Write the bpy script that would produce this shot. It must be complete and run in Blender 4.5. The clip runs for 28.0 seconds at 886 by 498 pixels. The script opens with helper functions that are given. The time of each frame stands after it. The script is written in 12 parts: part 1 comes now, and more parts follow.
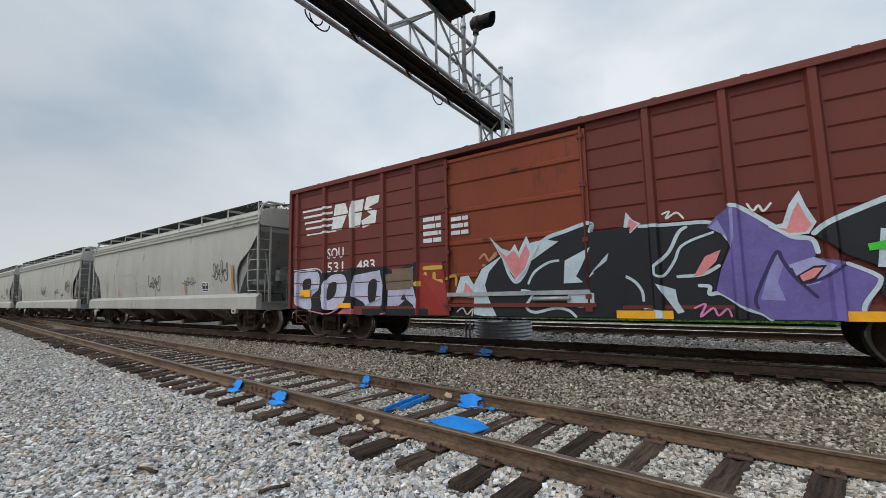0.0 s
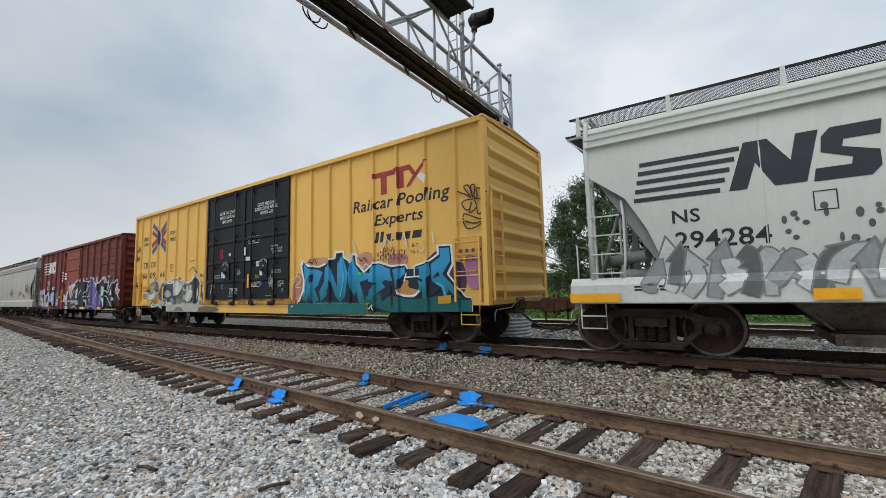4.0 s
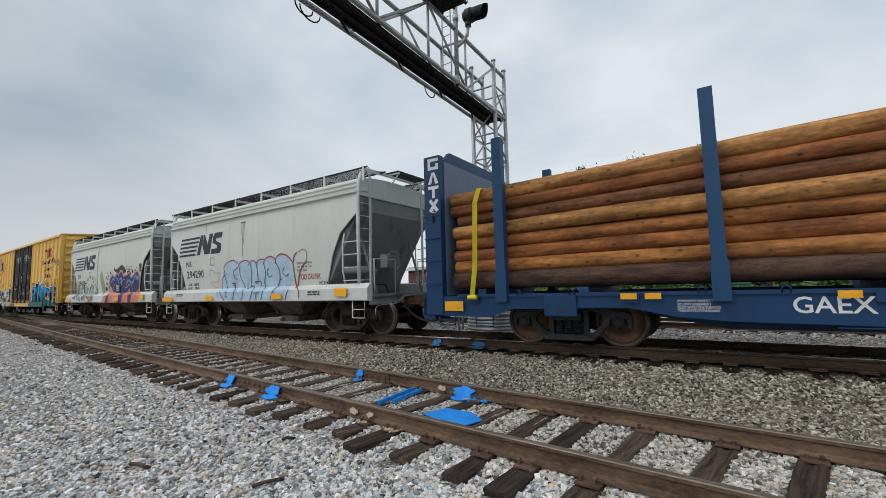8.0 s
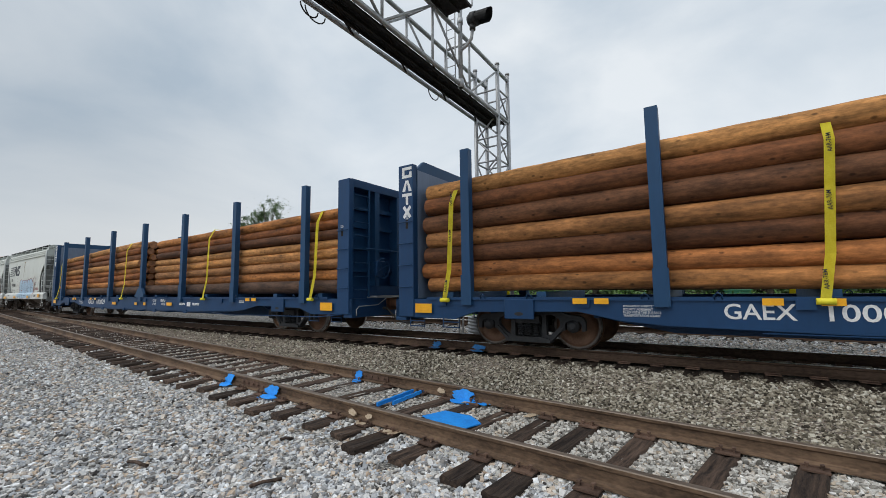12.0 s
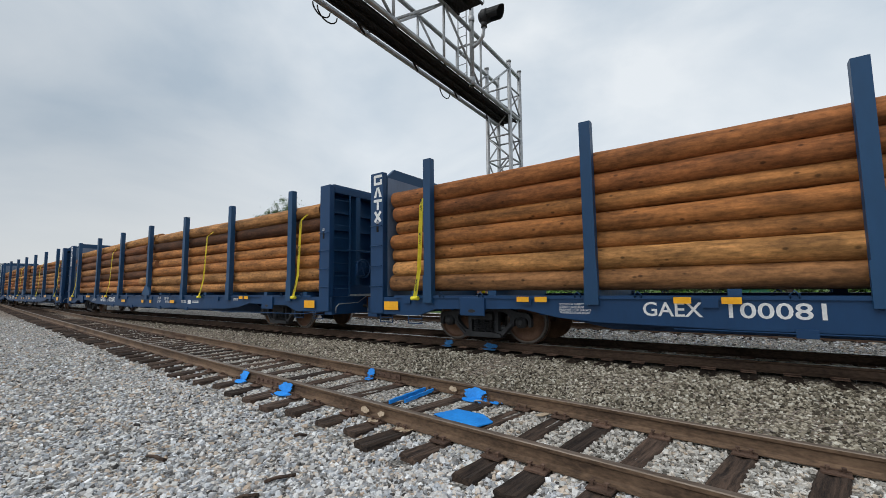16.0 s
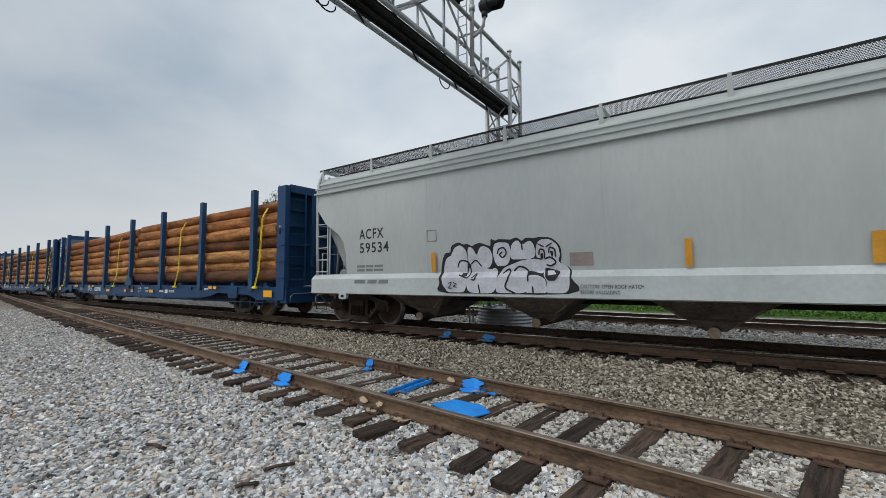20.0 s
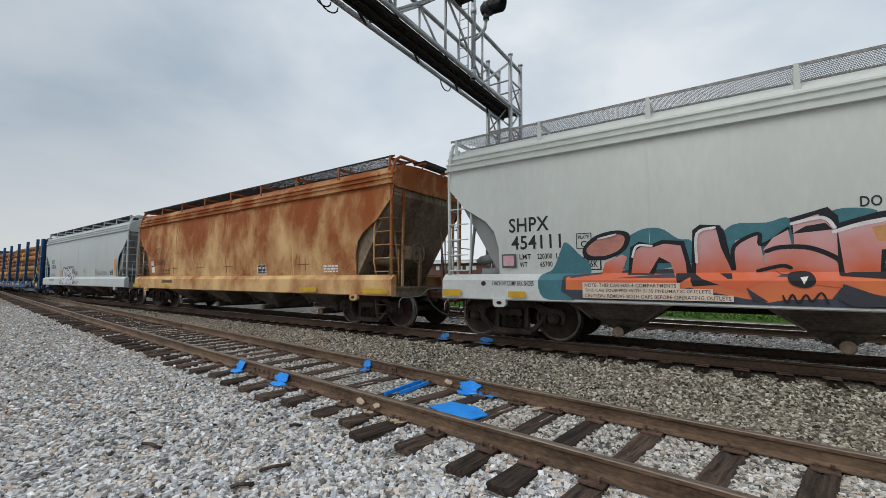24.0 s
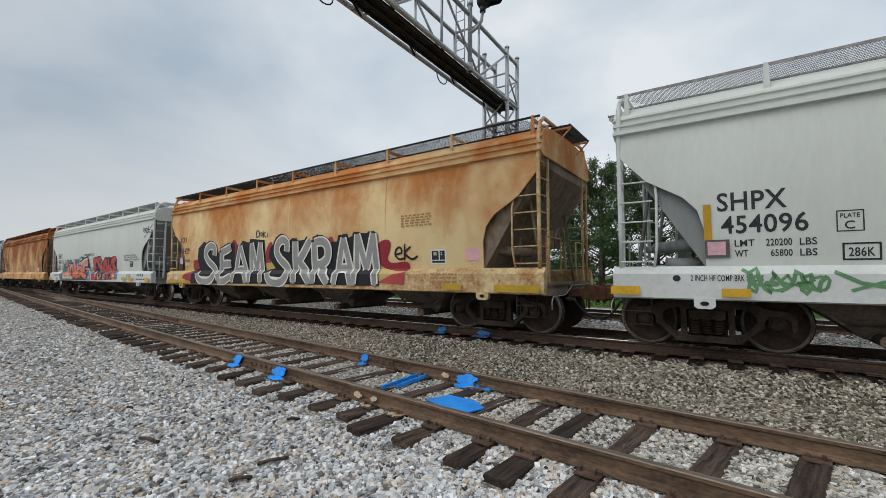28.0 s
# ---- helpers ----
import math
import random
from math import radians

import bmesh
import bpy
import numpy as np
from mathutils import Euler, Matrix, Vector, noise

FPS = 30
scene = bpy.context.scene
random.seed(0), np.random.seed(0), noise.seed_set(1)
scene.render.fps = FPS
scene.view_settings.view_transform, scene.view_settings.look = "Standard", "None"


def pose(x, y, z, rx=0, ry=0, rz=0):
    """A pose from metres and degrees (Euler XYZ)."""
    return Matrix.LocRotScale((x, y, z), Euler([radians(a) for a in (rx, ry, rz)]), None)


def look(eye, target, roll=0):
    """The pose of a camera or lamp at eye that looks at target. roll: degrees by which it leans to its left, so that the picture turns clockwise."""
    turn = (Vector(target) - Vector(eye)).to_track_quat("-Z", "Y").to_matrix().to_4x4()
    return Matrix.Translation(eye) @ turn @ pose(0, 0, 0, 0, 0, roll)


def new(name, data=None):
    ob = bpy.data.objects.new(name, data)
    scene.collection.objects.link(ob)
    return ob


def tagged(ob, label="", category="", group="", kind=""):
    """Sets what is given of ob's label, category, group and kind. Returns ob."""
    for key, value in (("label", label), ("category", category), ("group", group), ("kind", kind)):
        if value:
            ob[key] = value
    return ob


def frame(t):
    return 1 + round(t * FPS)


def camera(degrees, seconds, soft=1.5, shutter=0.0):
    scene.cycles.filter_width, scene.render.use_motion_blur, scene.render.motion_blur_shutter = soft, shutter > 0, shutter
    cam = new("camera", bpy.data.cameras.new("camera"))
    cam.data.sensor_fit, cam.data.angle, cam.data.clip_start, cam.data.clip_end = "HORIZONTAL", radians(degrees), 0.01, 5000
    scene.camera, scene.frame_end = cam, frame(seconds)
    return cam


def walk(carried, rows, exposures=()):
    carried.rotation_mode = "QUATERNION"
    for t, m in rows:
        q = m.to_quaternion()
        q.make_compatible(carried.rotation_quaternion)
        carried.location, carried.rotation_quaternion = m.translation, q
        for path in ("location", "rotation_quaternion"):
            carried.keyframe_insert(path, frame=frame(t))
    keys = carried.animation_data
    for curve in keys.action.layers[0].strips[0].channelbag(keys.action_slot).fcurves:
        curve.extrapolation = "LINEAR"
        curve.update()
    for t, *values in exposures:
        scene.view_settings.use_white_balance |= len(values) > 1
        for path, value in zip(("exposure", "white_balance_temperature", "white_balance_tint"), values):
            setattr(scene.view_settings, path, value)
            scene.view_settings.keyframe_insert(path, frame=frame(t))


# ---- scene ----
# ------------------------------------------------------------------ camera
cam = camera(93.29, 28.0, soft=0.6)
EYE = (0.0, 0.0, 1.415)
AIM = [(0, 95.94, 1.06, 34.72), (0.5, 95.78, 1.02, 34.62), (1, 95.73, 0.95, 34.51), (1.5, 95.78, 1.00, 34.59), (2, 95.78, 0.94, 34.74), (2.5, 95.75, 0.88, 34.87), (3, 95.66, 0.90, 34.94), (3.5, 95.61, 1.05, 34.84), (5.5, 95.75, 1.57, 33.62), (6, 95.77, 1.62, 33.43), (6.5, 95.67, 1.49, 33.34), (7, 95.48, 1.43, 33.44), (7.5, 95.27, 1.37, 33.60), (8, 95.05, 1.35, 33.77), (8.5, 94.86, 1.32, 33.91), (9, 94.72, 1.35, 33.94), (9.5, 94.70, 1.33, 33.80), (10, 94.78, 1.23, 33.63), (10.5, 94.95, 1.05, 33.56), (11, 95.14, 0.87, 33.58), (11.5, 95.28, 0.63, 33.64), (12, 95.37, 0.51, 33.87), (12.5, 95.46, 0.45, 34.15), (14.5, 95.36, 0.36, 35.26), (15, 95.27, 0.40, 35.42), (15.5, 95.24, 0.46, 35.53), (16, 95.17, 0.45, 35.47), (16.5, 95.09, 0.37, 35.38), (17, 94.95, 0.34, 35.39), (17.5, 94.78, 0.42, 35.44), (18, 94.60, 0.48, 35.43), (18.5, 94.46, 0.45, 35.34), (19, 94.26, 0.41, 35.22), (19.5, 94.09, 0.34, 35.22), (20, 94.01, 0.15, 35.28), (20.5, 93.99, -0.01, 35.41), (21, 94.00, -0.07, 35.57), (21.5, 94.03, -0.11, 35.66), (23.5, 94.28, -0.46, 35.21), (24, 94.27, -0.53, 35.09), (24.5, 94.18, -0.60, 34.88), (25, 94.07, -0.67, 34.72), (25.5, 93.87, -0.70, 34.61), (26, 93.66, -0.74, 34.51), (26.5, 93.51, -0.68, 34.47), (27, 93.45, -0.55, 34.46), (27.5, 93.46, -0.39, 34.53), (28, 93.45, -0.38, 34.65)]
walk(cam, [(t, pose(*EYE, rx, ry, rz)) for t, rx, ry, rz in AIM],
     [(0, 0.0), (4, 0.0), (5.5, -0.1), (7.3, -0.1), (8.6, -0.04), (10, 0.0), (18.5, 0.0), (19.7, -0.1), (21.2, -0.09), (23.5, -0.07), (26, -0.06), (28, -0.07)])

# ------------------------------------------------------------------ light
SUN_EL, SUN_AZ = radians(52), radians(205)          # azimuth from +Y towards +X
world = bpy.data.worlds.new("overcast_sky")
scene.world = world
world.use_nodes = True
wn, wl = world.node_tree.nodes, world.node_tree.links
wn.clear()
w_out = wn.new("ShaderNodeOutputWorld")
w_bg = wn.new("ShaderNodeBackground")
w_sky = wn.new("ShaderNodeTexSky")
w_sky.sky_type, w_sky.sun_disc = "NISHITA", False
w_sky.sun_elevation, w_sky.sun_rotation = SUN_EL, SUN_AZ
w_sky.air_density, w_sky.dust_density = 1.0, 2.0
w_co = wn.new("ShaderNodeTexCoord")
w_map = wn.new("ShaderNodeMapping")
w_map.inputs["Scale"].default_value = (1.0, 1.0, 2.2)
w_n1 = wn.new("ShaderNodeTexNoise")
w_n1.inputs["Scale"].default_value, w_n1.inputs["Detail"].default_value = 1.6, 7
w_n1.inputs["Roughness"].default_value, w_n1.inputs["Distortion"].default_value = 0.5, 0.4
w_r1 = wn.new("ShaderNodeValToRGB")                  # cloud sheet: grey-blue bellies to white gaps
w_r1.color_ramp.elements[0].position, w_r1.color_ramp.elements[0].color = 0.36, (4.9, 5.85, 6.8, 1)
w_r1.color_ramp.elements[1].position, w_r1.color_ramp.elements[1].color = 0.66, (8.2, 8.65, 9.0, 1)
w_sep = wn.new("ShaderNodeSeparateXYZ")
w_hz = wn.new("ShaderNodeMapRange")                  # paler towards the horizon
w_hz.inputs["From Min"].default_value, w_hz.inputs["From Max"].default_value = 0.0, 0.32
w_hz.inputs["To Min"].default_value, w_hz.inputs["To Max"].default_value = 0.75, 0.0
w_mh = wn.new("ShaderNodeMix")
w_mh.data_type = "RGBA"
w_mh.inputs["B"].default_value = (8.6, 8.85, 9.0, 1)
w_mix = wn.new("ShaderNodeMix")
w_mix.data_type = "RGBA"
w_mix.inputs["Factor"].default_value = 0.9
w_bg.inputs["Strength"].default_value = 0.105
wl.new(w_co.outputs["Generated"], w_map.inputs["Vector"])
wl.new(w_map.outputs["Vector"], w_n1.inputs["Vector"])
wl.new(w_n1.outputs["Fac"], w_r1.inputs["Fac"])
wl.new(w_co.outputs["Generated"], w_sep.inputs["Vector"])
wl.new(w_sep.outputs["Z"], w_hz.inputs["Value"])
wl.new(w_hz.outputs["Result"], w_mh.inputs["Factor"])
wl.new(w_r1.outputs["Color"], w_mh.inputs["A"])
wl.new(w_sky.outputs["Color"], w_mix.inputs["A"])
wl.new(w_mh.outputs["Result"], w_mix.inputs["B"])
w_side = wn.new("ShaderNodeMapRange")                # heavier cloud towards the west
w_side.inputs["From Min"].default_value, w_side.inputs["From Max"].default_value = -0.95, -0.68
w_side.inputs["To Min"].default_value, w_side.inputs["To Max"].default_value = 0.80, 1.0
w_mul = wn.new("ShaderNodeMix")
w_mul.data_type, w_mul.blend_type = "RGBA", "MULTIPLY"
w_mul.inputs["Factor"].default_value = 1.0
wl.new(w_sep.outputs["X"], w_side.inputs["Value"])
wl.new(w_mix.outputs["Result"], w_mul.inputs["A"])
wl.new(w_side.outputs["Result"], w_mul.inputs["B"])
wl.new(w_mul.outputs["Result"], w_bg.inputs["Color"])
wl.new(w_bg.outputs["Background"], w_out.inputs["Surface"])
sun = new("sun", bpy.data.lights.new("sun", "SUN"))
sun.data.energy, sun.data.angle, sun.data.color = 1.45, radians(50), (1.0, 0.965, 0.91)
sun_way = Vector((math.sin(SUN_AZ) * math.cos(SUN_EL), math.cos(SUN_AZ) * math.cos(SUN_EL), math.sin(SUN_EL)))
sun.matrix_world = look(sun_way * 50, (0, 0, 0))


# ------------------------------------------------------------------ materials
def surface(name, dark, light, scale=2.0, fine=30.0, rough=0.7, metal=0.0, bump=0.15, stretch=(1, 1, 1), vary=0.0,
            stain=None, stain_at=0.6, spec=0.4, bump_size=0.01, low=0.38, high=0.62, rise=None):
    """A two-scale surface: blotches from dark to light, fine grain and relief, and stains where wanted."""
    m = bpy.data.materials.new(name)
    m.use_nodes = True
    n, l = m.node_tree.nodes, m.node_tree.links
    b = n["Principled BSDF"]
    co = n.new("ShaderNodeTexCoord")
    mp = n.new("ShaderNodeMapping")
    mp.inputs["Scale"].default_value = stretch
    l.new(co.outputs["Object"], mp.inputs["Vector"])
    info = n.new("ShaderNodeObjectInfo")
    off = n.new("ShaderNodeVectorMath")
    off.operation = "MULTIPLY_ADD"
    comb = n.new("ShaderNodeCombineXYZ")
    l.new(info.outputs["Random"], comb.inputs[0])
    l.new(info.outputs["Random"], comb.inputs[2])
    l.new(comb.outputs[0], off.inputs[0])
    off.inputs[1].default_value = (37.0, 0, 23.0)
    l.new(mp.outputs["Vector"], off.inputs[2])
    big = n.new("ShaderNodeTexNoise")
    big.inputs["Scale"].default_value, big.inputs["Detail"].default_value = scale, 6
    big.inputs["Roughness"].default_value = 0.62
    l.new(off.outputs[0], big.inputs["Vector"])
    small = n.new("ShaderNodeTexNoise")
    small.inputs["Scale"].default_value, small.inputs["Detail"].default_value = fine, 4
    l.new(off.outputs[0], small.inputs["Vector"])
    mixf = n.new("ShaderNodeMath")
    mixf.operation = "MULTIPLY_ADD"
    mixf.inputs[1].default_value = 0.35
    l.new(small.outputs["Fac"], mixf.inputs[0])
    sc = n.new("ShaderNodeMath")
    sc.operation = "MULTIPLY"
    sc.inputs[1].default_value = 0.65
    l.new(big.outputs["Fac"], sc.inputs[0])
    l.new(sc.outputs[0], mixf.inputs[2])
    ramp = n.new("ShaderNodeValToRGB")
    ramp.color_ramp.elements[0].position, ramp.color_ramp.elements[0].color = low, (*dark, 1)
    ramp.color_ramp.elements[1].position, ramp.color_ramp.elements[1].color = high, (*light, 1)
    fac = mixf.outputs[0]
    if rise:                                          # heavier wear with height: (amount a metre, level)
        hz, hm, ha = n.new("ShaderNodeSeparateXYZ"), n.new("ShaderNodeMath"), n.new("ShaderNodeMath")
        l.new(co.outputs["Object"], hz.inputs["Vector"])
        hm.operation, ha.operation = "MULTIPLY_ADD", "ADD"
        hm.inputs[1].default_value, hm.inputs[2].default_value = -rise[0], rise[0] * rise[1]
        l.new(hz.outputs["Z"], hm.inputs[0])
        l.new(hm.outputs[0], ha.inputs[0])
        l.new(fac, ha.inputs[1])
        fac = ha.outputs[0]
    l.new(fac, ramp.inputs["Fac"])
    colour = ramp.outputs["Color"]
    if stain:
        sn = n.new("ShaderNodeTexNoise")
        sn.inputs["Scale"].default_value, sn.inputs["Detail"].default_value = scale * 2.3, 8
        sn.inputs["Roughness"].default_value = 0.7
        l.new(off.outputs[0], sn.inputs["Vector"])
        sr = n.new("ShaderNodeMapRange")
        sr.inputs["From Min"].default_value, sr.inputs["From Max"].default_value = stain_at, stain_at + 0.1
        l.new(sn.outputs["Fac"], sr.inputs["Value"])
        mx = n.new("ShaderNodeMix")
        mx.data_type = "RGBA"
        mx.inputs["B"].default_value = (*stain, 1)
        l.new(sr.outputs["Result"], mx.inputs["Factor"])
        l.new(colour, mx.inputs["A"])
        colour = mx.outputs["Result"]
    if vary:
        hsv = n.new("ShaderNodeHueSaturation")
        mr = n.new("ShaderNodeMapRange")
        mr.inputs["To Min"].default_value, mr.inputs["To Max"].default_value = 1 - vary, 1 + vary
        l.new(info.outputs["Random"], mr.inputs["Value"])
        l.new(mr.outputs["Result"], hsv.inputs["Value"])
        l.new(colour, hsv.inputs["Color"])
        colour = hsv.outputs["Color"]
    l.new(colour, b.inputs["Base Color"])
    b.inputs["Metallic"].default_value = metal
    b.inputs["Specular IOR Level"].default_value = spec
    rr = n.new("ShaderNodeMapRange")
    rr.inputs["To Min"].default_value, rr.inputs["To Max"].default_value = max(rough - 0.12, 0.05), min(rough + 0.12, 1)
    l.new(small.outputs["Fac"], rr.inputs["Value"])
    l.new(rr.outputs["Result"], b.inputs["Roughness"])
    bp = n.new("ShaderNodeBump")
    bp.inputs["Strength"].default_value, bp.inputs["Distance"].default_value = bump, bump_size
    l.new(mixf.outputs[0], bp.inputs["Height"])
    l.new(bp.outputs["Normal"], b.inputs["Normal"])
    return m


def paint(name, c, rough=0.55, wear=None, at=0.66, streak=True, spec=0.35, k=0.82):
    """Weathered paint: slightly blotched, with dirt running downwards."""
    return surface(name, tuple(v * k for v in c), c, 0.9, 14.0, rough, 0.0, 0.06, (1, 1, 0.28) if streak else (1, 1, 1),
                   0.0, wear, at, spec)


MAT = {}
MAT["steel_dark"] = surface("dirty_cast_steel", (0.008, 0.007, 0.006), (0.03, 0.025, 0.021), 3, 30, 0.85, 0.0, 0.2, spec=0.2)
MAT["truck"] = surface("grimy_truck_steel", (0.017, 0.012, 0.009), (0.062, 0.046, 0.036), 3, 30, 0.85, 0.0, 0.2, spec=0.2)
MAT["truck_new"] = surface("dark_grey_truck_paint", (0.018, 0.019, 0.021), (0.042, 0.044, 0.048), 3, 30, 0.65, 0.0, 0.1, spec=0.3)
MAT["wheel"] = surface("rusty_wheel_steel", (0.02, 0.013, 0.010), (0.07, 0.046, 0.034), 4, 30, 0.8, 0.0, 0.15, spec=0.25)
MAT["wheel_new"] = surface("brown_wheel_steel", (0.10, 0.05, 0.03), (0.19, 0.105, 0.065), 4, 30, 0.55, 0.4, 0.1)
MAT["wheel_rim"] = surface("worn_wheel_rim", (0.06, 0.05, 0.042), (0.15, 0.13, 0.115), 6, 40, 0.6, 0.2, 0.1)
MAT["cap_grey"] = surface("dusty_cap_alloy", (0.16, 0.155, 0.15), (0.34, 0.33, 0.32), 12, 50, 0.7, 0.2, 0.2)
MAT["tread"] = surface("polished_tread_steel", (0.35, 0.33, 0.31), (0.5, 0.48, 0.46), 4, 30, 0.3, 1.0, 0.05)
MAT["rail"] = surface("rusty_rail_steel", (0.060, 0.036, 0.022), (0.20, 0.128, 0.080), 2.5, 40, 0.75, 0.1, 0.25, (0.4, 1, 1))
# darker copy of the rail steel: grease and the train's shade in the colour
MAT["rail_main"] = surface("oily_shade_dark_rail_steel", (0.036, 0.023, 0.016), (0.105, 0.068, 0.048), 2.5, 40, 0.8, 0.0, 0.25, (0.4, 1, 1), spec=0.2)
# near-black copy of the tie: oil plus under-train shade mixed into the colour
MAT["tie_main"] = surface("oily_shade_dark_tie_timber", (0.006, 0.004, 0.003), (0.038, 0.026, 0.019), 3.0, 26, 0.9, 0, 0.7, (9, 0.9, 9), 0.4, bump_size=0.02, spec=0.2)
MAT["rail_head"] = surface("dull_railhead_steel", (0.13, 0.10, 0.078), (0.27, 0.22, 0.18), 3, 40, 0.5, 0.5, 0.1, (0.2, 1, 1))
MAT["rail_bright"] = surface("polished_railhead_steel", (0.45, 0.44, 0.43), (0.62, 0.61, 0.6), 3, 40, 0.28, 0.9, 0.05, (0.2, 1, 1))
MAT["plate"] = surface("rusty_tie_plate", (0.07, 0.04, 0.028), (0.17, 0.105, 0.075), 8, 60, 0.8, 0.1, 0.3, vary=0.3)
MAT["tie"] = surface("weathered_creosote_timber", (0.008, 0.005, 0.004), (0.110, 0.072, 0.052), 3.0, 26, 0.9, 0, 0.9, (9, 0.7, 9), 0.5, bump_size=0.02)
MAT["stone"] = surface("grey_ballast_stone", (0.16, 0.15, 0.14), (0.42, 0.41, 0.40), 9, 60, 0.9, 0, 0.3)
MAT["galv"] = surface("galvanised_steel", (0.30, 0.31, 0.32), (0.46, 0.47, 0.48), 3, 40, 0.5, 0.55, 0.08)
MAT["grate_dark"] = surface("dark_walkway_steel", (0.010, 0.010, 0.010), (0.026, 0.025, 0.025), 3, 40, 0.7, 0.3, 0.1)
MAT["black"] = surface("black_signal_paint", (0.012, 0.013, 0.014), (0.03, 0.031, 0.033), 3, 30, 0.55, 0, 0.05)
MAT["rubber"] = surface("black_rubber_hose", (0.012, 0.012, 0.012), (0.03, 0.03, 0.03), 6, 40, 0.6, 0, 0.1)
MAT["hose_rust"] = surface("rusty_coupler_steel", (0.045, 0.02, 0.011), (0.14, 0.06, 0.03), 5, 40, 0.8, 0.1, 0.2)
MAT["blue_mark"] = surface("bright_blue_marking_paint", (0.01, 0.22, 0.72), (0.02, 0.33, 0.92), 5, 40, 0.6, 0, 0.15)
MAT["log_wet"] = surface("wet_dark_log", (0.028, 0.015, 0.010), (0.10, 0.054, 0.034), 3.4, 30, 0.8, 0, 0.8, (0.6, 2.4, 2.4), 0.30, (0.045, 0.02, 0.010), 0.56, low=0.40, high=0.58)


def log_material():
    """Peeled pine: each log with a tone of its own, long streaks, blotches of bark and dark knots."""
    m = bpy.data.materials.new("peeled_pine")
    m.use_nodes = True
    n, l = m.node_tree.nodes, m.node_tree.links
    b = n["Principled BSDF"]
    info, co = n.new("ShaderNodeObjectInfo"), n.new("ShaderNodeTexCoord")
    tone = n.new("ShaderNodeValToRGB")
    e = tone.color_ramp.elements
    e[0].position, e[0].color = 0.0, (0.070, 0.030, 0.015, 1)
    e[1].position, e[1].color = 1.0, (0.15, 0.066, 0.032, 1)
    for p, c in ((0.10, (0.12, 0.048, 0.021)), (0.28, (0.30, 0.105, 0.034)), (0.5, (0.42, 0.172, 0.050)), (0.68, (0.30, 0.140, 0.056)), (0.82, (0.50, 0.240, 0.080)), (0.93, (0.38, 0.140, 0.044))):
        e.new(p).color = (*c, 1)
    l.new(info.outputs["Random"], tone.inputs["Fac"])
    off = n.new("ShaderNodeVectorMath")
    off.operation = "MULTIPLY_ADD"
    comb = n.new("ShaderNodeCombineXYZ")
    for k in (0, 1):
        l.new(info.outputs["Random"], comb.inputs[k])
    l.new(comb.outputs[0], off.inputs[0])
    off.inputs[1].default_value = (91.0, 37.0, 0)
    l.new(co.outputs["Object"], off.inputs[2])

    def grain(scale, stretch, detail, a, z, lo, hi):
        mp, nz, mr = n.new("ShaderNodeMapping"), n.new("ShaderNodeTexNoise"), n.new("ShaderNodeMapRange")
        mp.inputs["Scale"].default_value = stretch
        l.new(off.outputs[0], mp.inputs["Vector"])
        l.new(mp.outputs["Vector"], nz.inputs["Vector"])
        nz.inputs["Scale"].default_value, nz.inputs["Detail"].default_value, nz.inputs["Roughness"].default_value = scale, detail, 0.65
        mr.inputs["From Min"].default_value, mr.inputs["From Max"].default_value = a, z
        mr.inputs["To Min"].default_value, mr.inputs["To Max"].default_value = lo, hi
        l.new(nz.outputs["Fac"], mr.inputs["Value"])
        return nz, mr.outputs["Result"]
    streak, s1 = grain(9.0, (0.10, 1.0, 1.0), 5, 0.32, 0.68, 0.55, 1.30)
    _, s2 = grain(1.7, (0.55, 2.2, 2.2), 7, 0.36, 0.60, 0.50, 1.16)
    mott, s3 = grain(15.0, (0.5, 1.0, 1.0), 4, 0.34, 0.62, 0.72, 1.18)
    mp, vo, kn = n.new("ShaderNodeMapping"), n.new("ShaderNodeTexVoronoi"), n.new("ShaderNodeMapRange")
    mp.inputs["Scale"].default_value = (1.0, 1.7, 1.7)
    l.new(off.outputs[0], mp.inputs["Vector"])
    l.new(mp.outputs["Vector"], vo.inputs["Vector"])
    vo.inputs["Scale"].default_value = 3.4
    kn.inputs["From Min"].default_value, kn.inputs["From Max"].default_value = 0.08, 0.17
    kn.inputs["To Min"].default_value, kn.inputs["To Max"].default_value = 0.38, 1.0
    l.new(vo.outputs["Distance"], kn.inputs["Value"])
    colour = tone.outputs["Color"]
    for f in (s1, s2, s3, kn.outputs["Result"]):
        mx = n.new("ShaderNodeMix")
        mx.data_type, mx.blend_type = "RGBA", "MULTIPLY"
        mx.inputs["Factor"].default_value = 1
        l.new(colour, mx.inputs["A"])
        l.new(f, mx.inputs["B"])
        colour = mx.outputs["Result"]
    l.new(colour, b.inputs["Base Color"])
    b.inputs["Roughness"].default_value, b.inputs["Specular IOR Level"].default_value = 0.78, 0.3
    bp = n.new("ShaderNodeBump")
    bp.inputs["Strength"].default_value, bp.inputs["Distance"].default_value = 0.7, 0.014
    l.new(streak.outputs["Fac"], bp.inputs["Height"])
    l.new(bp.outputs["Normal"], b.inputs["Normal"])
    return m


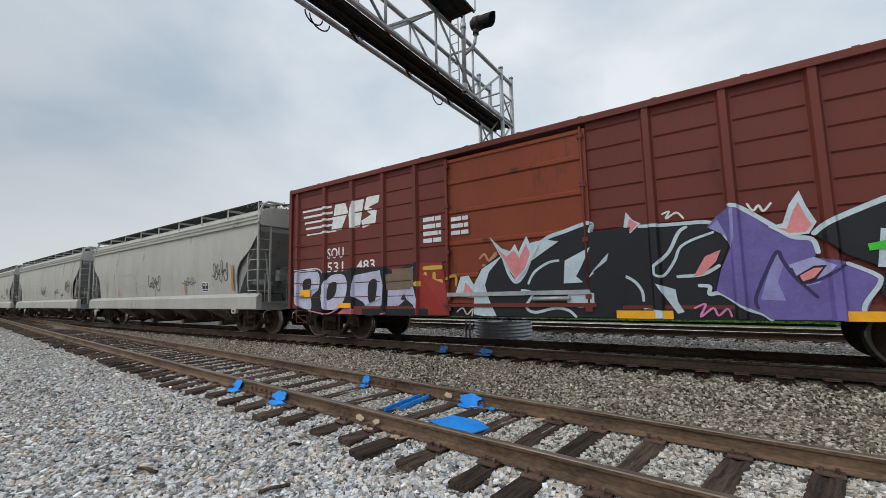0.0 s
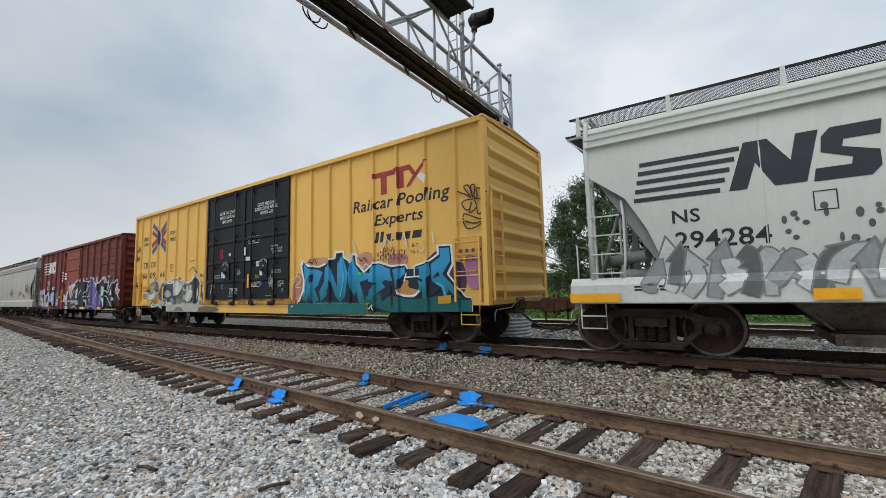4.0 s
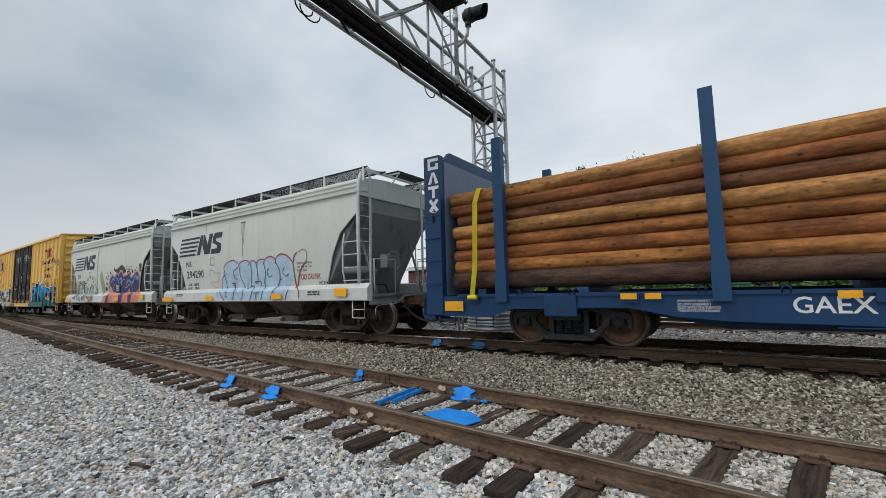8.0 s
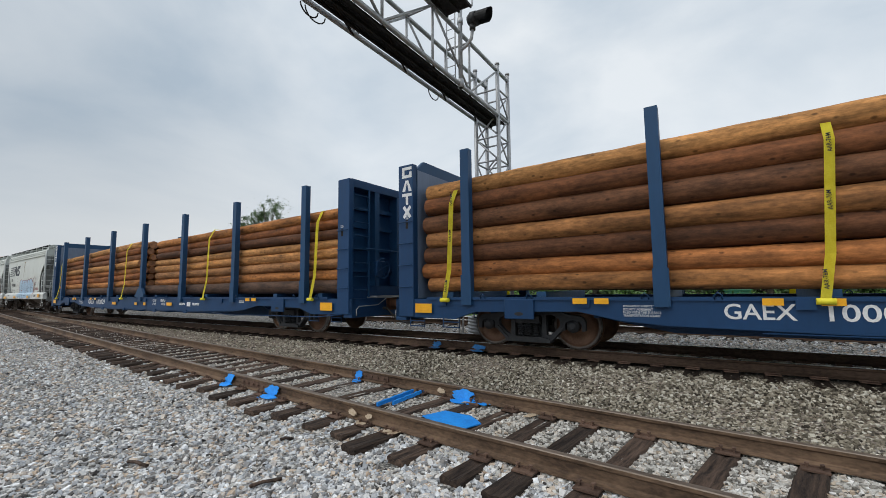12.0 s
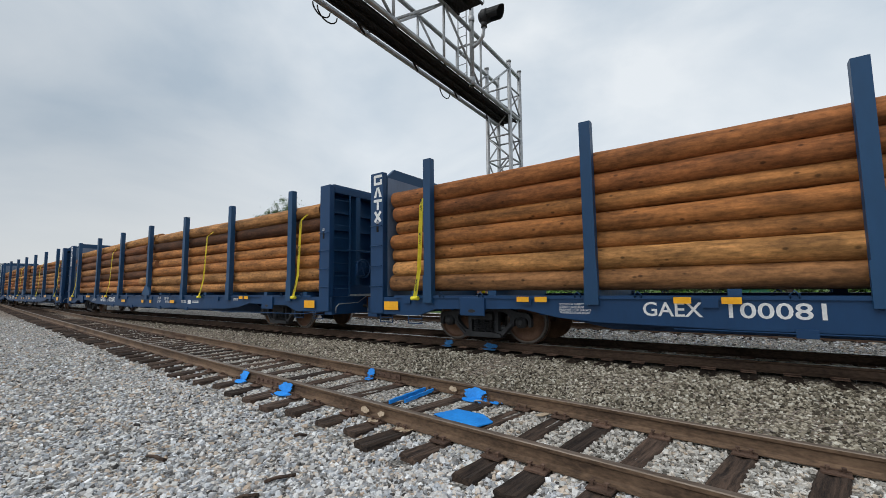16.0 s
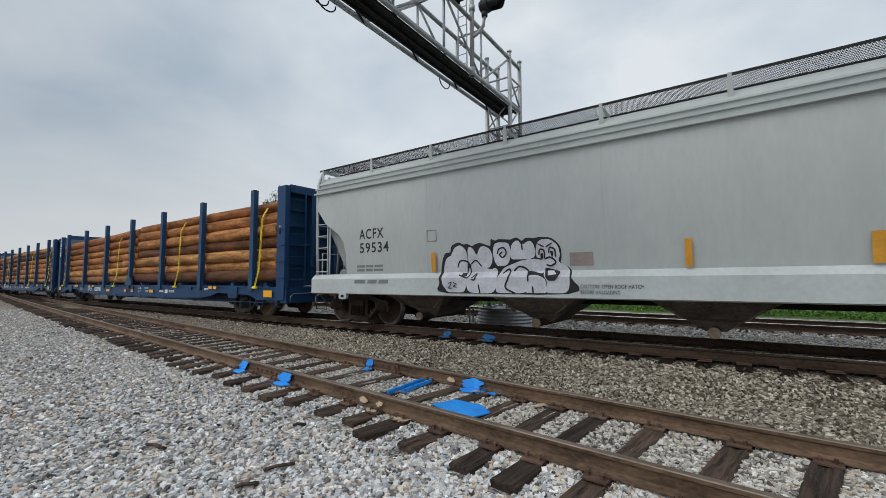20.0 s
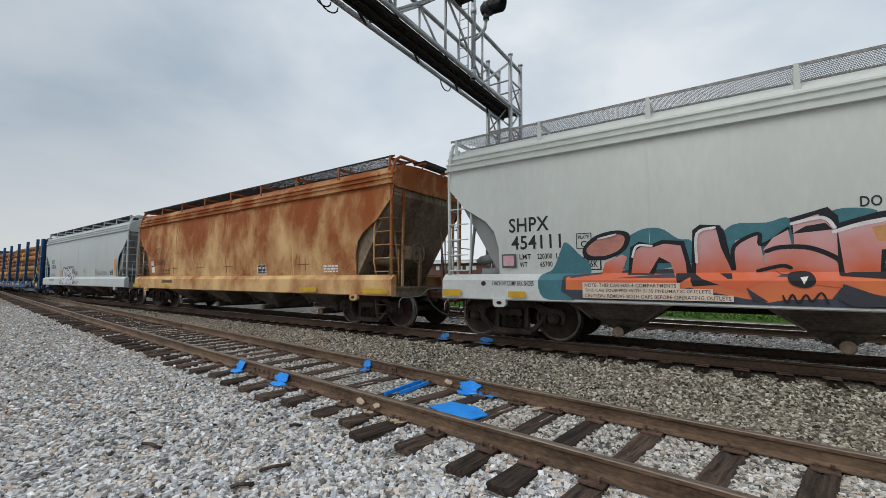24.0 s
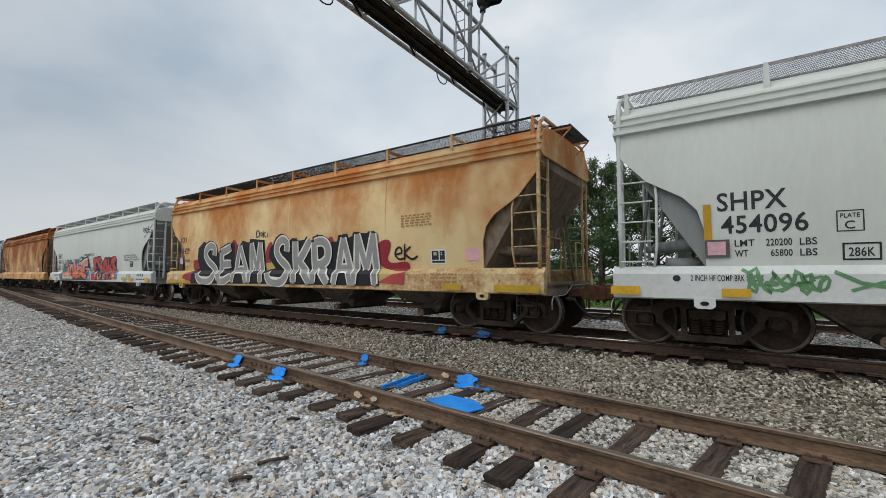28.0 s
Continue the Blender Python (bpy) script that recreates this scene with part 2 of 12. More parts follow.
MAT["log"] = log_material()
MAT["cream_spill"] = surface("dried_cream_paint", (0.34, 0.24, 0.15), (0.58, 0.48, 0.36), 9, 40, 0.8, 0, 0.2)
MAT["brick_red"] = surface("faded_red_board_wall", (0.10, 0.045, 0.035), (0.18, 0.085, 0.068), 1.2, 12, 0.85, 0, 0.2, (2, 2, 0.5))
MAT["grey_boards"] = surface("weathered_grey_boards", (0.07, 0.055, 0.045), (0.17, 0.145, 0.12), 1.2, 12, 0.85, 0, 0.2, (2, 2, 0.5))
MAT["green_bin"] = paint("green_bin_paint", (0.03, 0.16, 0.09))
MAT["blue_old"] = surface("worn_blue_marking_paint", (0.02, 0.12, 0.32), (0.05, 0.22, 0.5), 8, 50, 0.8, 0, 0.2)
MAT["liner"] = paint("pale_blue_grey_paint", (0.15, 0.20, 0.29))
MAT["log_end"] = surface("sawn_log_end", (0.16, 0.07, 0.035), (0.36, 0.17, 0.08), 8, 30, 0.85, 0, 0.2, vary=0.35)
MAT["log_dark"] = surface("dark_timber_bunk", (0.035, 0.022, 0.015), (0.10, 0.06, 0.04), 1.6, 16, 0.8, 0, 0.3, (0.3, 2, 2), 0.3)
MAT["strap"] = surface("yellow_tie_down_strap", (0.78, 0.66, 0.02), (0.9, 0.8, 0.06), 4, 60, 0.6, 0, 0.05)
MAT["reflector"] = surface("yellow_reflective_sheeting", (0.8, 0.36, 0.01), (0.92, 0.46, 0.015), 6, 40, 0.4, 0, 0.03)
MAT["white"] = surface("white_stencil_paint", (0.62, 0.63, 0.63), (0.8, 0.8, 0.8), 8, 40, 0.6, 0, 0.03)
MAT["ink"] = surface("black_stencil_paint", (0.012, 0.013, 0.016), (0.028, 0.03, 0.034), 8, 40, 0.6, 0, 0.03)
MAT["blue"] = paint("deep_blue_car_paint", (0.010, 0.050, 0.135), 0.5, spec=0.3)
MAT["blue_stake"] = paint("blue_stake_paint", (0.016, 0.066, 0.155), 0.5, spec=0.3)
MAT["red"] = paint("oxide_red_car_paint", (0.155, 0.033, 0.024), 0.62, (0.09, 0.022, 0.016), 0.62)
MAT["red_door"] = paint("bright_oxide_red_door_paint", (0.25, 0.05, 0.018), 0.6, (0.09, 0.025, 0.016), 0.58)
MAT["yellow"] = paint("faded_yellow_car_paint", (0.80, 0.48, 0.115), 0.55, (0.52, 0.29, 0.07), 0.70, k=0.9)
MAT["door_black"] = paint("dull_black_door_paint", (0.013, 0.014, 0.016), 0.6, (0.03, 0.03, 0.032), 0.64, spec=0.25)
MAT["sill_rust"] = surface("rust_streaked_yellow_sill", (0.2, 0.08, 0.02), (0.55, 0.32, 0.08), 3, 30, 0.75, 0, 0.2)
MAT["pale"] = paint("pale_grey_car_paint", (0.60, 0.625, 0.585), 0.5, (0.46, 0.45, 0.40), 0.70, k=0.9)
MAT["pale_cool"] = paint("cool_grey_car_paint", (0.45, 0.48, 0.475), 0.5, (0.35, 0.36, 0.35), 0.68, k=0.88)
MAT["sill_white"] = paint("white_sill_paint", (0.63, 0.65, 0.63), 0.5, (0.42, 0.42, 0.39), 0.68, False)
MAT["grimy"] = paint("grimy_grey_car_paint", (0.43, 0.42, 0.385), 0.62, (0.22, 0.21, 0.185), 0.58)
# stained end grey, darkened so the colour holds the end recess's shade
MAT["grey_dull"] = paint("shade_dulled_end_paint", (0.25, 0.262, 0.256), 0.6, (0.12, 0.12, 0.112), 0.55)
MAT["rust"] = surface("rust_eaten_beige_paint", (0.46, 0.165, 0.04), (0.74, 0.57, 0.31), 0.95, 120, 0.8, 0, 0.10, (0.75, 1.0, 0.5), 0.0,
                      (0.20, 0.062, 0.018), 0.655, 0.2, low=0.39, high=0.58, rise=(0.05, 2.55))
MAT["rust_heavy"] = surface("heavily_rusted_beige_paint", (0.25, 0.068, 0.018), (0.66, 0.44, 0.21), 1.0, 110, 0.8, 0, 0.12, (0.9, 1.0, 0.55), 0.0,
                            (0.115, 0.034, 0.013), 0.61, 0.2, low=0.43, high=0.62, rise=(0.04, 2.0))
MAT["rust_sill"] = surface("rusty_cream_sill", (0.34, 0.15, 0.045), (0.68, 0.54, 0.30), 2.0, 15, 0.75, 0, 0.15, (1, 1, 1.0), 0.0,
                           (0.2, 0.07, 0.025), 0.62)
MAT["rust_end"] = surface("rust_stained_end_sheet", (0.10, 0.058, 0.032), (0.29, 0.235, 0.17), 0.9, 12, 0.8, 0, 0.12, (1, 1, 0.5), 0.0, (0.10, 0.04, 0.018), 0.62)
MAT["sill_cool"] = paint("cool_white_sill_paint", (0.52, 0.56, 0.56), 0.5, (0.40, 0.42, 0.41), 0.68, False)
MAT["bay"] = surface("sooty_hopper_bay", (0.05, 0.038, 0.03), (0.19, 0.155, 0.13), 2, 20, 0.8, 0, 0.15)
MAT["leaf_a"] = surface("mid_green_leaves", (0.035, 0.075, 0.024), (0.11, 0.18, 0.06), 1.2, 9, 0.7, 0, 0.1)
MAT["leaf_b"] = surface("dark_green_leaves", (0.03, 0.062, 0.024), (0.09, 0.15, 0.055), 1.2, 9, 0.7, 0, 0.1)
MAT["bark"] = surface("grey_brown_bark", (0.04, 0.032, 0.025), (0.11, 0.09, 0.07), 6, 30, 0.9, 0, 0.5)
MAT["weed"] = surface("bright_green_weeds", (0.05, 0.12, 0.018), (0.12, 0.24, 0.04), 1.0, 9, 0.75, 0, 0.1)


def flat(c, rough=0.6):
    """Sprayed graffiti paint of one colour, a little uneven."""
    key = "spray_%02x%02x%02x" % tuple(int(v * 255) for v in c)
    if key not in MAT:
        MAT[key] = surface(key, tuple(v * 0.76 for v in c), tuple(min(v * 1.04, 0.9) for v in c), 2.6, 22, rough, 0, 0.04)
    return MAT[key]


def fade(name, low, high, z0, z1, rough=0.6):
    """Sprayed paint that runs from one colour to another with the height on its car."""
    m = surface(name, low, low, 2.2, 22, rough, 0, 0.04)
    n, l = m.node_tree.nodes, m.node_tree.links
    co, sep, mr, nz, add, mx = (n.new("ShaderNode" + k) for k in ("TexCoord", "SeparateXYZ", "MapRange", "TexNoise", "Math", "Mix"))
    l.new(co.outputs["Object"], sep.inputs["Vector"])
    l.new(co.outputs["Object"], nz.inputs["Vector"])
    nz.inputs["Scale"].default_value = 2.6
    add.operation = "MULTIPLY_ADD"
    add.inputs[1].default_value = 0.7
    l.new(nz.outputs["Fac"], add.inputs[0])
    l.new(sep.outputs["Z"], add.inputs[2])
    mr.inputs["From Min"].default_value, mr.inputs["From Max"].default_value = z0 + 0.35, z1 + 0.35
    l.new(add.outputs[0], mr.inputs["Value"])
    mx.data_type = "RGBA"
    mx.inputs["A"].default_value, mx.inputs["B"].default_value = (*low, 1), (*high, 1)
    l.new(mr.outputs["Result"], mx.inputs["Factor"])
    l.new(mx.outputs["Result"], n["Principled BSDF"].inputs["Base Color"])
    return m


def lin(r, g, b):
    """Linear colour from an 8-bit display colour."""
    return tuple(((v / 255 + 0.055) / 1.055) ** 2.4 if v > 10 else v / 255 / 12.92 for v in (r, g, b))


# ------------------------------------------------------------------ mesh tools
def link_mesh(name, data, parent=None, m=None):
    ob = new(name, data)
    if parent:
        ob.parent = parent
    if m is not None:
        ob.matrix_basis = m
    return ob


def mesh_of(name, bm, mats):
    me = bpy.data.meshes.new(name)
    bm.normal_update()
    bm.to_mesh(me)
    bm.free()
    for x in (mats if isinstance(mats, (list, tuple)) else [mats]):
        me.materials.append(x)
    return me


def part(name, bm, material, parent, label="", m=None):
    ob = link_mesh(name, mesh_of(name, bm, material), parent, m)
    if label:
        ob["label"] = label
    return ob


def box(bm, x0, x1, y0, y1, z0, z1, mi=0, m=None):
    c = [(x0, y0, z0), (x1, y0, z0), (x1, y1, z0), (x0, y1, z0), (x0, y0, z1), (x1, y0, z1), (x1, y1, z1), (x0, y1, z1)]
    v = [bm.verts.new(m @ Vector(p) if m is not None else p) for p in c]
    for f in ((0, 3, 2, 1), (4, 5, 6, 7), (0, 1, 5, 4), (1, 2, 6, 5), (2, 3, 7, 6), (3, 0, 4, 7)):
        bm.faces.new([v[i] for i in f]).material_index = mi


def bevelled(bm, w=0.01, seg=1):
    bmesh.ops.bevel(bm, geom=list(bm.edges), offset=w, segments=seg, affect="EDGES", clamp_overlap=True)


def prism_y(bm, pts, y0, y1, mi=0):
    """A polygon of (x, z) points pushed through from y0 to y1."""
    area = sum(pts[i][0] * pts[(i + 1) % len(pts)][1] - pts[(i + 1) % len(pts)][0] * pts[i][1] for i in range(len(pts)))
    if area < 0:
        pts = pts[::-1]
    a = [bm.verts.new((x, y0, z)) for x, z in pts]
    b = [bm.verts.new((x, y1, z)) for x, z in pts]
    bm.faces.new(a).material_index = mi
    bm.faces.new(b[::-1]).material_index = mi
    for i in range(len(pts)):
        j = (i + 1) % len(pts)
        bm.faces.new((a[j], a[i], b[i], b[j])).material_index = mi


def prism_x(bm, pts, x0, x1, mi=0):
    """A polygon of (y, z) points pushed through from x0 to x1."""
    area = sum(pts[i][0] * pts[(i + 1) % len(pts)][1] - pts[(i + 1) % len(pts)][0] * pts[i][1] for i in range(len(pts)))
    if area < 0:
        pts = pts[::-1]
    a = [bm.verts.new((x0, y, z)) for y, z in pts]
    b = [bm.verts.new((x1, y, z)) for y, z in pts]
    bm.faces.new(a[::-1]).material_index = mi
    bm.faces.new(b).material_index = mi
    for i in range(len(pts)):
        j = (i + 1) % len(pts)
        bm.faces.new((a[i], a[j], b[j], b[i])).material_index = mi


def rod(bm, p, q, r, seg=6, r2=None, mi=0, caps=True):
    """A round bar from p to q, tapering from r to r2."""
    p, q = Vector(p), Vector(q)
    d = (q - p).normalized()
    u = d.orthogonal().normalized()
    w = d.cross(u)
    r2 = r if r2 is None else r2
    a, b = [], []
    for i in range(seg):
        t = 2 * math.pi * i / seg
        e = u * math.cos(t) + w * math.sin(t)
        a.append(bm.verts.new(p + e * r))
        b.append(bm.verts.new(q + e * r2))
    for i in range(seg):
        j = (i + 1) % seg
        f = bm.faces.new((a[i], a[j], b[j], b[i]))
        f.smooth, f.material_index = seg > 6, mi
    if caps:
        bm.faces.new(a[::-1]).material_index = mi
        bm.faces.new(b).material_index = mi


def hose(bm, pts, r, seg=6, mi=0):
    """A bent round bar or hose through points."""
    rings = []
    pts = [Vector(p) for p in pts]
    for i, p in enumerate(pts):
        d = (pts[min(i + 1, len(pts) - 1)] - pts[max(i - 1, 0)]).normalized()
        u = d.cross(Vector((0.31, 0.2, 0.93))).normalized()
        w = d.cross(u)
        rings.append([bm.verts.new(p + (u * math.cos(2 * math.pi * k / seg) + w * math.sin(2 * math.pi * k / seg)) * r) for k in range(seg)])
    for a, b in zip(rings, rings[1:]):
        for k in range(seg):
            f = bm.faces.new((a[k], a[(k + 1) % seg], b[(k + 1) % seg], b[k]))
            f.smooth, f.material_index = True, mi
    bm.faces.new(rings[0][::-1]).material_index = mi
    bm.faces.new(rings[-1]).material_index = mi


def lathe_y(bm, prof, seg=24, cx=0, cz=0, mi=0):
    """Turn (radius, y) points about the y axis."""
    rings = [[bm.verts.new((cx + r * math.cos(2 * math.pi * k / seg), y, cz + r * math.sin(2 * math.pi * k / seg))) for k in range(seg)] for r, y in prof]
    for a, b in zip(rings, rings[1:]):
        for k in range(seg):
            f = bm.faces.new((a[k], b[k], b[(k + 1) % seg], a[(k + 1) % seg]))
            f.smooth, f.material_index = True, mi
    bm.faces.new(rings[0]).material_index = mi
    bm.faces.new(rings[-1][::-1]).material_index = mi


def thing(name, label, category, group="", m=None, kind=""):
    ob = new(name)
    ob.empty_display_size = 0.2
    if m is not None:
        ob.matrix_basis = m
    return tagged(ob, label, category, group, kind)


# ------------------------------------------------------------------ lines of the tracks
def main_y(x):
    """Centre line of the main track that the train runs on."""
    return 9.095 + 0.000285 * x * x - 1.2e-7 * x ** 3


def main_z(x):
    """Height of its railheads."""
    return 0.23 + 0.00485 * max(min(x, 60.0), -60.0)


def side_y(x):
    """Centre line of the siding next to the camera; its railheads lie at height 0."""
    return 4.313 - 0.0764 * x + 0.00019 * x * x


def far_y(x):
    """Centre line of the third track."""
    return 14.15 + 0.02 * x + 0.000285 * x * x


FAR_Z = 0.27
GAUGE = 0.7535                                        # half the distance between railhead centres


def ease(a, b, v):
    t = min(max((v - a) / (b - a), 0.0), 1.0)
    return t * t * (3 - 2 * t)


def ground_z(x, y):
    """Height of the gravel: level by the camera, banked up to the main track, level again beyond."""
    sy, my = side_y(x), main_y(x)
    z = -0.30 + 0.04 * ease(sy - 2.4, sy - 1.5, y) + 0.05 * ease(sy - 1.35, sy - 0.7, y)
    bed = main_z(x) - 0.23
    z += (bed + 0.21) * ease(min(sy + 1.0, my - 2.6), my - 1.35, y)
    z += (-0.06 - bed) * ease(my + 1.5, my + 2.6, y)
    z += 0.12 * ease(far_y(x) - 2.4, far_y(x) - 1.4, y) - 0.2 * ease(far_y(x) + 1.6, far_y(x) + 4.0, y)
    return z


# ------------------------------------------------------------------ ground
def gravel_material():
    m = bpy.data.materials.new("gravel_and_grass_ground")
    m.use_nodes = True
    n, l = m.node_tree.nodes, m.node_tree.links
    b = n["Principled BSDF"]
    co = n.new("ShaderNodeTexCoord")
    vor = n.new("ShaderNodeTexVoronoi")
    vor.inputs["Scale"].default_value, vor.inputs["Randomness"].default_value = 27, 1
    l.new(co.outputs["Object"], vor.inputs["Vector"])
    sep = n.new("ShaderNodeSeparateColor")
    l.new(vor.outputs["Color"], sep.inputs["Color"])
    grey = n.new("ShaderNodeValToRGB")
    e = grey.color_ramp.elements
    e[0].position, e[0].color = 0.0, (0.13, 0.125, 0.115, 1)
    e[1].position, e[1].color = 1.0, (0.84, 0.83, 0.81, 1)
    for p, c in ((0.2, (0.37, 0.355, 0.325, 1)), (0.55, (0.63, 0.61, 0.575, 1)), (0.75, (0.49, 0.42, 0.34, 1))):
        e.new(p).color = c
    l.new(sep.outputs[0], grey.inputs["Fac"])
    # darker joints between stones
    dj = n.new("ShaderNodeMapRange")
    dj.inputs["From Min"].default_value, dj.inputs["From Max"].default_value = 0.25, 0.75
    dj.inputs["To Min"].default_value, dj.inputs["To Max"].default_value = 1.0, 0.36
    l.new(vor.outputs["Distance"], dj.inputs["Value"])
    mul = n.new("ShaderNodeMix")
    mul.data_type, mul.blend_type = "RGBA", "MULTIPLY"
    mul.inputs["Factor"].default_value = 1
    l.new(grey.outputs["Color"], mul.inputs["A"])
    l.new(dj.outputs["Result"], mul.inputs["B"])
    # oily brown ballast round the main track, by the distance across the tracks
    pos = n.new("ShaderNodeSeparateXYZ")
    l.new(co.outputs["Object"], pos.inputs["Vector"])
    nz = n.new("ShaderNodeTexNoise")
    nz.inputs["Scale"].default_value, nz.inputs["Detail"].default_value = 0.8, 6
    l.new(co.outputs["Object"], nz.inputs["Vector"])
    wob = n.new("ShaderNodeMath")
    wob.operation = "MULTIPLY_ADD"
    wob.inputs[1].default_value = 1.6
    l.new(nz.outputs["Fac"], wob.inputs[0])
    l.new(pos.outputs["Y"], wob.inputs[2])
    br = n.new("ShaderNodeValToRGB")
    br.color_ramp.interpolation = "EASE"
    q = br.color_ramp.elements
    q[0].position, q[0].color = 0.0, (0.0, 0, 0, 1)
    q[1].position, q[1].color = 1.0, (0.0, 0, 0, 1)
    for p, v in ((0.28, 0.0), (0.36, 0.75), (0.54, 0.9), (0.60, 0.15)):
        q.new(p).color = (v, v, v, 1)
    rs = n.new("ShaderNodeMapRange")
    rs.inputs["From Min"].default_value, rs.inputs["From Max"].default_value = 0.0, 20.0
    l.new(wob.outputs[0], rs.inputs["Value"])
    l.new(rs.outputs["Result"], br.inputs["Fac"])
    brown = n.new("ShaderNodeMix")
    brown.data_type, brown.blend_type = "RGBA", "MULTIPLY"
    brown.inputs["B"].default_value = (0.62, 0.52, 0.43, 1)
    l.new(br.outputs["Color"], brown.inputs["Factor"])
    # stone between the main track's rails: oil plus the train's shade, painted in
    oil_shade = n.new("ShaderNodeValToRGB")
    oq = oil_shade.color_ramp.elements
    oq[0].position, oq[0].color = 0.0, (1, 1, 1, 1)
    oq[1].position, oq[1].color = 1.0, (1, 1, 1, 1)
    for p, v in ((0.405, 1.0), (0.42, 0.22), (0.49, 0.22), (0.505, 1.0)):
        oq.new(p).color = (v, v, v, 1)
    po = n.new("ShaderNodeMapRange")
    po.inputs["From Min"].default_value, po.inputs["From Max"].default_value = 0.0, 20.0
    l.new(pos.outputs["Y"], po.inputs["Value"])
    l.new(po.outputs["Result"], oil_shade.inputs["Fac"])
    om = n.new("ShaderNodeMix")
    om.data_type, om.blend_type = "RGBA", "MULTIPLY"
    om.inputs["Factor"].default_value = 1
    l.new(mul.outputs["Result"], om.inputs["A"])
    l.new(oil_shade.outputs["Color"], om.inputs["B"])
    l.new(om.outputs["Result"], brown.inputs["A"])
    # grass beyond the third track
    gr = n.new("ShaderNodeMapRange")
    gr.inputs["From Min"].default_value, gr.inputs["From Max"].default_value = 20.8, 22.0
    l.new(wob.outputs[0], gr.inputs["Value"])
    gn = n.new("ShaderNodeTexNoise")
    gn.inputs["Scale"].default_value, gn.inputs["Detail"].default_value = 3.0, 8
    l.new(co.outputs["Object"], gn.inputs["Vector"])
    gc = n.new("ShaderNodeValToRGB")
    gc.color_ramp.elements[0].position, gc.color_ramp.elements[0].color = 0.35, (0.035, 0.075, 0.014, 1)
    gc.color_ramp.elements[1].position, gc.color_ramp.elements[1].color = 0.7, (0.10, 0.17, 0.035, 1)
    l.new(gn.outputs["Fac"], gc.inputs["Fac"])
    fin = n.new("ShaderNodeMix")
    fin.data_type = "RGBA"
    l.new(gr.outputs["Result"], fin.inputs["Factor"])
    l.new(brown.outputs["Result"], fin.inputs["A"])
    l.new(gc.outputs["Color"], fin.inputs["B"])
    l.new(fin.outputs["Result"], b.inputs["Base Color"])
    b.inputs["Roughness"].default_value = 0.93
    b.inputs["Specular IOR Level"].default_value = 0.2
    inv = n.new("ShaderNodeMath")
    inv.operation = "SUBTRACT"
    inv.inputs[0].default_value = 1.0
    l.new(vor.outputs["Distance"], inv.inputs[1])
    bp = n.new("ShaderNodeBump")
    bp.inputs["Strength"].default_value, bp.inputs["Distance"].default_value = 1.0, 0.045
    l.new(inv.outputs[0], bp.inputs["Height"])
    l.new(bp.outputs["Normal"], b.inputs["Normal"])
    return m


GRAVEL = gravel_material()


def build_ground():
    xs = [-1800, -900, -450, -250, -170, -120] + [-90 + 2 * i for i in range(31)] + [-29 + i for i in range(42)] + [15, 20, 30, 50, 90, 200, 600, 1800]
    ys = [-1500, -500, -150, -50, -20, -8, -4, -2, 0] + [0.5 + 0.25 * i for i in range(68)] + [18, 19, 20, 22, 25, 30, 45, 80, 200, 600, 1600]
    verts = [(x, y, ground_z(max(min(x, 90), -250), y) + (0.025 * noise.noise((x * 0.9, y * 0.9, 0)) if abs(x) < 40 else 0)) for x in xs for y in ys]
    k = len(ys)
    faces = [(i * k + j, (i + 1) * k + j, (i + 1) * k + j + 1, i * k + j + 1) for i in range(len(xs) - 1) for j in range(k - 1)]
    me = bpy.data.meshes.new("ground")
    me.from_pydata(verts, [], faces)
    me.materials.append(GRAVEL)
    for p in me.polygons:
        p.use_smooth = True
    tagged(link_mesh("ground", me), "grey gravel yard with grass beyond the tracks", "ground", kind="structure")


build_ground()


def stone_material(name, stops, vs=0.5):
    """Broken stone, each piece with a colour of its own."""
    m = bpy.data.materials.new(name)
    m.use_nodes = True
    n, l = m.node_tree.nodes, m.node_tree.links
    b = n["Principled BSDF"]
    geo = n.new("ShaderNodeNewGeometry")
    ramp = n.new("ShaderNodeValToRGB")
    e = ramp.color_ramp.elements
    e[0].position, e[0].color = stops[0][0], (*stops[0][1], 1)
    e[1].position, e[1].color = stops[-1][0], (*stops[-1][1], 1)
    for p, c in stops[1:-1]:
        e.new(p).color = (*c, 1)
    l.new(geo.outputs["Random Per Island"], ramp.inputs["Fac"])
    co = n.new("ShaderNodeTexCoord")
    nz = n.new("ShaderNodeTexNoise")
    nz.inputs["Scale"].default_value, nz.inputs["Detail"].default_value = 45, 5
    l.new(co.outputs["Object"], nz.inputs["Vector"])
    mr = n.new("ShaderNodeMapRange")
    mr.inputs["To Min"].default_value, mr.inputs["To Max"].default_value = 1 - vs * 0.6, 1 + vs * 0.6
    l.new(nz.outputs["Fac"], mr.inputs["Value"])
    mx = n.new("ShaderNodeMix")
    mx.data_type, mx.blend_type = "RGBA", "MULTIPLY"
    mx.inputs["Factor"].default_value = 1
    l.new(ramp.outputs["Color"], mx.inputs["A"])
    l.new(mr.outputs["Result"], mx.inputs["B"])
    l.new(mx.outputs["Result"], b.inputs["Base Color"])
    b.inputs["Roughness"].default_value = 0.9
    b.inputs["Specular IOR Level"].default_value = 0.25
    return m


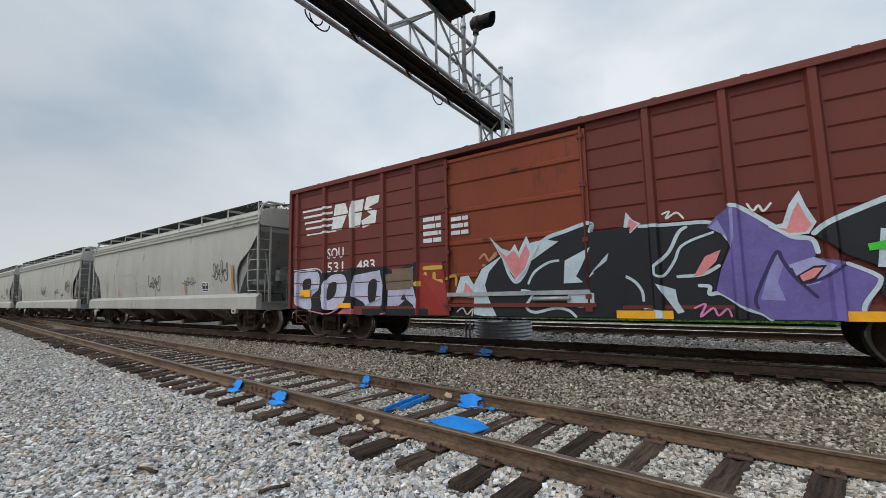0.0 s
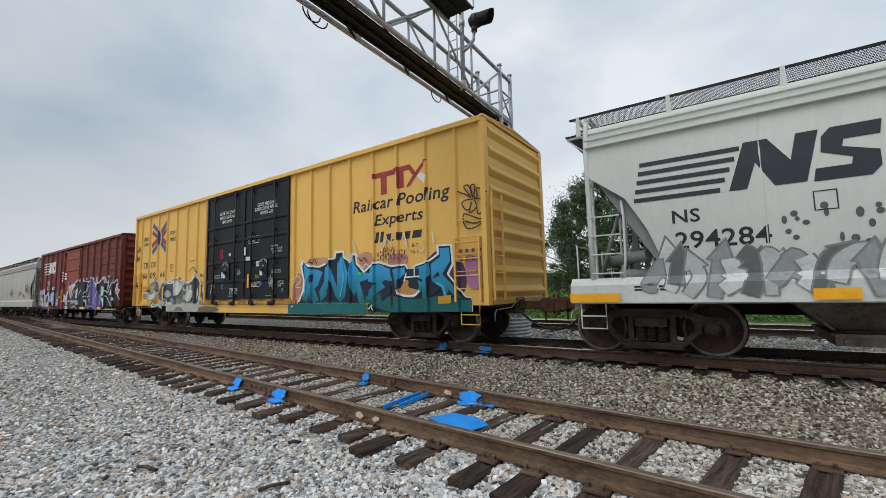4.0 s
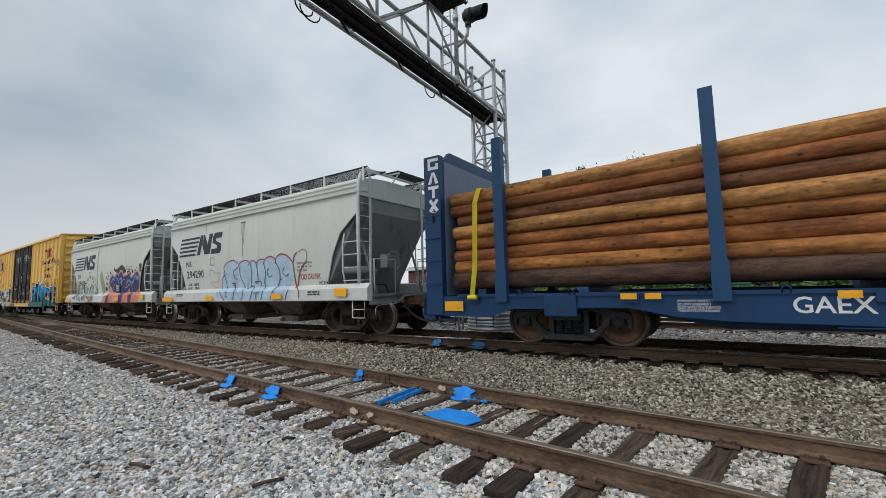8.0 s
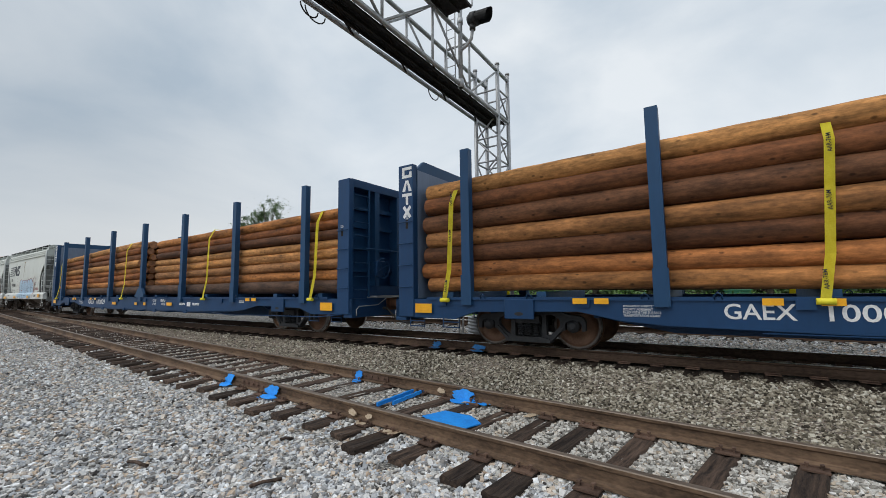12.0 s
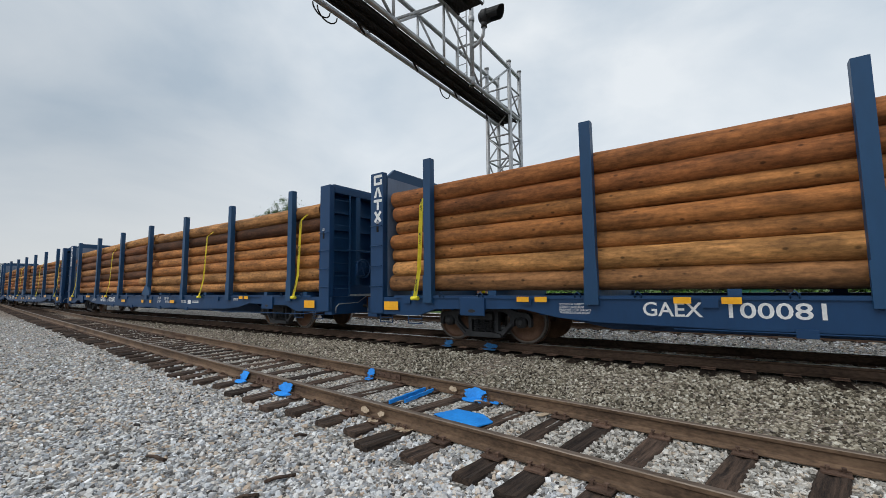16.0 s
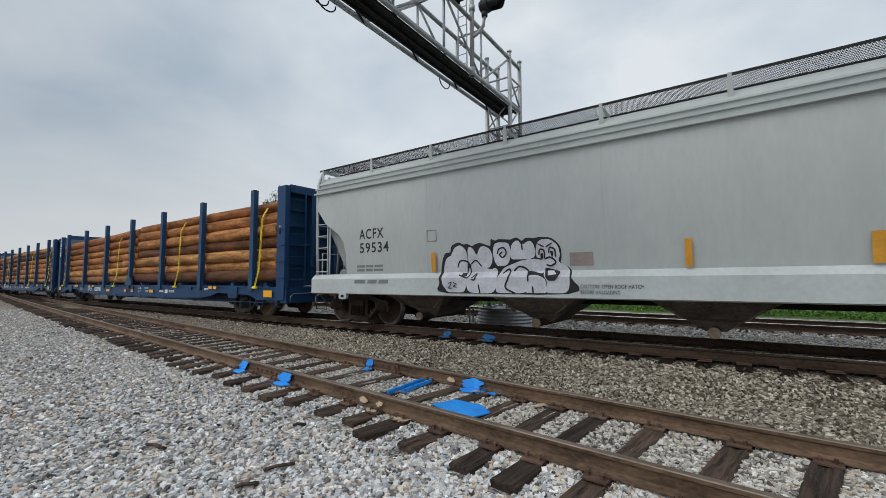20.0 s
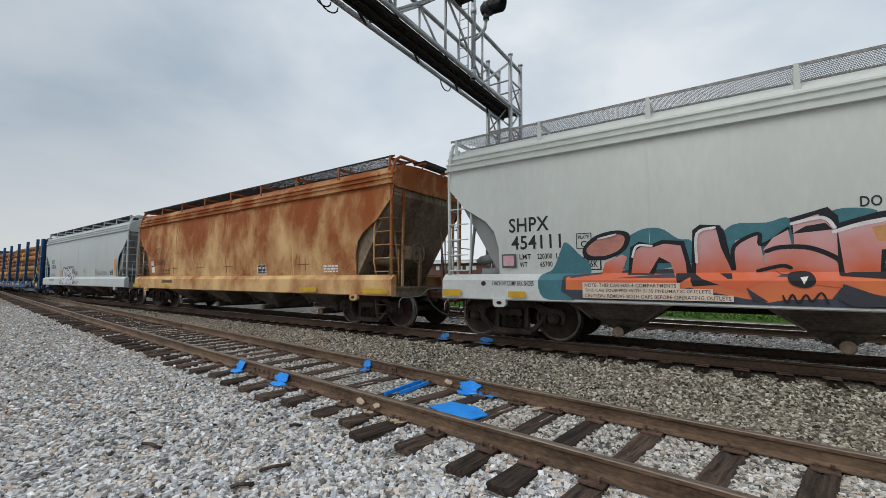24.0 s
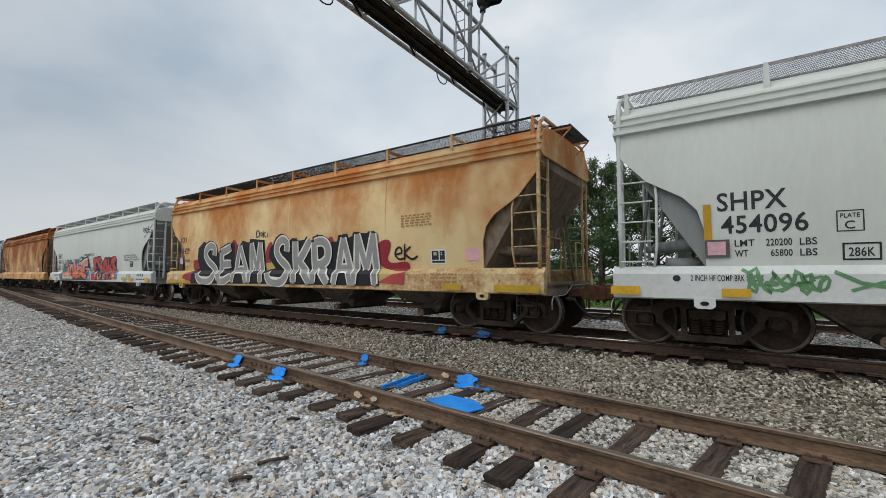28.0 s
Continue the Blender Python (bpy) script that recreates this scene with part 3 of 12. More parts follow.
STONE_GREY = stone_material("pale_grey_broken_stone", [(0.0, (0.05, 0.046, 0.045)), (0.10, (0.24, 0.228, 0.215)), (0.28, (0.41, 0.43, 0.46)), (0.42, (0.54, 0.525, 0.505)),
                                                       (0.62, (0.73, 0.72, 0.705)), (0.74, (0.60, 0.50, 0.405)), (0.80, (0.47, 0.36, 0.27)), (0.87, (0.55, 0.57, 0.60)), (1.0, (0.92, 0.92, 0.915))])
STONE_CRIB = stone_material("dirty_grey_broken_stone", [(0.0, (0.05, 0.044, 0.036)), (0.15, (0.24, 0.225, 0.20)), (0.4, (0.48, 0.46, 0.425)), (0.72, (0.64, 0.62, 0.58)), (0.85, (0.44, 0.35, 0.26)), (1.0, (0.82, 0.81, 0.78))])
STONE_BROWN = stone_material("oily_brown_broken_stone", [(0.0, (0.035, 0.029, 0.022)), (0.28, (0.15, 0.131, 0.098)), (0.58, (0.31, 0.276, 0.213)),
                                                         (0.82, (0.46, 0.42, 0.34)), (1.0, (0.66, 0.63, 0.55))], 0.7)


def scatter(name, label, area, spots, low, high, mat, seed, flat_by=0.6):
    """Broken stones strewn over the gravel, all in one mesh; area(x, y) says whether a stone lies there."""
    rng = np.random.default_rng(seed)
    bm = bmesh.new()
    bmesh.ops.create_cube(bm, size=1.5)
    bmesh.ops.triangulate(bm, faces=bm.faces)
    base = np.array([v.co[:] for v in bm.verts])
    tri = np.array([[v.index for v in f.verts] for f in bm.faces])
    bm.free()
    kinds = [base * (0.45 + 0.75 * rng.random((8, 3))) for _ in range(40)]
    pts = [(x, y) for x, y in spots(rng) if area(x, y)]
    cnt = len(pts)
    out = np.empty((cnt, 8, 3))
    for i, (x, y) in enumerate(pts):
        s = low + (high - low) * rng.random() ** 1.8
        sc = s * np.array([1.0 + 0.2 * rng.random(), 0.62 + 0.36 * rng.random(), flat_by * (0.5 + 0.55 * rng.random())])
        a = rng.random() * 6.283
        tilt = rng.normal(0, 0.5)
        v = kinds[int(rng.integers(40))] * sc
        ct, st, ca, sa = math.cos(tilt), math.sin(tilt), math.cos(a), math.sin(a)
        v = np.stack([v[:, 0] * ct - v[:, 2] * st, v[:, 1], v[:, 0] * st + v[:, 2] * ct], 1)
        out[i, :, 0] = v[:, 0] * ca - v[:, 1] * sa + x
        out[i, :, 1] = v[:, 0] * sa + v[:, 1] * ca + y
        out[i, :, 2] = v[:, 2] + ground_z(x, y) + s * (0.05 + 0.35 * rng.random())
    faces = (tri[None] + (np.arange(cnt) * 8)[:, None, None]).reshape(-1, 3)
    me = bpy.data.meshes.new(name)
    me.vertices.add(cnt * 8)
    me.vertices.foreach_set("co", out.reshape(-1))
    me.loops.add(len(faces) * 3)
    me.loops.foreach_set("vertex_index", faces.reshape(-1))
    me.polygons.add(len(faces))
    me.polygons.foreach_set("loop_start", np.arange(len(faces)) * 3)
    me.update(calc_edges=True)
    me.shade_flat()
    me.materials.append(mat)
    tagged(link_mesh(name, me), label, "gravel", kind="stuff")



def wedge(cnt, r0, r1, power=1.0):
    """Places thrown into the wedge, thinning with distance."""
    def spots(rng):
        r = r0 * (r1 / r0) ** (rng.random(cnt) ** power)
        a = np.radians(-17 + 101 * rng.random(cnt))
        return zip((-r * np.sin(a)).tolist(), (r * np.cos(a)).tolist())
    return spots


def all_round(cnt, r0, r1):
    """Places thrown all round the camera's stand, outside the wedge."""
    def spots(rng):
        r = r0 + (r1 - r0) * np.sqrt(rng.random(cnt))
        a = rng.random(cnt) * 2 * math.pi
        for x, y in zip((r * np.cos(a)).tolist(), (r * np.sin(a)).tolist()):
            if not (math.hypot(x, y) > 2.8 and -17 < math.degrees(math.atan2(-x, y)) < 84):
                yield x, y
    return spots


def tie_here(x, y):
    """Whether a siding tie's top is bare there."""
    off = y - side_y(x)
    if abs(off) > 1.46:
        return False
    k = min(max(int((x + 90.0) / 0.2), 0), len(NEAR_TIE) - 1)
    return any(abs(x - c - sl * off) < 0.118 for c, sl in NEAR_TIE[k])


def siding_ties():
    """Centre and skew of each siding tie: uneven near the joint, regular further off."""
    near = [(-7.95, -0.10), (-7.30, -0.06), (-6.62, -0.02), (-6.0, 0.0), (-5.42, 0.0), (-4.77, 0.12), (-4.06, 0.13), (-3.53, 0.13), (-3.08, 0.15), (-2.52, 0.15), (-1.94, 0.07), (-1.46, 0.10),
            (-0.89, 0.13), (-0.20, 0.18), (0.42, 0.19), (1.0, 0.15)]
    rng = random.Random(12)
    left = [(-8.48 - 0.52 * k + rng.uniform(-0.06, 0.06), rng.uniform(-0.07, 0.03)) for k in range(156)]
    right = [(1.58 + 0.54 * k, rng.uniform(0.05, 0.14)) for k in range(9)]
    return left[::-1] + near + right


SIDING_TIES = siding_ties()
NEAR_TIE = [[(c, sl) for c, sl in SIDING_TIES if abs(c - (-90.0 + 0.2 * (k + 0.5))) < 0.75] for k in range(480)]


scatter("loose_gravel", "pale grey crushed stone gravel", lambda x, y: y < side_y(x) - 0.6 and not tie_here(x, y), wedge(150000, 2.8, 34.0, 0.85), 0.016, 0.042, STONE_GREY, 3, 0.75)
scatter("yard_gravel", "pale grey crushed stone of the yard", lambda x, y: y < side_y(x) - 1.5, all_round(60000, 0.1, 7.5), 0.018, 0.046, STONE_GREY, 8, 0.75)
scatter("crib_ballast", "grey stone ballast between the ties", lambda x, y: abs(y - side_y(x)) < 1.0 and not tie_here(x, y) and x > -26, wedge(115000, 3.2, 28.0), 0.014, 0.034, STONE_CRIB, 4, 0.85)
scatter("shoulder_ballast", "brown oily stone ballast beside the main track", lambda x, y: side_y(x) + 0.85 < y < main_y(x) - 1.0, wedge(140000, 4.6, 34.0), 0.015, 0.034, STONE_BROWN, 5, 0.95)
scatter("middle_ballast", "grey stone ballast between the far tracks", lambda x, y: main_y(x) + 1.0 < y < far_y(x) - 0.95 and x > -16, wedge(40000, 9.5, 24.0), 0.022, 0.05, STONE_GREY, 6)


# ------------------------------------------------------------------ tracks
def rail_profile():
    half = [(0.070, 0.0), (0.070, 0.010), (0.030, 0.024), (0.010, 0.040), (0.009, 0.120), (0.034, 0.136), (0.0375, 0.165), (0.030, 0.173)]
    return [(-y, z - 0.173) for y, z in half] + [(y, z - 0.173) for y, z in half[::-1]]


def rail_mesh(name, line, height, off, mats, x0=-230, x1=70):
    prof = rail_profile()
    bm = bmesh.new()
    xs = [x0 + (x1 - x0) * i / 100 for i in range(101)]
    rings = [[bm.verts.new((x, line(x) + off + y, height(x) + z)) for y, z in prof] for x in xs]
    k = len(prof)
    for a, b in zip(rings, rings[1:]):
        for j in range(k):
            f = bm.faces.new((a[j], b[j], b[(j + 1) % k], a[(j + 1) % k]))
            f.material_index = 1 if j in (6, 7, 8) else 0
    bm.faces.new(rings[0])
    bm.faces.new(rings[-1][::-1])
    return mesh_of(name, bm, mats)


def tie_mesh(seed, mat="tie", length=2.62, wide=0.225, tall=0.18):
    """A hewn timber: worn corners, split ends, a sagging top."""
    rng = random.Random(seed)
    bm = bmesh.new()
    ring = []
    for i in range(9):
        y = -length / 2 + length * i / 8 + (rng.uniform(-0.05, 0.05) if i in (0, 8) else 0)
        w = wide / 2 * (1 + rng.uniform(-0.06, 0.05))
        d = rng.uniform(-0.008, 0.004)
        c = 0.018 + rng.uniform(0, 0.012)
        ring.append([bm.verts.new(p) for p in ((-w, y, -tall), (-w, y, d - c), (-w + c, y, d), (rng.uniform(-0.02, 0.02), y, d - rng.uniform(0, 0.034)),
                                               (w - c, y, d), (w, y, d - c), (w, y, -tall))])
    for a, b in zip(ring, ring[1:]):
        for j in range(7):
            bm.faces.new((a[j], a[(j + 1) % 7], b[(j + 1) % 7], b[j]))
    bm.faces.new(ring[0][::-1])
    bm.faces.new(ring[-1])
    bmesh.ops.recalc_face_normals(bm, faces=bm.faces)
    return mesh_of("tie", bm, MAT[mat])


def plate_mesh():
    bm = bmesh.new()
    box(bm, -0.10, 0.10, -0.18, 0.18, 0.0, 0.016)
    box(bm, -0.10, 0.10, -0.095, -0.075, 0.016, 0.03)
    box(bm, -0.10, 0.10, 0.075, 0.095, 0.016, 0.03)
    return mesh_of("tie_plate", bm, MAT["plate"])


def spike_mesh():
    bm = bmesh.new()
    box(bm, -0.008, 0.008, -0.008, 0.008, -0.01, 0.03)
    box(bm, -0.016, 0.016, -0.024, 0.014, 0.03, 0.044)
    return mesh_of("spike", bm, MAT["plate"])


TIES = [tie_mesh(s) for s in range(9)]
OILY_SHADED_TIES = [tie_mesh(s, "tie_main") for s in range(9)]
PLATE, SPIKE = plate_mesh(), spike_mesh()


def rail_joint(line, height, off, x, parent):
    """A bolted joint: two fishplates with six bolts."""
    bm = bmesh.new()
    h = height(x)
    for s in (-1, 1):
        box(bm, -0.46, 0.46, s * 0.012 - 0.006 if s > 0 else -0.03, 0.03 if s > 0 else -0.006, -0.135, -0.045)
        for k in range(6):
            bx = -0.38 + 0.152 * k
            rod(bm, (bx, s * 0.028, -0.09), (bx, s * 0.055, -0.09), 0.016, 6)
    part("joint_bar", bm, MAT["plate"], parent, "rusty bolted joint bar", pose(x, line(x) + off, h, 0, 0, math.degrees(math.atan(line(x + 0.5) - line(x - 0.5)))))


def build_siding():
    tr = thing("siding_track", "rusty little-used siding on weathered timber ties", "railway track", kind="structure")
    for s in (-1, 1):
        link_mesh("rail", rail_mesh("rail", side_y, lambda x: 0.0, s * GAUGE * 1.003, [MAT["rail"], MAT["rail_head"]]), tr)
    rng = random.Random(11)
    for x, skew in SIDING_TIES:
        a = -math.degrees(math.atan(skew))
        ex = rng.uniform(-0.10, 0.02)
        here = pose(x + skew * ex, side_y(x) + ex, -0.18 + rng.uniform(-0.012, 0.006), 0, 0, a)
        link_mesh("tie", TIES[rng.randrange(9)], tr, here)
        if x < -30:
            continue
        for s in (-1, 1):
            at = pose(x + skew * s * GAUGE, side_y(x) + s * GAUGE, -0.181, 0, 0, -math.degrees(math.atan(0.0764 - 0.00038 * x)))
            link_mesh("tie_plate", PLATE, tr, at)
            if x > -9:
                for py, px in ((-0.12, 0.05), (0.12, -0.05), (-0.12, -0.06), (0.105, 0.06)):
                    flip = 180 if py > 0 else 0
                    link_mesh("spike", SPIKE, tr, at @ pose(px + rng.uniform(-0.01, 0.01), py, 0.012 + rng.uniform(0, 0.012), 0, 0, flip + 180))
    rail_joint(side_y, lambda x: 0.0, -GAUGE, -6.3, tr)
    rail_joint(side_y, lambda x: 0.0, GAUGE, -5.2, tr)
    rail_joint(side_y, lambda x: 0.0, GAUGE, -14.9, tr)
    return tr


def build_main(name, label, line, height, drop, x0, x1):
    tr = thing(name, label, "railway track", kind="structure")
    for s in (-1, 1):
        link_mesh("rail", rail_mesh("rail", line, height, s * GAUGE, [MAT["rail_main"], MAT["rail_bright"]]), tr)
    rng = random.Random(5)
    k = int(x0 / 0.53)
    while k * 0.53 < x1:
        x = k * 0.53
        a = math.degrees(math.atan((line(x + 0.5) - line(x - 0.5))))
        link_mesh("tie", OILY_SHADED_TIES[rng.randrange(9)], tr, pose(x, line(x) + rng.uniform(-0.06, 0.06), height(x) - drop, 0, 0, a))
        for s in (-1, 1):
            link_mesh("tie_plate", PLATE, tr, pose(x, line(x) + s * GAUGE, height(x) - drop + 0.003, 0, 0, a))
        k += 1
    return tr


SIDING = build_siding()
MAIN = build_main("main_track", "main track with bright worn railheads in dark ballast", main_y, main_z, 0.187, -40, 8)
THIRD = build_main("third_track", "third track beyond the train with bright railheads", far_y, lambda x: FAR_Z, 0.187, -14, 8)


# ------------------------------------------------------------------ signal gantry
def build_gantry():
    g = thing("signal_gantry", "galvanised tubular signal gantry with dark walkways over the tracks", "signal gantry")
    XA, XC, Y0, Y1 = -6.245, -5.475, 11.28, 12.05
    g.matrix_basis = pose(XC, Y0, 0, 0, 0, 1.55) @ pose(-XC, -Y0, 0)
    for x, y, top in ((XA, Y0, 8.32), (XC, Y0, 8.32), (XA, Y1, 8.32), (XC, Y1, 8.32)):
        bm = bmesh.new()
        rod(bm, (x, y, 0.5), (x, y, top), 0.062, 12)
        rod(bm, (x, y, top), (x, y, top + 0.05), 0.075, 12)
        part("post", bm, MAT["galv"], g)
    corners = [(XA, Y0), (XC, Y0), (XC, Y1), (XA, Y1)]
    z, flip = 0.8, False
    while z < 8.2:
        for i in range(4):
            (ax, ay), (bx, by) = corners[i], corners[(i + 1) % 4]
            bm = bmesh.new()
            rod(bm, (ax, ay, z), (bx, by, z), 0.028, 8)
            part("strut", bm, MAT["galv"], g)
            if z + 0.75 < 8.2:
                bm = bmesh.new()
                rod(bm, (ax, ay, z if flip else z + 0.75), (bx, by, z + 0.75 if flip else z), 0.026, 8)
                part("brace", bm, MAT["galv"], g)
        z += 0.75
        flip = not flip
    # bridge: four chords running towards the camera side, with walkways
    YB = -3.2
    ZB, ZT = 6.70, 8.12
    for x, zz in ((XA, ZB), (XC, ZB), (XA, ZT), (XC, ZT)):
        bm = bmesh.new()
        rod(bm, (x, Y1, zz), (x, YB, zz), 0.055, 10)
        part("chord", bm, MAT["galv"], g)
    n = 8
    step = (Y0 - YB) / n
    for i in range(n):
        ya, yb = Y0 - i * step, Y0 - (i + 1) * step
        for x in (XA, XC):
            bm = bmesh.new()
            rod(bm, (x, yb, ZB), (x, yb, ZT), 0.032, 8)
            part("upright", bm, MAT["galv"], g)
            bm = bmesh.new()
            rod(bm, (x, ya if i % 2 else yb, ZB), (x, yb if i % 2 else ya, ZT), 0.032, 8)
            part("diagonal", bm, MAT["galv"], g)
        bm = bmesh.new()
        rod(bm, (XA, yb, ZT), (XC, yb, ZT), 0.028, 8)
        part("crossbar", bm, MAT["galv"], g)
        bm = bmesh.new()
        rod(bm, (XA, ya, ZB - 0.03), (XC, yb, ZB - 0.03), 0.025, 6)
        part("underbrace", bm, MAT["steel_dark"], g)

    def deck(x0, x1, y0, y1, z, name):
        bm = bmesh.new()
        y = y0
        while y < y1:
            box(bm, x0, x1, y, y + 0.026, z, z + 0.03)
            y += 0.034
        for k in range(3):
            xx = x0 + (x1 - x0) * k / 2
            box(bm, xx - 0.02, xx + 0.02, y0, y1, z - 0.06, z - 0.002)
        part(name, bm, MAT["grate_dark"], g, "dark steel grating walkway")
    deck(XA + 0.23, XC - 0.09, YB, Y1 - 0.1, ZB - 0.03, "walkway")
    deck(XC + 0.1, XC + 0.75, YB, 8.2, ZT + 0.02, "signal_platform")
    # handrails of the upper platform
    for zz in (0.55, 1.05):
        bm = bmesh.new()
        rod(bm, (XC + 0.78, YB, ZT + zz), (XC + 0.78, 8.2, ZT + zz), 0.02, 6)
        part("handrail", bm, MAT["galv"], g)
    y = 8.2
    while y > YB:
        bm = bmesh.new()
        rod(bm, (XC + 0.78, y, ZT), (XC + 0.78, y, ZT + 1.06), 0.02, 6)
        part("handrail_post", bm, MAT["galv"], g)
        y -= 1.5
    # signal mast with its ladder
    mx, my = XC + 0.02, 8.95
    bm = bmesh.new()
    rod(bm, (mx, my, 6.6), (mx, my, 11.2), 0.06, 12)
    rod(bm, (mx, my, 6.6), (mx, my, 6.82), 0.085, 12)
    rod(bm, (mx, my, 8.35), (mx, my, 8.5), 0.08, 12)
    part("mast", bm, MAT["galv"], g)
    bm = bmesh.new()
    for dx in (-0.42, -0.16):
        rod(bm, (mx + dx, my, 6.7), (mx + dx, my, 10.8), 0.018, 6)
    for k in range(16):
        rod(bm, (mx - 0.42, my, 6.75 + 0.26 * k), (mx - 0.16, my, 6.75 + 0.26 * k), 0.012, 6)
    part("ladder", bm, MAT["galv"], g)
    bm = bmesh.new()
    hose(bm, [(mx, my, 7.62), (mx + 0.2, my - 0.02, 7.69), (mx + 0.34, my - 0.02, 7.82), (mx + 0.38, my - 0.02, 8.07)], 0.045, 10)
    part("signal_arm", bm, MAT["galv"], g)
    head = bmesh.new()
    cx, cz = mx + 0.38, 8.34
    rod(head, (cx - 0.02, my, cz), (cx + 0.12, my, cz), 0.19, 16, 0.18)
    rod(head, (cx - 0.12, my, cz), (cx - 0.02, my, cz), 0.13, 12, 0.18)
    rod(head, (cx, my - 0.02, 8.05), (cx, my - 0.02, 8.18), 0.08, 10)
    sh = part("signal_head", head, MAT["black"], g, "black round signal head with a long hood")
    hood = bmesh.new()
    ra, rb = [], []
    for k in range(15):
        t = math.radians(-55 + 290 * k / 14)
        for ring, xx, r in ((ra, cx + 0.10, 0.165), (rb, cx + 0.10 + 0.46 - 0.16 * abs(k - 7) / 7, 0.165)):
            ring.append(hood.verts.new((xx, my + r * math.cos(t), cz + r * math.sin(t) - (0.03 if ring is rb else 0))))
    for k in range(14):
        hood.faces.new((ra[k], ra[k + 1], rb[k + 1], rb[k]))
    bmesh.ops.solidify(hood, geom=list(hood.faces), thickness=0.012)
    part("hood", hood, MAT["black"], sh)
    # hanging cable loops under the walkway
    for (lx, ly, r) in ((XA - 0.06, 4.9, 0.2), (XA - 0.05, 4.75, 0.17), (XA, 8.85, 0.2)):
        bm = bmesh.new()
        hose(bm, [(lx, ly + r * 1.2 * math.cos(t * math.pi / 8), ZB - 0.05 - r * math.sin(t * math.pi / 8)) for t in range(9)], 0.014, 6)
        part("cable", bm, MAT["rubber"], g)
    # corrugated caisson round the foot
    bm = bmesh.new()
    prof = []
    for k in range(25):
        zz = -0.06 + 0.6 * k / 24
        prof.append((0.86 + 0.018 * math.cos(k * math.pi / 2), zz))
    seg = 40
    rings = [[bm.verts.new((-5.86 + r * math.cos(2 * math.pi * i / seg), 11.66 + r * math.sin(2 * math.pi * i / seg), zz)) for i in range(seg)] for r, zz in prof]
    for a, b in zip(rings, rings[1:]):
        for i in range(seg):
            bm.faces.new((a[i], a[(i + 1) % seg], b[(i + 1) % seg], b[i]))
    bm.faces.new(rings[-1])
    bm.faces.new(rings[0][::-1])
    part("caisson", bm, MAT["galv"], g, "ribbed galvanised steel foundation ring")
    for x, y in corners:
        bm = bmesh.new()
        box(bm, x - 0.17, x + 0.17, y - 0.17, y + 0.17, 0.545, 0.575)
        for dx in (-0.13, 0.13):
            for dy in (-0.13, 0.13):
                rod(bm, (x + dx, y + dy, 0.575), (x + dx, y + dy, 0.64), 0.018, 6)
        part("foot_plate", bm, MAT["galv"], g)
    for k, x in enumerate((-6.75, -6.62)):
        bm = bmesh.new()
        hose(bm, [(x, 10.95, -0.1), (x, 10.95, 0.5), (x + 0.05, 11.02, 0.68), (x + 0.2, 11.18, 0.74), (XA, Y0, 0.9)], 0.03, 8)
        part("conduit", bm, MAT["galv"], g)


build_gantry()


# ------------------------------------------------------------------ blue marks
def splash(name, label, mat, m, w, h, seed, sprays=5):
    """A thin ragged patch of sprayed paint lying in the x-y plane of m, w by h, with spray specks round it."""
    rng = random.Random(seed)
    bm = bmesh.new()
    for q in range(1 + sprays):
        n = 30 if q == 0 else 9
        cx, cy, k = (0, 0, 1.0) if q == 0 else (rng.uniform(-0.56, 0.56) * w, rng.uniform(-0.56, 0.56) * h, rng.uniform(0.05, 0.16))
        up = 0.004 + 0.0004 * q
        ph = [rng.uniform(0, 6.28) for _ in range(3)]
        ring = []
        for i in range(n):
            t = 2 * math.pi * i / n
            r = k * (1 + 0.12 * math.sin(2 * t + ph[0]) + 0.07 * math.sin(5 * t + ph[1]) + 0.16 * rng.uniform(-1, 1))
            ring.append((cx + w / 2 * r * math.cos(t), cy + h / 2 * r * math.sin(t)))
        c0 = bm.verts.new((cx, cy, up))
        top, low = [bm.verts.new((x, y, up)) for x, y in ring], [bm.verts.new((x, y, up - 0.006)) for x, y in ring]
        for i in range(n):
            j = (i + 1) % n
            bm.faces.new((c0, top[i], top[j]))
            bm.faces.new((top[i], low[i], low[j], top[j]))
    ob = link_mesh(name, mesh_of(name, bm, mat), None, m)
    tagged(ob, label, "paint mark")


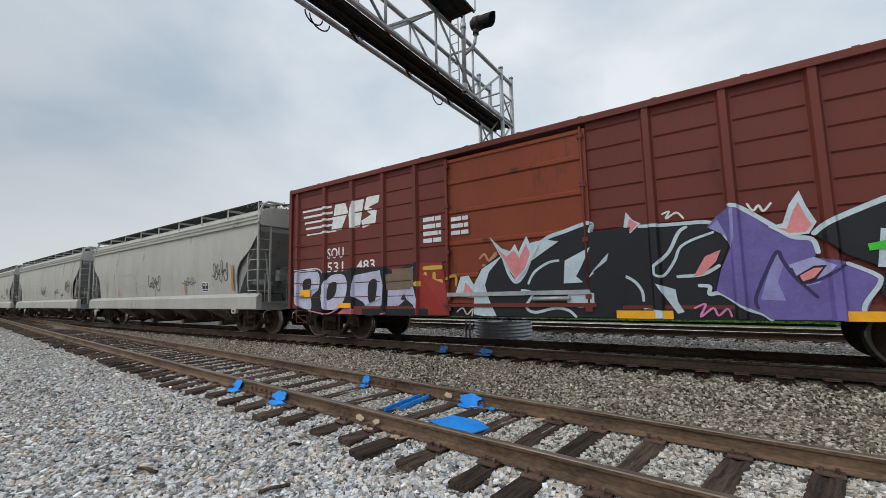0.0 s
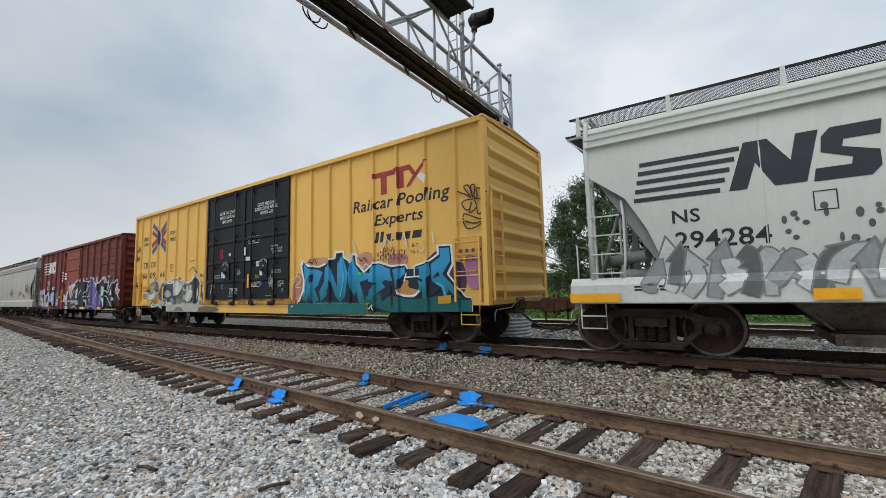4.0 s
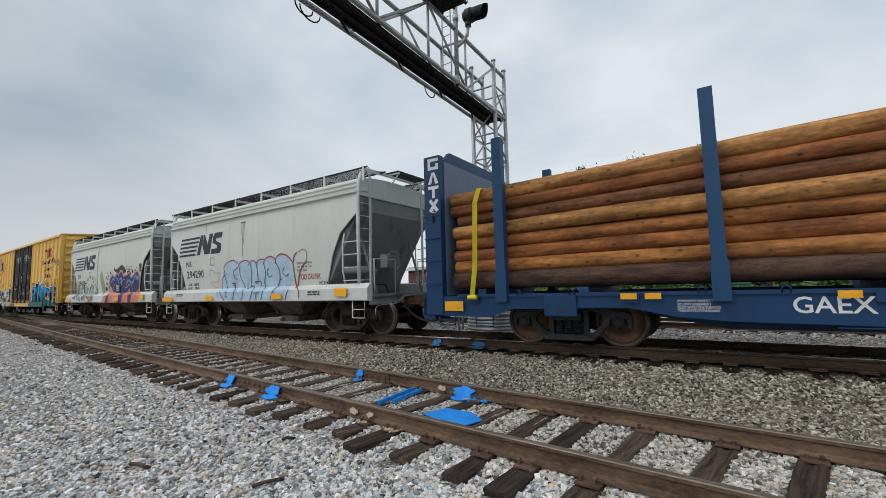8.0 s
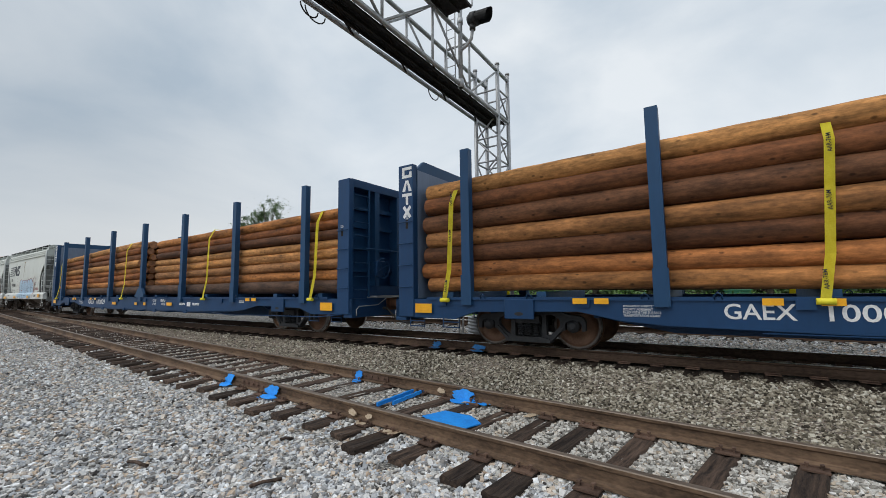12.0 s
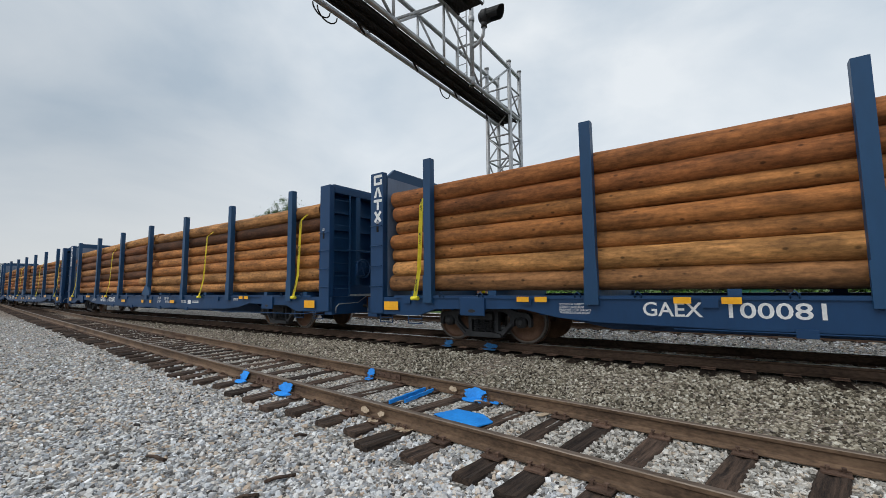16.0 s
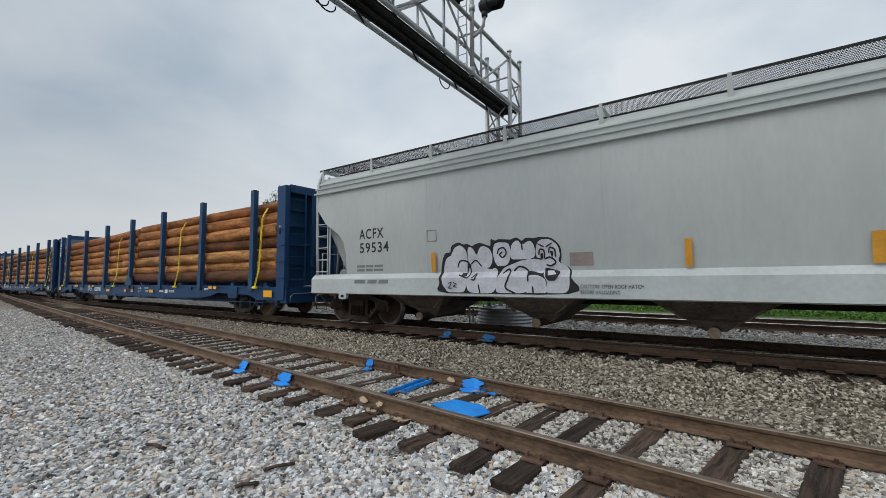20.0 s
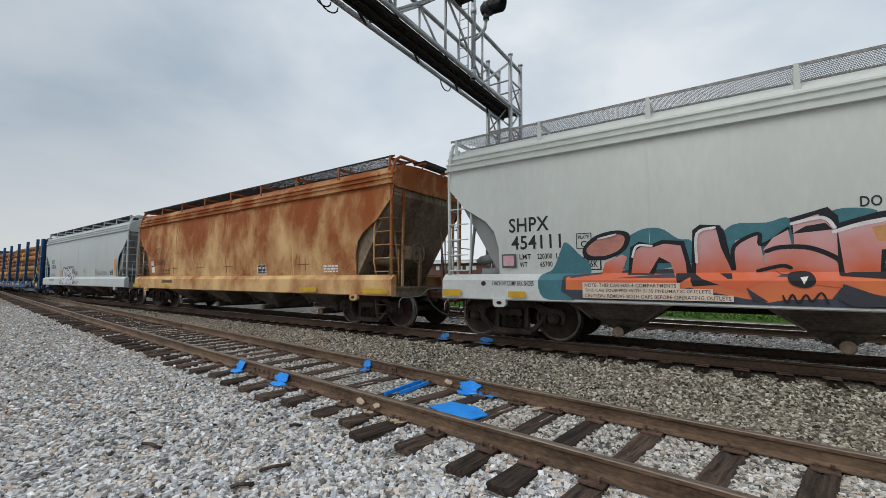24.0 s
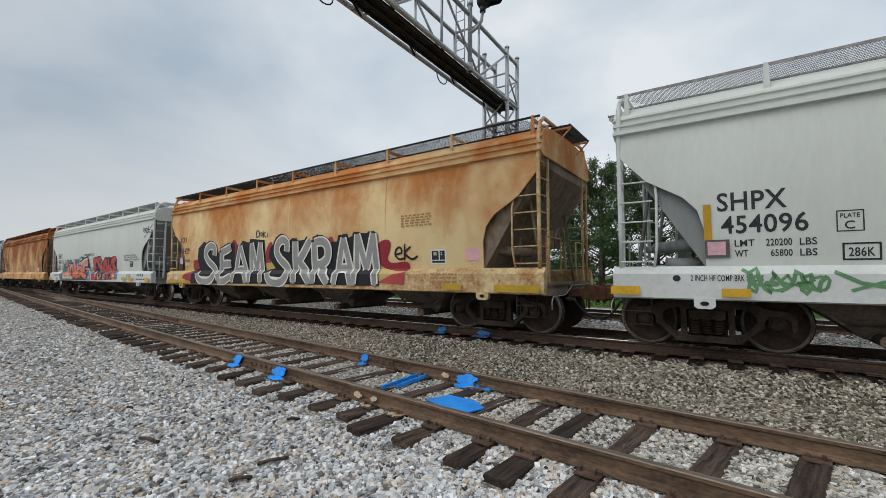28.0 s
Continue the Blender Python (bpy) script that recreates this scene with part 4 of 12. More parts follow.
def build_marks():
    bm = bmesh.new()
    prism = [(-0.34, -0.20), (-0.04, -0.23), (0.35, -0.15), (0.37, 0.12), (0.10, 0.24), (-0.30, 0.16)]
    a = [bm.verts.new((x, y, 0.0)) for x, y in prism]
    b = [bm.verts.new((x, y, 0.022)) for x, y in prism]
    bm.faces.new(b)
    bm.faces.new(a[::-1])
    for i in range(6):
        bm.faces.new((a[i], a[(i + 1) % 6], b[(i + 1) % 6], b[i]))
    bevelled(bm, 0.006)
    ob = link_mesh("painted_board", mesh_of("painted_board", bm, MAT["blue_mark"]), None, pose(-2.86, 4.44, -0.186, 0, 0, -14))
    tagged(ob, "flat bright blue painted board lying between the rails", "paint mark")
    B, on = MAT["blue_mark"], "bright blue marking paint sprayed on "
    near, far = -GAUGE * 1.003, GAUGE * 1.003
    for i, (x, off, w, h) in enumerate(((-7.15, near, 0.30, 0.13), (-5.78, near, 0.34, 0.12), (-5.45, far, 0.20, 0.12), (-3.20, far, 0.42, 0.10))):
        yaw = math.degrees(math.atan(-0.0764 + 0.00038 * x))
        splash("paint_mark", on + "the rail's web and foot", B, pose(x, side_y(x) + off - 0.062, -0.095, 68, 0, yaw), w * 0.9, h * 1.45, 20 + i, 4)
        splash("paint_mark", on + "tie and ballast beside the rail", B, pose(x + 0.04, side_y(x) + off - 0.15, -0.166, 10, 0, yaw + 12), w * 0.85, 0.15, 40 + i, 5)
    splash("paint_mark", on + "loose stones beside the rail", B, pose(-2.92, 5.22, -0.165, 5, 0, -20), 0.34, 0.11, 61, 6)
    for i, (x, w) in enumerate(((-5.75, 0.24), (-4.62, 0.30))):
        splash("paint_mark", on + "the main rail's web", MAT["blue_old"], pose(x, main_y(x) - GAUGE - 0.06, main_z(x) - 0.10, 66, 0, 0), w, 0.12, 70 + i, 3)
        splash("paint_mark", on + "the main track's tie plate", MAT["blue_old"], pose(x + 0.02, main_y(x) - GAUGE - 0.17, main_z(x) - 0.165, 6, 0, 0), w, 0.14, 75 + i, 4)
    for dx, w, y0, y1 in ((-0.08, 0.032, -0.46, 0.40), (0.07, 0.026, -0.30, 0.46)):
        bm = bmesh.new()
        rng = random.Random(9)
        edge = [(rng.uniform(-0.015, 0.015), y0 + (y1 - y0) * i / 9) for i in range(10)]
        loop = [(x - w / 2, y) for x, y in edge] + [(x * 0.6 + w / 2, y) for x, y in edge[::-1]]
        top, low = [bm.verts.new((x, y, 0.0)) for x, y in loop], [bm.verts.new((x, y, -0.05)) for x, y in loop]
        bm.faces.new(top)
        for i in range(20):
            bm.faces.new((low[i], low[(i + 1) % 20], top[(i + 1) % 20], top[i]))
        bmesh.ops.recalc_face_normals(bm, faces=bm.faces)
        ob = link_mesh("painted_stripe", mesh_of("painted_stripe", bm, B), None, pose(-3.98 + dx, 4.83, -0.128, 0, 0, 4))
        tagged(ob, "blue paint stripe along the edge of a tie", "paint mark")
    for i, (x, y, w, h) in enumerate(((-4.22, 3.86, 0.22, 0.20), (-3.68, 3.78, 0.18, 0.24), (-3.18, 3.70, 0.20, 0.18), (-3.05, 5.25, 0.3, 0.1), (-2.1, 5.05, 0.2, 0.1))):
        splash("paint_spill", "old cream paint spill on tie plate and tie", MAT["cream_spill"], pose(x, y, -0.166, 0, 0, 20 * i), w, h, 90 + i, 6)


build_marks()


def build_litter():
    for i, (x, off, w, h) in enumerate(((-3.92, -GAUGE, 0.15, 0.07), (-3.62, -GAUGE, 0.10, 0.06), (-3.60, GAUGE, 0.14, 0.07), (-3.30, GAUGE, 0.10, 0.07))):
        yaw = math.degrees(math.atan(-0.0764 + 0.00038 * x))
        splash("paint_spill", "old cream paint splashed on the rail's web", MAT["cream_spill"], pose(x, side_y(x) + off - 0.06, -0.10, 68, 0, yaw), w, h, 120 + i, 3)
    for x, y, length, yaw in ((-3.42, 2.30, 0.26, 62), (-3.35, 1.95, 0.16, 50), (-4.85, 1.86, 0.30, 8), (-4.1, 3.0, 0.14, 30)):
        bm = bmesh.new()
        pts = [(-length / 2, 0, 0.012), (-length * 0.1, 0.012, 0.03), (length * 0.2, -0.006, 0.034), (length / 2, 0.01, 0.02)]
        hose(bm, pts, 0.022, 5)
        for v in bm.verts:
            v.co.z = v.co.z * 0.7
        ob = link_mesh("wood_splinter", mesh_of("wood_splinter", bm, MAT["tie"]), None, pose(x, y, ground_z(x, y) + 0.03, 0, 0, yaw))
        tagged(ob, "dark splinter of tie timber lying on the gravel", "wood splinter", "wood splinters")


build_litter()


# ------------------------------------------------------------------ greenery
def leaf_cloud(name, rng, blobs, count, size, mat, parent=None):
    """Many small leaf sheets strewn through and over clumps (x, y, z, radius)."""
    n = count
    tot = sum(b[3] ** 2 for b in blobs)
    out = []
    for bx, by, bz, r in blobs:
        k = max(int(n * r * r / tot), 4)
        d = rng.normal(size=(k, 3))
        d /= np.linalg.norm(d, axis=1)[:, None]
        rad = r * np.abs(rng.normal(0.55, 0.45, (k, 1)))
        c = d * rad * (np.array([1, 1, 0.72]) * (0.75 + 0.5 * rng.random(3))) + np.array([bx, by, bz])
        a = rng.normal(size=(k, 3))
        a /= np.linalg.norm(a, axis=1)[:, None]
        b = np.cross(a, rng.normal(size=(k, 3)))
        b /= np.linalg.norm(b, axis=1)[:, None]
        s = size * (0.6 + 0.8 * rng.random((k, 1)))
        out.append(np.stack([c - a * s, c + b * s * 0.45, c + a * s, c - b * s * 0.45], 1))
    v = np.concatenate(out).reshape(-1, 3)
    q = len(v) // 4
    me = bpy.data.meshes.new(name)
    me.vertices.add(len(v))
    me.vertices.foreach_set("co", v.reshape(-1))
    me.loops.add(q * 4)
    me.loops.foreach_set("vertex_index", np.arange(q * 4))
    me.polygons.add(q)
    me.polygons.foreach_set("loop_start", np.arange(q) * 4)
    me.update(calc_edges=True)
    me.materials.append(mat)
    return link_mesh(name, me, parent)


def tree(x, y, height, spread, seed, mat, label, leaves=36000):
    rng = np.random.default_rng(seed)
    t = thing("tree", label, "tree", "trees beyond the tracks", pose(x, y, -0.25))
    bm = bmesh.new()
    rod(bm, (0, 0, 0), (0.1, 0.05, height * 0.35), 0.28, 9, 0.2)
    rod(bm, (0.1, 0.05, height * 0.35), (0.0, 0.1, height * 0.78), 0.2, 8, 0.06)
    part("trunk", bm, MAT["bark"], t)
    blobs = []
    bm = bmesh.new()
    for i in range(56):
        f = 0.08 + 0.87 * (i + rng.random()) / 56
        a = i * 2.4 + rng.random()
        w = spread * (math.sin(math.pi * min(max((f - 0.02) / 0.98, 0), 1) ** 0.75) ** 0.6) * (0.55 + 0.5 * rng.random())
        px, py, pz = w * math.cos(a), w * math.sin(a), height * f
        rod(bm, (0.05, 0.05, pz * 0.72), (px, py, pz), 0.07, 5, 0.02)
        blobs.append((px, py, pz, spread * (0.13 + 0.20 * rng.random() ** 2)))
    for i in range(8):
        blobs.append((rng.normal(0, spread * 0.2), rng.normal(0, spread * 0.2), height * (0.5 + 0.42 * i / 8), spread * 0.26))
    for i in range(16):
        a = rng.random() * 6.28
        f = 0.2 + 0.8 * rng.random()
        w = spread * 1.05 * math.sin(math.pi * f ** 0.8) ** 0.6
        blobs.append((w * math.cos(a), w * math.sin(a), height * f, spread * 0.12))
    part("branch_work", bm, MAT["bark"], t)
    leaf_cloud("crown", rng, blobs, leaves, 0.088, mat, t)


def build_greenery():
    for i, (x, y, h, s, m) in enumerate(((-8.2, 33, 10.6, 3.4, 1), (-4.6, 34, 10.9, 3.6, 1), (-1.2, 32, 10.5, 2.7, 1), (0.7, 34.5, 9.0, 2.2, 1), (2.2, 31.5, 7.3, 2.0, 0),
                                         (4.9, 33, 4.9, 1.7, 0), (7.6, 33.5, 2.7, 1.3, 0), (-12.0, 38, 9.0, 3.3, 1))):
        tree(x, y, h, s, 40 + i, MAT["leaf_b" if m else "leaf_a"], ("tall dense dark green" if m else "smaller mid green") + " broadleaf tree behind the tracks")
    tree(-44.0, 29.0, 12.2, 3.6, 61, MAT["leaf_a"], "lone leafy green tree rising behind the train", 16000)
    tree(-49.0, 30.0, 11.4, 3.0, 62, MAT["leaf_a"], "lone leafy green tree rising behind the train", 14000)
    rng = np.random.default_rng(8)
    blobs = [(rng.uniform(-34, 12), rng.uniform(23.5, 28), 0.1 + 0.5 * rng.random(), 0.5 + 0.7 * rng.random()) for _ in range(150)]
    tagged(leaf_cloud("undergrowth", rng, blobs, 52000, 0.085, MAT["weed"]), "bright green weeds and brush beyond the tracks", "undergrowth", kind="stuff")
    blobs = [(rng.uniform(-30, 12), rng.uniform(21.4, 24.5), -0.1, 0.28 + 0.2 * rng.random()) for _ in range(320)]
    tagged(leaf_cloud("grass", rng, blobs, 30000, 0.07, MAT["weed"]), "rough green grass verge beside the third track", "grass", kind="stuff")


build_greenery()


# ------------------------------------------------------------------ buildings beyond
def build_shed():
    """A long low shed running away behind the trees, its near end facing the tracks."""
    shed = thing("shed", "long low shed with red end wall and white eaves", "building")
    plan = [(-27.0, 34.0), (-15.2, 33.7), (-22.0, 80.0), (-34.0, 80.0)]
    for i, mat in ((0, "brick_red"), (1, "grey_boards"), (2, "grey_boards"), (3, "brick_red")):
        (ax, ay), (bx, by) = plan[i], plan[(i + 1) % 4]
        L, a = math.hypot(bx - ax, by - ay), math.degrees(math.atan2(by - ay, bx - ax))
        at = pose(ax, ay, 0, 0, 0, a)
        bm = bmesh.new()
        box(bm, 0.0, L, 0.0, 0.2, -0.35, 3.05)
        wall = part("wall", bm, MAT[mat], shed, "", at)
        bm = bmesh.new()
        box(bm, -0.3, L + 0.3, -0.35, 0.25, 3.05, 3.28)
        part("fascia", bm, MAT["white"], shed, "white painted fascia board", at)
        if i == 1:
            for k in range(44):
                bm = bmesh.new()
                box(bm, 0.4 + k * 1.05, 0.52 + k * 1.05, -0.06, 0.0, -0.35, 3.03)
                part("batten", bm, MAT["grey_boards"], wall)
        if i == 0:
            for k, w in enumerate((0.42, 0.42, 0.2, 0.42, 0.3, 0.42, 0.42)):
                bm = bmesh.new()
                box(bm, 2.3 + 0.72 * k, 2.3 + 0.72 * k + w, -0.03, 0.0, 2.42, 2.80)
                part("sign_bar", bm, MAT["white"], wall, "white sign lettering worn beyond reading")
            for x in (1.2, 4.6, 8.4):
                bm = bmesh.new()
                box(bm, x, x + 1.3, -0.04, 0.0, 0.6, 1.9)
                part("window", bm, MAT["black"], wall)
    bm = bmesh.new()
    a = [bm.verts.new((x, y, 3.28)) for x, y in plan]
    b = [bm.verts.new((x, y, 3.40)) for x, y in plan]
    bm.faces.new(b)
    for i in range(4):
        bm.faces.new((a[i], a[(i + 1) % 4], b[(i + 1) % 4], b[i]))
    part("roof", bm, MAT["galv"], shed)


def build_hut():
    hut = thing("hut", "small white roofed hut among the brush", "hut", "", pose(0.62, 28.6, -0.3))
    bm = bmesh.new()
    box(bm, -0.55, 0.55, -0.5, 0.5, 0.0, 1.75)
    part("wall", bm, MAT["grey_boards"], hut)
    bm = bmesh.new()
    prism_y(bm, [(-0.75, 1.72), (0.75, 1.72), (0.1, 2.25), (-0.1, 2.25)], -0.65, 0.65)
    part("roof", bm, MAT["white"], hut, "white sheet roof")
    bin_ = thing("bin", "dark green steel bin in the weeds", "bin", "", pose(0.55, 27.2, -0.3))
    bm = bmesh.new()
    prism_y(bm, [(-0.5, 0.0), (0.5, 0.0), (0.58, 1.45), (-0.58, 1.45)], -0.4, 0.4)
    part("body", bm, MAT["green_bin"], bin_)
    bm = bmesh.new()
    box(bm, -0.62, 0.62, -0.45, 0.45, 1.45, 1.52)
    bevelled(bm, 0.01)
    part("lid", bm, MAT["green_bin"], bin_)


def build_house():
    house = thing("house", "pale distant house with a low grey roof", "house", "", pose(13.3, 62.0, -0.4))
    bm = bmesh.new()
    box(bm, -2.6, 2.6, 0, 5, 0, 3.6)
    part("wall", bm, MAT["liner"], house)
    bm = bmesh.new()
    prism_y(bm, [(-3.0, 3.55), (3.0, 3.55), (0.0, 5.2)], -0.4, 5.4)
    part("roof", bm, MAT["grey_dull"], house)
    for x in (-1.6, 0.6):
        bm = bmesh.new()
        box(bm, x, x + 1.0, -0.05, 0.0, 1.2, 2.5)
        part("window", bm, MAT["black"], house)


build_shed()
build_house()
build_hut()


# ------------------------------------------------------------------ running gear, shared by all cars
WB, WR = 1.778, 0.457


def wheelset_mesh(mats):
    bm = bmesh.new()
    rod(bm, (0, -0.95, 0), (0, 0.95, 0), 0.085, 12)
    for s in (-1, 1):
        prof = [(0.10, 0.66), (0.16, 0.67), (0.20, 0.70), (0.37, 0.705), (0.40, 0.685), (0.485, 0.685), (0.485, 0.705), (0.462, 0.718), (0.457, 0.80), (0.452, 0.812), (0.405, 0.812),
                (0.395, 0.79), (0.37, 0.755), (0.21, 0.775), (0.17, 0.80), (0.10, 0.81)]
        lathe_y(bm, [(r, s * y) for r, y in prof] if s > 0 else [(r, s * y) for r, y in prof], 32)
    bmesh.ops.recalc_face_normals(bm, faces=bm.faces)
    for f in bm.faces:
        c = f.calc_center_median()
        r = math.hypot(c.x, c.z)
        if 0.45 < r < 0.47 and 0.71 < abs(c.y) < 0.81 and len(f.verts) == 4:
            f.material_index = 1
        elif r > 0.40 and abs(c.y) > 0.78:
            f.material_index = 2
    return mesh_of("wheelset", bm, mats)


def arc_fill(bm, outer, holes, y0, y1):
    """A plate of (x, z) outline with windows, pushed through from y0 to y1."""
    edges = []
    for loop in [outer] + holes:
        vs = [bm.verts.new((x, y0, z)) for x, z in loop]
        edges += [bm.edges.new((vs[i], vs[(i + 1) % len(vs)])) for i in range(len(vs))]
    made = bmesh.ops.triangle_fill(bm, use_beauty=True, use_dissolve=False, edges=edges)
    faces = [g for g in made["geom"] if isinstance(g, bmesh.types.BMFace)]
    ext = bmesh.ops.extrude_face_region(bm, geom=faces)
    for g in ext["geom"]:
        if isinstance(g, bmesh.types.BMVert):
            g.co.y = y1


def side_frame_mesh(mat):
    """One cast side frame: arched top member, sloping tension members, windows and jaws over the axle ends."""
    bm = bmesh.new()
    half = [(0.0, 0.80), (0.40, 0.80), (0.58, 0.765), (0.72, 0.70), (0.84, 0.665), (1.00, 0.655), (1.09, 0.62), (1.125, 0.54), (1.12, 0.38), (1.06, 0.36), (1.05, 0.50),
            (1.00, 0.555), (0.79, 0.555), (0.74, 0.50), (0.735, 0.38), (0.67, 0.355), (0.56, 0.25), (0.47, 0.165), (0.37, 0.135)]
    outer = half + [(-x, z) for x, z in half[:0:-1]]
    window = [(0.37, 0.665), (0.48, 0.665), (0.60, 0.61), (0.645, 0.55), (0.64, 0.46), (0.53, 0.34), (0.43, 0.265), (0.37, 0.27)]
    middle = [(-0.27, 0.645), (0.27, 0.645), (0.285, 0.62), (0.285, 0.26), (0.27, 0.235), (-0.27, 0.235), (-0.285, 0.26), (-0.285, 0.62)]
    arc_fill(bm, outer, [window, [(-x, z) for x, z in window[::-1]], middle], -0.055, 0.055)
    # flanges standing proud of the web
    for e in (-1, 1):
        prism_y(bm, [(0.0, 0.80), (e * 0.40, 0.80), (e * 0.58, 0.765), (e * 0.58, 0.72), (e * 0.38, 0.745), (0.0, 0.745)], -0.09, 0.09)
        prism_y(bm, [(e * 0.72, 0.42), (e * 0.66, 0.43), (e * 0.44, 0.215), (e * 0.47, 0.16)], -0.09, 0.09)
    prism_y(bm, [(-0.46, 0.13), (0.46, 0.13), (0.46, 0.195), (0.29, 0.235), (-0.29, 0.235), (-0.46, 0.195)], -0.12, 0.12)
    bmesh.ops.recalc_face_normals(bm, faces=bm.faces)
    return mesh_of("side_frame", bm, mat)


def bolster_mesh(mat):
    bm = bmesh.new()
    prism_x(bm, [(-1.14, 0.50), (-1.14, 0.635), (-0.8, 0.72), (0.8, 0.72), (1.14, 0.635), (1.14, 0.50), (0.8, 0.42), (-0.8, 0.42)], -0.25, 0.25)
    rod(bm, (0, 0, 0.72), (0, 0, 0.86), 0.2, 14)
    for s in (-1, 1):                                 # friction wedges and spring plank closing the window behind the springs
        box(bm, -0.27, 0.27, s * 0.93 - 0.03, s * 0.93 + 0.03, 0.20, 0.50)
    return mesh_of("bolster", bm, mat)


def bearing_mesh(mat):
    """The roller bearing on an axle end: adapter, housing and bolted cap."""
    bm = bmesh.new()
    lathe_y(bm, [(0.118, 0.10), (0.118, -0.06), (0.105, -0.075), (0.085, -0.08), (0.085, -0.11), (0.03, -0.115)], 16)
    for k in range(3):
        t = 2 * math.pi * k / 3 + 0.5
        rod(bm, (0.055 * math.cos(t), -0.105, 0.055 * math.sin(t)), (0.055 * math.cos(t), -0.13, 0.055 * math.sin(t)), 0.014, 6)
    box(bm, -0.10, 0.10, -0.06, 0.06, 0.07, 0.12)
    return mesh_of("bearing", bm, mat)


def brake_beam_mesh(mat):
    bm = bmesh.new()
    box(bm, -0.04, 0.04, -0.78, 0.78, 0.36, 0.44)
    for s in (-1, 1):
        box(bm, 0.03, 0.10, s * 0.76 - 0.05, s * 0.76 + 0.05, 0.30, 0.56)
    return mesh_of("brake_beam", bm, mat)


def spring_mesh(mat):
    """A coil spring, wound in one piece."""
    bm = bmesh.new()
    pts = [(0.052 * math.cos(0.9 * k), 0.052 * math.sin(0.9 * k), 0.245 + 0.25 * k / 42) for k in range(43)]
    hose(bm, pts, 0.013, 5)
    return mesh_of("spring", bm, mat)


GEAR = {}
for _k, _t, _w in (("old", "truck", "wheel"), ("new", "truck_new", "wheel_new")):
    GEAR[_k] = (side_frame_mesh(MAT[_t]), wheelset_mesh([MAT[_w], MAT["tread"], MAT["wheel_rim"]]), spring_mesh(MAT[_t]), bolster_mesh(MAT[_t]), bearing_mesh(MAT[_t]), brake_beam_mesh(MAT["steel_dark"]))
AXLES = []                                            # every wheelset, to be turned as its car rolls


def add_truck(car, x, style="old"):
    frame_m, wheel_m, spring_m, bolster_m, bearing_m, beam_m = GEAR[style]
    t = link_mesh("truck", bolster_m, car, pose(x, 0, 0))
    t["label"] = "cast steel three-piece truck with coil springs"
    for e in (-1, 1):
        AXLES.append(link_mesh("wheelset", wheel_m, t, pose(e * WB / 2, 0, WR)))
        link_mesh("brake_beam", beam_m, t, pose(e * 0.36, 0, 0, 0, 0, 0 if e > 0 else 180))
        for s in (-1, 1):
            link_mesh("bearing", bearing_m, t, pose(e * WB / 2, s * 1.03, WR, 0, 0, 0 if s < 0 else 180))
    for s in (-1, 1):
        link_mesh("side_frame", frame_m, t, pose(0, s * 1.03, 0))
        for k in (-1, 0, 1):
            link_mesh("spring", spring_m, t, pose(k * 0.165, s * 1.08, 0))


def coupler_mesh(reach):
    """Shank, head and knuckle reaching to the middle of the gap between two cars."""
    bm = bmesh.new()
    box(bm, -0.30, reach - 0.26, -0.10, 0.10, 0.74, 0.92)
    head = [(reach - 0.30, 0.70), (reach - 0.05, 0.66), (reach + 0.02, 0.72), (reach + 0.02, 0.95), (reach - 0.06, 1.0), (reach - 0.24, 0.98), (reach - 0.30, 0.94)]
    prism_y(bm, head, -0.20, -0.02)
    prism_y(bm, [(reach - 0.28, 0.72), (reach - 0.10, 0.70), (reach - 0.10, 0.96), (reach - 0.28, 0.94)], -0.02, 0.16)
    prism_y(bm, [(reach - 0.14, 0.69), (reach + 0.10, 0.69), (reach + 0.12, 0.80), (reach + 0.10, 0.97), (reach - 0.14, 0.97)], 0.04, 0.19)
    rod(bm, (reach - 0.08, 0.1, 0.62), (reach - 0.08, 0.1, 1.06), 0.035, 8)
    rod(bm, (reach - 0.22, -0.08, 0.50), (reach - 0.22, -0.08, 0.72), 0.03, 6)
    box(bm, -0.32, 0.02, -0.22, 0.22, 0.64, 1.0)
    bevelled(bm, 0.012)
    return mesh_of("coupler", bm, MAT["hose_rust"])


def airhose_mesh(reach):
    """A brake hose hanging from its angle cock to the joined glad-hands."""
    bm = bmesh.new()
    pts = [(0.10, -0.34, 0.70), (0.16, -0.34, 0.69)]
    for i in range(1, 13):
        t = i / 12
        pts.append((0.16 + (reach - 0.16) * t, -0.34 + 0.20 * t, 0.32 + 0.37 * (1 - t) ** 2.2))
    hose(bm, pts, 0.027, 7)
    rod(bm, (-0.12, -0.34, 0.70), (0.14, -0.34, 0.70), 0.036, 8)
    box(bm, reach - 0.12, reach + 0.01, -0.18, -0.10, 0.29, 0.36)
    return mesh_of("air_hose", bm, MAT["rubber"])


def lever_mesh(reach):
    """The uncoupling lever, bent from one rod."""
    bm = bmesh.new()
    y = 1.42
    hose(bm, [(0.08, -y, 0.55), (0.08, -y, 0.70), (0.07, -y + 0.1, 0.78), (0.07, -0.62, 0.80), (0.12, -0.34, 0.98), (max(reach - 0.2, 0.2), -0.12, 1.02)], 0.010, 6)
    return mesh_of("uncoupling_lever", bm, MAT["galv"])


ENDS = {}


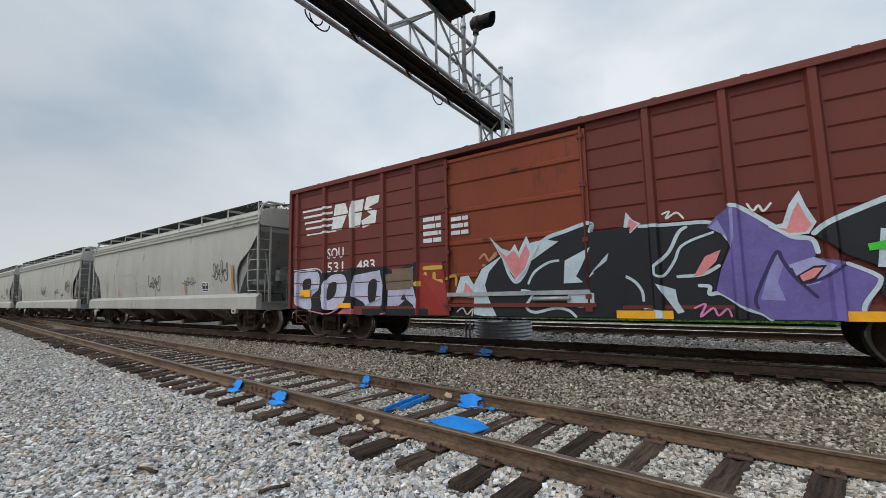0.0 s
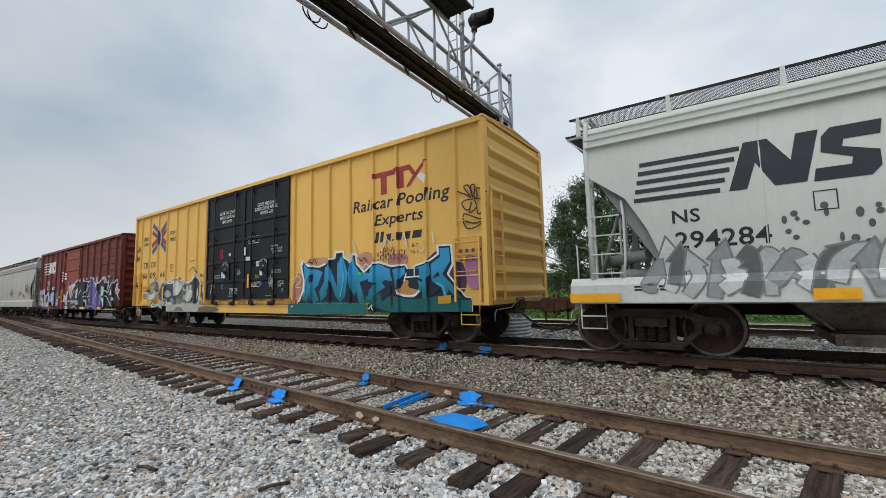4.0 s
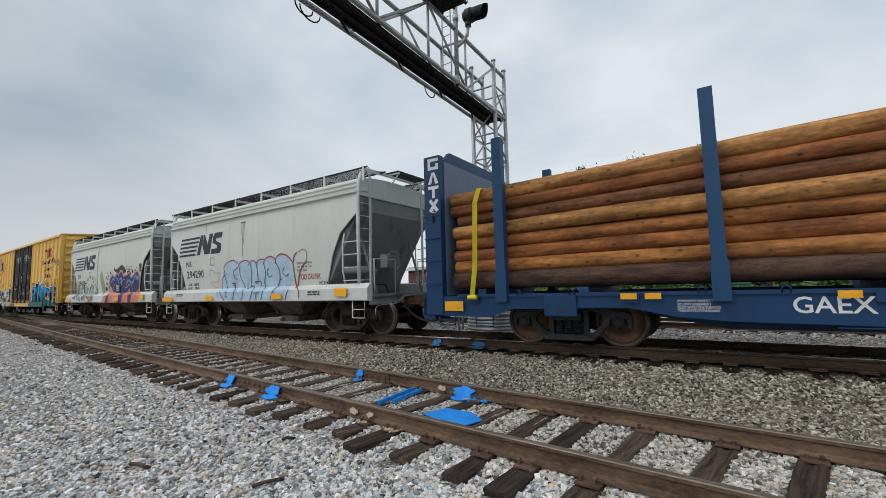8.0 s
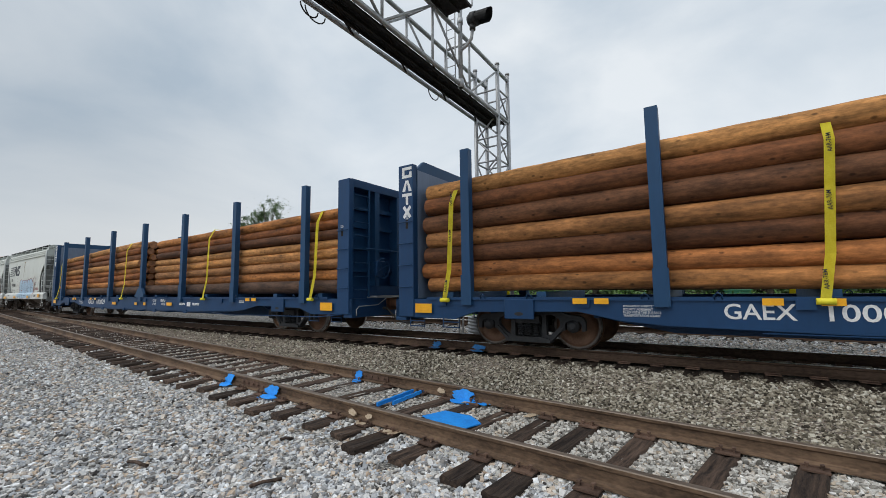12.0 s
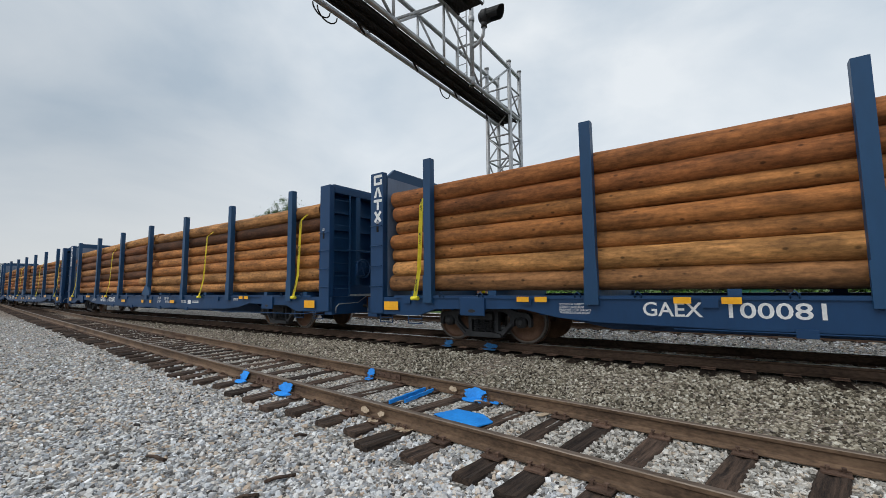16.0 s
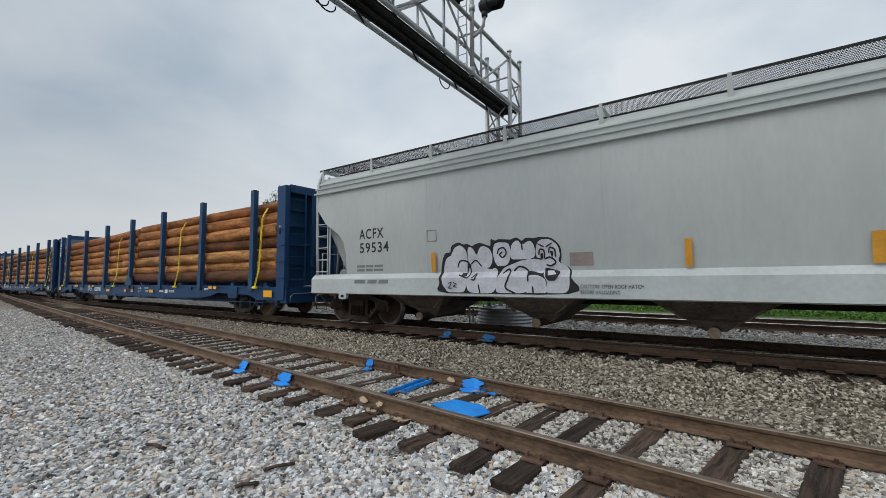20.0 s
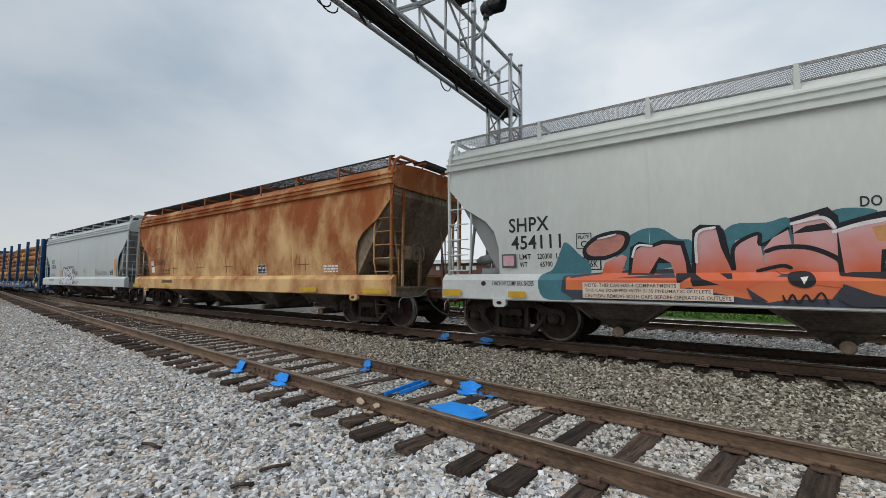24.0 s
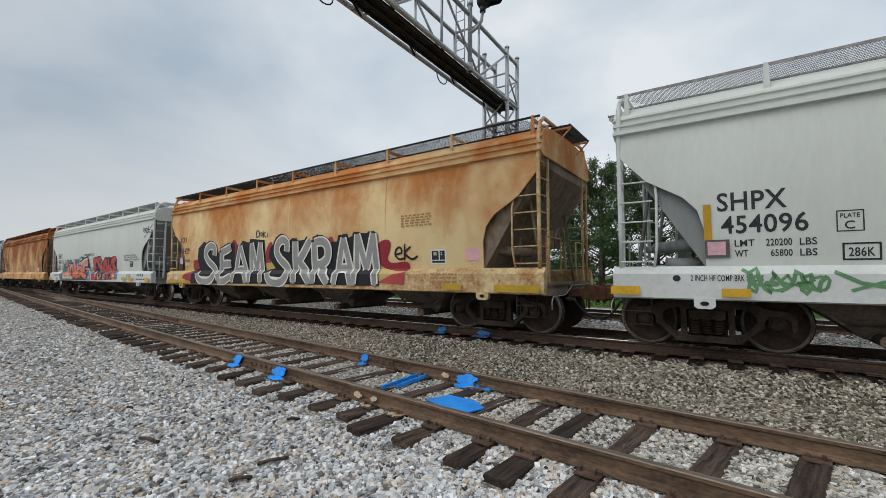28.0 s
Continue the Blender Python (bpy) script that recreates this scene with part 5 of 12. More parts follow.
def add_couplers(car, half, left, right):
    """Couplers, brake hoses and levers at both ends, each reaching to the middle of its gap."""
    for e, reach in ((-1, left), (1, right)):
        reach = round(reach, 2)
        if reach not in ENDS:
            ENDS[reach] = (coupler_mesh(reach), airhose_mesh(reach), lever_mesh(reach))
        at = pose(e * half, 0, 0, 0, 0, 0 if e > 0 else 180)
        mirrored = at if e > 0 else at @ Matrix.Diagonal((1, -1, 1, 1))
        link_mesh("coupler", ENDS[reach][0], car, at)
        link_mesh("air_hose", ENDS[reach][1], car, mirrored)
        link_mesh("uncoupling_lever", ENDS[reach][2], car, mirrored)


def stirrup(car, x, y, z, mat, w=0.42, drop=0.42):
    bm = bmesh.new()
    hose(bm, [(x - w / 2, y, z), (x - w / 2, y, z - drop), (x + w / 2, y, z - drop), (x + w / 2, y, z)], 0.016, 6)
    rod(bm, (x - w / 2, y, z - drop * 0.5), (x + w / 2, y, z - drop * 0.5), 0.012, 6)
    part("sill_step", bm, mat, car)



def grab(car, x0, x1, y, z, mat, out=0.06):
    bm = bmesh.new()
    hose(bm, [(x0, y, z), (x0, y - out, z), (x1, y - out, z), (x1, y, z)], 0.011, 6)
    part("grab_iron", bm, mat, car)


# ------------------------------------------------------------------ paintwork laid on car sides
def glyphs(words, spread=0.0, lean=0.0, gap=1.0):
    """The built-in font's outlines of some words, as a mesh of (x, y) points scaled to a unit box."""
    cu = bpy.data.curves.new("lettering", "FONT")
    cu.body, cu.size, cu.offset, cu.shear, cu.space_character = words, 1.0, spread, lean, gap
    cu.resolution_u = 3
    ob = bpy.data.objects.new("lettering", cu)
    me = ob.to_mesh()
    v = [(p.co.x, p.co.y) for p in me.vertices]
    f = [tuple(p.vertices) for p in me.polygons]
    ob.to_mesh_clear()
    bpy.data.objects.remove(ob)
    bpy.data.curves.remove(cu)
    return v, f


def lay(name, car, shapes, mat, side, lift, label="", turn=0.0):
    """Put flat shapes ((points), (faces)) in the car's x-z plane on its camera side; side(x) gives the relief to follow."""
    bm = bmesh.new()
    for step, (v, f) in enumerate(shapes):            # each shape a hair above the one before
        vs = [bm.verts.new((p[0], 0.00012 * step, p[1])) for p in v]
        for q in f:
            try:
                bm.faces.new([vs[i] for i in q])
            except ValueError:
                pass
    if not bm.verts:
        bm.free()
        return None
    lo, hi = min(v.co.x for v in bm.verts), max(v.co.x for v in bm.verts)
    for x in side["breaks"]:
        if lo < x < hi:
            bmesh.ops.bisect_plane(bm, geom=bm.verts[:] + bm.edges[:] + bm.faces[:], plane_co=(x, 0, 0), plane_no=(1, 0, 0))
    for z in side.get("zbreaks", ()):
        bmesh.ops.bisect_plane(bm, geom=bm.verts[:] + bm.edges[:] + bm.faces[:], plane_co=(0, 0, z), plane_no=(0, 0, 1))
    for v in bm.verts:
        v.co.y = side["y"](v.co.x, v.co.z) - lift - v.co.y
    bm.normal_update()
    for f in bm.faces:
        if f.normal.y > 0:
            f.normal_flip()
    return part(name, bm, mat, car, label)


def fitted(words, x0, z0, x1, z1, spread=0.0, lean=0.0, gap=1.0, slope=0.0):
    v, f = glyphs(words, spread, lean, gap)
    ax, bx = min(p[0] for p in v), max(p[0] for p in v)
    ay, by = min(p[1] for p in v), max(p[1] for p in v)
    return [(x0 + (p[0] - ax) / (bx - ax) * (x1 - x0), z0 + (p[1] - ay) / (by - ay) * (z1 - z0) + slope * (p[0] - ax) / (bx - ax)) for p in v], f


def quad(x0, z0, x1, z1, lean=0.0):
    return [(x0, z0), (x1, z0), (x1 + lean, z1), (x0 + lean, z1)], [(0, 1, 2, 3)]


def poly(*pts):
    return list(pts), [tuple(range(len(pts)))]


def bars(x0, z0, x1, z1, rows, seed, words=4):
    """Unreadable stencilled lines as plain bars."""
    rng = random.Random(seed)
    out = []
    h = (z1 - z0) / rows
    for r in range(rows):
        x = x0
        while x < x1 - 0.02:
            w = (x1 - x0) / words * rng.uniform(0.5, 1.0)
            out.append(quad(x, z1 - (r + 0.75) * h, min(x + w, x1), z1 - (r + 0.15) * h))
            x += w + (x1 - x0) * 0.05
    return out


def ring(x0, z0, x1, z1, t):
    return [quad(x0, z0, x1, z0 + t), quad(x0, z1 - t, x1, z1), quad(x0, z0 + t, x0 + t, z1 - t), quad(x1 - t, z0 + t, x1, z1 - t)]


def disc(cx, cz, rx, rz, n=20):
    return [(cx + rx * math.cos(2 * math.pi * k / n), cz + rz * math.sin(2 * math.pi * k / n)) for k in range(n)], [tuple(range(n))]


def wobble(cx, cz, rx, rz, seed, n=26, amp=0.2, lobes=4):
    rng = random.Random(seed)
    ph = [rng.uniform(0, 6.28) for _ in range(4)]
    pts = []
    for k in range(n):
        t = 2 * math.pi * k / n
        r = 1 + amp * (0.6 * math.sin(lobes * t + ph[0]) + 0.3 * math.sin((lobes + 2) * t + ph[1]) + 0.25 * math.sin(2 * t + ph[2]))
        pts.append((cx + rx * r * math.cos(t), cz + rz * r * math.sin(t)))
    c = [(cx, cz)]
    return c + pts, [(0, 1 + k, 1 + (k + 1) % n) for k in range(n)]


def stroke(pts, w):
    """A sprayed line of width w through points."""
    v, f = [], []
    for i, p in enumerate(pts):
        a, b = pts[max(i - 1, 0)], pts[min(i + 1, len(pts) - 1)]
        dx, dz = b[0] - a[0], b[1] - a[1]
        L = math.hypot(dx, dz) or 1
        nx, nz = -dz / L * w / 2, dx / L * w / 2
        v += [(p[0] + nx, p[1] + nz), (p[0] - nx, p[1] - nz)]
    for i in range(len(pts) - 1):
        f.append((2 * i, 2 * i + 1, 2 * i + 3, 2 * i + 2))
    return v, f


def scribble(x0, z0, x1, z1, seed, w=0.03, turns=9):
    """A tag sprayed in one go, unreadable."""
    rng = random.Random(seed)
    w = min(w, 0.13 * (z1 - z0) + 0.008)
    mid, amp, ph = (z0 + z1) / 2, (z1 - z0) / 2, rng.uniform(0, 6)
    loops = turns / 2
    pts = []
    for k in range(int(loops * 12) + 1):              # running loops of uneven height
        t = k / (loops * 12)
        a = 6.283 * loops * t + ph
        h = 0.55 + 0.45 * math.sin(2.7 * a / 6.283 + ph)
        pts.append((x0 + (x1 - x0) * (0.06 + 0.88 * t) + 0.55 * (x1 - x0) / loops * math.cos(a + 0.5 * math.sin(1.7 * a)), mid + amp * h * math.sin(a) + 0.25 * amp * math.sin(0.37 * a + ph)))
    return stroke(pts, w)


def zigzag(x0, z0, x1, z1, seed, w=0.03, turns=9):
    """A jagged sprayed line."""
    rng = random.Random(seed)
    ctrl = [(x0 + (x1 - x0) * (i + rng.uniform(-0.3, 0.9)) / turns, (z0 if i % 2 else z1) + rng.uniform(-0.22, 0.22) * (z1 - z0)) for i in range(turns)]
    pts = []
    for i in range(len(ctrl) - 1):
        for k in range(4):
            t = k / 4
            s = t * t * (3 - 2 * t)
            pts.append((ctrl[i][0] + (ctrl[i + 1][0] - ctrl[i][0]) * t + 0.04 * math.sin(5 * t + i), ctrl[i][1] + (ctrl[i + 1][1] - ctrl[i][1]) * s))
    return stroke(pts, w)


PLAIN = {"breaks": (), "y": lambda x, z: -1.6}


def level_side(y):
    return {"breaks": (), "y": lambda x, z, y=y: y}


# ------------------------------------------------------------------ covered hoppers
def roof_section(eave, top):
    """Half the roof's outline: three lips over the side sheet, then the curved crown."""
    return [(1.56, eave), (1.615, eave + 0.005), (1.615, eave + 0.05), (1.53, eave + 0.065), (1.53, eave + 0.15), (1.57, eave + 0.155), (1.57, eave + 0.19), (1.48, eave + 0.205),
            (1.48, eave + 0.28), (1.515, eave + 0.285), (1.51, eave + 0.32), (1.44, eave + 0.40), (1.28, top - 0.06), (0.95, top - 0.01), (0.5, top + 0.02), (0.0, top + 0.03)]


GRATES = {}


def grating(name, car, length, wide, at, mat, pitch=0.042):
    """An open diamond-mesh walkway between two edge bars, centred on the pose at."""
    key = (round(length, 2), mat.name)
    if key not in GRATES:
        bm = bmesh.new()
        x = -length / 2 + 0.2
        while x < length / 2 - 0.2:
            for a in (33, -33):
                box(bm, -0.0022, 0.0022, -wide / 1.68, wide / 1.68, 0.0, 0.006, 0, pose(x, 0, 0, 0, 0, a))
            x += pitch
        for y in (-wide / 2, wide / 2):
            box(bm, -length / 2, length / 2, y - 0.008, y + 0.008, -0.022, 0.022)
        GRATES[key] = mesh_of("running_board", bm, mat)
    ob = link_mesh(name, GRATES[key], car, at)
    ob["label"] = "open steel grating running board"


def side_y_of(z, eave):
    """How far the hopper's side bulges out at height z."""
    if z < 1.3:
        return 1.50
    t = (z - 1.3) / (eave - 1.3)
    return 1.50 + 0.085 * math.sin(math.pi * min(max(t, 0), 1) * 0.86)


def hopper(label, c0, half, eave, top, inset, opening, sill, bays, mats, truck_at, group="", bay_half=1.08, side_lines=(), brackets=9, big_sill=True):
    """A covered hopper: bulged sides cut away at the ends, sloping end sheets, sill, bays, platforms, ladders and running boards.
    opening: (x in from the car's end, z) points of the side sheet's end edge, from the eave down."""
    body, sillm, endm, walkm = mats
    car = thing("covered_hopper", label, "freight car", group)
    CARS.append((car, c0))
    x1 = half - inset
    zs = [1.3 + (eave - 1.3) * i / 8 for i in range(1, 8)]
    for s in (-1, 1):
        bm = bmesh.new()
        right = [(half - a, z) for a, z in opening]
        left = [(-half + a, z) for a, z in opening[::-1]]
        pts = [(-x1, eave)] + [(x1, eave)] + right + left
        pts = [p for i, p in enumerate(pts) if i == 0 or p != pts[i - 1]]
        vs = [bm.verts.new((x, 0, z)) for x, z in pts]
        bm.faces.new(vs)
        for z in zs:
            bmesh.ops.bisect_plane(bm, geom=bm.verts[:] + bm.edges[:] + bm.faces[:], plane_co=(0, 0, z), plane_no=(0, 0, 1))
        for k in range(1, 8):
            bmesh.ops.bisect_plane(bm, geom=bm.verts[:] + bm.edges[:] + bm.faces[:], plane_co=(-x1 + 2 * x1 * k / 8, 0, 0), plane_no=(1, 0, 0))
        for v in bm.verts:
            v.co.y = s * side_y_of(v.co.z, eave)
        for f in bm.faces:
            f.smooth = True
        ext = bmesh.ops.extrude_face_region(bm, geom=list(bm.faces))
        for g in ext["geom"]:
            if isinstance(g, bmesh.types.BMVert):
                g.co.y -= s * 0.03
        bmesh.ops.recalc_face_normals(bm, faces=bm.faces)
        for ed in bm.edges:
            if len(ed.link_faces) == 2 and ed.calc_face_angle(0) > 0.5:
                ed.smooth = False
        part("side_sheet", bm, body, car)
    for x in side_lines:
        bm = bmesh.new()
        for i in range(8):
            za, zb = 1.34 + (eave - 1.34) * i / 8, 1.34 + (eave - 1.34) * (i + 1) / 8
            ya, yb = -side_y_of(za, eave), -side_y_of(zb, eave)
            v = [bm.verts.new(p) for p in ((x - 0.02, ya - 0.001, za), (x, ya - 0.008, za), (x + 0.02, ya - 0.001, za), (x - 0.02, yb - 0.001, zb), (x, yb - 0.008, zb), (x + 0.02, yb - 0.001, zb))]
            bm.faces.new((v[0], v[1], v[4], v[3]))
            bm.faces.new((v[1], v[2], v[5], v[4]))
        part("weld_seam", bm, body, car)
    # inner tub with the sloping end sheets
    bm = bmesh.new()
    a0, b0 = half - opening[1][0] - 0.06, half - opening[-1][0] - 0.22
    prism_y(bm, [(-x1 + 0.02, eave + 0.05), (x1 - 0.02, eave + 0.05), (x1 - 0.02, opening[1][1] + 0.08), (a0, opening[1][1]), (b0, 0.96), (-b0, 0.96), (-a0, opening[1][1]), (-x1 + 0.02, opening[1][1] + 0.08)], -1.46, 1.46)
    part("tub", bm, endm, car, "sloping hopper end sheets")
    # roof
    bm = bmesh.new()
    sec = roof_section(eave, top)
    full = [(-y, z) for y, z in sec] + [(y, z) for y, z in sec[-2::-1]] + [(1.45, eave - 0.06), (-1.45, eave - 0.06)]
    prism_x(bm, full, -x1 - 0.03, x1 + 0.03)
    part("roof", bm, body, car)
    for x in [(-x1 + 1.2) + (2 * x1 - 2.4) * k / 5 for k in range(6)]:
        bm = bmesh.new()
        box(bm, x - 0.45, x + 0.45, -0.32, 0.32, top - 0.03, top + 0.07)
        bevelled(bm, 0.015)
        part("roof_hatch", bm, body, car)
    # running boards
    for s in (-1, 1):
        y0, y1 = (-1.46, -0.78) if s < 0 else (0.78, 1.46)
        grating("running_board", car, 2 * half - 0.2, 0.68, pose(0, (y0 + y1) / 2, 4.30), walkm)
        for k in range(brackets):
            x = -half + 0.25 + (2 * half - 0.5) * k / (brackets - 1)
            bm = bmesh.new()
            prism_y(bm, [(x - 0.045, eave + 0.30), (x + 0.045, eave + 0.30), (x + 0.028, 4.33), (x - 0.028, 4.33)], min(s * 1.475, s * 1.455), max(s * 1.475, s * 1.455))
            box(bm, x - 0.01, x + 0.01, min(s * 1.455, s * 0.86), max(s * 1.455, s * 0.86), 4.22, 4.295)
            part("bracket", bm, body, car)
    for e in (-1, 1):
        bm = bmesh.new()
        mid = e * (half + 0.03)
        for k in range(24):
            box(bm, mid - 0.2, mid + 0.2, -0.66 + 0.055 * k, -0.654 + 0.055 * k, 4.285, 4.305)
        for dx in (-0.2, 0.0, 0.2):
            box(bm, mid + dx - 0.008, mid + dx + 0.008, -0.67, 0.67, 4.275, 4.312)
        part("end_board", bm, walkm, car)
        for y in (-0.6, 0.6):
            bm = bmesh.new()
            box(bm, mid - 0.2, mid + 0.2, y - 0.02, y + 0.02, 4.235, 4.272)
            rod(bm, (mid + e * 0.19, y, 4.24), (mid - e * 0.12, y, 3.95), 0.016, 6)
            part("board_bracket", bm, body, car)
    # sills, platforms, centre sill
    for s in (-1, 1):
        bm = bmesh.new()
        z0, z1 = sill
        pr = [(s * 1.62, z0 + 0.02), (s * 1.62, z1 - 0.10), (s * 1.50, z1 + 0.02), (s * 1.44, z1), (s * 1.44, z0), (s * 1.58, z0)]
        prism_x(bm, pr, -half, half)
        part("side_sill", bm, sillm, car)
    bm = bmesh.new()
    box(bm, -half, half, -0.24, 0.24, 0.66, 0.98)
    part("centre_sill", bm, MAT["steel_dark"], car)
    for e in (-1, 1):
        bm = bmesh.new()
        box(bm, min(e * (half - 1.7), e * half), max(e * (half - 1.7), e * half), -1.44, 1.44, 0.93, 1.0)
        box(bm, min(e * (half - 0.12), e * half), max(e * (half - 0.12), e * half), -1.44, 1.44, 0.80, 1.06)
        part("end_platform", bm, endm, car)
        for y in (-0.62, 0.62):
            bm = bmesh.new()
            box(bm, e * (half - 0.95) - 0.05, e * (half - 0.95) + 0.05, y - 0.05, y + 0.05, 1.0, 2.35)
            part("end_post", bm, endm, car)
        for s in (-1, 1):
            o = e * (half - inset * 0.8 - 0.06)
            bm = bmesh.new()
            if s < 0:                               # one bent tube from sill over the roof to the other sill
                hoop = [(1.50, sill[1]), (1.52, 2.2), (1.54, 3.5), (1.50, 3.95), (1.40, 4.2), (1.22, 4.33)]
                hose(bm, [(o, -y, z) for y, z in hoop] + [(o, y, z) for y, z in hoop[::-1]], 0.048 if not big_sill else 0.04, 8)
            if bm.verts:
                part("corner_post", bm, sillm, car)
            else:
                bm.free()
            i = e * (half - inset * 0.8 - 0.56)
            bm = bmesh.new()
            hose(bm, [(i, s * 1.50, sill[1]), (i - e * 0.05, s * 1.54, sill[1] + 0.35), (i - e * 0.06, s * 1.54, opening[1][1] - 0.75), (i - e * 0.03, s * 1.50, opening[1][1] - 0.47)], 0.022, 6)
            part("ladder_stile", bm, sillm, car)
            for k in range(5):
                z = sill[1] + 0.1 + k * 0.33
                if z < opening[1][1] - 0.45:
                    bm = bmesh.new()
                    rod(bm, (o, s * 1.56, z), (i, s * 1.56, z), 0.013, 6)
                    part("rung", bm, sillm, car)
            # end ladder reaching the roof
            for k in range(9):
                z = sill[1] + 0.1 + k * 0.33
                bm = bmesh.new()
                rod(bm, (o + e * 0.03, s * 1.5, z), (o + e * 0.03, s * 1.12, z), 0.012, 6)
                part("end_rung", bm, sillm, car)
            bm = bmesh.new()
            box(bm, o + e * 0.03 - 0.02, o + e * 0.03 + 0.02, s * 1.12 - 0.03, s * 1.12 + 0.03, 1.0, 4.2)
            part("end_stile", bm, sillm, car)
            stirrup(car, e * (half - 0.36), s * 1.56, sill[0], MAT["truck"] if big_sill else sillm)
            if big_sill:
                bm = bmesh.new()
                prism_y(bm, [(e * truck_at - 0.14, sill[0] + 0.03), (e * truck_at + 0.14, sill[0] + 0.03), (e * truck_at + 0.14, sill[0] - 0.09), (e * truck_at + 0.09, sill[0] - 0.13), (e * truck_at - 0.09, sill[0] - 0.13), (e * truck_at - 0.14, sill[0] - 0.09)], min(s * 1.55, s * 1.64), max(s * 1.55, s * 1.64))
                pad = part("jacking_pad", bm, sillm, car)
                bm = bmesh.new()
                prism_y(bm, [disc(e * truck_at, sill[0] - 0.05, 0.06, 0.035, 10)[0][k] for k in range(10)], min(s * 1.60, s * 1.645), max(s * 1.60, s * 1.645))
                part("pad_hole", bm, MAT["steel_dark"], pad)
        add_truck(car, e * truck_at)
    # struts, pipes and tanks on the end platforms
    for e in (-1, 1):
        for y in (-0.95, 0.95):
            bm = bmesh.new()
            hose(bm, [(e * (half - 0.25), y, 1.0), (e * (half - opening[1][0] - 0.45), y * 1.1, opening[1][1] - 0.35)], 0.035, 6)
            part("strut", bm, endm, car)
        bm = bmesh.new()
        rod(bm, (e * (half - 1.25), -1.25, 1.72), (e * (half - 0.55), -0.85, 1.66), 0.10, 12)
        rod(bm, (e * (half - 0.55), -0.85, 1.66), (e * (half - 0.42), -0.78, 1.65), 0.065, 10)
        part("air_reservoir", bm, endm, car)
        bm = bmesh.new()
        hose(bm, [(e * (half - 1.3), -1.1, 1.02), (e * (half - 1.2), -1.1, 1.3), (e * (half - 0.9), -1.0, 1.34), (e * (half - 0.5), -0.4, 1.3), (e * (half - 0.3), -0.34, 0.72)], 0.022, 6)
        part("brake_pipe", bm, MAT["steel_dark"], car)
        for s in (-1, 1):
            bm = bmesh.new()
            hose(bm, [(e * (half - 0.06), s * 0.5, 1.0), (e * (half - 0.06), s * 0.5, 1.95), (e * (half - 0.06), s * 1.3, 1.95), (e * (half - 0.06), s * 1.3, 1.0)], 0.018, 6)
            part("platform_rail", bm, sillm, car)
    # brake gear on the platforms
    bm = bmesh.new()
    rod(bm, (-half + 0.75, -1.15, 1.35), (-half + 1.35, -1.0, 1.35), 0.14, 12)
    rod(bm, (-half + 1.35, -1.0, 1.35), (-half + 1.55, -0.98, 1.35), 0.05, 8)
    box(bm, -half + 0.8, -half + 1.3, -1.1, -0.9, 1.0, 1.22)
    part("brake_cylinder", bm, endm, car)
    bm = bmesh.new()
    box(bm, half - 0.35, half - 0.12, -0.75, -0.35, 1.75, 2.1)
    rod(bm, (half - 0.12, -0.55, 1.92), (half - 0.04, -0.55, 1.92), 0.03, 8)
    for k in range(12):
        t, u = 2 * math.pi * k / 12, 2 * math.pi * (k + 1) / 12
        rod(bm, (half - 0.05, -0.55 + 0.26 * math.cos(t), 1.92 + 0.26 * math.sin(t)), (half - 0.05, -0.55 + 0.26 * math.cos(u), 1.92 + 0.26 * math.sin(u)), 0.014, 5)
    part("hand_brake", bm, endm, car)
    # bays: a long funnel, a short chute and the capped outlet pipe
    for x in bays:
        bm = bmesh.new()
        rows = ((bay_half, 1.40, sill[0] + 0.12), (0.46, 0.80, 0.50), (0.40, 0.70, 0.46), (0.16, 0.52, 0.27))
        rings = [[bm.verts.new((x + sx * hx, sy * hy, z)) for sx, sy in ((-1, -1), (1, -1), (1, 1), (-1, 1))] for hx, hy, z in rows]
        bm.faces.new(rings[0])
        bm.faces.new(rings[-1][::-1])
        for p, q in zip(rings, rings[1:]):
            for i in range(4):
                bm.faces.new((p[(i + 1) % 4], p[i], q[i], q[(i + 1) % 4]))
        bay = part("hopper_bay", bm, MAT["bay"], car, "sooty discharge bay under the sill")
        bm = bmesh.new()
        if big_sill:
            rod(bm, (x, -0.98, 0.29), (x, 0.98, 0.29), 0.085, 12)
            part("outlet_pipe", bm, MAT["truck"], bay)
            for s in (-1, 1):
                bm = bmesh.new()
                lathe_y(bm, [(0.092, s * 0.97), (0.096, s * 0.99), (0.096, s * 1.02), (0.07, s * 1.028), (0.062, s * 1.02), (0.03, s * 1.02)], 14, x, 0.29)
                part("outlet_cap", bm, MAT["rust_end"], bay, "rust-stained round outlet cap")
        else:
            box(bm, x - 0.42, x + 0.42, -0.95, 0.95, 0.27, 0.44)
            box(bm, x - 0.46, x + 0.46, -0.90, 0.90, 0.40, 0.44)
            rod(bm, (x - 0.3, -1.05, 0.33), (x - 0.3, -0.9, 0.33), 0.05, 8)
            part("outlet_gate", bm, MAT["bay"], bay)
        for dx in (-0.5, 0.5):
            bm = bmesh.new()
            prism_y(bm, [(x + dx * 1.62, sill[0] + 0.02), (x + dx * 1.74, sill[0] + 0.02), (x + dx * 0.92, 0.5), (x + dx * 0.84, 0.5)], -1.06, -1.02)
            part("bay_flange", bm, MAT["bay"], bay)
    return car


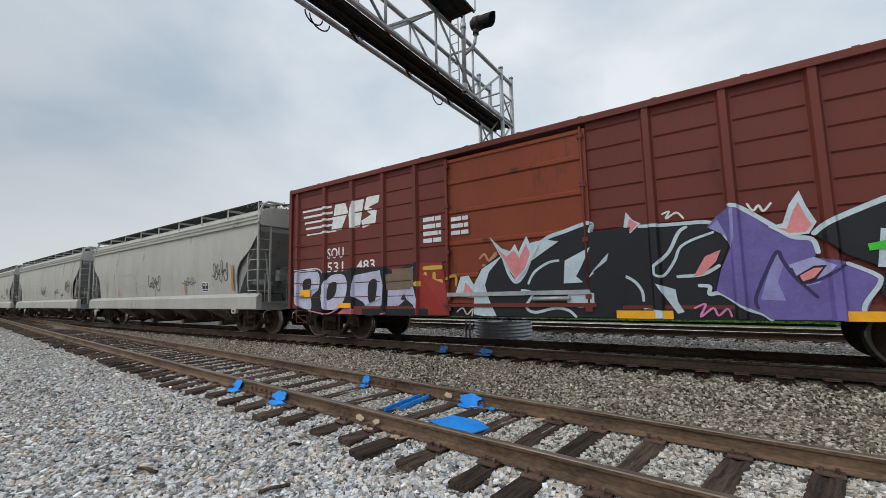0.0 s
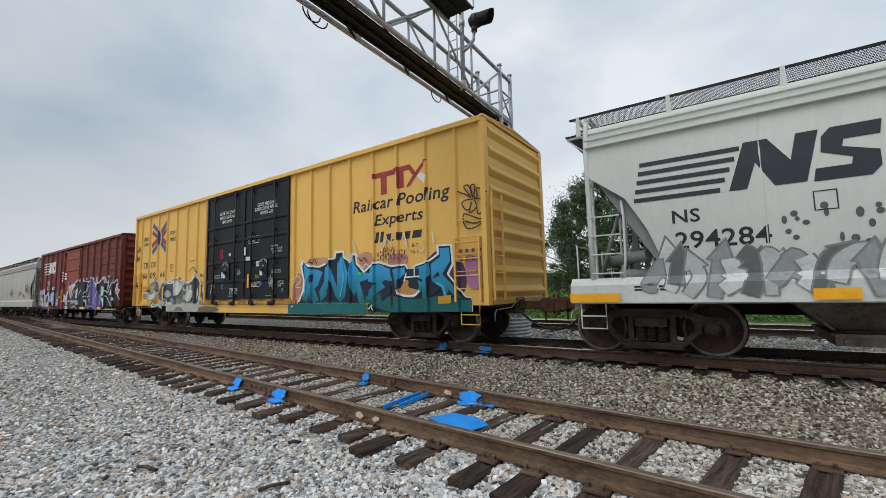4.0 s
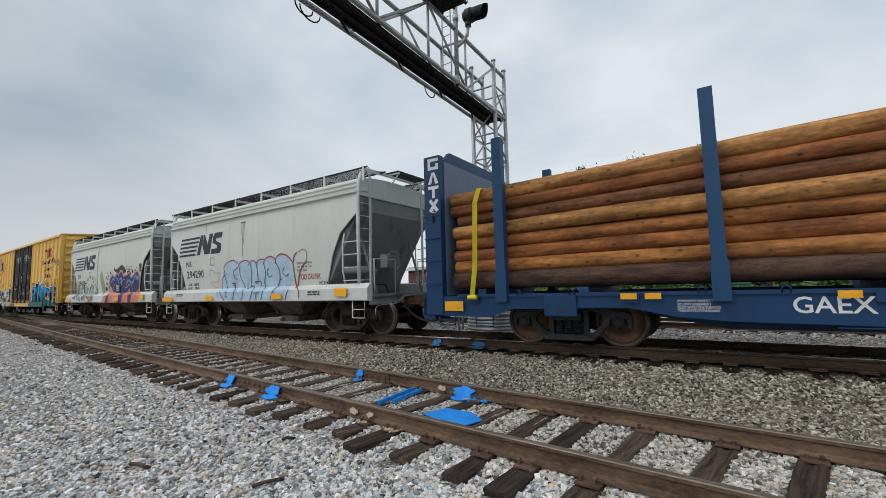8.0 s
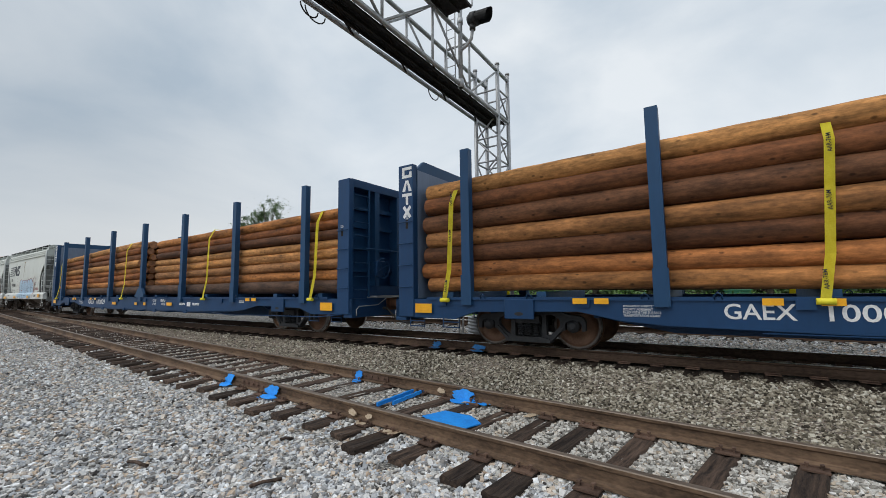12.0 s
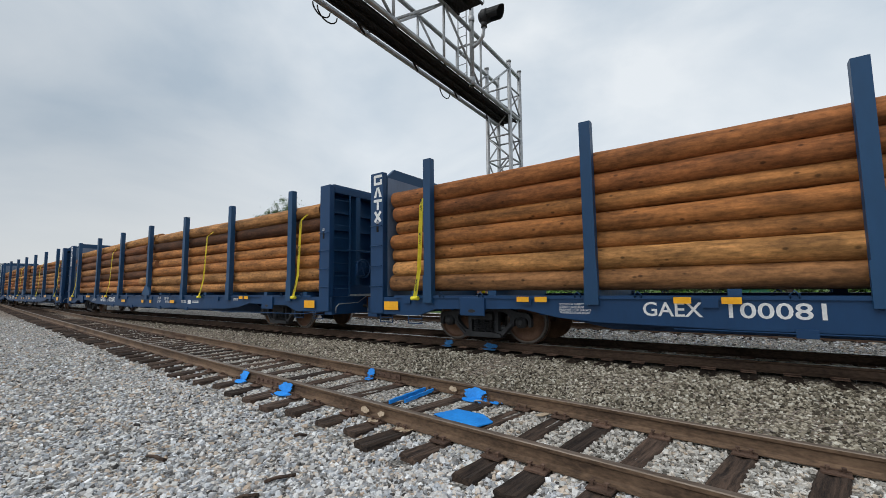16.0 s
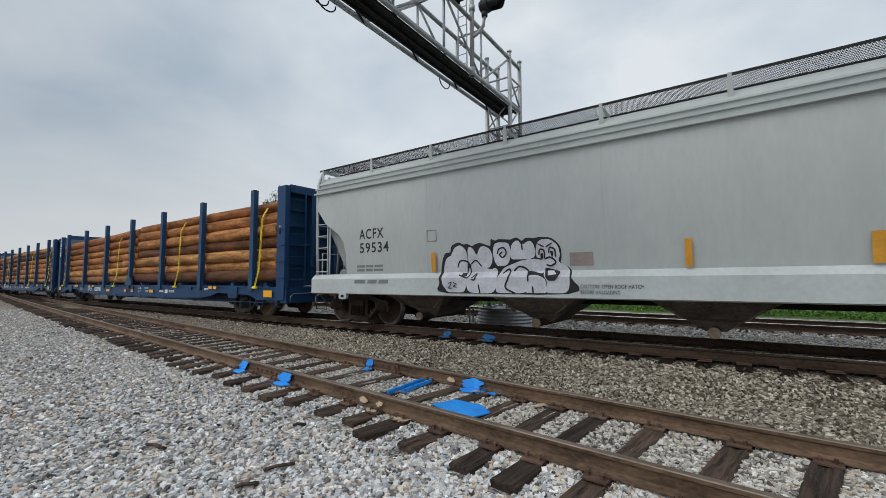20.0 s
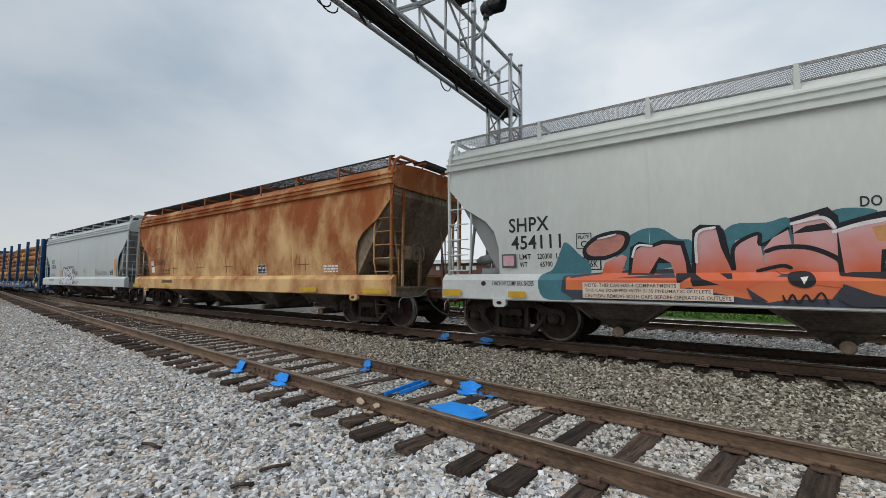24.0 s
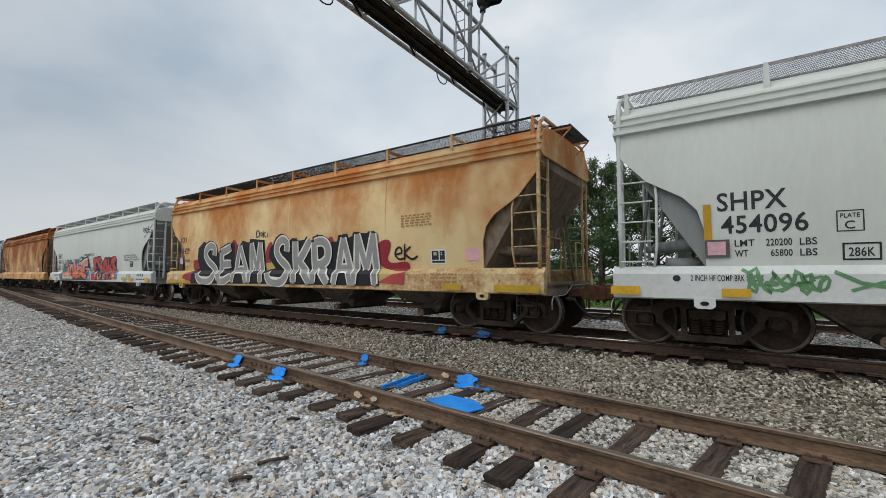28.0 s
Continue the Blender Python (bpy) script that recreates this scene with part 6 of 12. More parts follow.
# ------------------------------------------------------------------ box cars
def rib_side(y_panel, ribs, w, d):
    """Relief of a ribbed side: flat panels with trapezoid posts standing d proud."""
    br = []
    for r in ribs:
        br += [r - w / 2, r - w / 2 + d * 0.5, r + w / 2 - d * 0.5, r + w / 2]

    def y(x, z):
        for r in ribs:
            a = abs(x - r)
            if a < w / 2:
                return y_panel - d * min((w / 2 - a) / (d * 0.5), 1.0)
        return y_panel
    return {"breaks": tuple(br), "y": y}


def boxcar(label, c0, half, z0, eave, ribs, rib_w, rib_d, door, body, doorm, creases, truck_at, belly, panel_y=-1.53, peak=0.16):
    car = thing("boxcar", label, "freight car")
    CARS.append((car, c0))
    for s in (-1, 1):
        for a, b in ((-half, door[0]), (door[1], half)):
            bm = bmesh.new()
            box(bm, a, b, min(s * 1.40, s * -panel_y), max(s * 1.40, s * -panel_y), z0, eave)
            part("side_wall", bm, body, car)
        for r in ribs:
            bm = bmesh.new()
            y = s * -panel_y
            w = rib_w / 2
            v = [(r - w, y), (r - w + rib_d * 0.5, y + s * rib_d), (r + w - rib_d * 0.5, y + s * rib_d), (r + w, y)]
            a, b = [bm.verts.new((px, py, z0 + 0.05)) for px, py in v], [bm.verts.new((px, py, eave - 0.02)) for px, py in v]
            for i in range(4):
                bm.faces.new((a[i], a[(i + 1) % 4], b[(i + 1) % 4], b[i]))
            bm.faces.new(a)
            bm.faces.new(b)
            bmesh.ops.recalc_face_normals(bm, faces=bm.faces)
            part("rib", bm, body, car)
        if creases:
            edges = sorted(list(ribs) + [-half, half])
            for a, b in zip(edges, edges[1:]):
                if a >= door[0] - 0.05 and b <= door[1] + 0.05:
                    continue
                bm = bmesh.new()
                for k in range(creases):
                    z = z0 + 0.3 + (eave - z0 - 0.5) * k / (creases - 1)
                    prism_x(bm, [(s * -panel_y, z - 0.03), (s * (-panel_y + 0.022), z), (s * -panel_y, z + 0.012)], a + rib_w / 2 + 0.02, b - rib_w / 2 - 0.02)
                part("panel_crease", bm, body, car)
        # top rail and belly sill
        bm = bmesh.new()
        box(bm, -half, half, min(s * 1.44, s * 1.63), max(s * 1.44, s * 1.63), eave - 0.07, eave + 0.035)
        part("eave_rail", bm, body, car)
        bm = bmesh.new()
        prism_y(bm, [(-belly - 0.45, z0 + 0.06), (-belly, z0 - 0.16), (belly, z0 - 0.16), (belly + 0.45, z0 + 0.06)], min(s * 1.36, s * (-panel_y + 0.035)), max(s * 1.36, s * (-panel_y + 0.035)))
        part("side_sill", bm, body, car)
    # ends with horizontal corrugations
    for e in (-1, 1):
        bm = bmesh.new()
        box(bm, min(e * half, e * (half - 0.1)), max(e * half, e * (half - 0.1)), -1.46, 1.46, z0, eave)
        part("end_wall", bm, body, car)
        n = 9
        for k in range(n):
            z = z0 + 0.28 + (eave - z0 - 0.5) * k / (n - 1)
            bm = bmesh.new()
            prism_y(bm, [(e * half, z - 0.13), (e * (half + 0.085), z - 0.02), (e * (half + 0.085), z + 0.02), (e * half, z + 0.13)], -1.36, 1.36)
            part("corrugation", bm, body, car)
        for s in (-1, 1):
            bm = bmesh.new()
            box(bm, min(e * (half - 0.06), e * (half + 0.05)), max(e * (half - 0.06), e * (half + 0.05)), min(s * 1.42, s * 1.60), max(s * 1.42, s * 1.60), z0, eave)
            part("corner_post", bm, body, car)
    # roof
    bm = bmesh.new()
    prism_x(bm, [(-1.60, eave + 0.03), (-1.57, eave + 0.07), (0, eave + peak), (1.57, eave + 0.07), (1.60, eave + 0.03)], -half - 0.04, half + 0.04)
    part("roof", bm, body, car)
    n = int(half * 2 / 1.2)
    for k in range(n + 1):
        x = -half + 2 * half * k / n
        bm = bmesh.new()
        prism_x(bm, [(-1.60, eave + 0.034), (-1.57, eave + 0.084), (0, eave + peak + 0.03), (1.57, eave + 0.084), (1.60, eave + 0.034)], x - 0.04, x + 0.04)
        part("roof_seam", bm, body, car)
    bm = bmesh.new()
    box(bm, -half, half, -1.40, 1.40, z0 - 0.05, z0 + 0.08)
    part("floor", bm, MAT["steel_dark"], car)
    bm = bmesh.new()
    box(bm, -half, half, -0.24, 0.24, 0.72, z0)
    part("centre_sill", bm, MAT["steel_dark"], car)
    bm = bmesh.new()
    rod(bm, (-3.4, -0.8, 0.74), (-2.3, -0.8, 0.74), 0.11, 12)
    rod(bm, (-1.9, 0.7, 0.74), (-1.2, 0.7, 0.74), 0.10, 12)
    rod(bm, (-4.5, -0.6, 0.6), (4.5, -0.6, 0.58), 0.02, 6)
    part("brake_reservoir", bm, MAT["steel_dark"], car)
    for e in (-1, 1):
        for s in (-1, 1):
            stirrup(car, e * (half - 0.45), s * 1.5, z0, body, 0.45, 0.40)
            o = e * (half - 0.45)
            for k in range(5):
                grab(car, o - 0.22, o + 0.22, s * (-panel_y + 0.02) if s < 0 else 1.5, z0 + 0.35 + 0.36 * k, body) if s < 0 else None
        for k in range(6):
            bm = bmesh.new()
            rod(bm, (e * (half + 0.13), -1.45, z0 + 0.3 + 0.36 * k), (e * (half + 0.13), -1.02, z0 + 0.3 + 0.36 * k), 0.012, 6)
            part("end_rung", bm, body, car)
        bm = bmesh.new()
        for y in (-1.46, -1.0):
            box(bm, e * (half + 0.12) - 0.02, e * (half + 0.12) + 0.02, y - 0.02, y + 0.02, z0 + 0.1, z0 + 2.35)
        part("end_ladder", bm, body, car)
        add_truck(car, e * truck_at)
    return car


def plug_door(car, x0, x1, y, z0, z1, mat, beams, bars_at, bar_mat, label):
    """A plug door: a sheet in a frame, horizontal beams and upright locking bars with handles."""
    bm = bmesh.new()
    box(bm, x0, x1, y, y + 0.09, z0, z1)
    d = part("door", bm, mat, car, label)
    bm = bmesh.new()
    for a, b in ((x0, x0 + 0.07), (x1 - 0.07, x1)):
        box(bm, a, b, y - 0.03, y, z0, z1)
    box(bm, x0 + 0.07, x1 - 0.07, y - 0.03, y, z0, z0 + 0.07)
    box(bm, x0 + 0.07, x1 - 0.07, y - 0.03, y, z1 - 0.07, z1)
    part("door_edge", bm, mat, d)
    for z in beams:
        bm = bmesh.new()
        prism_x(bm, [(y, z - 0.06), (y - 0.032, z - 0.03), (y - 0.032, z + 0.03), (y, z + 0.06)], x0 + 0.07, x1 - 0.07)
        part("door_beam", bm, mat, d)
    for x in bars_at:
        bm = bmesh.new()
        rod(bm, (x, y - 0.065, z0 - 0.10), (x, y - 0.065, z1 + 0.02), 0.022, 8)
        for z in (z0 + 0.1, z0 + 1.1, z0 + 2.1, z1 - 0.15):
            box(bm, x - 0.05, x + 0.05, y - 0.09, y - 0.03, z - 0.04, z + 0.04)
        box(bm, x - 0.06, x + 0.06, y - 0.1, y - 0.02, z0 - 0.16, z0 - 0.04)
        part("locking_bar", bm, bar_mat, d)
    return d


# ------------------------------------------------------------------ log cars
STAKES = (-10.87, -7.25, -3.62, 0.0, 3.62, 7.25, 10.87)


def log_mesh(seed, length, r, tone, tap=0.0):
    """A peeled log: slightly bent, thinner towards one end by tap, knobbly, with sawn ends rounded off."""
    rng = random.Random(seed)
    bm = bmesh.new()
    seg, n = 14, max(int(length / 0.45), 3)
    rings = []
    bend, ph, wave = rng.uniform(-0.03, 0.03), rng.uniform(0, 6), rng.uniform(0.004, 0.014)
    for i in range(n + 3):
        t = min(max((i - 1) / n, 0.0), 1.0)
        x = -length / 2 + length * t
        x += 0.012 if i == 1 else -0.012 if i == n + 1 else 0.0
        rr = r * (1 + tap * (t - 0.5)) * (1 + rng.uniform(-0.03, 0.03))
        rr -= 0.014 if i in (0, n + 2) else 0.0
        cy, cz = bend * math.sin(math.pi * t), bend * math.cos(2.2 * t + ph) * 0.5 + wave * math.sin(0.9 * x + ph)
        rings.append([bm.verts.new((x, cy + rr * math.cos(2 * math.pi * k / seg), cz + rr * math.sin(2 * math.pi * k / seg))) for k in range(seg)])
    for a, b in zip(rings, rings[1:]):
        for k in range(seg):
            f = bm.faces.new((a[k], b[k], b[(k + 1) % seg], a[(k + 1) % seg]))
            f.smooth = True
    for rg in (rings[0], rings[-1][::-1]):
        bm.faces.new(rg).material_index = 1
    bmesh.ops.recalc_face_normals(bm, faces=bm.faces)
    return mesh_of("log", bm, [MAT[tone], MAT["log_end"]])


def log_pile(car, seed, x0, x1, rows, r, tap, bottom, ragged, ends=(), hollow=True):
    """Rows of logs one on another, thicker towards one end by tap. ends: for each row where its logs stop, in place of x0 and x1."""
    rng = random.Random(seed)
    za = zb = bottom
    for row in range(rows):
        rr0 = r * rng.uniform(0.86, 1.14)
        ra, rb = rr0 * (1 - tap / 2), rr0 * (1 + tap / 2)
        za, zb = za + ra * (0.98 if row == 0 else 0.94), zb + rb * (0.98 if row == 0 else 0.94)
        shift = rng.uniform(0.0, 0.10)
        for k in range(8):
            if hollow and 2 < k and row < rows - 1:
                continue
            fat = 1.0 if k == 0 else rng.uniform(0.86, 1.06)
            a, b = ends[row] if ends else (x0 + rng.uniform(-1, 1) * ragged, x1 + rng.uniform(-1, 1) * ragged)
            a, b = max(a + rng.uniform(-0.04, 0.04), -12.2), min(b + rng.uniform(-0.04, 0.04), 12.2)
            me = log_mesh(seed * 1000 + row * 10 + k, b - a, rr0 * fat, "log", tap + rng.uniform(-0.05, 0.05))
            za1, zb1 = (za + (zb - za) * (q - x0) / (x1 - x0) for q in (a, b))
            tip = -math.degrees(math.atan((zb1 - za1) / (b - a))) + rng.uniform(-0.12, 0.12)
            link_mesh("log", me, car, pose((a + b) / 2, -1.21 + shift + k * 0.335 + rng.uniform(-0.02, 0.02), (za1 + zb1) / 2 + rng.uniform(-0.01, 0.01), rng.uniform(0, 360), tip, rng.uniform(-0.12, 0.12)))
        za, zb = za + ra * 0.94, zb + rb * 0.94


def log_load(car, seed, piles, wet):
    """Logs stacked between the stakes. piles: (x0, x1, rows, radius, taper) each; under the split load lie four dark logs as long as the car."""
    rng = random.Random(seed)
    if wet:
        for y in (-1.18, -0.55, 0.1, 0.8):
            link_mesh("log", log_mesh(seed * 77 + int(y * 9), 24.2, 0.19, "log_wet"), car, pose(0, y, 1.31, rng.uniform(0, 360)))
    splits = [rng.choice((-0.72, 0.38)) for _ in range(12)]
    for p, (x0, x1, rows, r, tap) in enumerate(piles):
        if wet:
            log_pile(car, seed * 3 + p, x0, x1, rows, r, tap, 1.485, 0.10, hollow=False)
        else:
            ends = [(x0 + rng.uniform(-0.1, 0.1), q) for q in splits] if p == 0 else [(q + (0.05 if rng.random() < 0.6 else -0.9), x1 + rng.uniform(-0.1, 0.1)) for q in splits]
            log_pile(car, seed * 3 + p, x0, x1, rows, r, tap, 1.12, 0.1, ends)


def log_car(label, c0, seed, piles, straps, number, wet=False):
    half = 12.8
    car = thing("log_car", label, "freight car", "blue log cars")
    CARS.append((car, c0))
    B = MAT["blue"]
    for s in (-1, 1):
        bm = bmesh.new()
        y0, y1 = min(s * 1.38, s * 1.50), max(s * 1.38, s * 1.50)
        prism_y(bm, [(-half, 0.98), (half, 0.98), (half, 0.58), (11.2, 0.56), (10.7, 0.72), (8.6, 0.76), (7.9, 0.62), (7.2, 0.56), (5.2, 0.52), (-5.2, 0.52), (-7.2, 0.56), (-7.9, 0.62), (-8.6, 0.76), (-10.7, 0.72), (-11.2, 0.56), (-half, 0.58)], y0, y1)
        part("side_sill", bm, B, car)
        bm = bmesh.new()
        box(bm, -11.9, 11.9, min(s * 1.34, s * 1.53), max(s * 1.34, s * 1.53), 0.96, 1.02)
        part("top_flange", bm, B, car)
        for x in STAKES:
            bm = bmesh.new()
            w = 0.10
            ya, yb = min(s * 1.40, s * 1.56), max(s * 1.40, s * 1.56)
            box(bm, x - w, x + w, ya, yb, 1.02, 4.18)
            box(bm, x - w - 0.02, x + w + 0.02, min(s * 1.5, s * 1.575), max(s * 1.5, s * 1.575), 0.86, 1.48)
            if x == 0.0:
                prism_y(bm, [(-0.42, 1.02), (0.42, 1.02), (0.40, 1.16), (0.16, 1.42), (-0.16, 1.42), (-0.40, 1.16)], min(s * 1.5, s * 1.58), max(s * 1.5, s * 1.58))
            bm2 = bm
            part("stake", bm2, MAT["blue_stake"], car)
        for k in range(24):
            x = -11.5 + k
            if min(abs(x - q) for q in STAKES) < 0.25:
                continue
            bm = bmesh.new()
            if k % 3 == 0:
                box(bm, x - 0.11, x + 0.11, min(s * 1.5, s * 1.545), max(s * 1.5, s * 1.545), 0.84, 0.98)
            else:
                hose(bm, [(x - 0.05, s * 1.52, 0.98), (x - 0.05, s * 1.56, 1.04), (x, s * 1.56, 1.09), (x + 0.05, s * 1.56, 1.04), (x + 0.05, s * 1.52, 0.98)], 0.012, 5)
            part("lashing_bracket", bm, B, car)
        for x in (-12.2, -11.3, 11.3, 12.2):
            stirrup(car, x, s * 1.47, 0.6, B, 0.4, 0.22)
    bm = bmesh.new()
    box(bm, -half, half, -1.38, 1.38, 0.90, 0.96)
    prism_y(bm, [(-half, 0.9), (half, 0.9), (half, 0.6), (8.6, 0.6), (7.2, 0.34), (-7.2, 0.34), (-8.6, 0.6), (-half, 0.6)], -0.32, 0.32)
    for k in range(11):
        x = -10.5 + 2.1 * k
        prism_x(bm, [(-1.38, 0.9), (1.38, 0.9), (1.0, 0.62), (-1.0, 0.62)], x - 0.05, x + 0.05)
    part("deck", bm, B, car)
    for k in range(12):
        x = -11.4 + 22.8 * k / 11
        bm = bmesh.new()
        box(bm, x - 0.09, x + 0.09, -1.36, 1.36, 0.96, 1.12)
        part("bunk", bm, MAT["blue_stake"], car)
    # bulkheads
    for e in (-1, 1):
        xi, xo = e * 12.27, e * 12.70
        bm = bmesh.new()
        box(bm, min(xi, xi + e * 0.05), max(xi, xi + e * 0.05), -1.40, 1.40, 0.96, 4.02)
        part("bulkhead_sheet", bm, MAT["blue_stake"], car, "blue steel bulkhead sheet")
        for s in (-1, 1):
            bm = bmesh.new()
            box(bm, min(xi, xo), max(xi, xo), min(s * 1.36, s * 1.53), max(s * 1.36, s * 1.53), 0.58, 4.12)
            bevelled(bm, 0.012)
            part("bulkhead_post", bm, B, car)
            for z in (1.25, 1.75, 2.25, 2.75):
                grab(car, min(xi, xo) + 0.03, max(xi, xo) - 0.03, s * 1.53 if s < 0 else 1.53, z, B, 0.05 if s < 0 else -0.05)
            bm = bmesh.new()
            box(bm, e * 12.45 - 0.035, e * 12.45 + 0.035, min(s * 1.525, s * 1.534), max(s * 1.525, s * 1.534), 2.60, 2.80)
            part("socket", bm, MAT["steel_dark"], car)
        # thin paler blue-grey sheet over the inner face, at the low-x end only
        bm = bmesh.new() if e < 0 else None
        if bm:
            box(bm, min(xi - e * 0.012, xi - e * 0.002), max(xi - e * 0.012, xi - e * 0.002), -1.36, 1.36, 1.0, 4.0)
            part("liner", bm, MAT["liner"], car, "thin blue-grey sheet on the bulkhead's inner face")
        bm = bmesh.new()
        box(bm, min(xi + e * 0.06, xo), max(xi + e * 0.06, xo), -1.36, 1.36, 3.92, 4.08)
        part("bulkhead_beam", bm, B, car)
        bm = bmesh.new()
        box(bm, min(xi + e * 0.06, xo - e * 0.12), max(xi + e * 0.06, xo - e * 0.12), -1.36, 1.36, 0.98, 1.30)
        part("bulkhead_beam", bm, B, car)
        for y in (-0.46, 0.46):
            bm = bmesh.new()
            box(bm, min(xi + e * 0.06, xo - e * 0.02), max(xi + e * 0.06, xo - e * 0.02), y - 0.035, y + 0.035, 1.30, 3.92)
            box(bm, min(xo - e * 0.06, xo - e * 0.015), max(xo - e * 0.06, xo - e * 0.015), y - 0.085, y + 0.085, 1.30, 3.92)
            part("bulkhead_column", bm, MAT["blue_stake"], car)
        for y0, y1 in ((-1.36, -0.55), (-0.42, 0.42), (0.55, 1.36)):
            for z in (1.75, 2.35, 2.95, 3.45):
                bm = bmesh.new()
                box(bm, min(xi + e * 0.05, xi + e * 0.17), max(xi + e * 0.05, xi + e * 0.17), y0, y1, z - 0.06, z + 0.06)
                part("bulkhead_stiffener", bm, MAT["blue_stake"], car)
        for s in (-1, 1):
            y0, y1 = s * 1.34, s * 0.80
            bm = bmesh.new()
            box(bm, e * 12.70 - 0.02, e * 12.70 + 0.02, y1 - 0.02, y1 + 0.02, 1.0, 3.95)
            ladder = part("end_ladder", bm, MAT["blue_stake"], car)
            for k in range(8):
                bm = bmesh.new()
                rod(bm, (e * 12.70, y0, 1.2 + 0.36 * k), (e * 12.70, y1, 1.2 + 0.36 * k), 0.013, 5)
                part("end_rung", bm, MAT["blue_stake"], ladder)
        bm = bmesh.new()
        hose(bm, [(e * 12.72, -0.95, 2.28), (e * 12.76, -0.9, 2.30), (e * 12.76, 0.9, 2.30), (e * 12.72, 0.95, 2.28)], 0.018, 6)
        part("crossover_rail", bm, MAT["blue_stake"], car)
        bm = bmesh.new()
        y = -0.78
        while y < 0.8:
            box(bm, min(e * 12.66, e * 12.98), max(e * 12.66, e * 12.98), y, y + 0.012, 1.00, 1.03)
            y += 0.05
        for q in (12.66, 12.97):
            box(bm, e * q - 0.012, e * q + 0.012, -0.8, 0.8, 0.985, 1.04)
        part("crossover_platform", bm, MAT["galv"], car, "galvanised open-grid crossover platform")
        if e > 0:
            bm = bmesh.new()
            for k in range(16):
                t, u = 2 * math.pi * k / 16, 2 * math.pi * (k + 1) / 16
                rod(bm, (12.86, -0.42 + 0.27 * math.cos(t), 1.78 + 0.27 * math.sin(t)), (12.86, -0.42 + 0.27 * math.cos(u), 1.78 + 0.27 * math.sin(u)), 0.016, 5)
            for k in range(4):
                t = 0.4 + math.pi * k / 2
                rod(bm, (12.82, -0.42, 1.78), (12.86, -0.42 + 0.27 * math.cos(t), 1.78 + 0.27 * math.sin(t)), 0.012, 5)
            wheel = part("brake_wheel", bm, MAT["blue"], car)
            bm = bmesh.new()
            box(bm, 12.66, 12.80, -0.60, -0.24, 1.56, 2.0)
            bevelled(bm, 0.03)
            part("brake_housing", bm, MAT["blue"], wheel)
        bm = bmesh.new()
        box(bm, min(e * 12.5, e * half), max(e * 12.5, e * half), -1.5, 1.5, 0.5, 0.98)
        part("end_sill", bm, B, car)
        add_truck(car, e * 9.72, "new")
    # bulkhead crown
    for e in (-1, 1):
        bm = bmesh.new()
        prism_x(bm, [(-1.40, 4.0), (-1.1, 4.26), (1.1, 4.26), (1.40, 4.0)], min(e * 12.26, e * 12.34), max(e * 12.26, e * 12.34))
        part("bulkhead_crown", bm, MAT["blue_stake"], car)
    for x in (-1.5, 1.2):
        bm = bmesh.new()
        rod(bm, (x, -1.2, 0.52), (x + 1.0, -1.2, 0.52), 0.11, 12)
        part("brake_reservoir", bm, B, car)
    # brake rod, jacking panels and reservoirs under the sill
    for s in (-1, 1):
        bm = bmesh.new()
        hose(bm, [(6.0, s * 1.53, 0.50), (7.2, s * 1.56, 0.44), (8.2, s * 1.58, 0.47), (11.6, s * 1.58, 0.50), (12.5, s * 1.5, 0.58)], 0.014, 6)
        hose(bm, [(-6.0, s * 1.53, 0.50), (5.9, s * 1.53, 0.50)], 0.011, 6)
        part("brake_rod", bm, MAT["blue"], car)
        for e in (-1, 1):
            bm = bmesh.new()
            box(bm, e * 9.72 - 0.30, e * 9.72 + 0.30, min(s * 1.50, s * 1.55), max(s * 1.50, s * 1.55), 0.60, 0.98)
            bevelled(bm, 0.01)
            panel = part("jacking_panel", bm, MAT["blue"], car)
            bm = bmesh.new()
            prism_y(bm, disc(e * 9.72, 0.70, 0.09, 0.035, 12)[0], min(s * 1.548, s * 1.553), max(s * 1.548, s * 1.553))
            part("jack_hole", bm, MAT["black"], panel)
        for x in (-4.4, -1.8, 1.4, 4.0):
            bm = bmesh.new()
            box(bm, x - 0.12, x + 0.12, min(s * 1.49, s * 1.54), max(s * 1.49, s * 1.54), 0.44, 0.56)
            part("underframe_bracket", bm, MAT["blue"], car)
    log_load(car, seed, piles, wet)
    for x, top, dx, lean in straps:                   # lean: how far the strap is dragged along on the load's shoulder
        bm = bmesh.new()
        path = [(x, -1.60, 0.98), (x + dx * 0.5, -1.50, 1.6), (x + dx, -1.47, top - 0.32), (x + dx + lean, -1.30, top + 0.02), (x + dx + lean * 1.3, 0.0, top + 0.10), (x + dx + lean, 1.3, top + 0.02), (x, 1.55, 0.98)]
        ra = [bm.verts.new((a - 0.06, b, c)) for a, b, c in path]
        rb = [bm.verts.new((a + 0.055, b, c)) for a, b, c in path]
        for i in range(len(path) - 1):
            bm.faces.new((ra[i], rb[i], rb[i + 1], ra[i + 1]))
        bmesh.ops.solidify(bm, geom=list(bm.faces), thickness=0.006)
        st = part("strap", bm, MAT["strap"], car, "bright yellow tie-down strap")
        bm = bmesh.new()
        rod(bm, (x - 0.1, -1.6, 0.96), (x + 0.1, -1.6, 0.96), 0.045, 10)
        part("winch", bm, MAT["strap"], st)
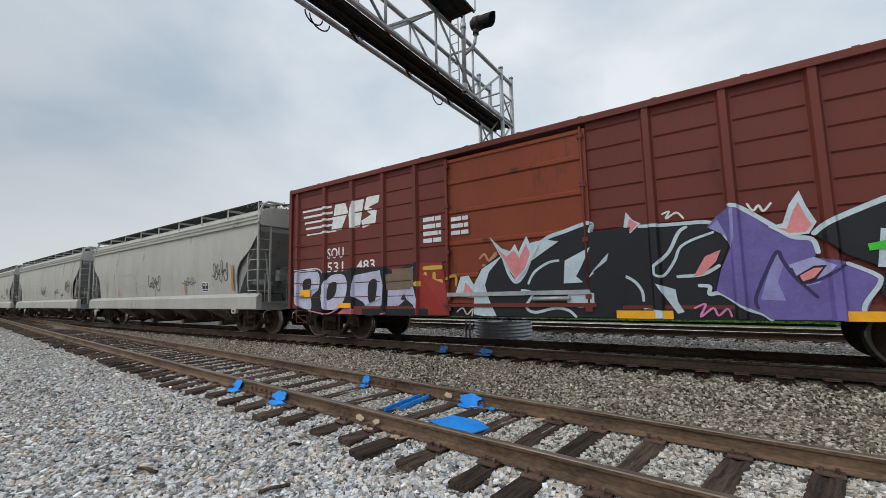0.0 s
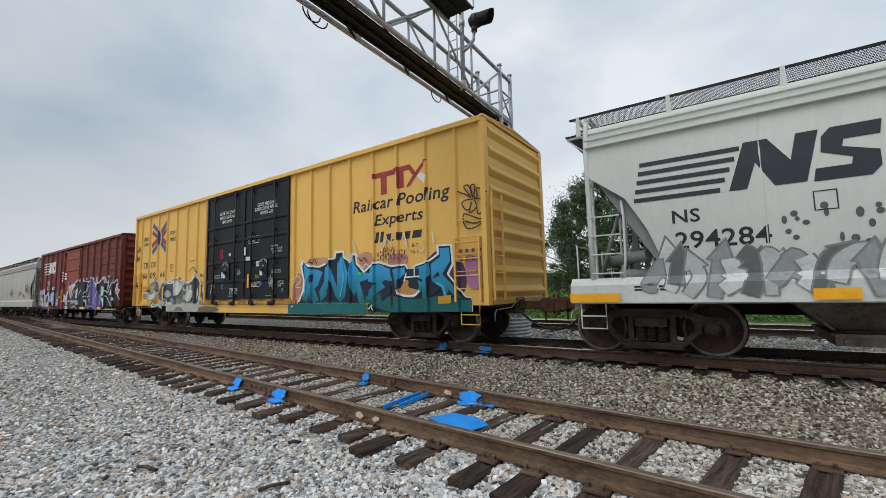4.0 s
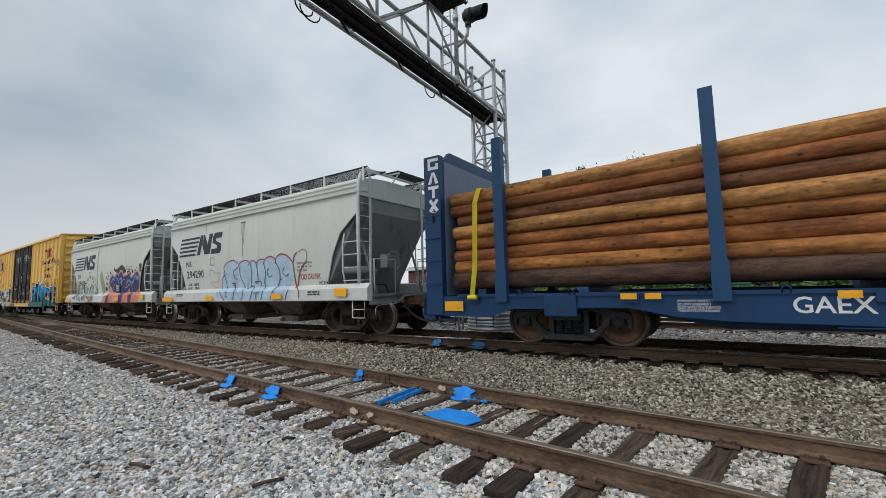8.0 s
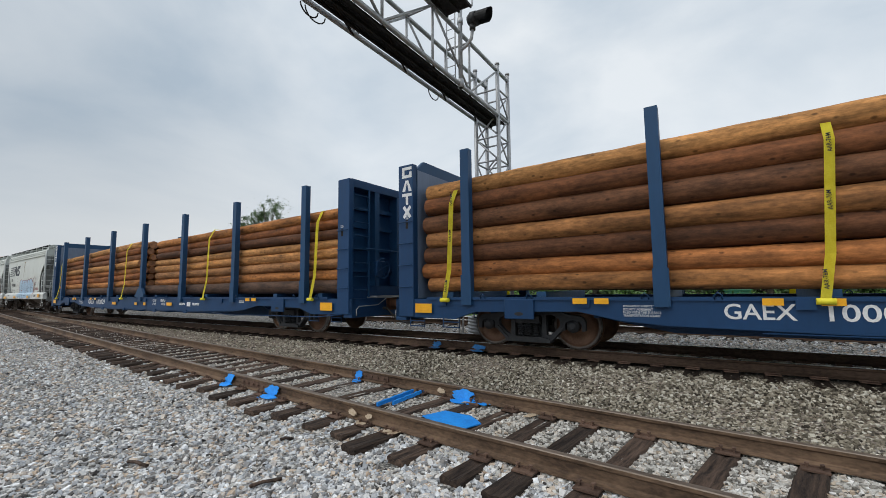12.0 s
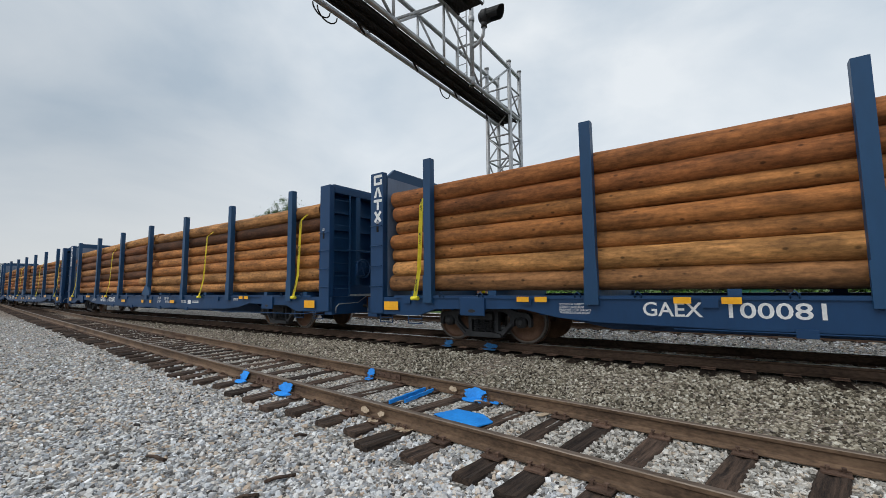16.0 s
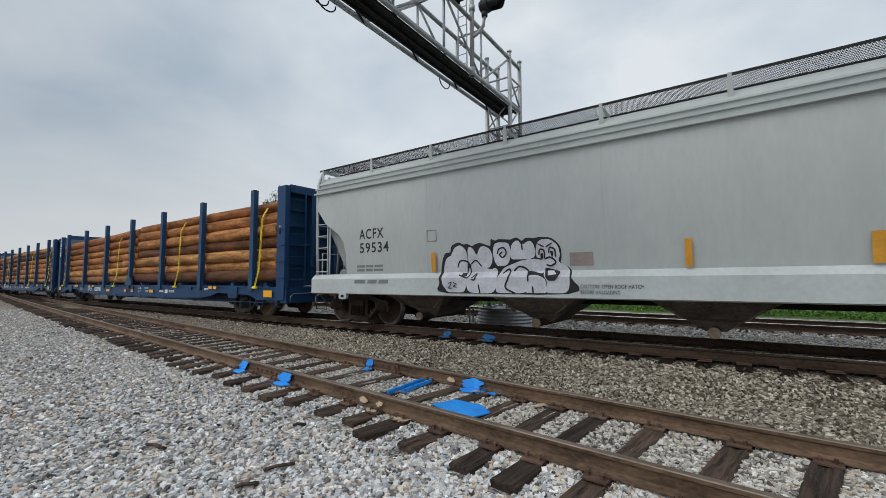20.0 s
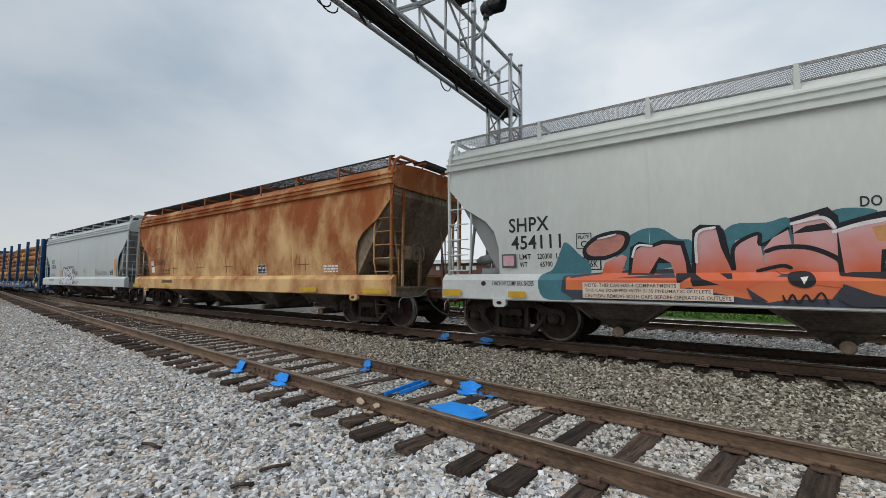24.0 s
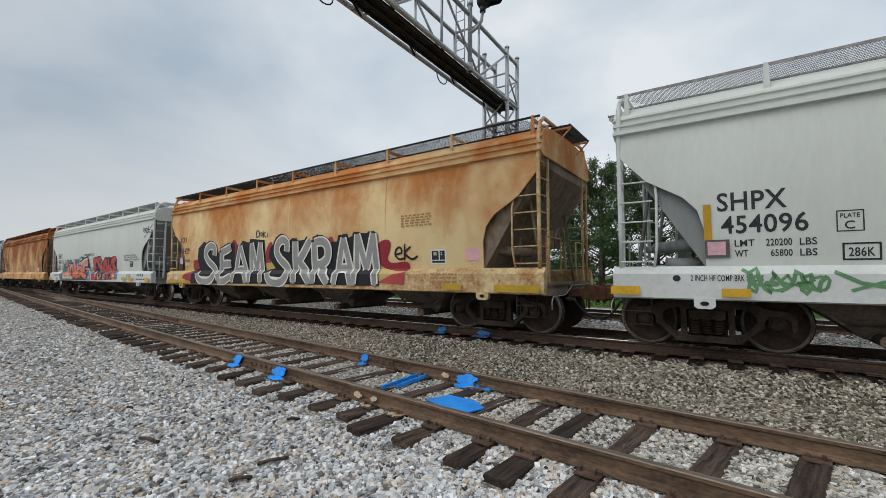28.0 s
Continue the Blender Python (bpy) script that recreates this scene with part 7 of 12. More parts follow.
        if number != "100029":                        # code woven up the strap
            reach = top - 0.32 - 1.6
            on = {"breaks": (), "y": lambda px, pz: -1.60 + 0.10 * (pz - 0.98) / 0.62 if pz < 1.6 else -1.50 + 0.03 * (pz - 1.6) / reach}
            for z in (1.12, 2.2, 3.0):
                v, f = fitted("AAR-76M", 0.0, 0.0, 0.27, 0.055, 0.01)
                shift = dx * 0.5 * (z - 0.98) / 0.62 if z < 1.6 else dx * 0.5 + dx * 0.5 * (z - 1.6) / reach
                lay("strap_code", st, [([(x + shift + 0.027 - b, z + a) for a, b in v], f)], MAT["ink"], on, 0.012, "black woven code")
    S = level_side(-1.5)
    lay("lettering", car, [fitted("GAEX", -6.44, 0.69, -5.60, 0.92, 0.012)], MAT["white"], S, 0.005, "white reporting marks")
    lay("lettering", car, [fitted(number, -5.27, 0.69, -4.18, 0.92, 0.012)], MAT["white"], S, 0.005, "white car number")
    return car


# ------------------------------------------------------------------ the train, car by car
CARS = []                                             # (car, place of its centre along the main track at the start)


def ACF(label, c0, mats, half=7.92, **kw):
    return hopper(label, c0, half, 3.58, 4.16, 0.07, ((0.07, 3.58), (0.08, 3.25), (0.53, 2.74), (1.05, 2.42), (1.24, 2.2), (1.33, 1.87), (1.33, 1.3)), (0.82, 1.32),
                  (-4.55, -1.52, 1.52, 4.55), mats, 6.62, "four-bay covered hoppers", side_lines=(-3.9, 0.0, 3.9), **kw)


def NSH(label, c0, mats, half=5.45):
    return hopper(label, c0, half, 3.66, 4.14, 0.40, ((0.40, 3.66), (0.41, 3.13), (0.99, 2.67), (1.3, 2.11), (1.54, 1.44), (1.56, 1.3)), (0.90, 1.32),
                  (-1.5, 1.5), mats, 4.27, "two-bay covered hoppers", 1.0, (-2.6, -0.9, 0.8, 2.5), 8, False)


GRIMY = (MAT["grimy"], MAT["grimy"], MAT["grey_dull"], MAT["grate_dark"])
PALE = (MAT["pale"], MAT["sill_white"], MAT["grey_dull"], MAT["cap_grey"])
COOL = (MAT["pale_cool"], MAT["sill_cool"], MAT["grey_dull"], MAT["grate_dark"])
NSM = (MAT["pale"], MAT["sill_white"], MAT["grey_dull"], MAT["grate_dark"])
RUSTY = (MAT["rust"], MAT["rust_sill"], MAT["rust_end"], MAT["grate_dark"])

for _i in range(7):
    ACF("grimy weathered grey covered hopper", -20.2 - 18.0 * _i, GRIMY)
NSB_RIBS = (-7.04, -5.85, -4.78, -3.68, -2.66, 2.3, 3.38, 4.43, 5.57, 6.67)
nsb = boxcar("oxide red ribbed boxcar with large graffiti", -3.3, 7.35, 0.86, 4.28, NSB_RIBS, 0.17, 0.075, (-1.80, 1.30), MAT["red"], MAT["red_door"], 9, 6.12, 4.6, peak=0.10)
plug_door(nsb, -1.80, 1.30, -1.56, 0.98, 4.12, MAT["red_door"], (1.55, 2.25, 2.95, 3.6), (-1.72, 1.22), MAT["red"], "brighter red sliding door")
TTX_RIBS = (-8.38, -7.55, -6.69, -5.87, -5.00, -4.12, -3.30, -2.64, 2.62, 3.39, 4.17, 4.97, 5.81, 6.60, 7.46, 8.28)
ttx = boxcar("tall faded yellow boxcar with black double doors", 14.82, 8.98, 0.88, 4.82, TTX_RIBS, 0.10, 0.06, (-2.50, 2.36), MAT["yellow"], MAT["door_black"], 0, 6.95, 5.2)
plug_door(ttx, -2.50, -0.08, -1.56, 1.10, 4.74, MAT["door_black"], (1.7, 2.35, 3.05, 3.6), (-1.9, -0.53), MAT["door_black"], "matt black plug door")
plug_door(ttx, -0.08, 2.36, -1.56, 1.10, 4.74, MAT["door_black"], (1.7, 2.35, 3.05, 3.6), (0.46, 1.71), MAT["door_black"], "matt black plug door")
nsh1 = NSH("pale grey covered hopper with purple and orange graffiti", 30.95, NSM)
nsh2 = NSH("pale grey covered hopper with outlined bubble graffiti", 42.92, NSM)
log1 = log_car("blue bulkhead flat car loaded with peeled logs in two piles", 62.80, 21, ((-12.1, -0.85, 7, 0.146, 0.16), (0.72, 12.1, 7, 0.151, 0.05)), ((-11.5, 3.25, 0.06, 0.02), (-1.93, 3.46, 0.02, 0.0), (5.43, 3.42, 0.05, 0.02), (11.28, 3.4, 0.1, 0.0)), "100029", True)
log2 = log_car("blue bulkhead flat car loaded with long peeled logs", 89.84, 22, ((-12.1, 0.4, 7, 0.192, 0.08), (0.3, 12.1, 7, 0.194, -0.03)), ((-11.38, 3.38, 0.12, 0.03), (-5.3, 3.5, 0.22, 0.0), (5.22, 3.56, 0.20, 0.62), (11.18, 3.56, 0.12, 0.38)), "100080")
log3 = log_car("blue bulkhead flat car loaded with mixed peeled logs", 116.81, 23, ((-12.1, 0.2, 7, 0.191, 0.06), (-0.4, 12.1, 7, 0.196, -0.03)), ((-11.2, 3.44, 0.1, 0.02), (-1.92, 3.56, 0.18, 0.25), (5.24, 3.58, 0.10, 0.04), (11.2, 3.55, 0.14, 0.04)), "100081")
acf1 = ACF("clean light grey covered hopper with white bubble graffiti", 138.82, COOL)
rust1 = ACF("heavily rusted beige covered hopper", 155.95, (MAT["rust_heavy"], MAT["rust_heavy"], MAT["rust_end"], MAT["grate_dark"]))
shp1 = ACF("pale grey covered hopper with red graffiti lettering", 173.35, PALE, 8.0)
rust2 = ACF("rusted beige covered hopper with silver graffiti lettering", 190.8, RUSTY)
shp2 = ACF("pale grey covered hopper with a green tag", 207.85, PALE)

HALVES = [7.92] * 7 + [7.35, 8.98, 5.45, 5.45, 12.8, 12.8, 12.8, 7.92, 7.92, 8.0, 7.92, 7.92]
_row = sorted(CARS, key=lambda q: q[1])
_half = {car: HALVES[i] for i, (car, c0) in enumerate(CARS)}
for _i, (_car, _c) in enumerate(_row):
    _l = (_c - _row[_i - 1][1] - _half[_car] - _half[_row[_i - 1][0]]) / 2 if _i else 0.7
    _r = (_row[_i + 1][1] - _c - _half[_car] - _half[_row[_i + 1][0]]) / 2 if _i < len(_row) - 1 else 0.7
    add_couplers(_car, _half[_car], _l, _r)



# ------------------------------------------------------------------ lettering, labels and graffiti on the cars
def hopper_side(eave, sill):
    z1 = sill[1]

    def y(x, z):
        if z <= z1 - 0.10:
            return -1.62
        if z <= z1 + 0.02:
            return -1.62 + 0.12 * (z - z1 + 0.10) / 0.12
        return -side_y_of(z, eave)
    return {"breaks": (), "zbreaks": (z1 - 0.10, z1 + 0.02, 1.7, 2.1, 2.5, 2.9, 3.3), "y": y}


ACF_SIDE, NSH_SIDE = hopper_side(3.58, (0.82, 1.32)), hopper_side(3.66, (0.90, 1.32))
NSB_SIDE, TTX_SIDE = rib_side(-1.53, NSB_RIBS, 0.17, 0.075), rib_side(-1.53, TTX_RIBS, 0.10, 0.06)


def with_door(side, door):
    """A side's relief with the doors standing proud."""
    inner = side["y"]
    return {"breaks": side["breaks"] + tuple(door), "y": lambda x, z: -1.596 if door[0] < x < door[1] else inner(x, z)}


NSB_SIDE, TTX_SIDE = with_door(NSB_SIDE, (-1.80, 1.30)), with_door(TTX_SIDE, (-2.50, 2.36))
SILL_NSB = level_side(-1.57)


def words(car, side, rows, mat, lean=0.0, gap=1.05, label="stencilled lettering", bold=0.014):
    for text, box4 in rows:
        lay("lettering", car, [fitted(text, box4[0], box4[1], box4[2], box4[3], bold, lean, gap)], mat, side, 0.005, label)


def bumped(side, by):
    """The same car side, lifted by a coat of paint."""
    under = side["y"]
    return {**side, "y": lambda x, z: under(x, z) - by}


def reflectors(car, side, boxes, mat=None):
    for b in boxes:
        lay("reflector", car, [quad(*b)], mat or MAT["reflector"], side, 0.055, "yellow reflective strip")



PEN = {
    "E": [[(0.22, 0.86), (0.18, 0.45), (0.06, 0.02)], [(0.2, 0.86), (0.55, 0.92), (0.9, 1.0)], [(0.2, 0.5), (0.5, 0.52), (0.86, 0.52)], [(0.06, 0.02), (0.5, 0.02), (1.0, 0.16)]],
    "S": [[(0.86, 0.72), (0.88, 0.92), (0.70, 1.0), (0.50, 0.92), (0.42, 0.74), (0.56, 0.56), (0.84, 0.38), (0.92, 0.2), (0.74, 0.04), (0.42, 0.0), (0.14, 0.08), (0.04, 0.26)]],
    "A": [[(0.02, 0.0), (0.24, 0.5), (0.5, 0.98)], [(0.5, 0.98), (0.74, 0.5), (0.98, 0.0)], [(0.25, 0.34), (0.5, 0.36), (0.75, 0.34)]],
    "K": [[(0.14, 0.0), (0.13, 0.5), (0.16, 1.0)], [(0.95, 1.0), (0.6, 0.72), (0.25, 0.5)], [(0.32, 0.52), (0.65, 0.3), (1.0, 0.0)]],
    "M": [[(0.04, 0.0), (0.10, 0.5), (0.16, 1.0)], [(0.16, 1.0), (0.33, 0.65), (0.5, 0.32)], [(0.5, 0.32), (0.68, 0.65), (0.84, 1.0)], [(0.84, 1.0), (0.90, 0.5), (0.97, 0.0)]],
    "R": [[(0.12, 0.0), (0.12, 0.5), (0.12, 0.97)], [(0.12, 0.95), (0.6, 0.97), (0.88, 0.82), (0.82, 0.58), (0.5, 0.46), (0.2, 0.46)], [(0.42, 0.46), (0.66, 0.24), (0.97, 0.0)]],
}


def smooth(pts, n=5):
    """Round a polyline off."""
    out = []
    for i in range(len(pts) - 1):
        p0, p1, p2, p3 = pts[max(i - 1, 0)], pts[i], pts[i + 1], pts[min(i + 2, len(pts) - 1)]
        for k in range(n):
            t = k / n
            out.append(tuple(0.5 * (2 * b + (c - a) * t + (2 * a - 5 * b + 4 * c - d) * t * t + (3 * b - a - 3 * c + d) * t ** 3) for a, b, c, d in zip(p0, p1, p2, p3)))
    return out + [pts[-1]]


def brush(pts, w, blunt=False):
    """A fat sprayed line with rounded or blunt ends, a little wider in the middle."""
    line = smooth(pts)
    n = len(line)
    v, f = [], []
    for i, p in enumerate(line):
        a, b = line[max(i - 1, 0)], line[min(i + 1, n - 1)]
        dx, dz = b[0] - a[0], b[1] - a[1]
        L = math.hypot(dx, dz) or 1
        ww = w * (0.92 + 0.14 * math.sin(math.pi * i / (n - 1)))
        nx, nz = -dz / L * ww / 2, dx / L * ww / 2
        v += [(p[0] + nx, p[1] + nz), (p[0] - nx, p[1] - nz)]
    for i in range(n - 1):
        f.append((2 * i, 2 * i + 1, 2 * i + 3, 2 * i + 2))
    shapes = [(v, f)]
    if not blunt:
        for p in (line[0], line[-1]):
            shapes.append(disc(p[0], p[1], w * 0.46, w * 0.46, 12))
    return shapes


def letters(car, side, text, slots, fill, edge, shade, lift=0.006, lean=0.0, cast=(-0.12, 0.0), fat=0.26, blunt=False, rim_w=0.05, out_w=0.05, halo=None):
    """Graffiti letters, one box each, drawn with a fat brush: halo, cast shadow, outline and fill, layer on layer."""
    for j, (ch, (x0, z0, x1, z1)) in enumerate(zip(text, slots)):
        f = fat * (0.76 if ch in "MA" else 1.0)       # narrow letters get a thinner brush
        h = f / 2
        lines = [[(x0 + h + (x1 - x0 - f) * px + lean * (pz - 0.5) * (z1 - z0), z0 + h + (z1 - z0 - f) * pz) for px, pz in ln] for ln in PEN[ch]]
        up = lift + 0.0009 * j

        def layer(name, w, mat, dz, dx=0.0, dy=0.0, label=""):
            lay(name, car, [s for ln in lines for s in brush([(x + dx, max(z + dy, 0.84 + w * 0.5)) for x, z in ln], w, blunt)], mat, side, up + dz, label)
        if halo is not None:
            layer("graffiti_halo", f + 2 * (rim_w + out_w) + 0.07, halo, 0.0)
        w = f + 2 * rim_w + 0.02
        lay("graffiti_shadow", car, [q for k in range(7, 0, -1) for ln in lines for q in brush([(x + cast[0] * k / 7, max(z + cast[1] * k / 7, 0.84 + w * 0.5)) for x, z in ln], w, blunt)], shade, side, up + 0.002)
        layer("graffiti_outline", f + 2 * rim_w, edge, 0.0155)
        layer("graffiti_letter", f, fill, 0.018, label="spray-painted graffiti letter")


def wild(car, side, x0, x1, z0, z1, count, seed, fills, edge, lift, w=0.22, rim_w=0.035):
    """Interlocked wild-style bars and hooks, each with an outline, filling a box; unreadable."""
    rng = random.Random(seed)
    for j in range(count):
        cx = x0 + (x1 - x0) * (j + 0.5) / count
        d = (x1 - x0) / count
        pts = [(cx + rng.uniform(-0.9, 0.5) * d, z0 + rng.uniform(0.0, 0.3) * (z1 - z0)), (cx + rng.uniform(-0.5, 0.5) * d, z0 + rng.uniform(0.3, 0.7) * (z1 - z0)),
               (cx + rng.uniform(-0.5, 0.7) * d, z0 + rng.uniform(0.65, 1.0) * (z1 - z0))]
        if rng.random() < 0.6:
            pts.append((pts[-1][0] + rng.uniform(0.2, 0.8) * d, pts[-1][1] - rng.uniform(0.05, 0.3) * (z1 - z0)))
        ww = w * rng.uniform(0.7, 1.25)
        tip = pts[-1]
        a = math.atan2(tip[1] - pts[-2][1], tip[0] - pts[-2][0])
        def arrow(k):
            return poly(*[(tip[0] + k * math.cos(a + t) * r, tip[1] + k * math.sin(a + t) * r) for t, r in ((0, 1.5), (1.9, 1.0), (-1.9, 1.0))])
        up = lift + 0.0022 * j
        lay("graffiti_outline", car, brush(pts, ww + 2 * rim_w, True) + [arrow(ww + 1.4 * rim_w)], edge, side, up)
        lay("graffiti_stroke", car, brush(pts, ww, True) + [arrow(ww * 0.95)], fills[j % len(fills)], side, up + 0.0013)


def loop(pts, n=4):
    """A closed outline rounded off."""
    k = len(pts)
    out = []
    for i in range(k):
        p0, p1, p2, p3 = pts[i - 1], pts[i], pts[(i + 1) % k], pts[(i + 2) % k]
        for j in range(n):
            t = j / n
            out.append(tuple(0.5 * (2 * b + (c - a) * t + (2 * a - 5 * b + 4 * c - d) * t * t + (3 * b - a - 3 * c + d) * t ** 3) for a, b, c, d in zip(p0, p1, p2, p3)))
    return out


def fill(c, S, colour, lift, soft, *pts):
    """A sprayed patch of one colour; soft rounds its outline."""
    mat = flat(lin(*colour)) if isinstance(colour, tuple) else colour
    low = min(z for x, z in pts)
    if S is TTX_SIDE:                                 # the ribs end over the belly sill
        pts = [(x, max(z, 0.93) if abs(x) < 5.6 else z) for x, z in pts]
        low = min(z for x, z in pts)
    lay("graffiti_fill", c, [poly(*([(x, max(z, low)) for x, z in loop(pts)] if soft else pts))], mat, S, lift)


def line(c, S, colour, lift, w, *pts):
    """A sprayed line with rounded ends."""
    lay("graffiti_stroke", c, brush(list(pts), w), flat(lin(*colour)), S, lift)


TEAL_FADE = fade("teal_to_sky", lin(18, 104, 110), lin(44, 146, 196), 1.0, 1.75)
ORANGE_FADE = fade("orange_fade", lin(212, 120, 66), lin(206, 104, 72), 0.9, 1.3)
PINK_FADE = fade("pink_to_orange", lin(208, 100, 62), lin(206, 160, 160), 1.25, 1.85)


def decals_red_boxcar():
    c, S = nsb, NSB_SIDE
    W = MAT["white"]
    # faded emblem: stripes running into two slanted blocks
    em = [quad(-6.85 + 0.05 * k, 3.60 - 0.17 * k, -5.6 + 0.05 * k, 3.66 - 0.17 * k) for k in range(5)]
    em += [poly((-5.6, 2.95), (-5.2, 2.95), (-4.95, 3.4), (-4.85, 2.95), (-4.5, 2.95), (-4.35, 3.66), (-4.72, 3.66), (-4.9, 3.3), (-5.05, 3.66), (-5.45, 3.66)),
           poly((-4.4, 2.9), (-3.95, 3.0), (-3.9, 3.3), (-4.2, 3.42), (-3.85, 3.5), (-3.8, 3.7), (-4.25, 3.7), (-4.35, 3.4), (-4.1, 3.22), (-4.45, 3.1))]
    lay("emblem", c, em, W, S, 0.005, "faded white railway emblem")
    words(c, S, (("SOU", (-5.76, 2.2, -5.11, 2.48)), ("531", (-5.76, 1.83, -5.12, 2.1)), ("483", (-4.62, 1.83, -3.98, 2.08))), W)
    lay("lettering", c, bars(-2.45, 2.3, -1.95, 2.95, 4, 3, 1) + bars(-1.64, 2.40, -1.2, 2.85, 3, 4, 1), W, S, 0.006, "patched white stencils")
    lay("label_plate", c, [quad(-3.4, 1.36, -2.76, 1.80)], flat(lin(120, 100, 84)), S, 0.02, "worn metal card holder")
    # graffiti along the lower half
    fill(c, S, (26, 28, 34), 0.0080, False, (-7.20, 1.97), (-6.18, 1.98), (-6.01, 1.82), (-5.00, 1.83), (-4.78, 1.91), (-3.60, 1.87), (-3.42, 1.75), (-2.62, 1.93), (-2.65, 1.39), (-2.47, 0.73), (-3.26, 0.83), (-4.03, 0.72), (-4.42, 0.72), (-5.25, 0.88), (-6.16, 0.77), (-6.91, 0.88), (-7.31, 1.29))
    fill(c, S, (190, 190, 212), 0.0089, True, (-7.09, 1.87), (-6.18, 1.89), (-6.10, 1.42), (-6.41, 1.19), (-6.46, 0.83), (-7.12, 1.04))
    fill(c, S, (196, 196, 216), 0.0098, True, (-5.89, 1.49), (-5.59, 1.74), (-5.08, 1.72), (-4.99, 1.32), (-5.25, 0.91), (-5.77, 0.82), (-6.03, 1.11))
    fill(c, S, (186, 186, 210), 0.0107, False, (-4.70, 1.71), (-3.75, 1.80), (-3.65, 1.42), (-3.69, 0.95), (-4.12, 0.72), (-4.38, 1.02), (-4.78, 1.18))
    fill(c, S, (182, 182, 206), 0.0116, False, (-3.53, 1.49), (-2.71, 1.85), (-2.72, 1.39), (-2.55, 0.79), (-2.98, 1.08), (-3.29, 0.88), (-3.58, 0.84))
    fill(c, S, (26, 28, 34), 0.0125, True, (-6.77, 1.64), (-6.45, 1.68), (-6.47, 1.40), (-6.77, 1.37))
    fill(c, S, (26, 28, 34), 0.0134, True, (-5.70, 1.48), (-5.39, 1.55), (-5.43, 1.22), (-5.75, 1.08))
    fill(c, S, (26, 28, 34), 0.0143, True, (-4.18, 1.51), (-3.91, 1.55), (-3.99, 1.00), (-4.20, 1.06))
    fill(c, S, (60, 40, 60), 0.0152, False, (-3.15, 1.08), (-3.04, 1.21), (-2.94, 1.02))
    line(c, S, (206, 130, 150), 0.0161, 0.035, (-6.53, 0.80), (-5.70, 0.72), (-5.04, 0.95), (-4.42, 0.72), (-3.47, 0.77), (-3.25, 0.95))
    line(c, S, (214, 216, 226), 0.0170, 0.030, (-7.20, 1.94), (-6.18, 1.95), (-5.94, 1.78))
    line(c, S, (150, 150, 176), 0.0179, 0.040, (-6.97, 1.28), (-6.17, 1.39))
    line(c, S, (150, 150, 176), 0.0188, 0.040, (-4.42, 0.88), (-3.72, 1.11))
    fill(c, S, (196, 112, 124), 0.0197, False, (-5.34, 0.72), (-4.93, 0.95), (-4.52, 0.72))
    fill(c, S, (120, 100, 84), 0.0206, False, (-3.61, 1.68), (-2.81, 1.75), (-2.84, 1.31), (-3.59, 1.30))
    line(c, S, (60, 48, 40), 0.0215, 0.025, (-3.61, 1.49), (-2.82, 1.51))
    fill(c, S, (150, 44, 34), 0.0224, False, (-2.56, 1.89), (-1.93, 1.88), (-1.85, 1.43), (-1.66, 1.06), (-1.73, 0.72), (-2.65, 0.72))
    line(c, S, (206, 174, 72), 0.0233, 0.090, (-2.43, 1.77), (-1.96, 1.77))
    line(c, S, (206, 174, 72), 0.0242, 0.100, (-2.40, 1.64), (-2.42, 0.76))
    line(c, S, (200, 160, 64), 0.0251, 0.100, (-2.15, 1.63), (-2.16, 0.76))
    line(c, S, (206, 174, 72), 0.0260, 0.120, (-2.64, 1.42), (-1.97, 1.45))
    line(c, S, (206, 174, 72), 0.0269, 0.060, (-2.33, 0.78), (-1.99, 0.75), (-1.83, 1.00))
    line(c, S, (190, 150, 60), 0.0278, 0.060, (-1.82, 1.49), (-1.55, 1.56), (-1.53, 1.36))
    line(c, S, (90, 40, 34), 0.0287, 0.050, (-2.28, 1.38), (-2.03, 1.40))
    fill(c, S, (196, 212, 220), 0.0296, False, (-1.41, 1.53), (-1.22, 1.55), (-1.09, 1.35), (-0.95, 1.46), (-1.04, 1.08), (-1.57, 1.13))
    fill(c, S, (224, 140, 142), 0.0305, False, (-1.30, 1.41), (-1.17, 1.29), (-1.09, 1.17), (-1.37, 1.15))
    line(c, S, (214, 200, 190), 0.0314, 0.030, (-1.52, 0.80), (-1.38, 0.88), (-1.27, 0.75), (-1.13, 0.87), (-1.16, 0.72))
    line(c, S, (190, 140, 100), 0.0323, 0.050, (-0.93, 1.89), (-0.82, 1.97), (-0.72, 1.83), (-0.56, 1.98), (-0.67, 1.73), (-0.86, 1.74))
    fill(c, S, (26, 28, 34), 0.0332, False, (-1.06, 0.72), (-1.09, 1.35), (-0.94, 1.65), (-0.50, 1.93), (-0.40, 1.92), (-0.27, 1.54), (-0.12, 1.40), (0.15, 1.71), (0.30, 2.02), (0.51, 2.15), (1.31, 2.40), (1.30, 2.20), (1.86, 2.24), (2.34, 2.23), (3.00, 2.20), (3.17, 2.13), (3.32, 1.88), (3.17, 1.51), (3.09, 1.16), (3.36, 0.91), (3.59, 0.81), (3.72, 0.72), (1.72, 0.72))
    fill(c, S, (196, 212, 220), 0.0341, False, (-1.11, 0.75), (-1.08, 1.37), (-0.89, 1.67), (-0.41, 1.92), (-0.73, 1.60), (-0.83, 1.34), (-0.75, 1.05), (-0.59, 0.72), (-0.90, 0.72))
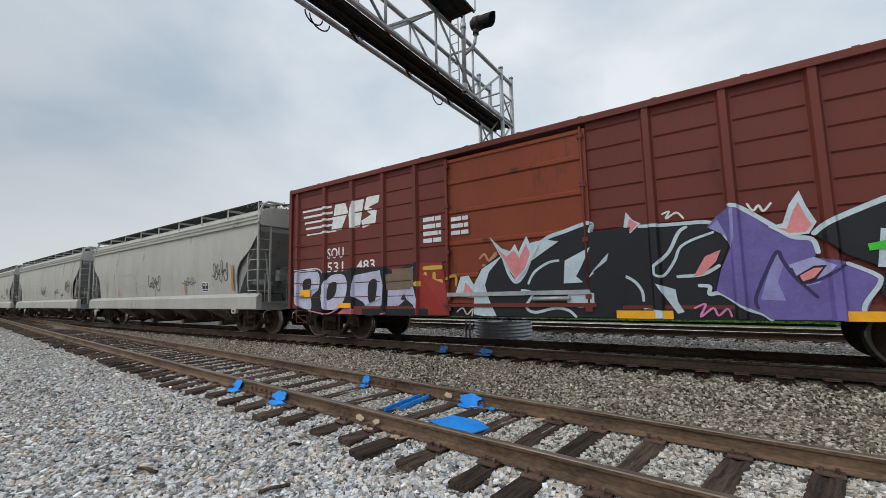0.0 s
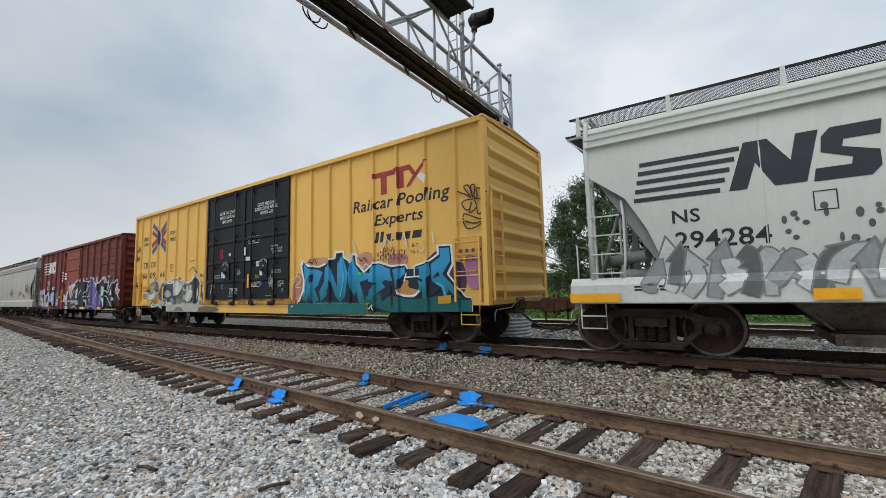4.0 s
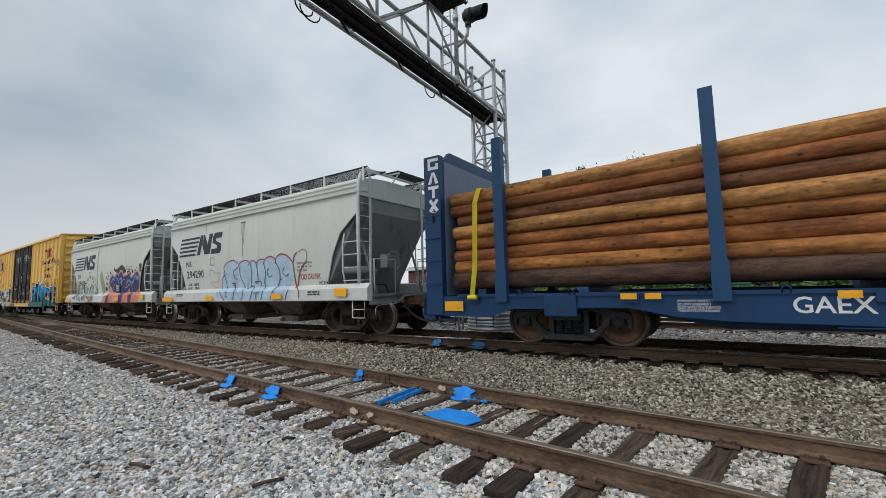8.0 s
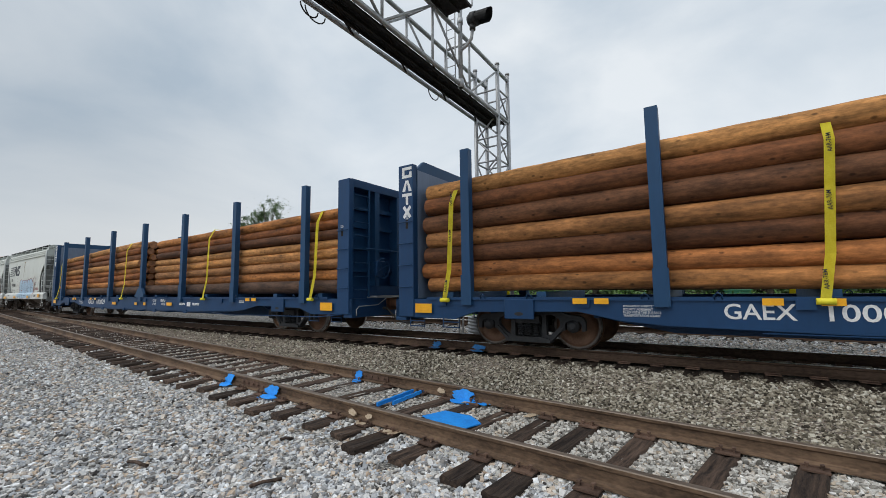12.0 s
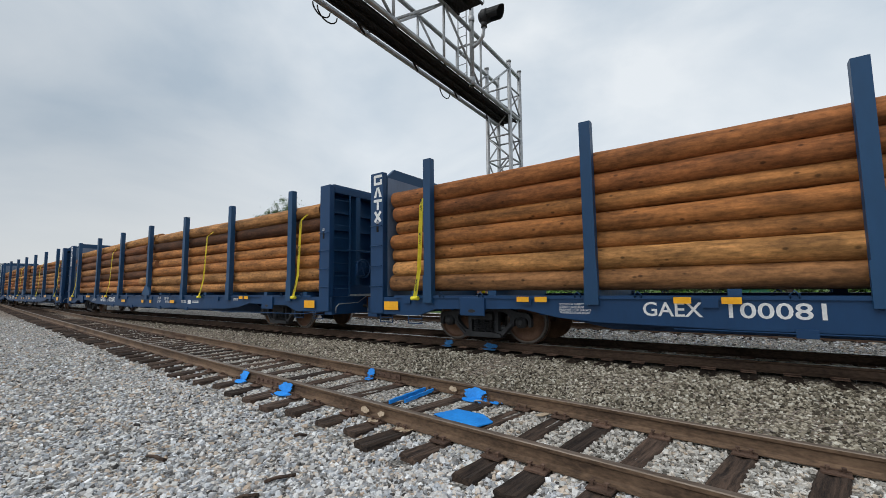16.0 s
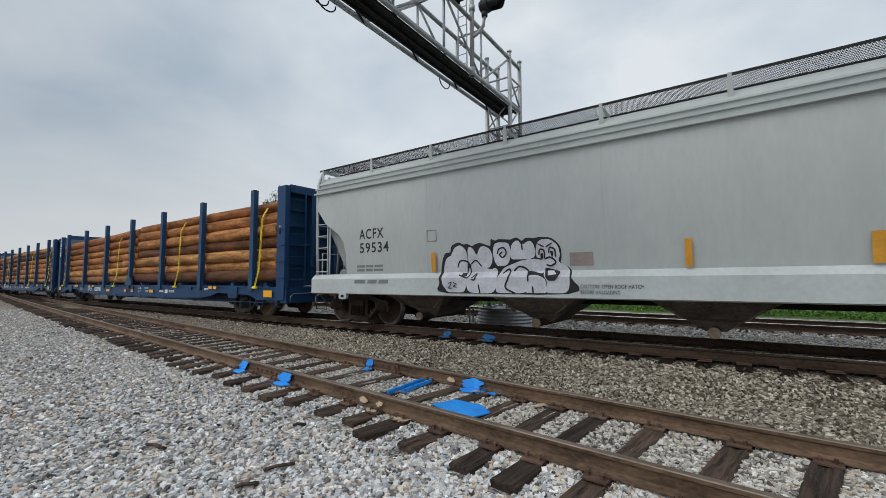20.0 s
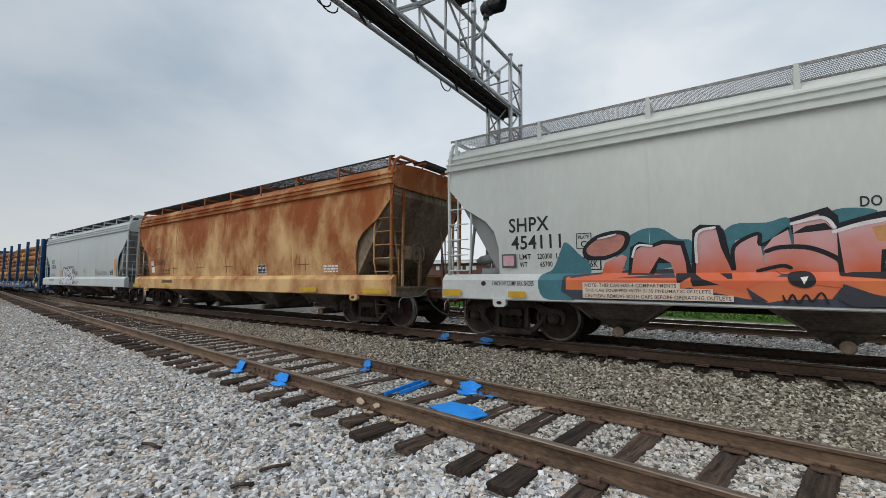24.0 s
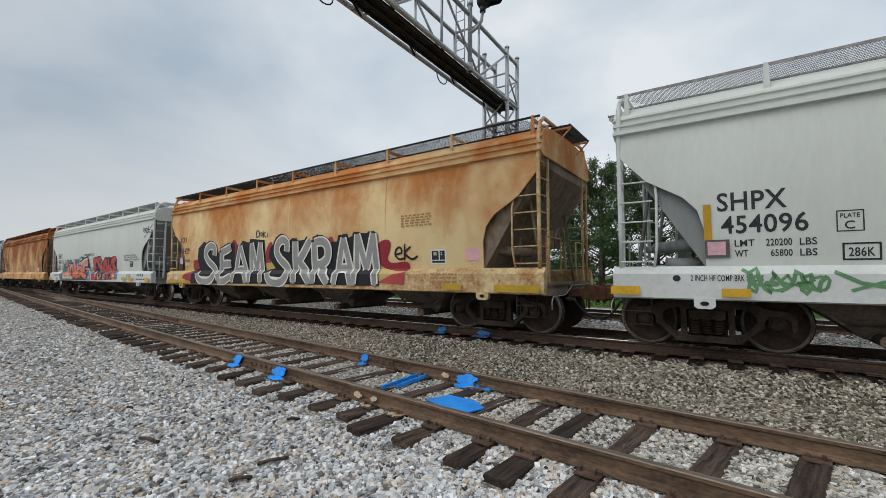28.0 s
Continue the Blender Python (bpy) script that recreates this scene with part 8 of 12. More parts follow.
    line(c, S, (196, 212, 220), 0.0350, 0.070, (-0.40, 1.88), (-0.28, 1.53), (-0.13, 1.38), (0.05, 1.56), (0.23, 1.92), (0.49, 2.16), (0.84, 2.26), (1.30, 2.37), (1.30, 2.22))
    line(c, S, (196, 212, 220), 0.0359, 0.045, (0.11, 1.34), (0.24, 1.55), (0.51, 1.71), (0.71, 1.74))
    fill(c, S, (196, 212, 220), 0.0368, False, (0.83, 1.73), (1.29, 1.94), (1.11, 1.59), (1.02, 1.44), (1.14, 1.33), (0.79, 1.32))
    line(c, S, (196, 212, 220), 0.0377, 0.050, (-0.03, 1.22), (0.19, 1.15), (0.05, 0.91), (0.22, 0.80), (0.62, 0.88), (0.85, 0.84), (0.98, 0.73))
    fill(c, S, (196, 212, 220), 0.0386, False, (0.11, 2.10), (0.46, 2.15), (0.73, 2.09), (0.36, 1.87), (0.20, 1.77))
    fill(c, S, (196, 212, 220), 0.0395, False, (0.86, 1.13), (1.19, 1.17), (1.39, 1.11), (1.38, 0.95), (1.07, 0.88), (0.83, 0.93))
    fill(c, S, (196, 212, 220), 0.0404, False, (2.08, 2.20), (1.90, 1.87), (1.60, 1.41), (1.49, 1.45), (1.74, 1.83), (1.44, 1.55), (1.24, 1.41), (1.39, 1.65), (1.81, 2.07))
    line(c, S, (196, 212, 220), 0.0413, 0.045, (1.35, 1.40), (1.64, 1.46), (1.92, 1.35), (2.06, 1.17), (2.08, 1.00))
    fill(c, S, (196, 212, 220), 0.0422, False, (2.08, 0.88), (2.46, 0.82), (2.55, 0.72), (2.05, 0.72))
    line(c, S, (196, 212, 220), 0.0431, 0.055, (1.91, 2.24), (2.33, 2.21), (2.74, 2.20), (3.01, 2.19), (3.16, 2.12), (3.29, 1.90))
    line(c, S, (196, 212, 220), 0.0440, 0.050, (2.27, 1.55), (2.50, 1.77), (2.65, 2.06), (2.76, 2.14))
    line(c, S, (196, 212, 220), 0.0449, 0.040, (2.27, 1.53), (2.28, 1.41), (2.41, 1.40), (2.57, 1.62), (2.65, 1.81), (2.81, 1.92), (3.11, 2.02))
    fill(c, S, (196, 212, 220), 0.0458, False, (2.27, 1.27), (2.55, 1.17), (2.57, 0.98), (2.65, 0.82), (2.56, 0.79), (2.40, 1.05))
    line(c, S, (196, 212, 220), 0.0467, 0.050, (2.60, 1.37), (2.93, 1.39), (3.15, 1.51))
    line(c, S, (196, 212, 220), 0.0476, 0.055, (2.88, 1.22), (3.01, 1.20), (3.00, 1.09), (3.16, 1.09), (3.43, 0.88), (3.62, 0.80), (3.71, 0.72))
    fill(c, S, (224, 140, 142), 0.0485, False, (2.81, 1.36), (2.98, 1.66), (3.19, 1.75), (3.12, 1.58), (2.93, 1.38))
    fill(c, S, (196, 212, 220), 0.0494, False, (-0.68, 2.30), (-0.43, 2.06), (-0.24, 1.98), (-0.13, 2.12), (-0.06, 1.95), (0.11, 2.25), (0.23, 1.98), (0.37, 2.06), (0.15, 1.69), (-0.12, 1.39), (-0.39, 1.80))
    fill(c, S, (224, 140, 142), 0.0503, False, (-0.53, 2.06), (-0.32, 1.88), (-0.15, 2.00), (-0.05, 1.84), (0.10, 2.10), (0.17, 1.90), (0.06, 1.63), (-0.14, 1.44), (-0.36, 1.80))
    fill(c, S, (196, 212, 220), 0.0512, False, (1.85, 2.24), (1.90, 2.49), (2.00, 2.34), (2.12, 2.27), (1.95, 2.12))
    fill(c, S, (224, 140, 142), 0.0521, False, (1.91, 2.24), (1.95, 2.37), (2.07, 2.26), (1.95, 2.14))
    fill(c, S, (112, 98, 164), 0.0530, False, (3.03, 2.09), (3.16, 2.25), (3.40, 2.42), (3.67, 2.21), (3.82, 2.06), (4.02, 1.88), (4.21, 1.84), (4.28, 1.68), (4.24, 1.56), (4.56, 1.48), (4.81, 1.32), (4.83, 1.20), (4.66, 0.78), (4.56, 0.72), (3.71, 0.72), (3.62, 0.80), (3.38, 0.92), (3.09, 1.14), (3.17, 1.45), (3.31, 1.76), (3.28, 1.93), (3.15, 2.10))
    fill(c, S, (146, 142, 196), 0.0539, False, (3.06, 2.09), (3.19, 2.22), (3.38, 2.38), (3.36, 1.92), (3.31, 1.76), (3.27, 1.95))
    fill(c, S, (146, 142, 196), 0.0548, False, (3.61, 1.00), (3.75, 1.45), (3.85, 1.65), (3.90, 1.47), (3.82, 1.24), (3.89, 0.98))
    fill(c, S, (168, 166, 210), 0.0557, False, (3.94, 1.47), (4.23, 1.57), (4.44, 1.44), (4.26, 1.22), (4.08, 1.17))
    line(c, S, (58, 48, 96), 0.0566, 0.045, (3.57, 0.88), (3.56, 1.04), (3.74, 1.47), (3.85, 1.67), (3.90, 1.54), (4.01, 1.31), (4.22, 1.03))
    line(c, S, (58, 48, 96), 0.0575, 0.035, (3.98, 1.42), (4.06, 1.23), (4.26, 1.26), (4.56, 1.46))
    line(c, S, (196, 212, 220), 0.0584, 0.060, (3.34, 2.40), (3.49, 2.34), (3.82, 2.05), (4.02, 1.87), (4.23, 1.81), (4.28, 1.63))
    line(c, S, (196, 212, 220), 0.0593, 0.050, (4.56, 1.46), (4.81, 1.30), (4.83, 1.19), (4.67, 0.92), (4.66, 0.73))
    fill(c, S, (26, 28, 34), 0.0602, False, (4.03, 1.32), (4.22, 1.45), (4.35, 1.45), (4.22, 1.25), (4.07, 1.21))
    fill(c, S, (224, 140, 142), 0.0611, False, (4.06, 1.32), (4.22, 1.42), (4.31, 1.42), (4.21, 1.29), (4.09, 1.24))
    fill(c, S, (196, 212, 220), 0.0620, False, (3.77, 2.03), (3.94, 2.06), (4.03, 2.32), (4.15, 2.50), (4.21, 2.27), (4.30, 2.04), (4.21, 1.89), (3.98, 1.87))
    fill(c, S, (224, 140, 142), 0.0629, False, (3.86, 2.01), (3.98, 1.98), (4.06, 2.21), (4.13, 2.34), (4.20, 2.11), (4.25, 2.01), (4.17, 1.91), (4.00, 1.92))
    line(c, S, (214, 130, 176), 0.0638, 0.030, (2.79, 0.88), (2.94, 0.94), (2.86, 0.75), (3.03, 0.88), (3.09, 0.77), (3.21, 0.87), (3.25, 0.76))
    fill(c, S, (26, 28, 34), 0.0647, False, (4.26, 1.87), (4.39, 1.98), (4.72, 2.14), (5.16, 2.34), (5.20, 2.19), (5.47, 2.07), (5.71, 2.01), (5.94, 2.12), (6.21, 2.13), (6.41, 1.97), (6.68, 2.03), (6.93, 2.16), (7.14, 2.10), (6.98, 1.76), (6.87, 1.59), (7.27, 1.36), (7.48, 1.20), (7.49, 1.08), (7.29, 1.12), (6.50, 0.85), (6.18, 0.93), (6.11, 0.85), (5.22, 0.77), (4.93, 0.77), (4.83, 1.08), (4.90, 1.38), (4.56, 1.58))
    line(c, S, (196, 212, 220), 0.0656, 0.070, (4.26, 1.89), (4.40, 2.01), (4.74, 2.17), (5.16, 2.32), (5.20, 2.19), (5.47, 2.06), (5.85, 2.06), (5.94, 2.16))
    fill(c, S, (196, 212, 220), 0.0665, False, (4.90, 1.89), (5.21, 1.85), (5.29, 1.58), (5.10, 1.37), (4.83, 1.40))
    fill(c, S, (196, 212, 220), 0.0674, False, (4.98, 1.30), (5.22, 1.27), (5.43, 0.87), (5.25, 0.83), (5.06, 1.08))
    line(c, S, (196, 212, 220), 0.0683, 0.060, (5.62, 1.65), (5.74, 1.55), (5.93, 1.59), (6.12, 1.83), (6.42, 2.04), (6.74, 1.99))
    fill(c, S, (196, 212, 220), 0.0692, False, (5.79, 1.88), (5.98, 2.12), (5.91, 1.76), (5.82, 1.68))
    line(c, S, (196, 212, 220), 0.0701, 0.050, (5.63, 1.38), (5.87, 1.25), (6.13, 1.06), (6.50, 0.86), (6.33, 1.07))
    fill(c, S, (196, 212, 220), 0.0710, False, (6.10, 1.46), (6.29, 1.72), (6.39, 1.46), (6.22, 1.39))
    line(c, S, (196, 212, 220), 0.0719, 0.060, (6.72, 2.00), (6.95, 2.12), (7.13, 2.08), (6.97, 1.74), (6.89, 1.61), (7.26, 1.37), (7.48, 1.20))
    line(c, S, (196, 212, 220), 0.0728, 0.050, (6.46, 1.88), (6.57, 1.63), (6.36, 1.48))
    fill(c, S, (196, 212, 220), 0.0737, False, (6.48, 1.31), (6.74, 1.30), (6.76, 1.16), (6.59, 1.09))
    fill(c, S, (196, 212, 220), 0.0746, False, (5.42, 2.11), (5.62, 2.38), (5.70, 2.04))
    fill(c, S, (224, 140, 142), 0.0755, False, (5.50, 2.10), (5.61, 2.29), (5.65, 2.07))
    fill(c, S, (196, 212, 220), 0.0764, False, (6.46, 2.07), (6.57, 2.25), (6.63, 2.03))
    fill(c, S, (224, 140, 142), 0.0773, False, (6.50, 2.06), (6.56, 2.17), (6.59, 2.04))
    fill(c, S, (196, 212, 220), 0.0782, False, (6.92, 1.62), (7.08, 1.93), (7.30, 1.96), (7.19, 1.72), (7.55, 1.65), (7.33, 1.46), (6.90, 1.50))
    fill(c, S, (224, 140, 142), 0.0791, False, (6.96, 1.63), (7.09, 1.89), (7.26, 1.92), (7.16, 1.70), (7.47, 1.63), (7.31, 1.50), (6.94, 1.53))
    fill(c, S, (70, 190, 60), 0.0800, False, (4.76, 1.70), (4.97, 1.74), (4.98, 1.63), (4.77, 1.61))
    line(c, S, (228, 228, 226), 0.0809, 0.030, (2.45, 2.38), (2.55, 2.41), (2.50, 2.30), (2.65, 2.38), (2.74, 2.28))
    line(c, S, (228, 228, 226), 0.0818, 0.030, (3.56, 2.39), (3.62, 2.28), (3.69, 2.35), (3.74, 2.26), (3.83, 2.36))
    line(c, S, (228, 228, 226), 0.0827, 0.030, (5.80, 2.37), (5.86, 2.29), (5.96, 2.40), (6.01, 2.29), (6.12, 2.38))
    line(c, S, (150, 84, 74), 0.0836, 0.035, (6.06, 3.01), (6.12, 2.76), (6.27, 2.93), (6.41, 2.75), (6.59, 2.90))
    reflectors(c, S, ((-6.84, 1.17, -6.42, 1.38), (6.06, 1.22, 6.53, 1.42)))
    reflectors(c, SILL_NSB, ((1.66, 0.71, 2.5, 0.84), (4.45, 0.71, 5.04, 0.84), (-5.22, 0.88, -4.75, 1.0)))
    lay("graffiti_sill", c, [quad(-4.4, 0.70, 4.5, 0.86)], flat(lin(24, 24, 30)), SILL_NSB, 0.004, "sill sprayed black")
    # door hardware
    bm = bmesh.new()
    box(bm, -1.75, 1.25, -1.66, -1.60, 1.12, 1.20)
    rod(bm, (0.2, -1.66, 1.05), (0.9, -1.66, 1.05), 0.04, 8)
    part("door_latch", bm, MAT["galv"], c)
    bm = bmesh.new()
    box(bm, -1.85, 1.35, -1.66, -1.58, 0.90, 0.97)
    part("door_rail", bm, MAT["red"], c)


def decals_yellow_boxcar():
    c, S = ttx, TTX_SIDE
    ink, W = MAT["ink"], MAT["white"]
    bl, rd = flat(lin(62, 88, 134)), flat(lin(150, 58, 62))
    m = -6.65
    # crossed-arrow emblem
    for s in (-1, 1):
        lay("emblem", c, [stroke([(m - 0.62, 3.73 + s * 0.55), (m - 0.1, 3.73 + s * 0.28), (m + 0.05, 3.73)], 0.19), stroke([(m + 0.62, 3.73 + s * 0.55), (m + 0.15, 3.73 + s * 0.22)], 0.19),
                          poly((m - 0.75, 3.73 + s * 0.48), (m - 0.62, 3.73 + s * 0.70), (m - 0.45, 3.73 + s * 0.56)), poly((m + 0.52, 3.73 + s * 0.68), (m + 0.78, 3.73 + s * 0.50), (m + 0.5, 3.73 + s * 0.44))], bl, S, 0.005, "blue and red crossed-arrow emblem")
        lay("emblem", c, [stroke([(m - 0.72, 3.73 + s * 0.30), (m - 0.2, 3.73 + s * 0.06)], 0.17), stroke([(m + 0.72, 3.73 + s * 0.34), (m + 0.22, 3.73 + s * 0.04)], 0.17)], rd, S, 0.008)
    words(c, S, (("next", (-8.22, 3.70, -7.64, 3.90)), ("load", (-8.18, 3.48, -7.62, 3.68)), ("any", (-5.68, 3.70, -5.2, 3.92)), ("road", (-5.68, 3.48, -5.11, 3.70))), ink, 0.15)
    words(c, S, (("TB", (-8.16, 2.48, -7.74, 2.76)), ("OX", (-7.41, 2.50, -6.9, 2.75)), ("66", (-8.2, 2.05, -7.74, 2.31)), ("09", (-7.47, 2.05, -6.92, 2.30)), ("66", (-6.46, 2.07, -5.98, 2.29))), ink, 0.08)
    lay("lettering", c, ring(-5.55, 2.25, -5.30, 2.54, 0.015), ink, S, 0.005)
    words(c, S, (("LD LMT", (-8.1, 1.62, -7.72, 1.71)), ("LT WT", (-8.1, 1.47, -7.76, 1.56)), ("PLATE", (-5.51, 2.43, -5.34, 2.49)), ("F", (-5.46, 2.30, -5.39, 2.40))), ink)
    lay("lettering", c, bars(-8.1, 1.16, -7.7, 1.4, 3, 5, 3), flat(lin(120, 84, 40)), S, 0.005)
    # right-hand slogan and red emblem
    words(c, S, (("Railcar Pooling", (5.06, 3.16, 8.12, 3.56)), ("Experts", (5.84, 2.76, 7.36, 3.12))), ink, 0.16)
    for x, w, h in ((5.84, 0.10, 0.26), (6.00, 0.10, 0.26), (6.18, 0.16, 0.19), (6.38, 0.05, 0.05), (6.52, 0.17, 0.19), (6.76, 0.18, 0.19), (7.02, 0.26, 0.19)):
        lay("lettering", c, [quad(x, 2.42 + 0.012 * (x - 5.84), x + w, 2.42 + h, 0.05)], ink, S, 0.005)
    low = lambda z: 3.60 + (z - 3.56) * 0.72
    red_bits = (quad(5.80, low(4.18), 6.55, low(4.36)), quad(6.05, low(3.56), 6.25, low(4.18)), quad(6.46, low(4.22), 7.0, low(4.40)), quad(6.62, low(3.66), 6.80, low(4.22)),
                poly((6.86, low(3.66)), (6.98, low(3.66)), (7.22, low(4.0)), (7.0, low(4.38)), (6.88, low(4.38)), (7.08, low(4.0))), poly((7.1, low(4.02)), (7.4, low(4.42)), (7.52, low(4.42)), (7.22, low(4.0))))
    for bit in red_bits:
        lay("emblem", c, [bit], flat(lin(158, 52, 54)), S, 0.005, "faded red lettering-like emblem")
    lay("emblem", c, [poly((7.2, low(3.95)), (7.45, low(3.62)), (7.5, low(3.9)), (7.3, low(4.05)))], W, S, 0.006)
    # doors
    D = level_side(-1.56)
    words(c, D, (("CLOSE THIS DOOR", (-1.67, 4.03, -0.67, 4.14)), ("BEFORE CLOSING", (-1.64, 3.88, -0.69, 3.99)), ("MAIN DOOR", (-1.48, 3.73, -0.86, 3.84)),
                 ("CLOSE AND LOCK", (0.68, 4.04, 1.70, 4.15)), ("BOTH DOORS BEFORE", (0.54, 3.90, 1.77, 4.01)), ("MOVING CAR", (0.86, 3.76, 1.52, 3.87)),
                 ("SECURITY DEVICE", (0.27, 3.01, 0.74, 3.075)), ("ONLY", (0.42, 2.92, 0.58, 2.98)), ("UNLATCH", (1.83, 1.60, 2.11, 1.66)), ("TO CLOSE", (1.83, 1.53, 2.11, 1.59)), ("DOOR", (1.83, 1.455, 2.0, 1.515)),
                 ("UNLATCH", (-2.18, 1.60, -1.92, 1.66)), ("TO CLOSE", (-2.18, 1.53, -1.92, 1.59)), ("DOOR", (-2.18, 1.455, -2.02, 1.515)), ("L", (-1.43, 1.47, -1.37, 1.54)), ("T", (-2.21, 1.28, -2.12, 1.39)), ("T", (2.01, 1.27, 2.09, 1.38)),
                 ("OPENING", (1.48, 2.68, 1.80, 2.74)), ("MAX W", (1.48, 2.59, 1.68, 2.65)), ("H 13-4", (1.80, 2.59, 2.02, 2.65)), ("TOTAL W", (1.48, 2.50, 1.70, 2.56)), ("H 13-6", (1.80, 2.50, 2.02, 2.56)),
                 ("STANDARD CAR", (0.44, 1.58, 0.83, 1.64)), ("SEAL ONLY", (0.46, 1.505, 0.74, 1.56)), ("STANDARD CAR", (-0.89, 1.37, -0.46, 1.43)), ("SEAL ONLY", (-0.84, 1.30, -0.54, 1.355))), W, bold=0.006)
    for x in (-1.19, 1.09):                           # slanted words over the latch
        lay("lettering", c, [fitted("OPEN", x - 0.19, 2.20, x - 0.03, 2.27, 0.008, slope=0.10)], W, D, 0.045)
        lay("lettering", c, [fitted("CLOSE", x + 0.05, 2.31, x + 0.22, 2.38, 0.008, slope=-0.12)], W, D, 0.045)
    words(c, bumped(D, 0.04), (("AND", (-1.25, 2.11, -1.15, 2.16)), ("AND", (1.04, 2.10, 1.15, 2.15))), W)
    lay("lettering", c, ring(0.21, 2.88, 0.80, 3.11, 0.012), W, D, 0.006)
    lay("lettering", c, ring(0.41, 1.48, 0.86, 1.67, 0.012), W, D, 0.006)
    lay("lettering", c, ring(-0.92, 1.27, -0.43, 1.46, 0.012), W, D, 0.006)
    lay("lettering", c, bars(-2.06, 1.80, -1.57, 1.95, 3, 9, 3) + bars(1.5, 1.86, 1.98, 1.98, 3, 10, 3), flat(lin(150, 152, 154)), D, 0.006)
    lay("lettering", c, bars(1.2, 1.16, 1.5, 1.21, 1, 14, 2) + bars(-1.0, 1.17, -0.62, 1.23, 1, 15, 2), flat(lin(96, 150, 160)), D, 0.006)
    lay("emblem", c, ring(0.66, 2.12, 0.82, 2.29, 0.03) + [quad(0.725, 2.15, 0.755, 2.26)], W, D, 0.006, "white ring-shaped mark")
    lay("label_plate", c, [quad(-1.40, 1.82, -1.22, 2.02)], flat(lin(176, 192, 204)), D, 0.05)
    for q in (quad(-0.01, 2.52, 0.09, 2.78), quad(0.10, 2.33, 0.35, 2.46), quad(-0.96, 2.56, -0.83, 2.66)):
        lay("label_plate", c, [q], flat(lin(206, 210, 212)), D, 0.034)
    lay("lettering", c, [disc(-1.39, 1.60, 0.06, 0.06, 14), disc(0.95, 1.58, 0.05, 0.06, 14)], flat(lin(58, 92, 168)), D, 0.009)
    lay("graffiti_tag", c, brush([(-1.56, 2.72), (-1.48, 2.80), (-1.39, 2.74), (-1.46, 2.64), (-1.37, 2.58), (-1.42, 2.51), (-1.52, 2.53)], 0.04) + brush([(-1.56, 2.72), (-1.58, 2.6), (-1.5, 2.55)], 0.03), flat(lin(190, 40, 66)), D, 0.01, "red sprayed figure")
    lay("graffiti_tag", c, [scribble(1.40, 1.42, 1.68, 1.78, 71, 0.018, 16)], flat(lin(170, 172, 174)), D, 0.034)
    lay("graffiti_tag", c, [scribble(-0.42, 1.85, -0.2, 2.1, 72, 0.016, 8)], flat(lin(150, 152, 158)), D, 0.034)
    lay("graffiti_tag", c, [scribble(-2.18, 1.68, -2.02, 1.77, 73, 0.016, 8), scribble(0.62, 1.72, 0.82, 1.86, 74, 0.014, 8)], flat(lin(170, 186, 60)), D, 0.012)
    reflectors(c, D, ((0.23, 1.46, 0.33, 1.89),))
    reflectors(c, S, ((-8.36, 1.25, -8.24, 1.9), (-6.09, 1.16, -5.91, 1.66), (-2.98, 1.17, -2.86, 1.66), (-8.3, 0.92, -7.7, 1.05)))
    for x in (-1.12, 1.09):
        bm = bmesh.new()
        box(bm, x - 0.21, x + 0.21, -1.60, -1.56, 1.74, 2.38)
        rod(bm, (x - 0.02, -1.66, 2.0), (x - 0.02, -1.58, 2.0), 0.05, 8)
        latch = part("latch_box", bm, MAT["door_black"], c)
        bm = bmesh.new()
        rod(bm, (x - 0.02, -1.65, 2.0), (x + 0.34, -1.65, 1.70), 0.02, 6)
        part("door_handle", bm, MAT["door_black"], latch)
        bm = bmesh.new()
        box(bm, x - 0.14, x - 0.02, -1.62, -1.602, 1.82, 1.98)
        part("handle_grip", bm, MAT["white"], latch, "chipped white handle grip")
        for k in (-0.55, 0.45):
            bm = bmesh.new()
            box(bm, x + k - 0.1, x + k + 0.1, -1.67, -1.56, 0.90, 1.02)
            bevelled(bm, 0.02)
            part("door_roller", bm, MAT["door_black"], c)
    # rusty sill under the doors
    bm = bmesh.new()
    box(bm, -2.56, 2.42, -1.555, -1.38, 0.86, 1.12)
    part("door_sill", bm, MAT["sill_rust"], c, "rust-streaked sill under the doors")
    bm = bmesh.new()
    box(bm, -2.9, 2.75, -1.62, -1.55, 0.93, 1.03)
    part("door_track", bm, MAT["sill_rust"], c, "rusty yellow door track")
    bm = bmesh.new()
    box(bm, -5.6, 5.6, -1.585, -1.566, 0.655, 0.90)
    box(bm, -5.6, 5.6, -1.605, -1.566, 0.86, 0.885)
    part("belly_rail", bm, MAT["yellow"], c)
    lay("graffiti_tag", c, [scribble(-8.95, 3.2, -8.42, 3.55, 18, 0.022, 12), scribble(-8.95, 2.82, -8.42, 3.1, 19, 0.022, 12), scribble(-8.9, 1.62, -8.3, 1.95, 20, 0.05, 9)], ink, S, 0.008, "black tags")
    # grey and white piece ahead of the doors
    fill(c, S, (190, 194, 186), 0.0080, True, (-6.45, 1.40), (-6.33, 1.79), (-5.99, 1.93), (-5.79, 1.81), (-5.49, 1.99), (-5.17, 1.87), (-4.78, 1.76), (-4.28, 1.94), (-4.11, 1.78), (-3.77, 1.76), (-3.47, 2.05), (-3.24, 1.96), (-2.97, 1.78), (-2.70, 1.44), (-2.68, 0.99), (-2.53, 0.76), (-3.63, 0.78), (-5.20, 0.72), (-6.35, 0.90))
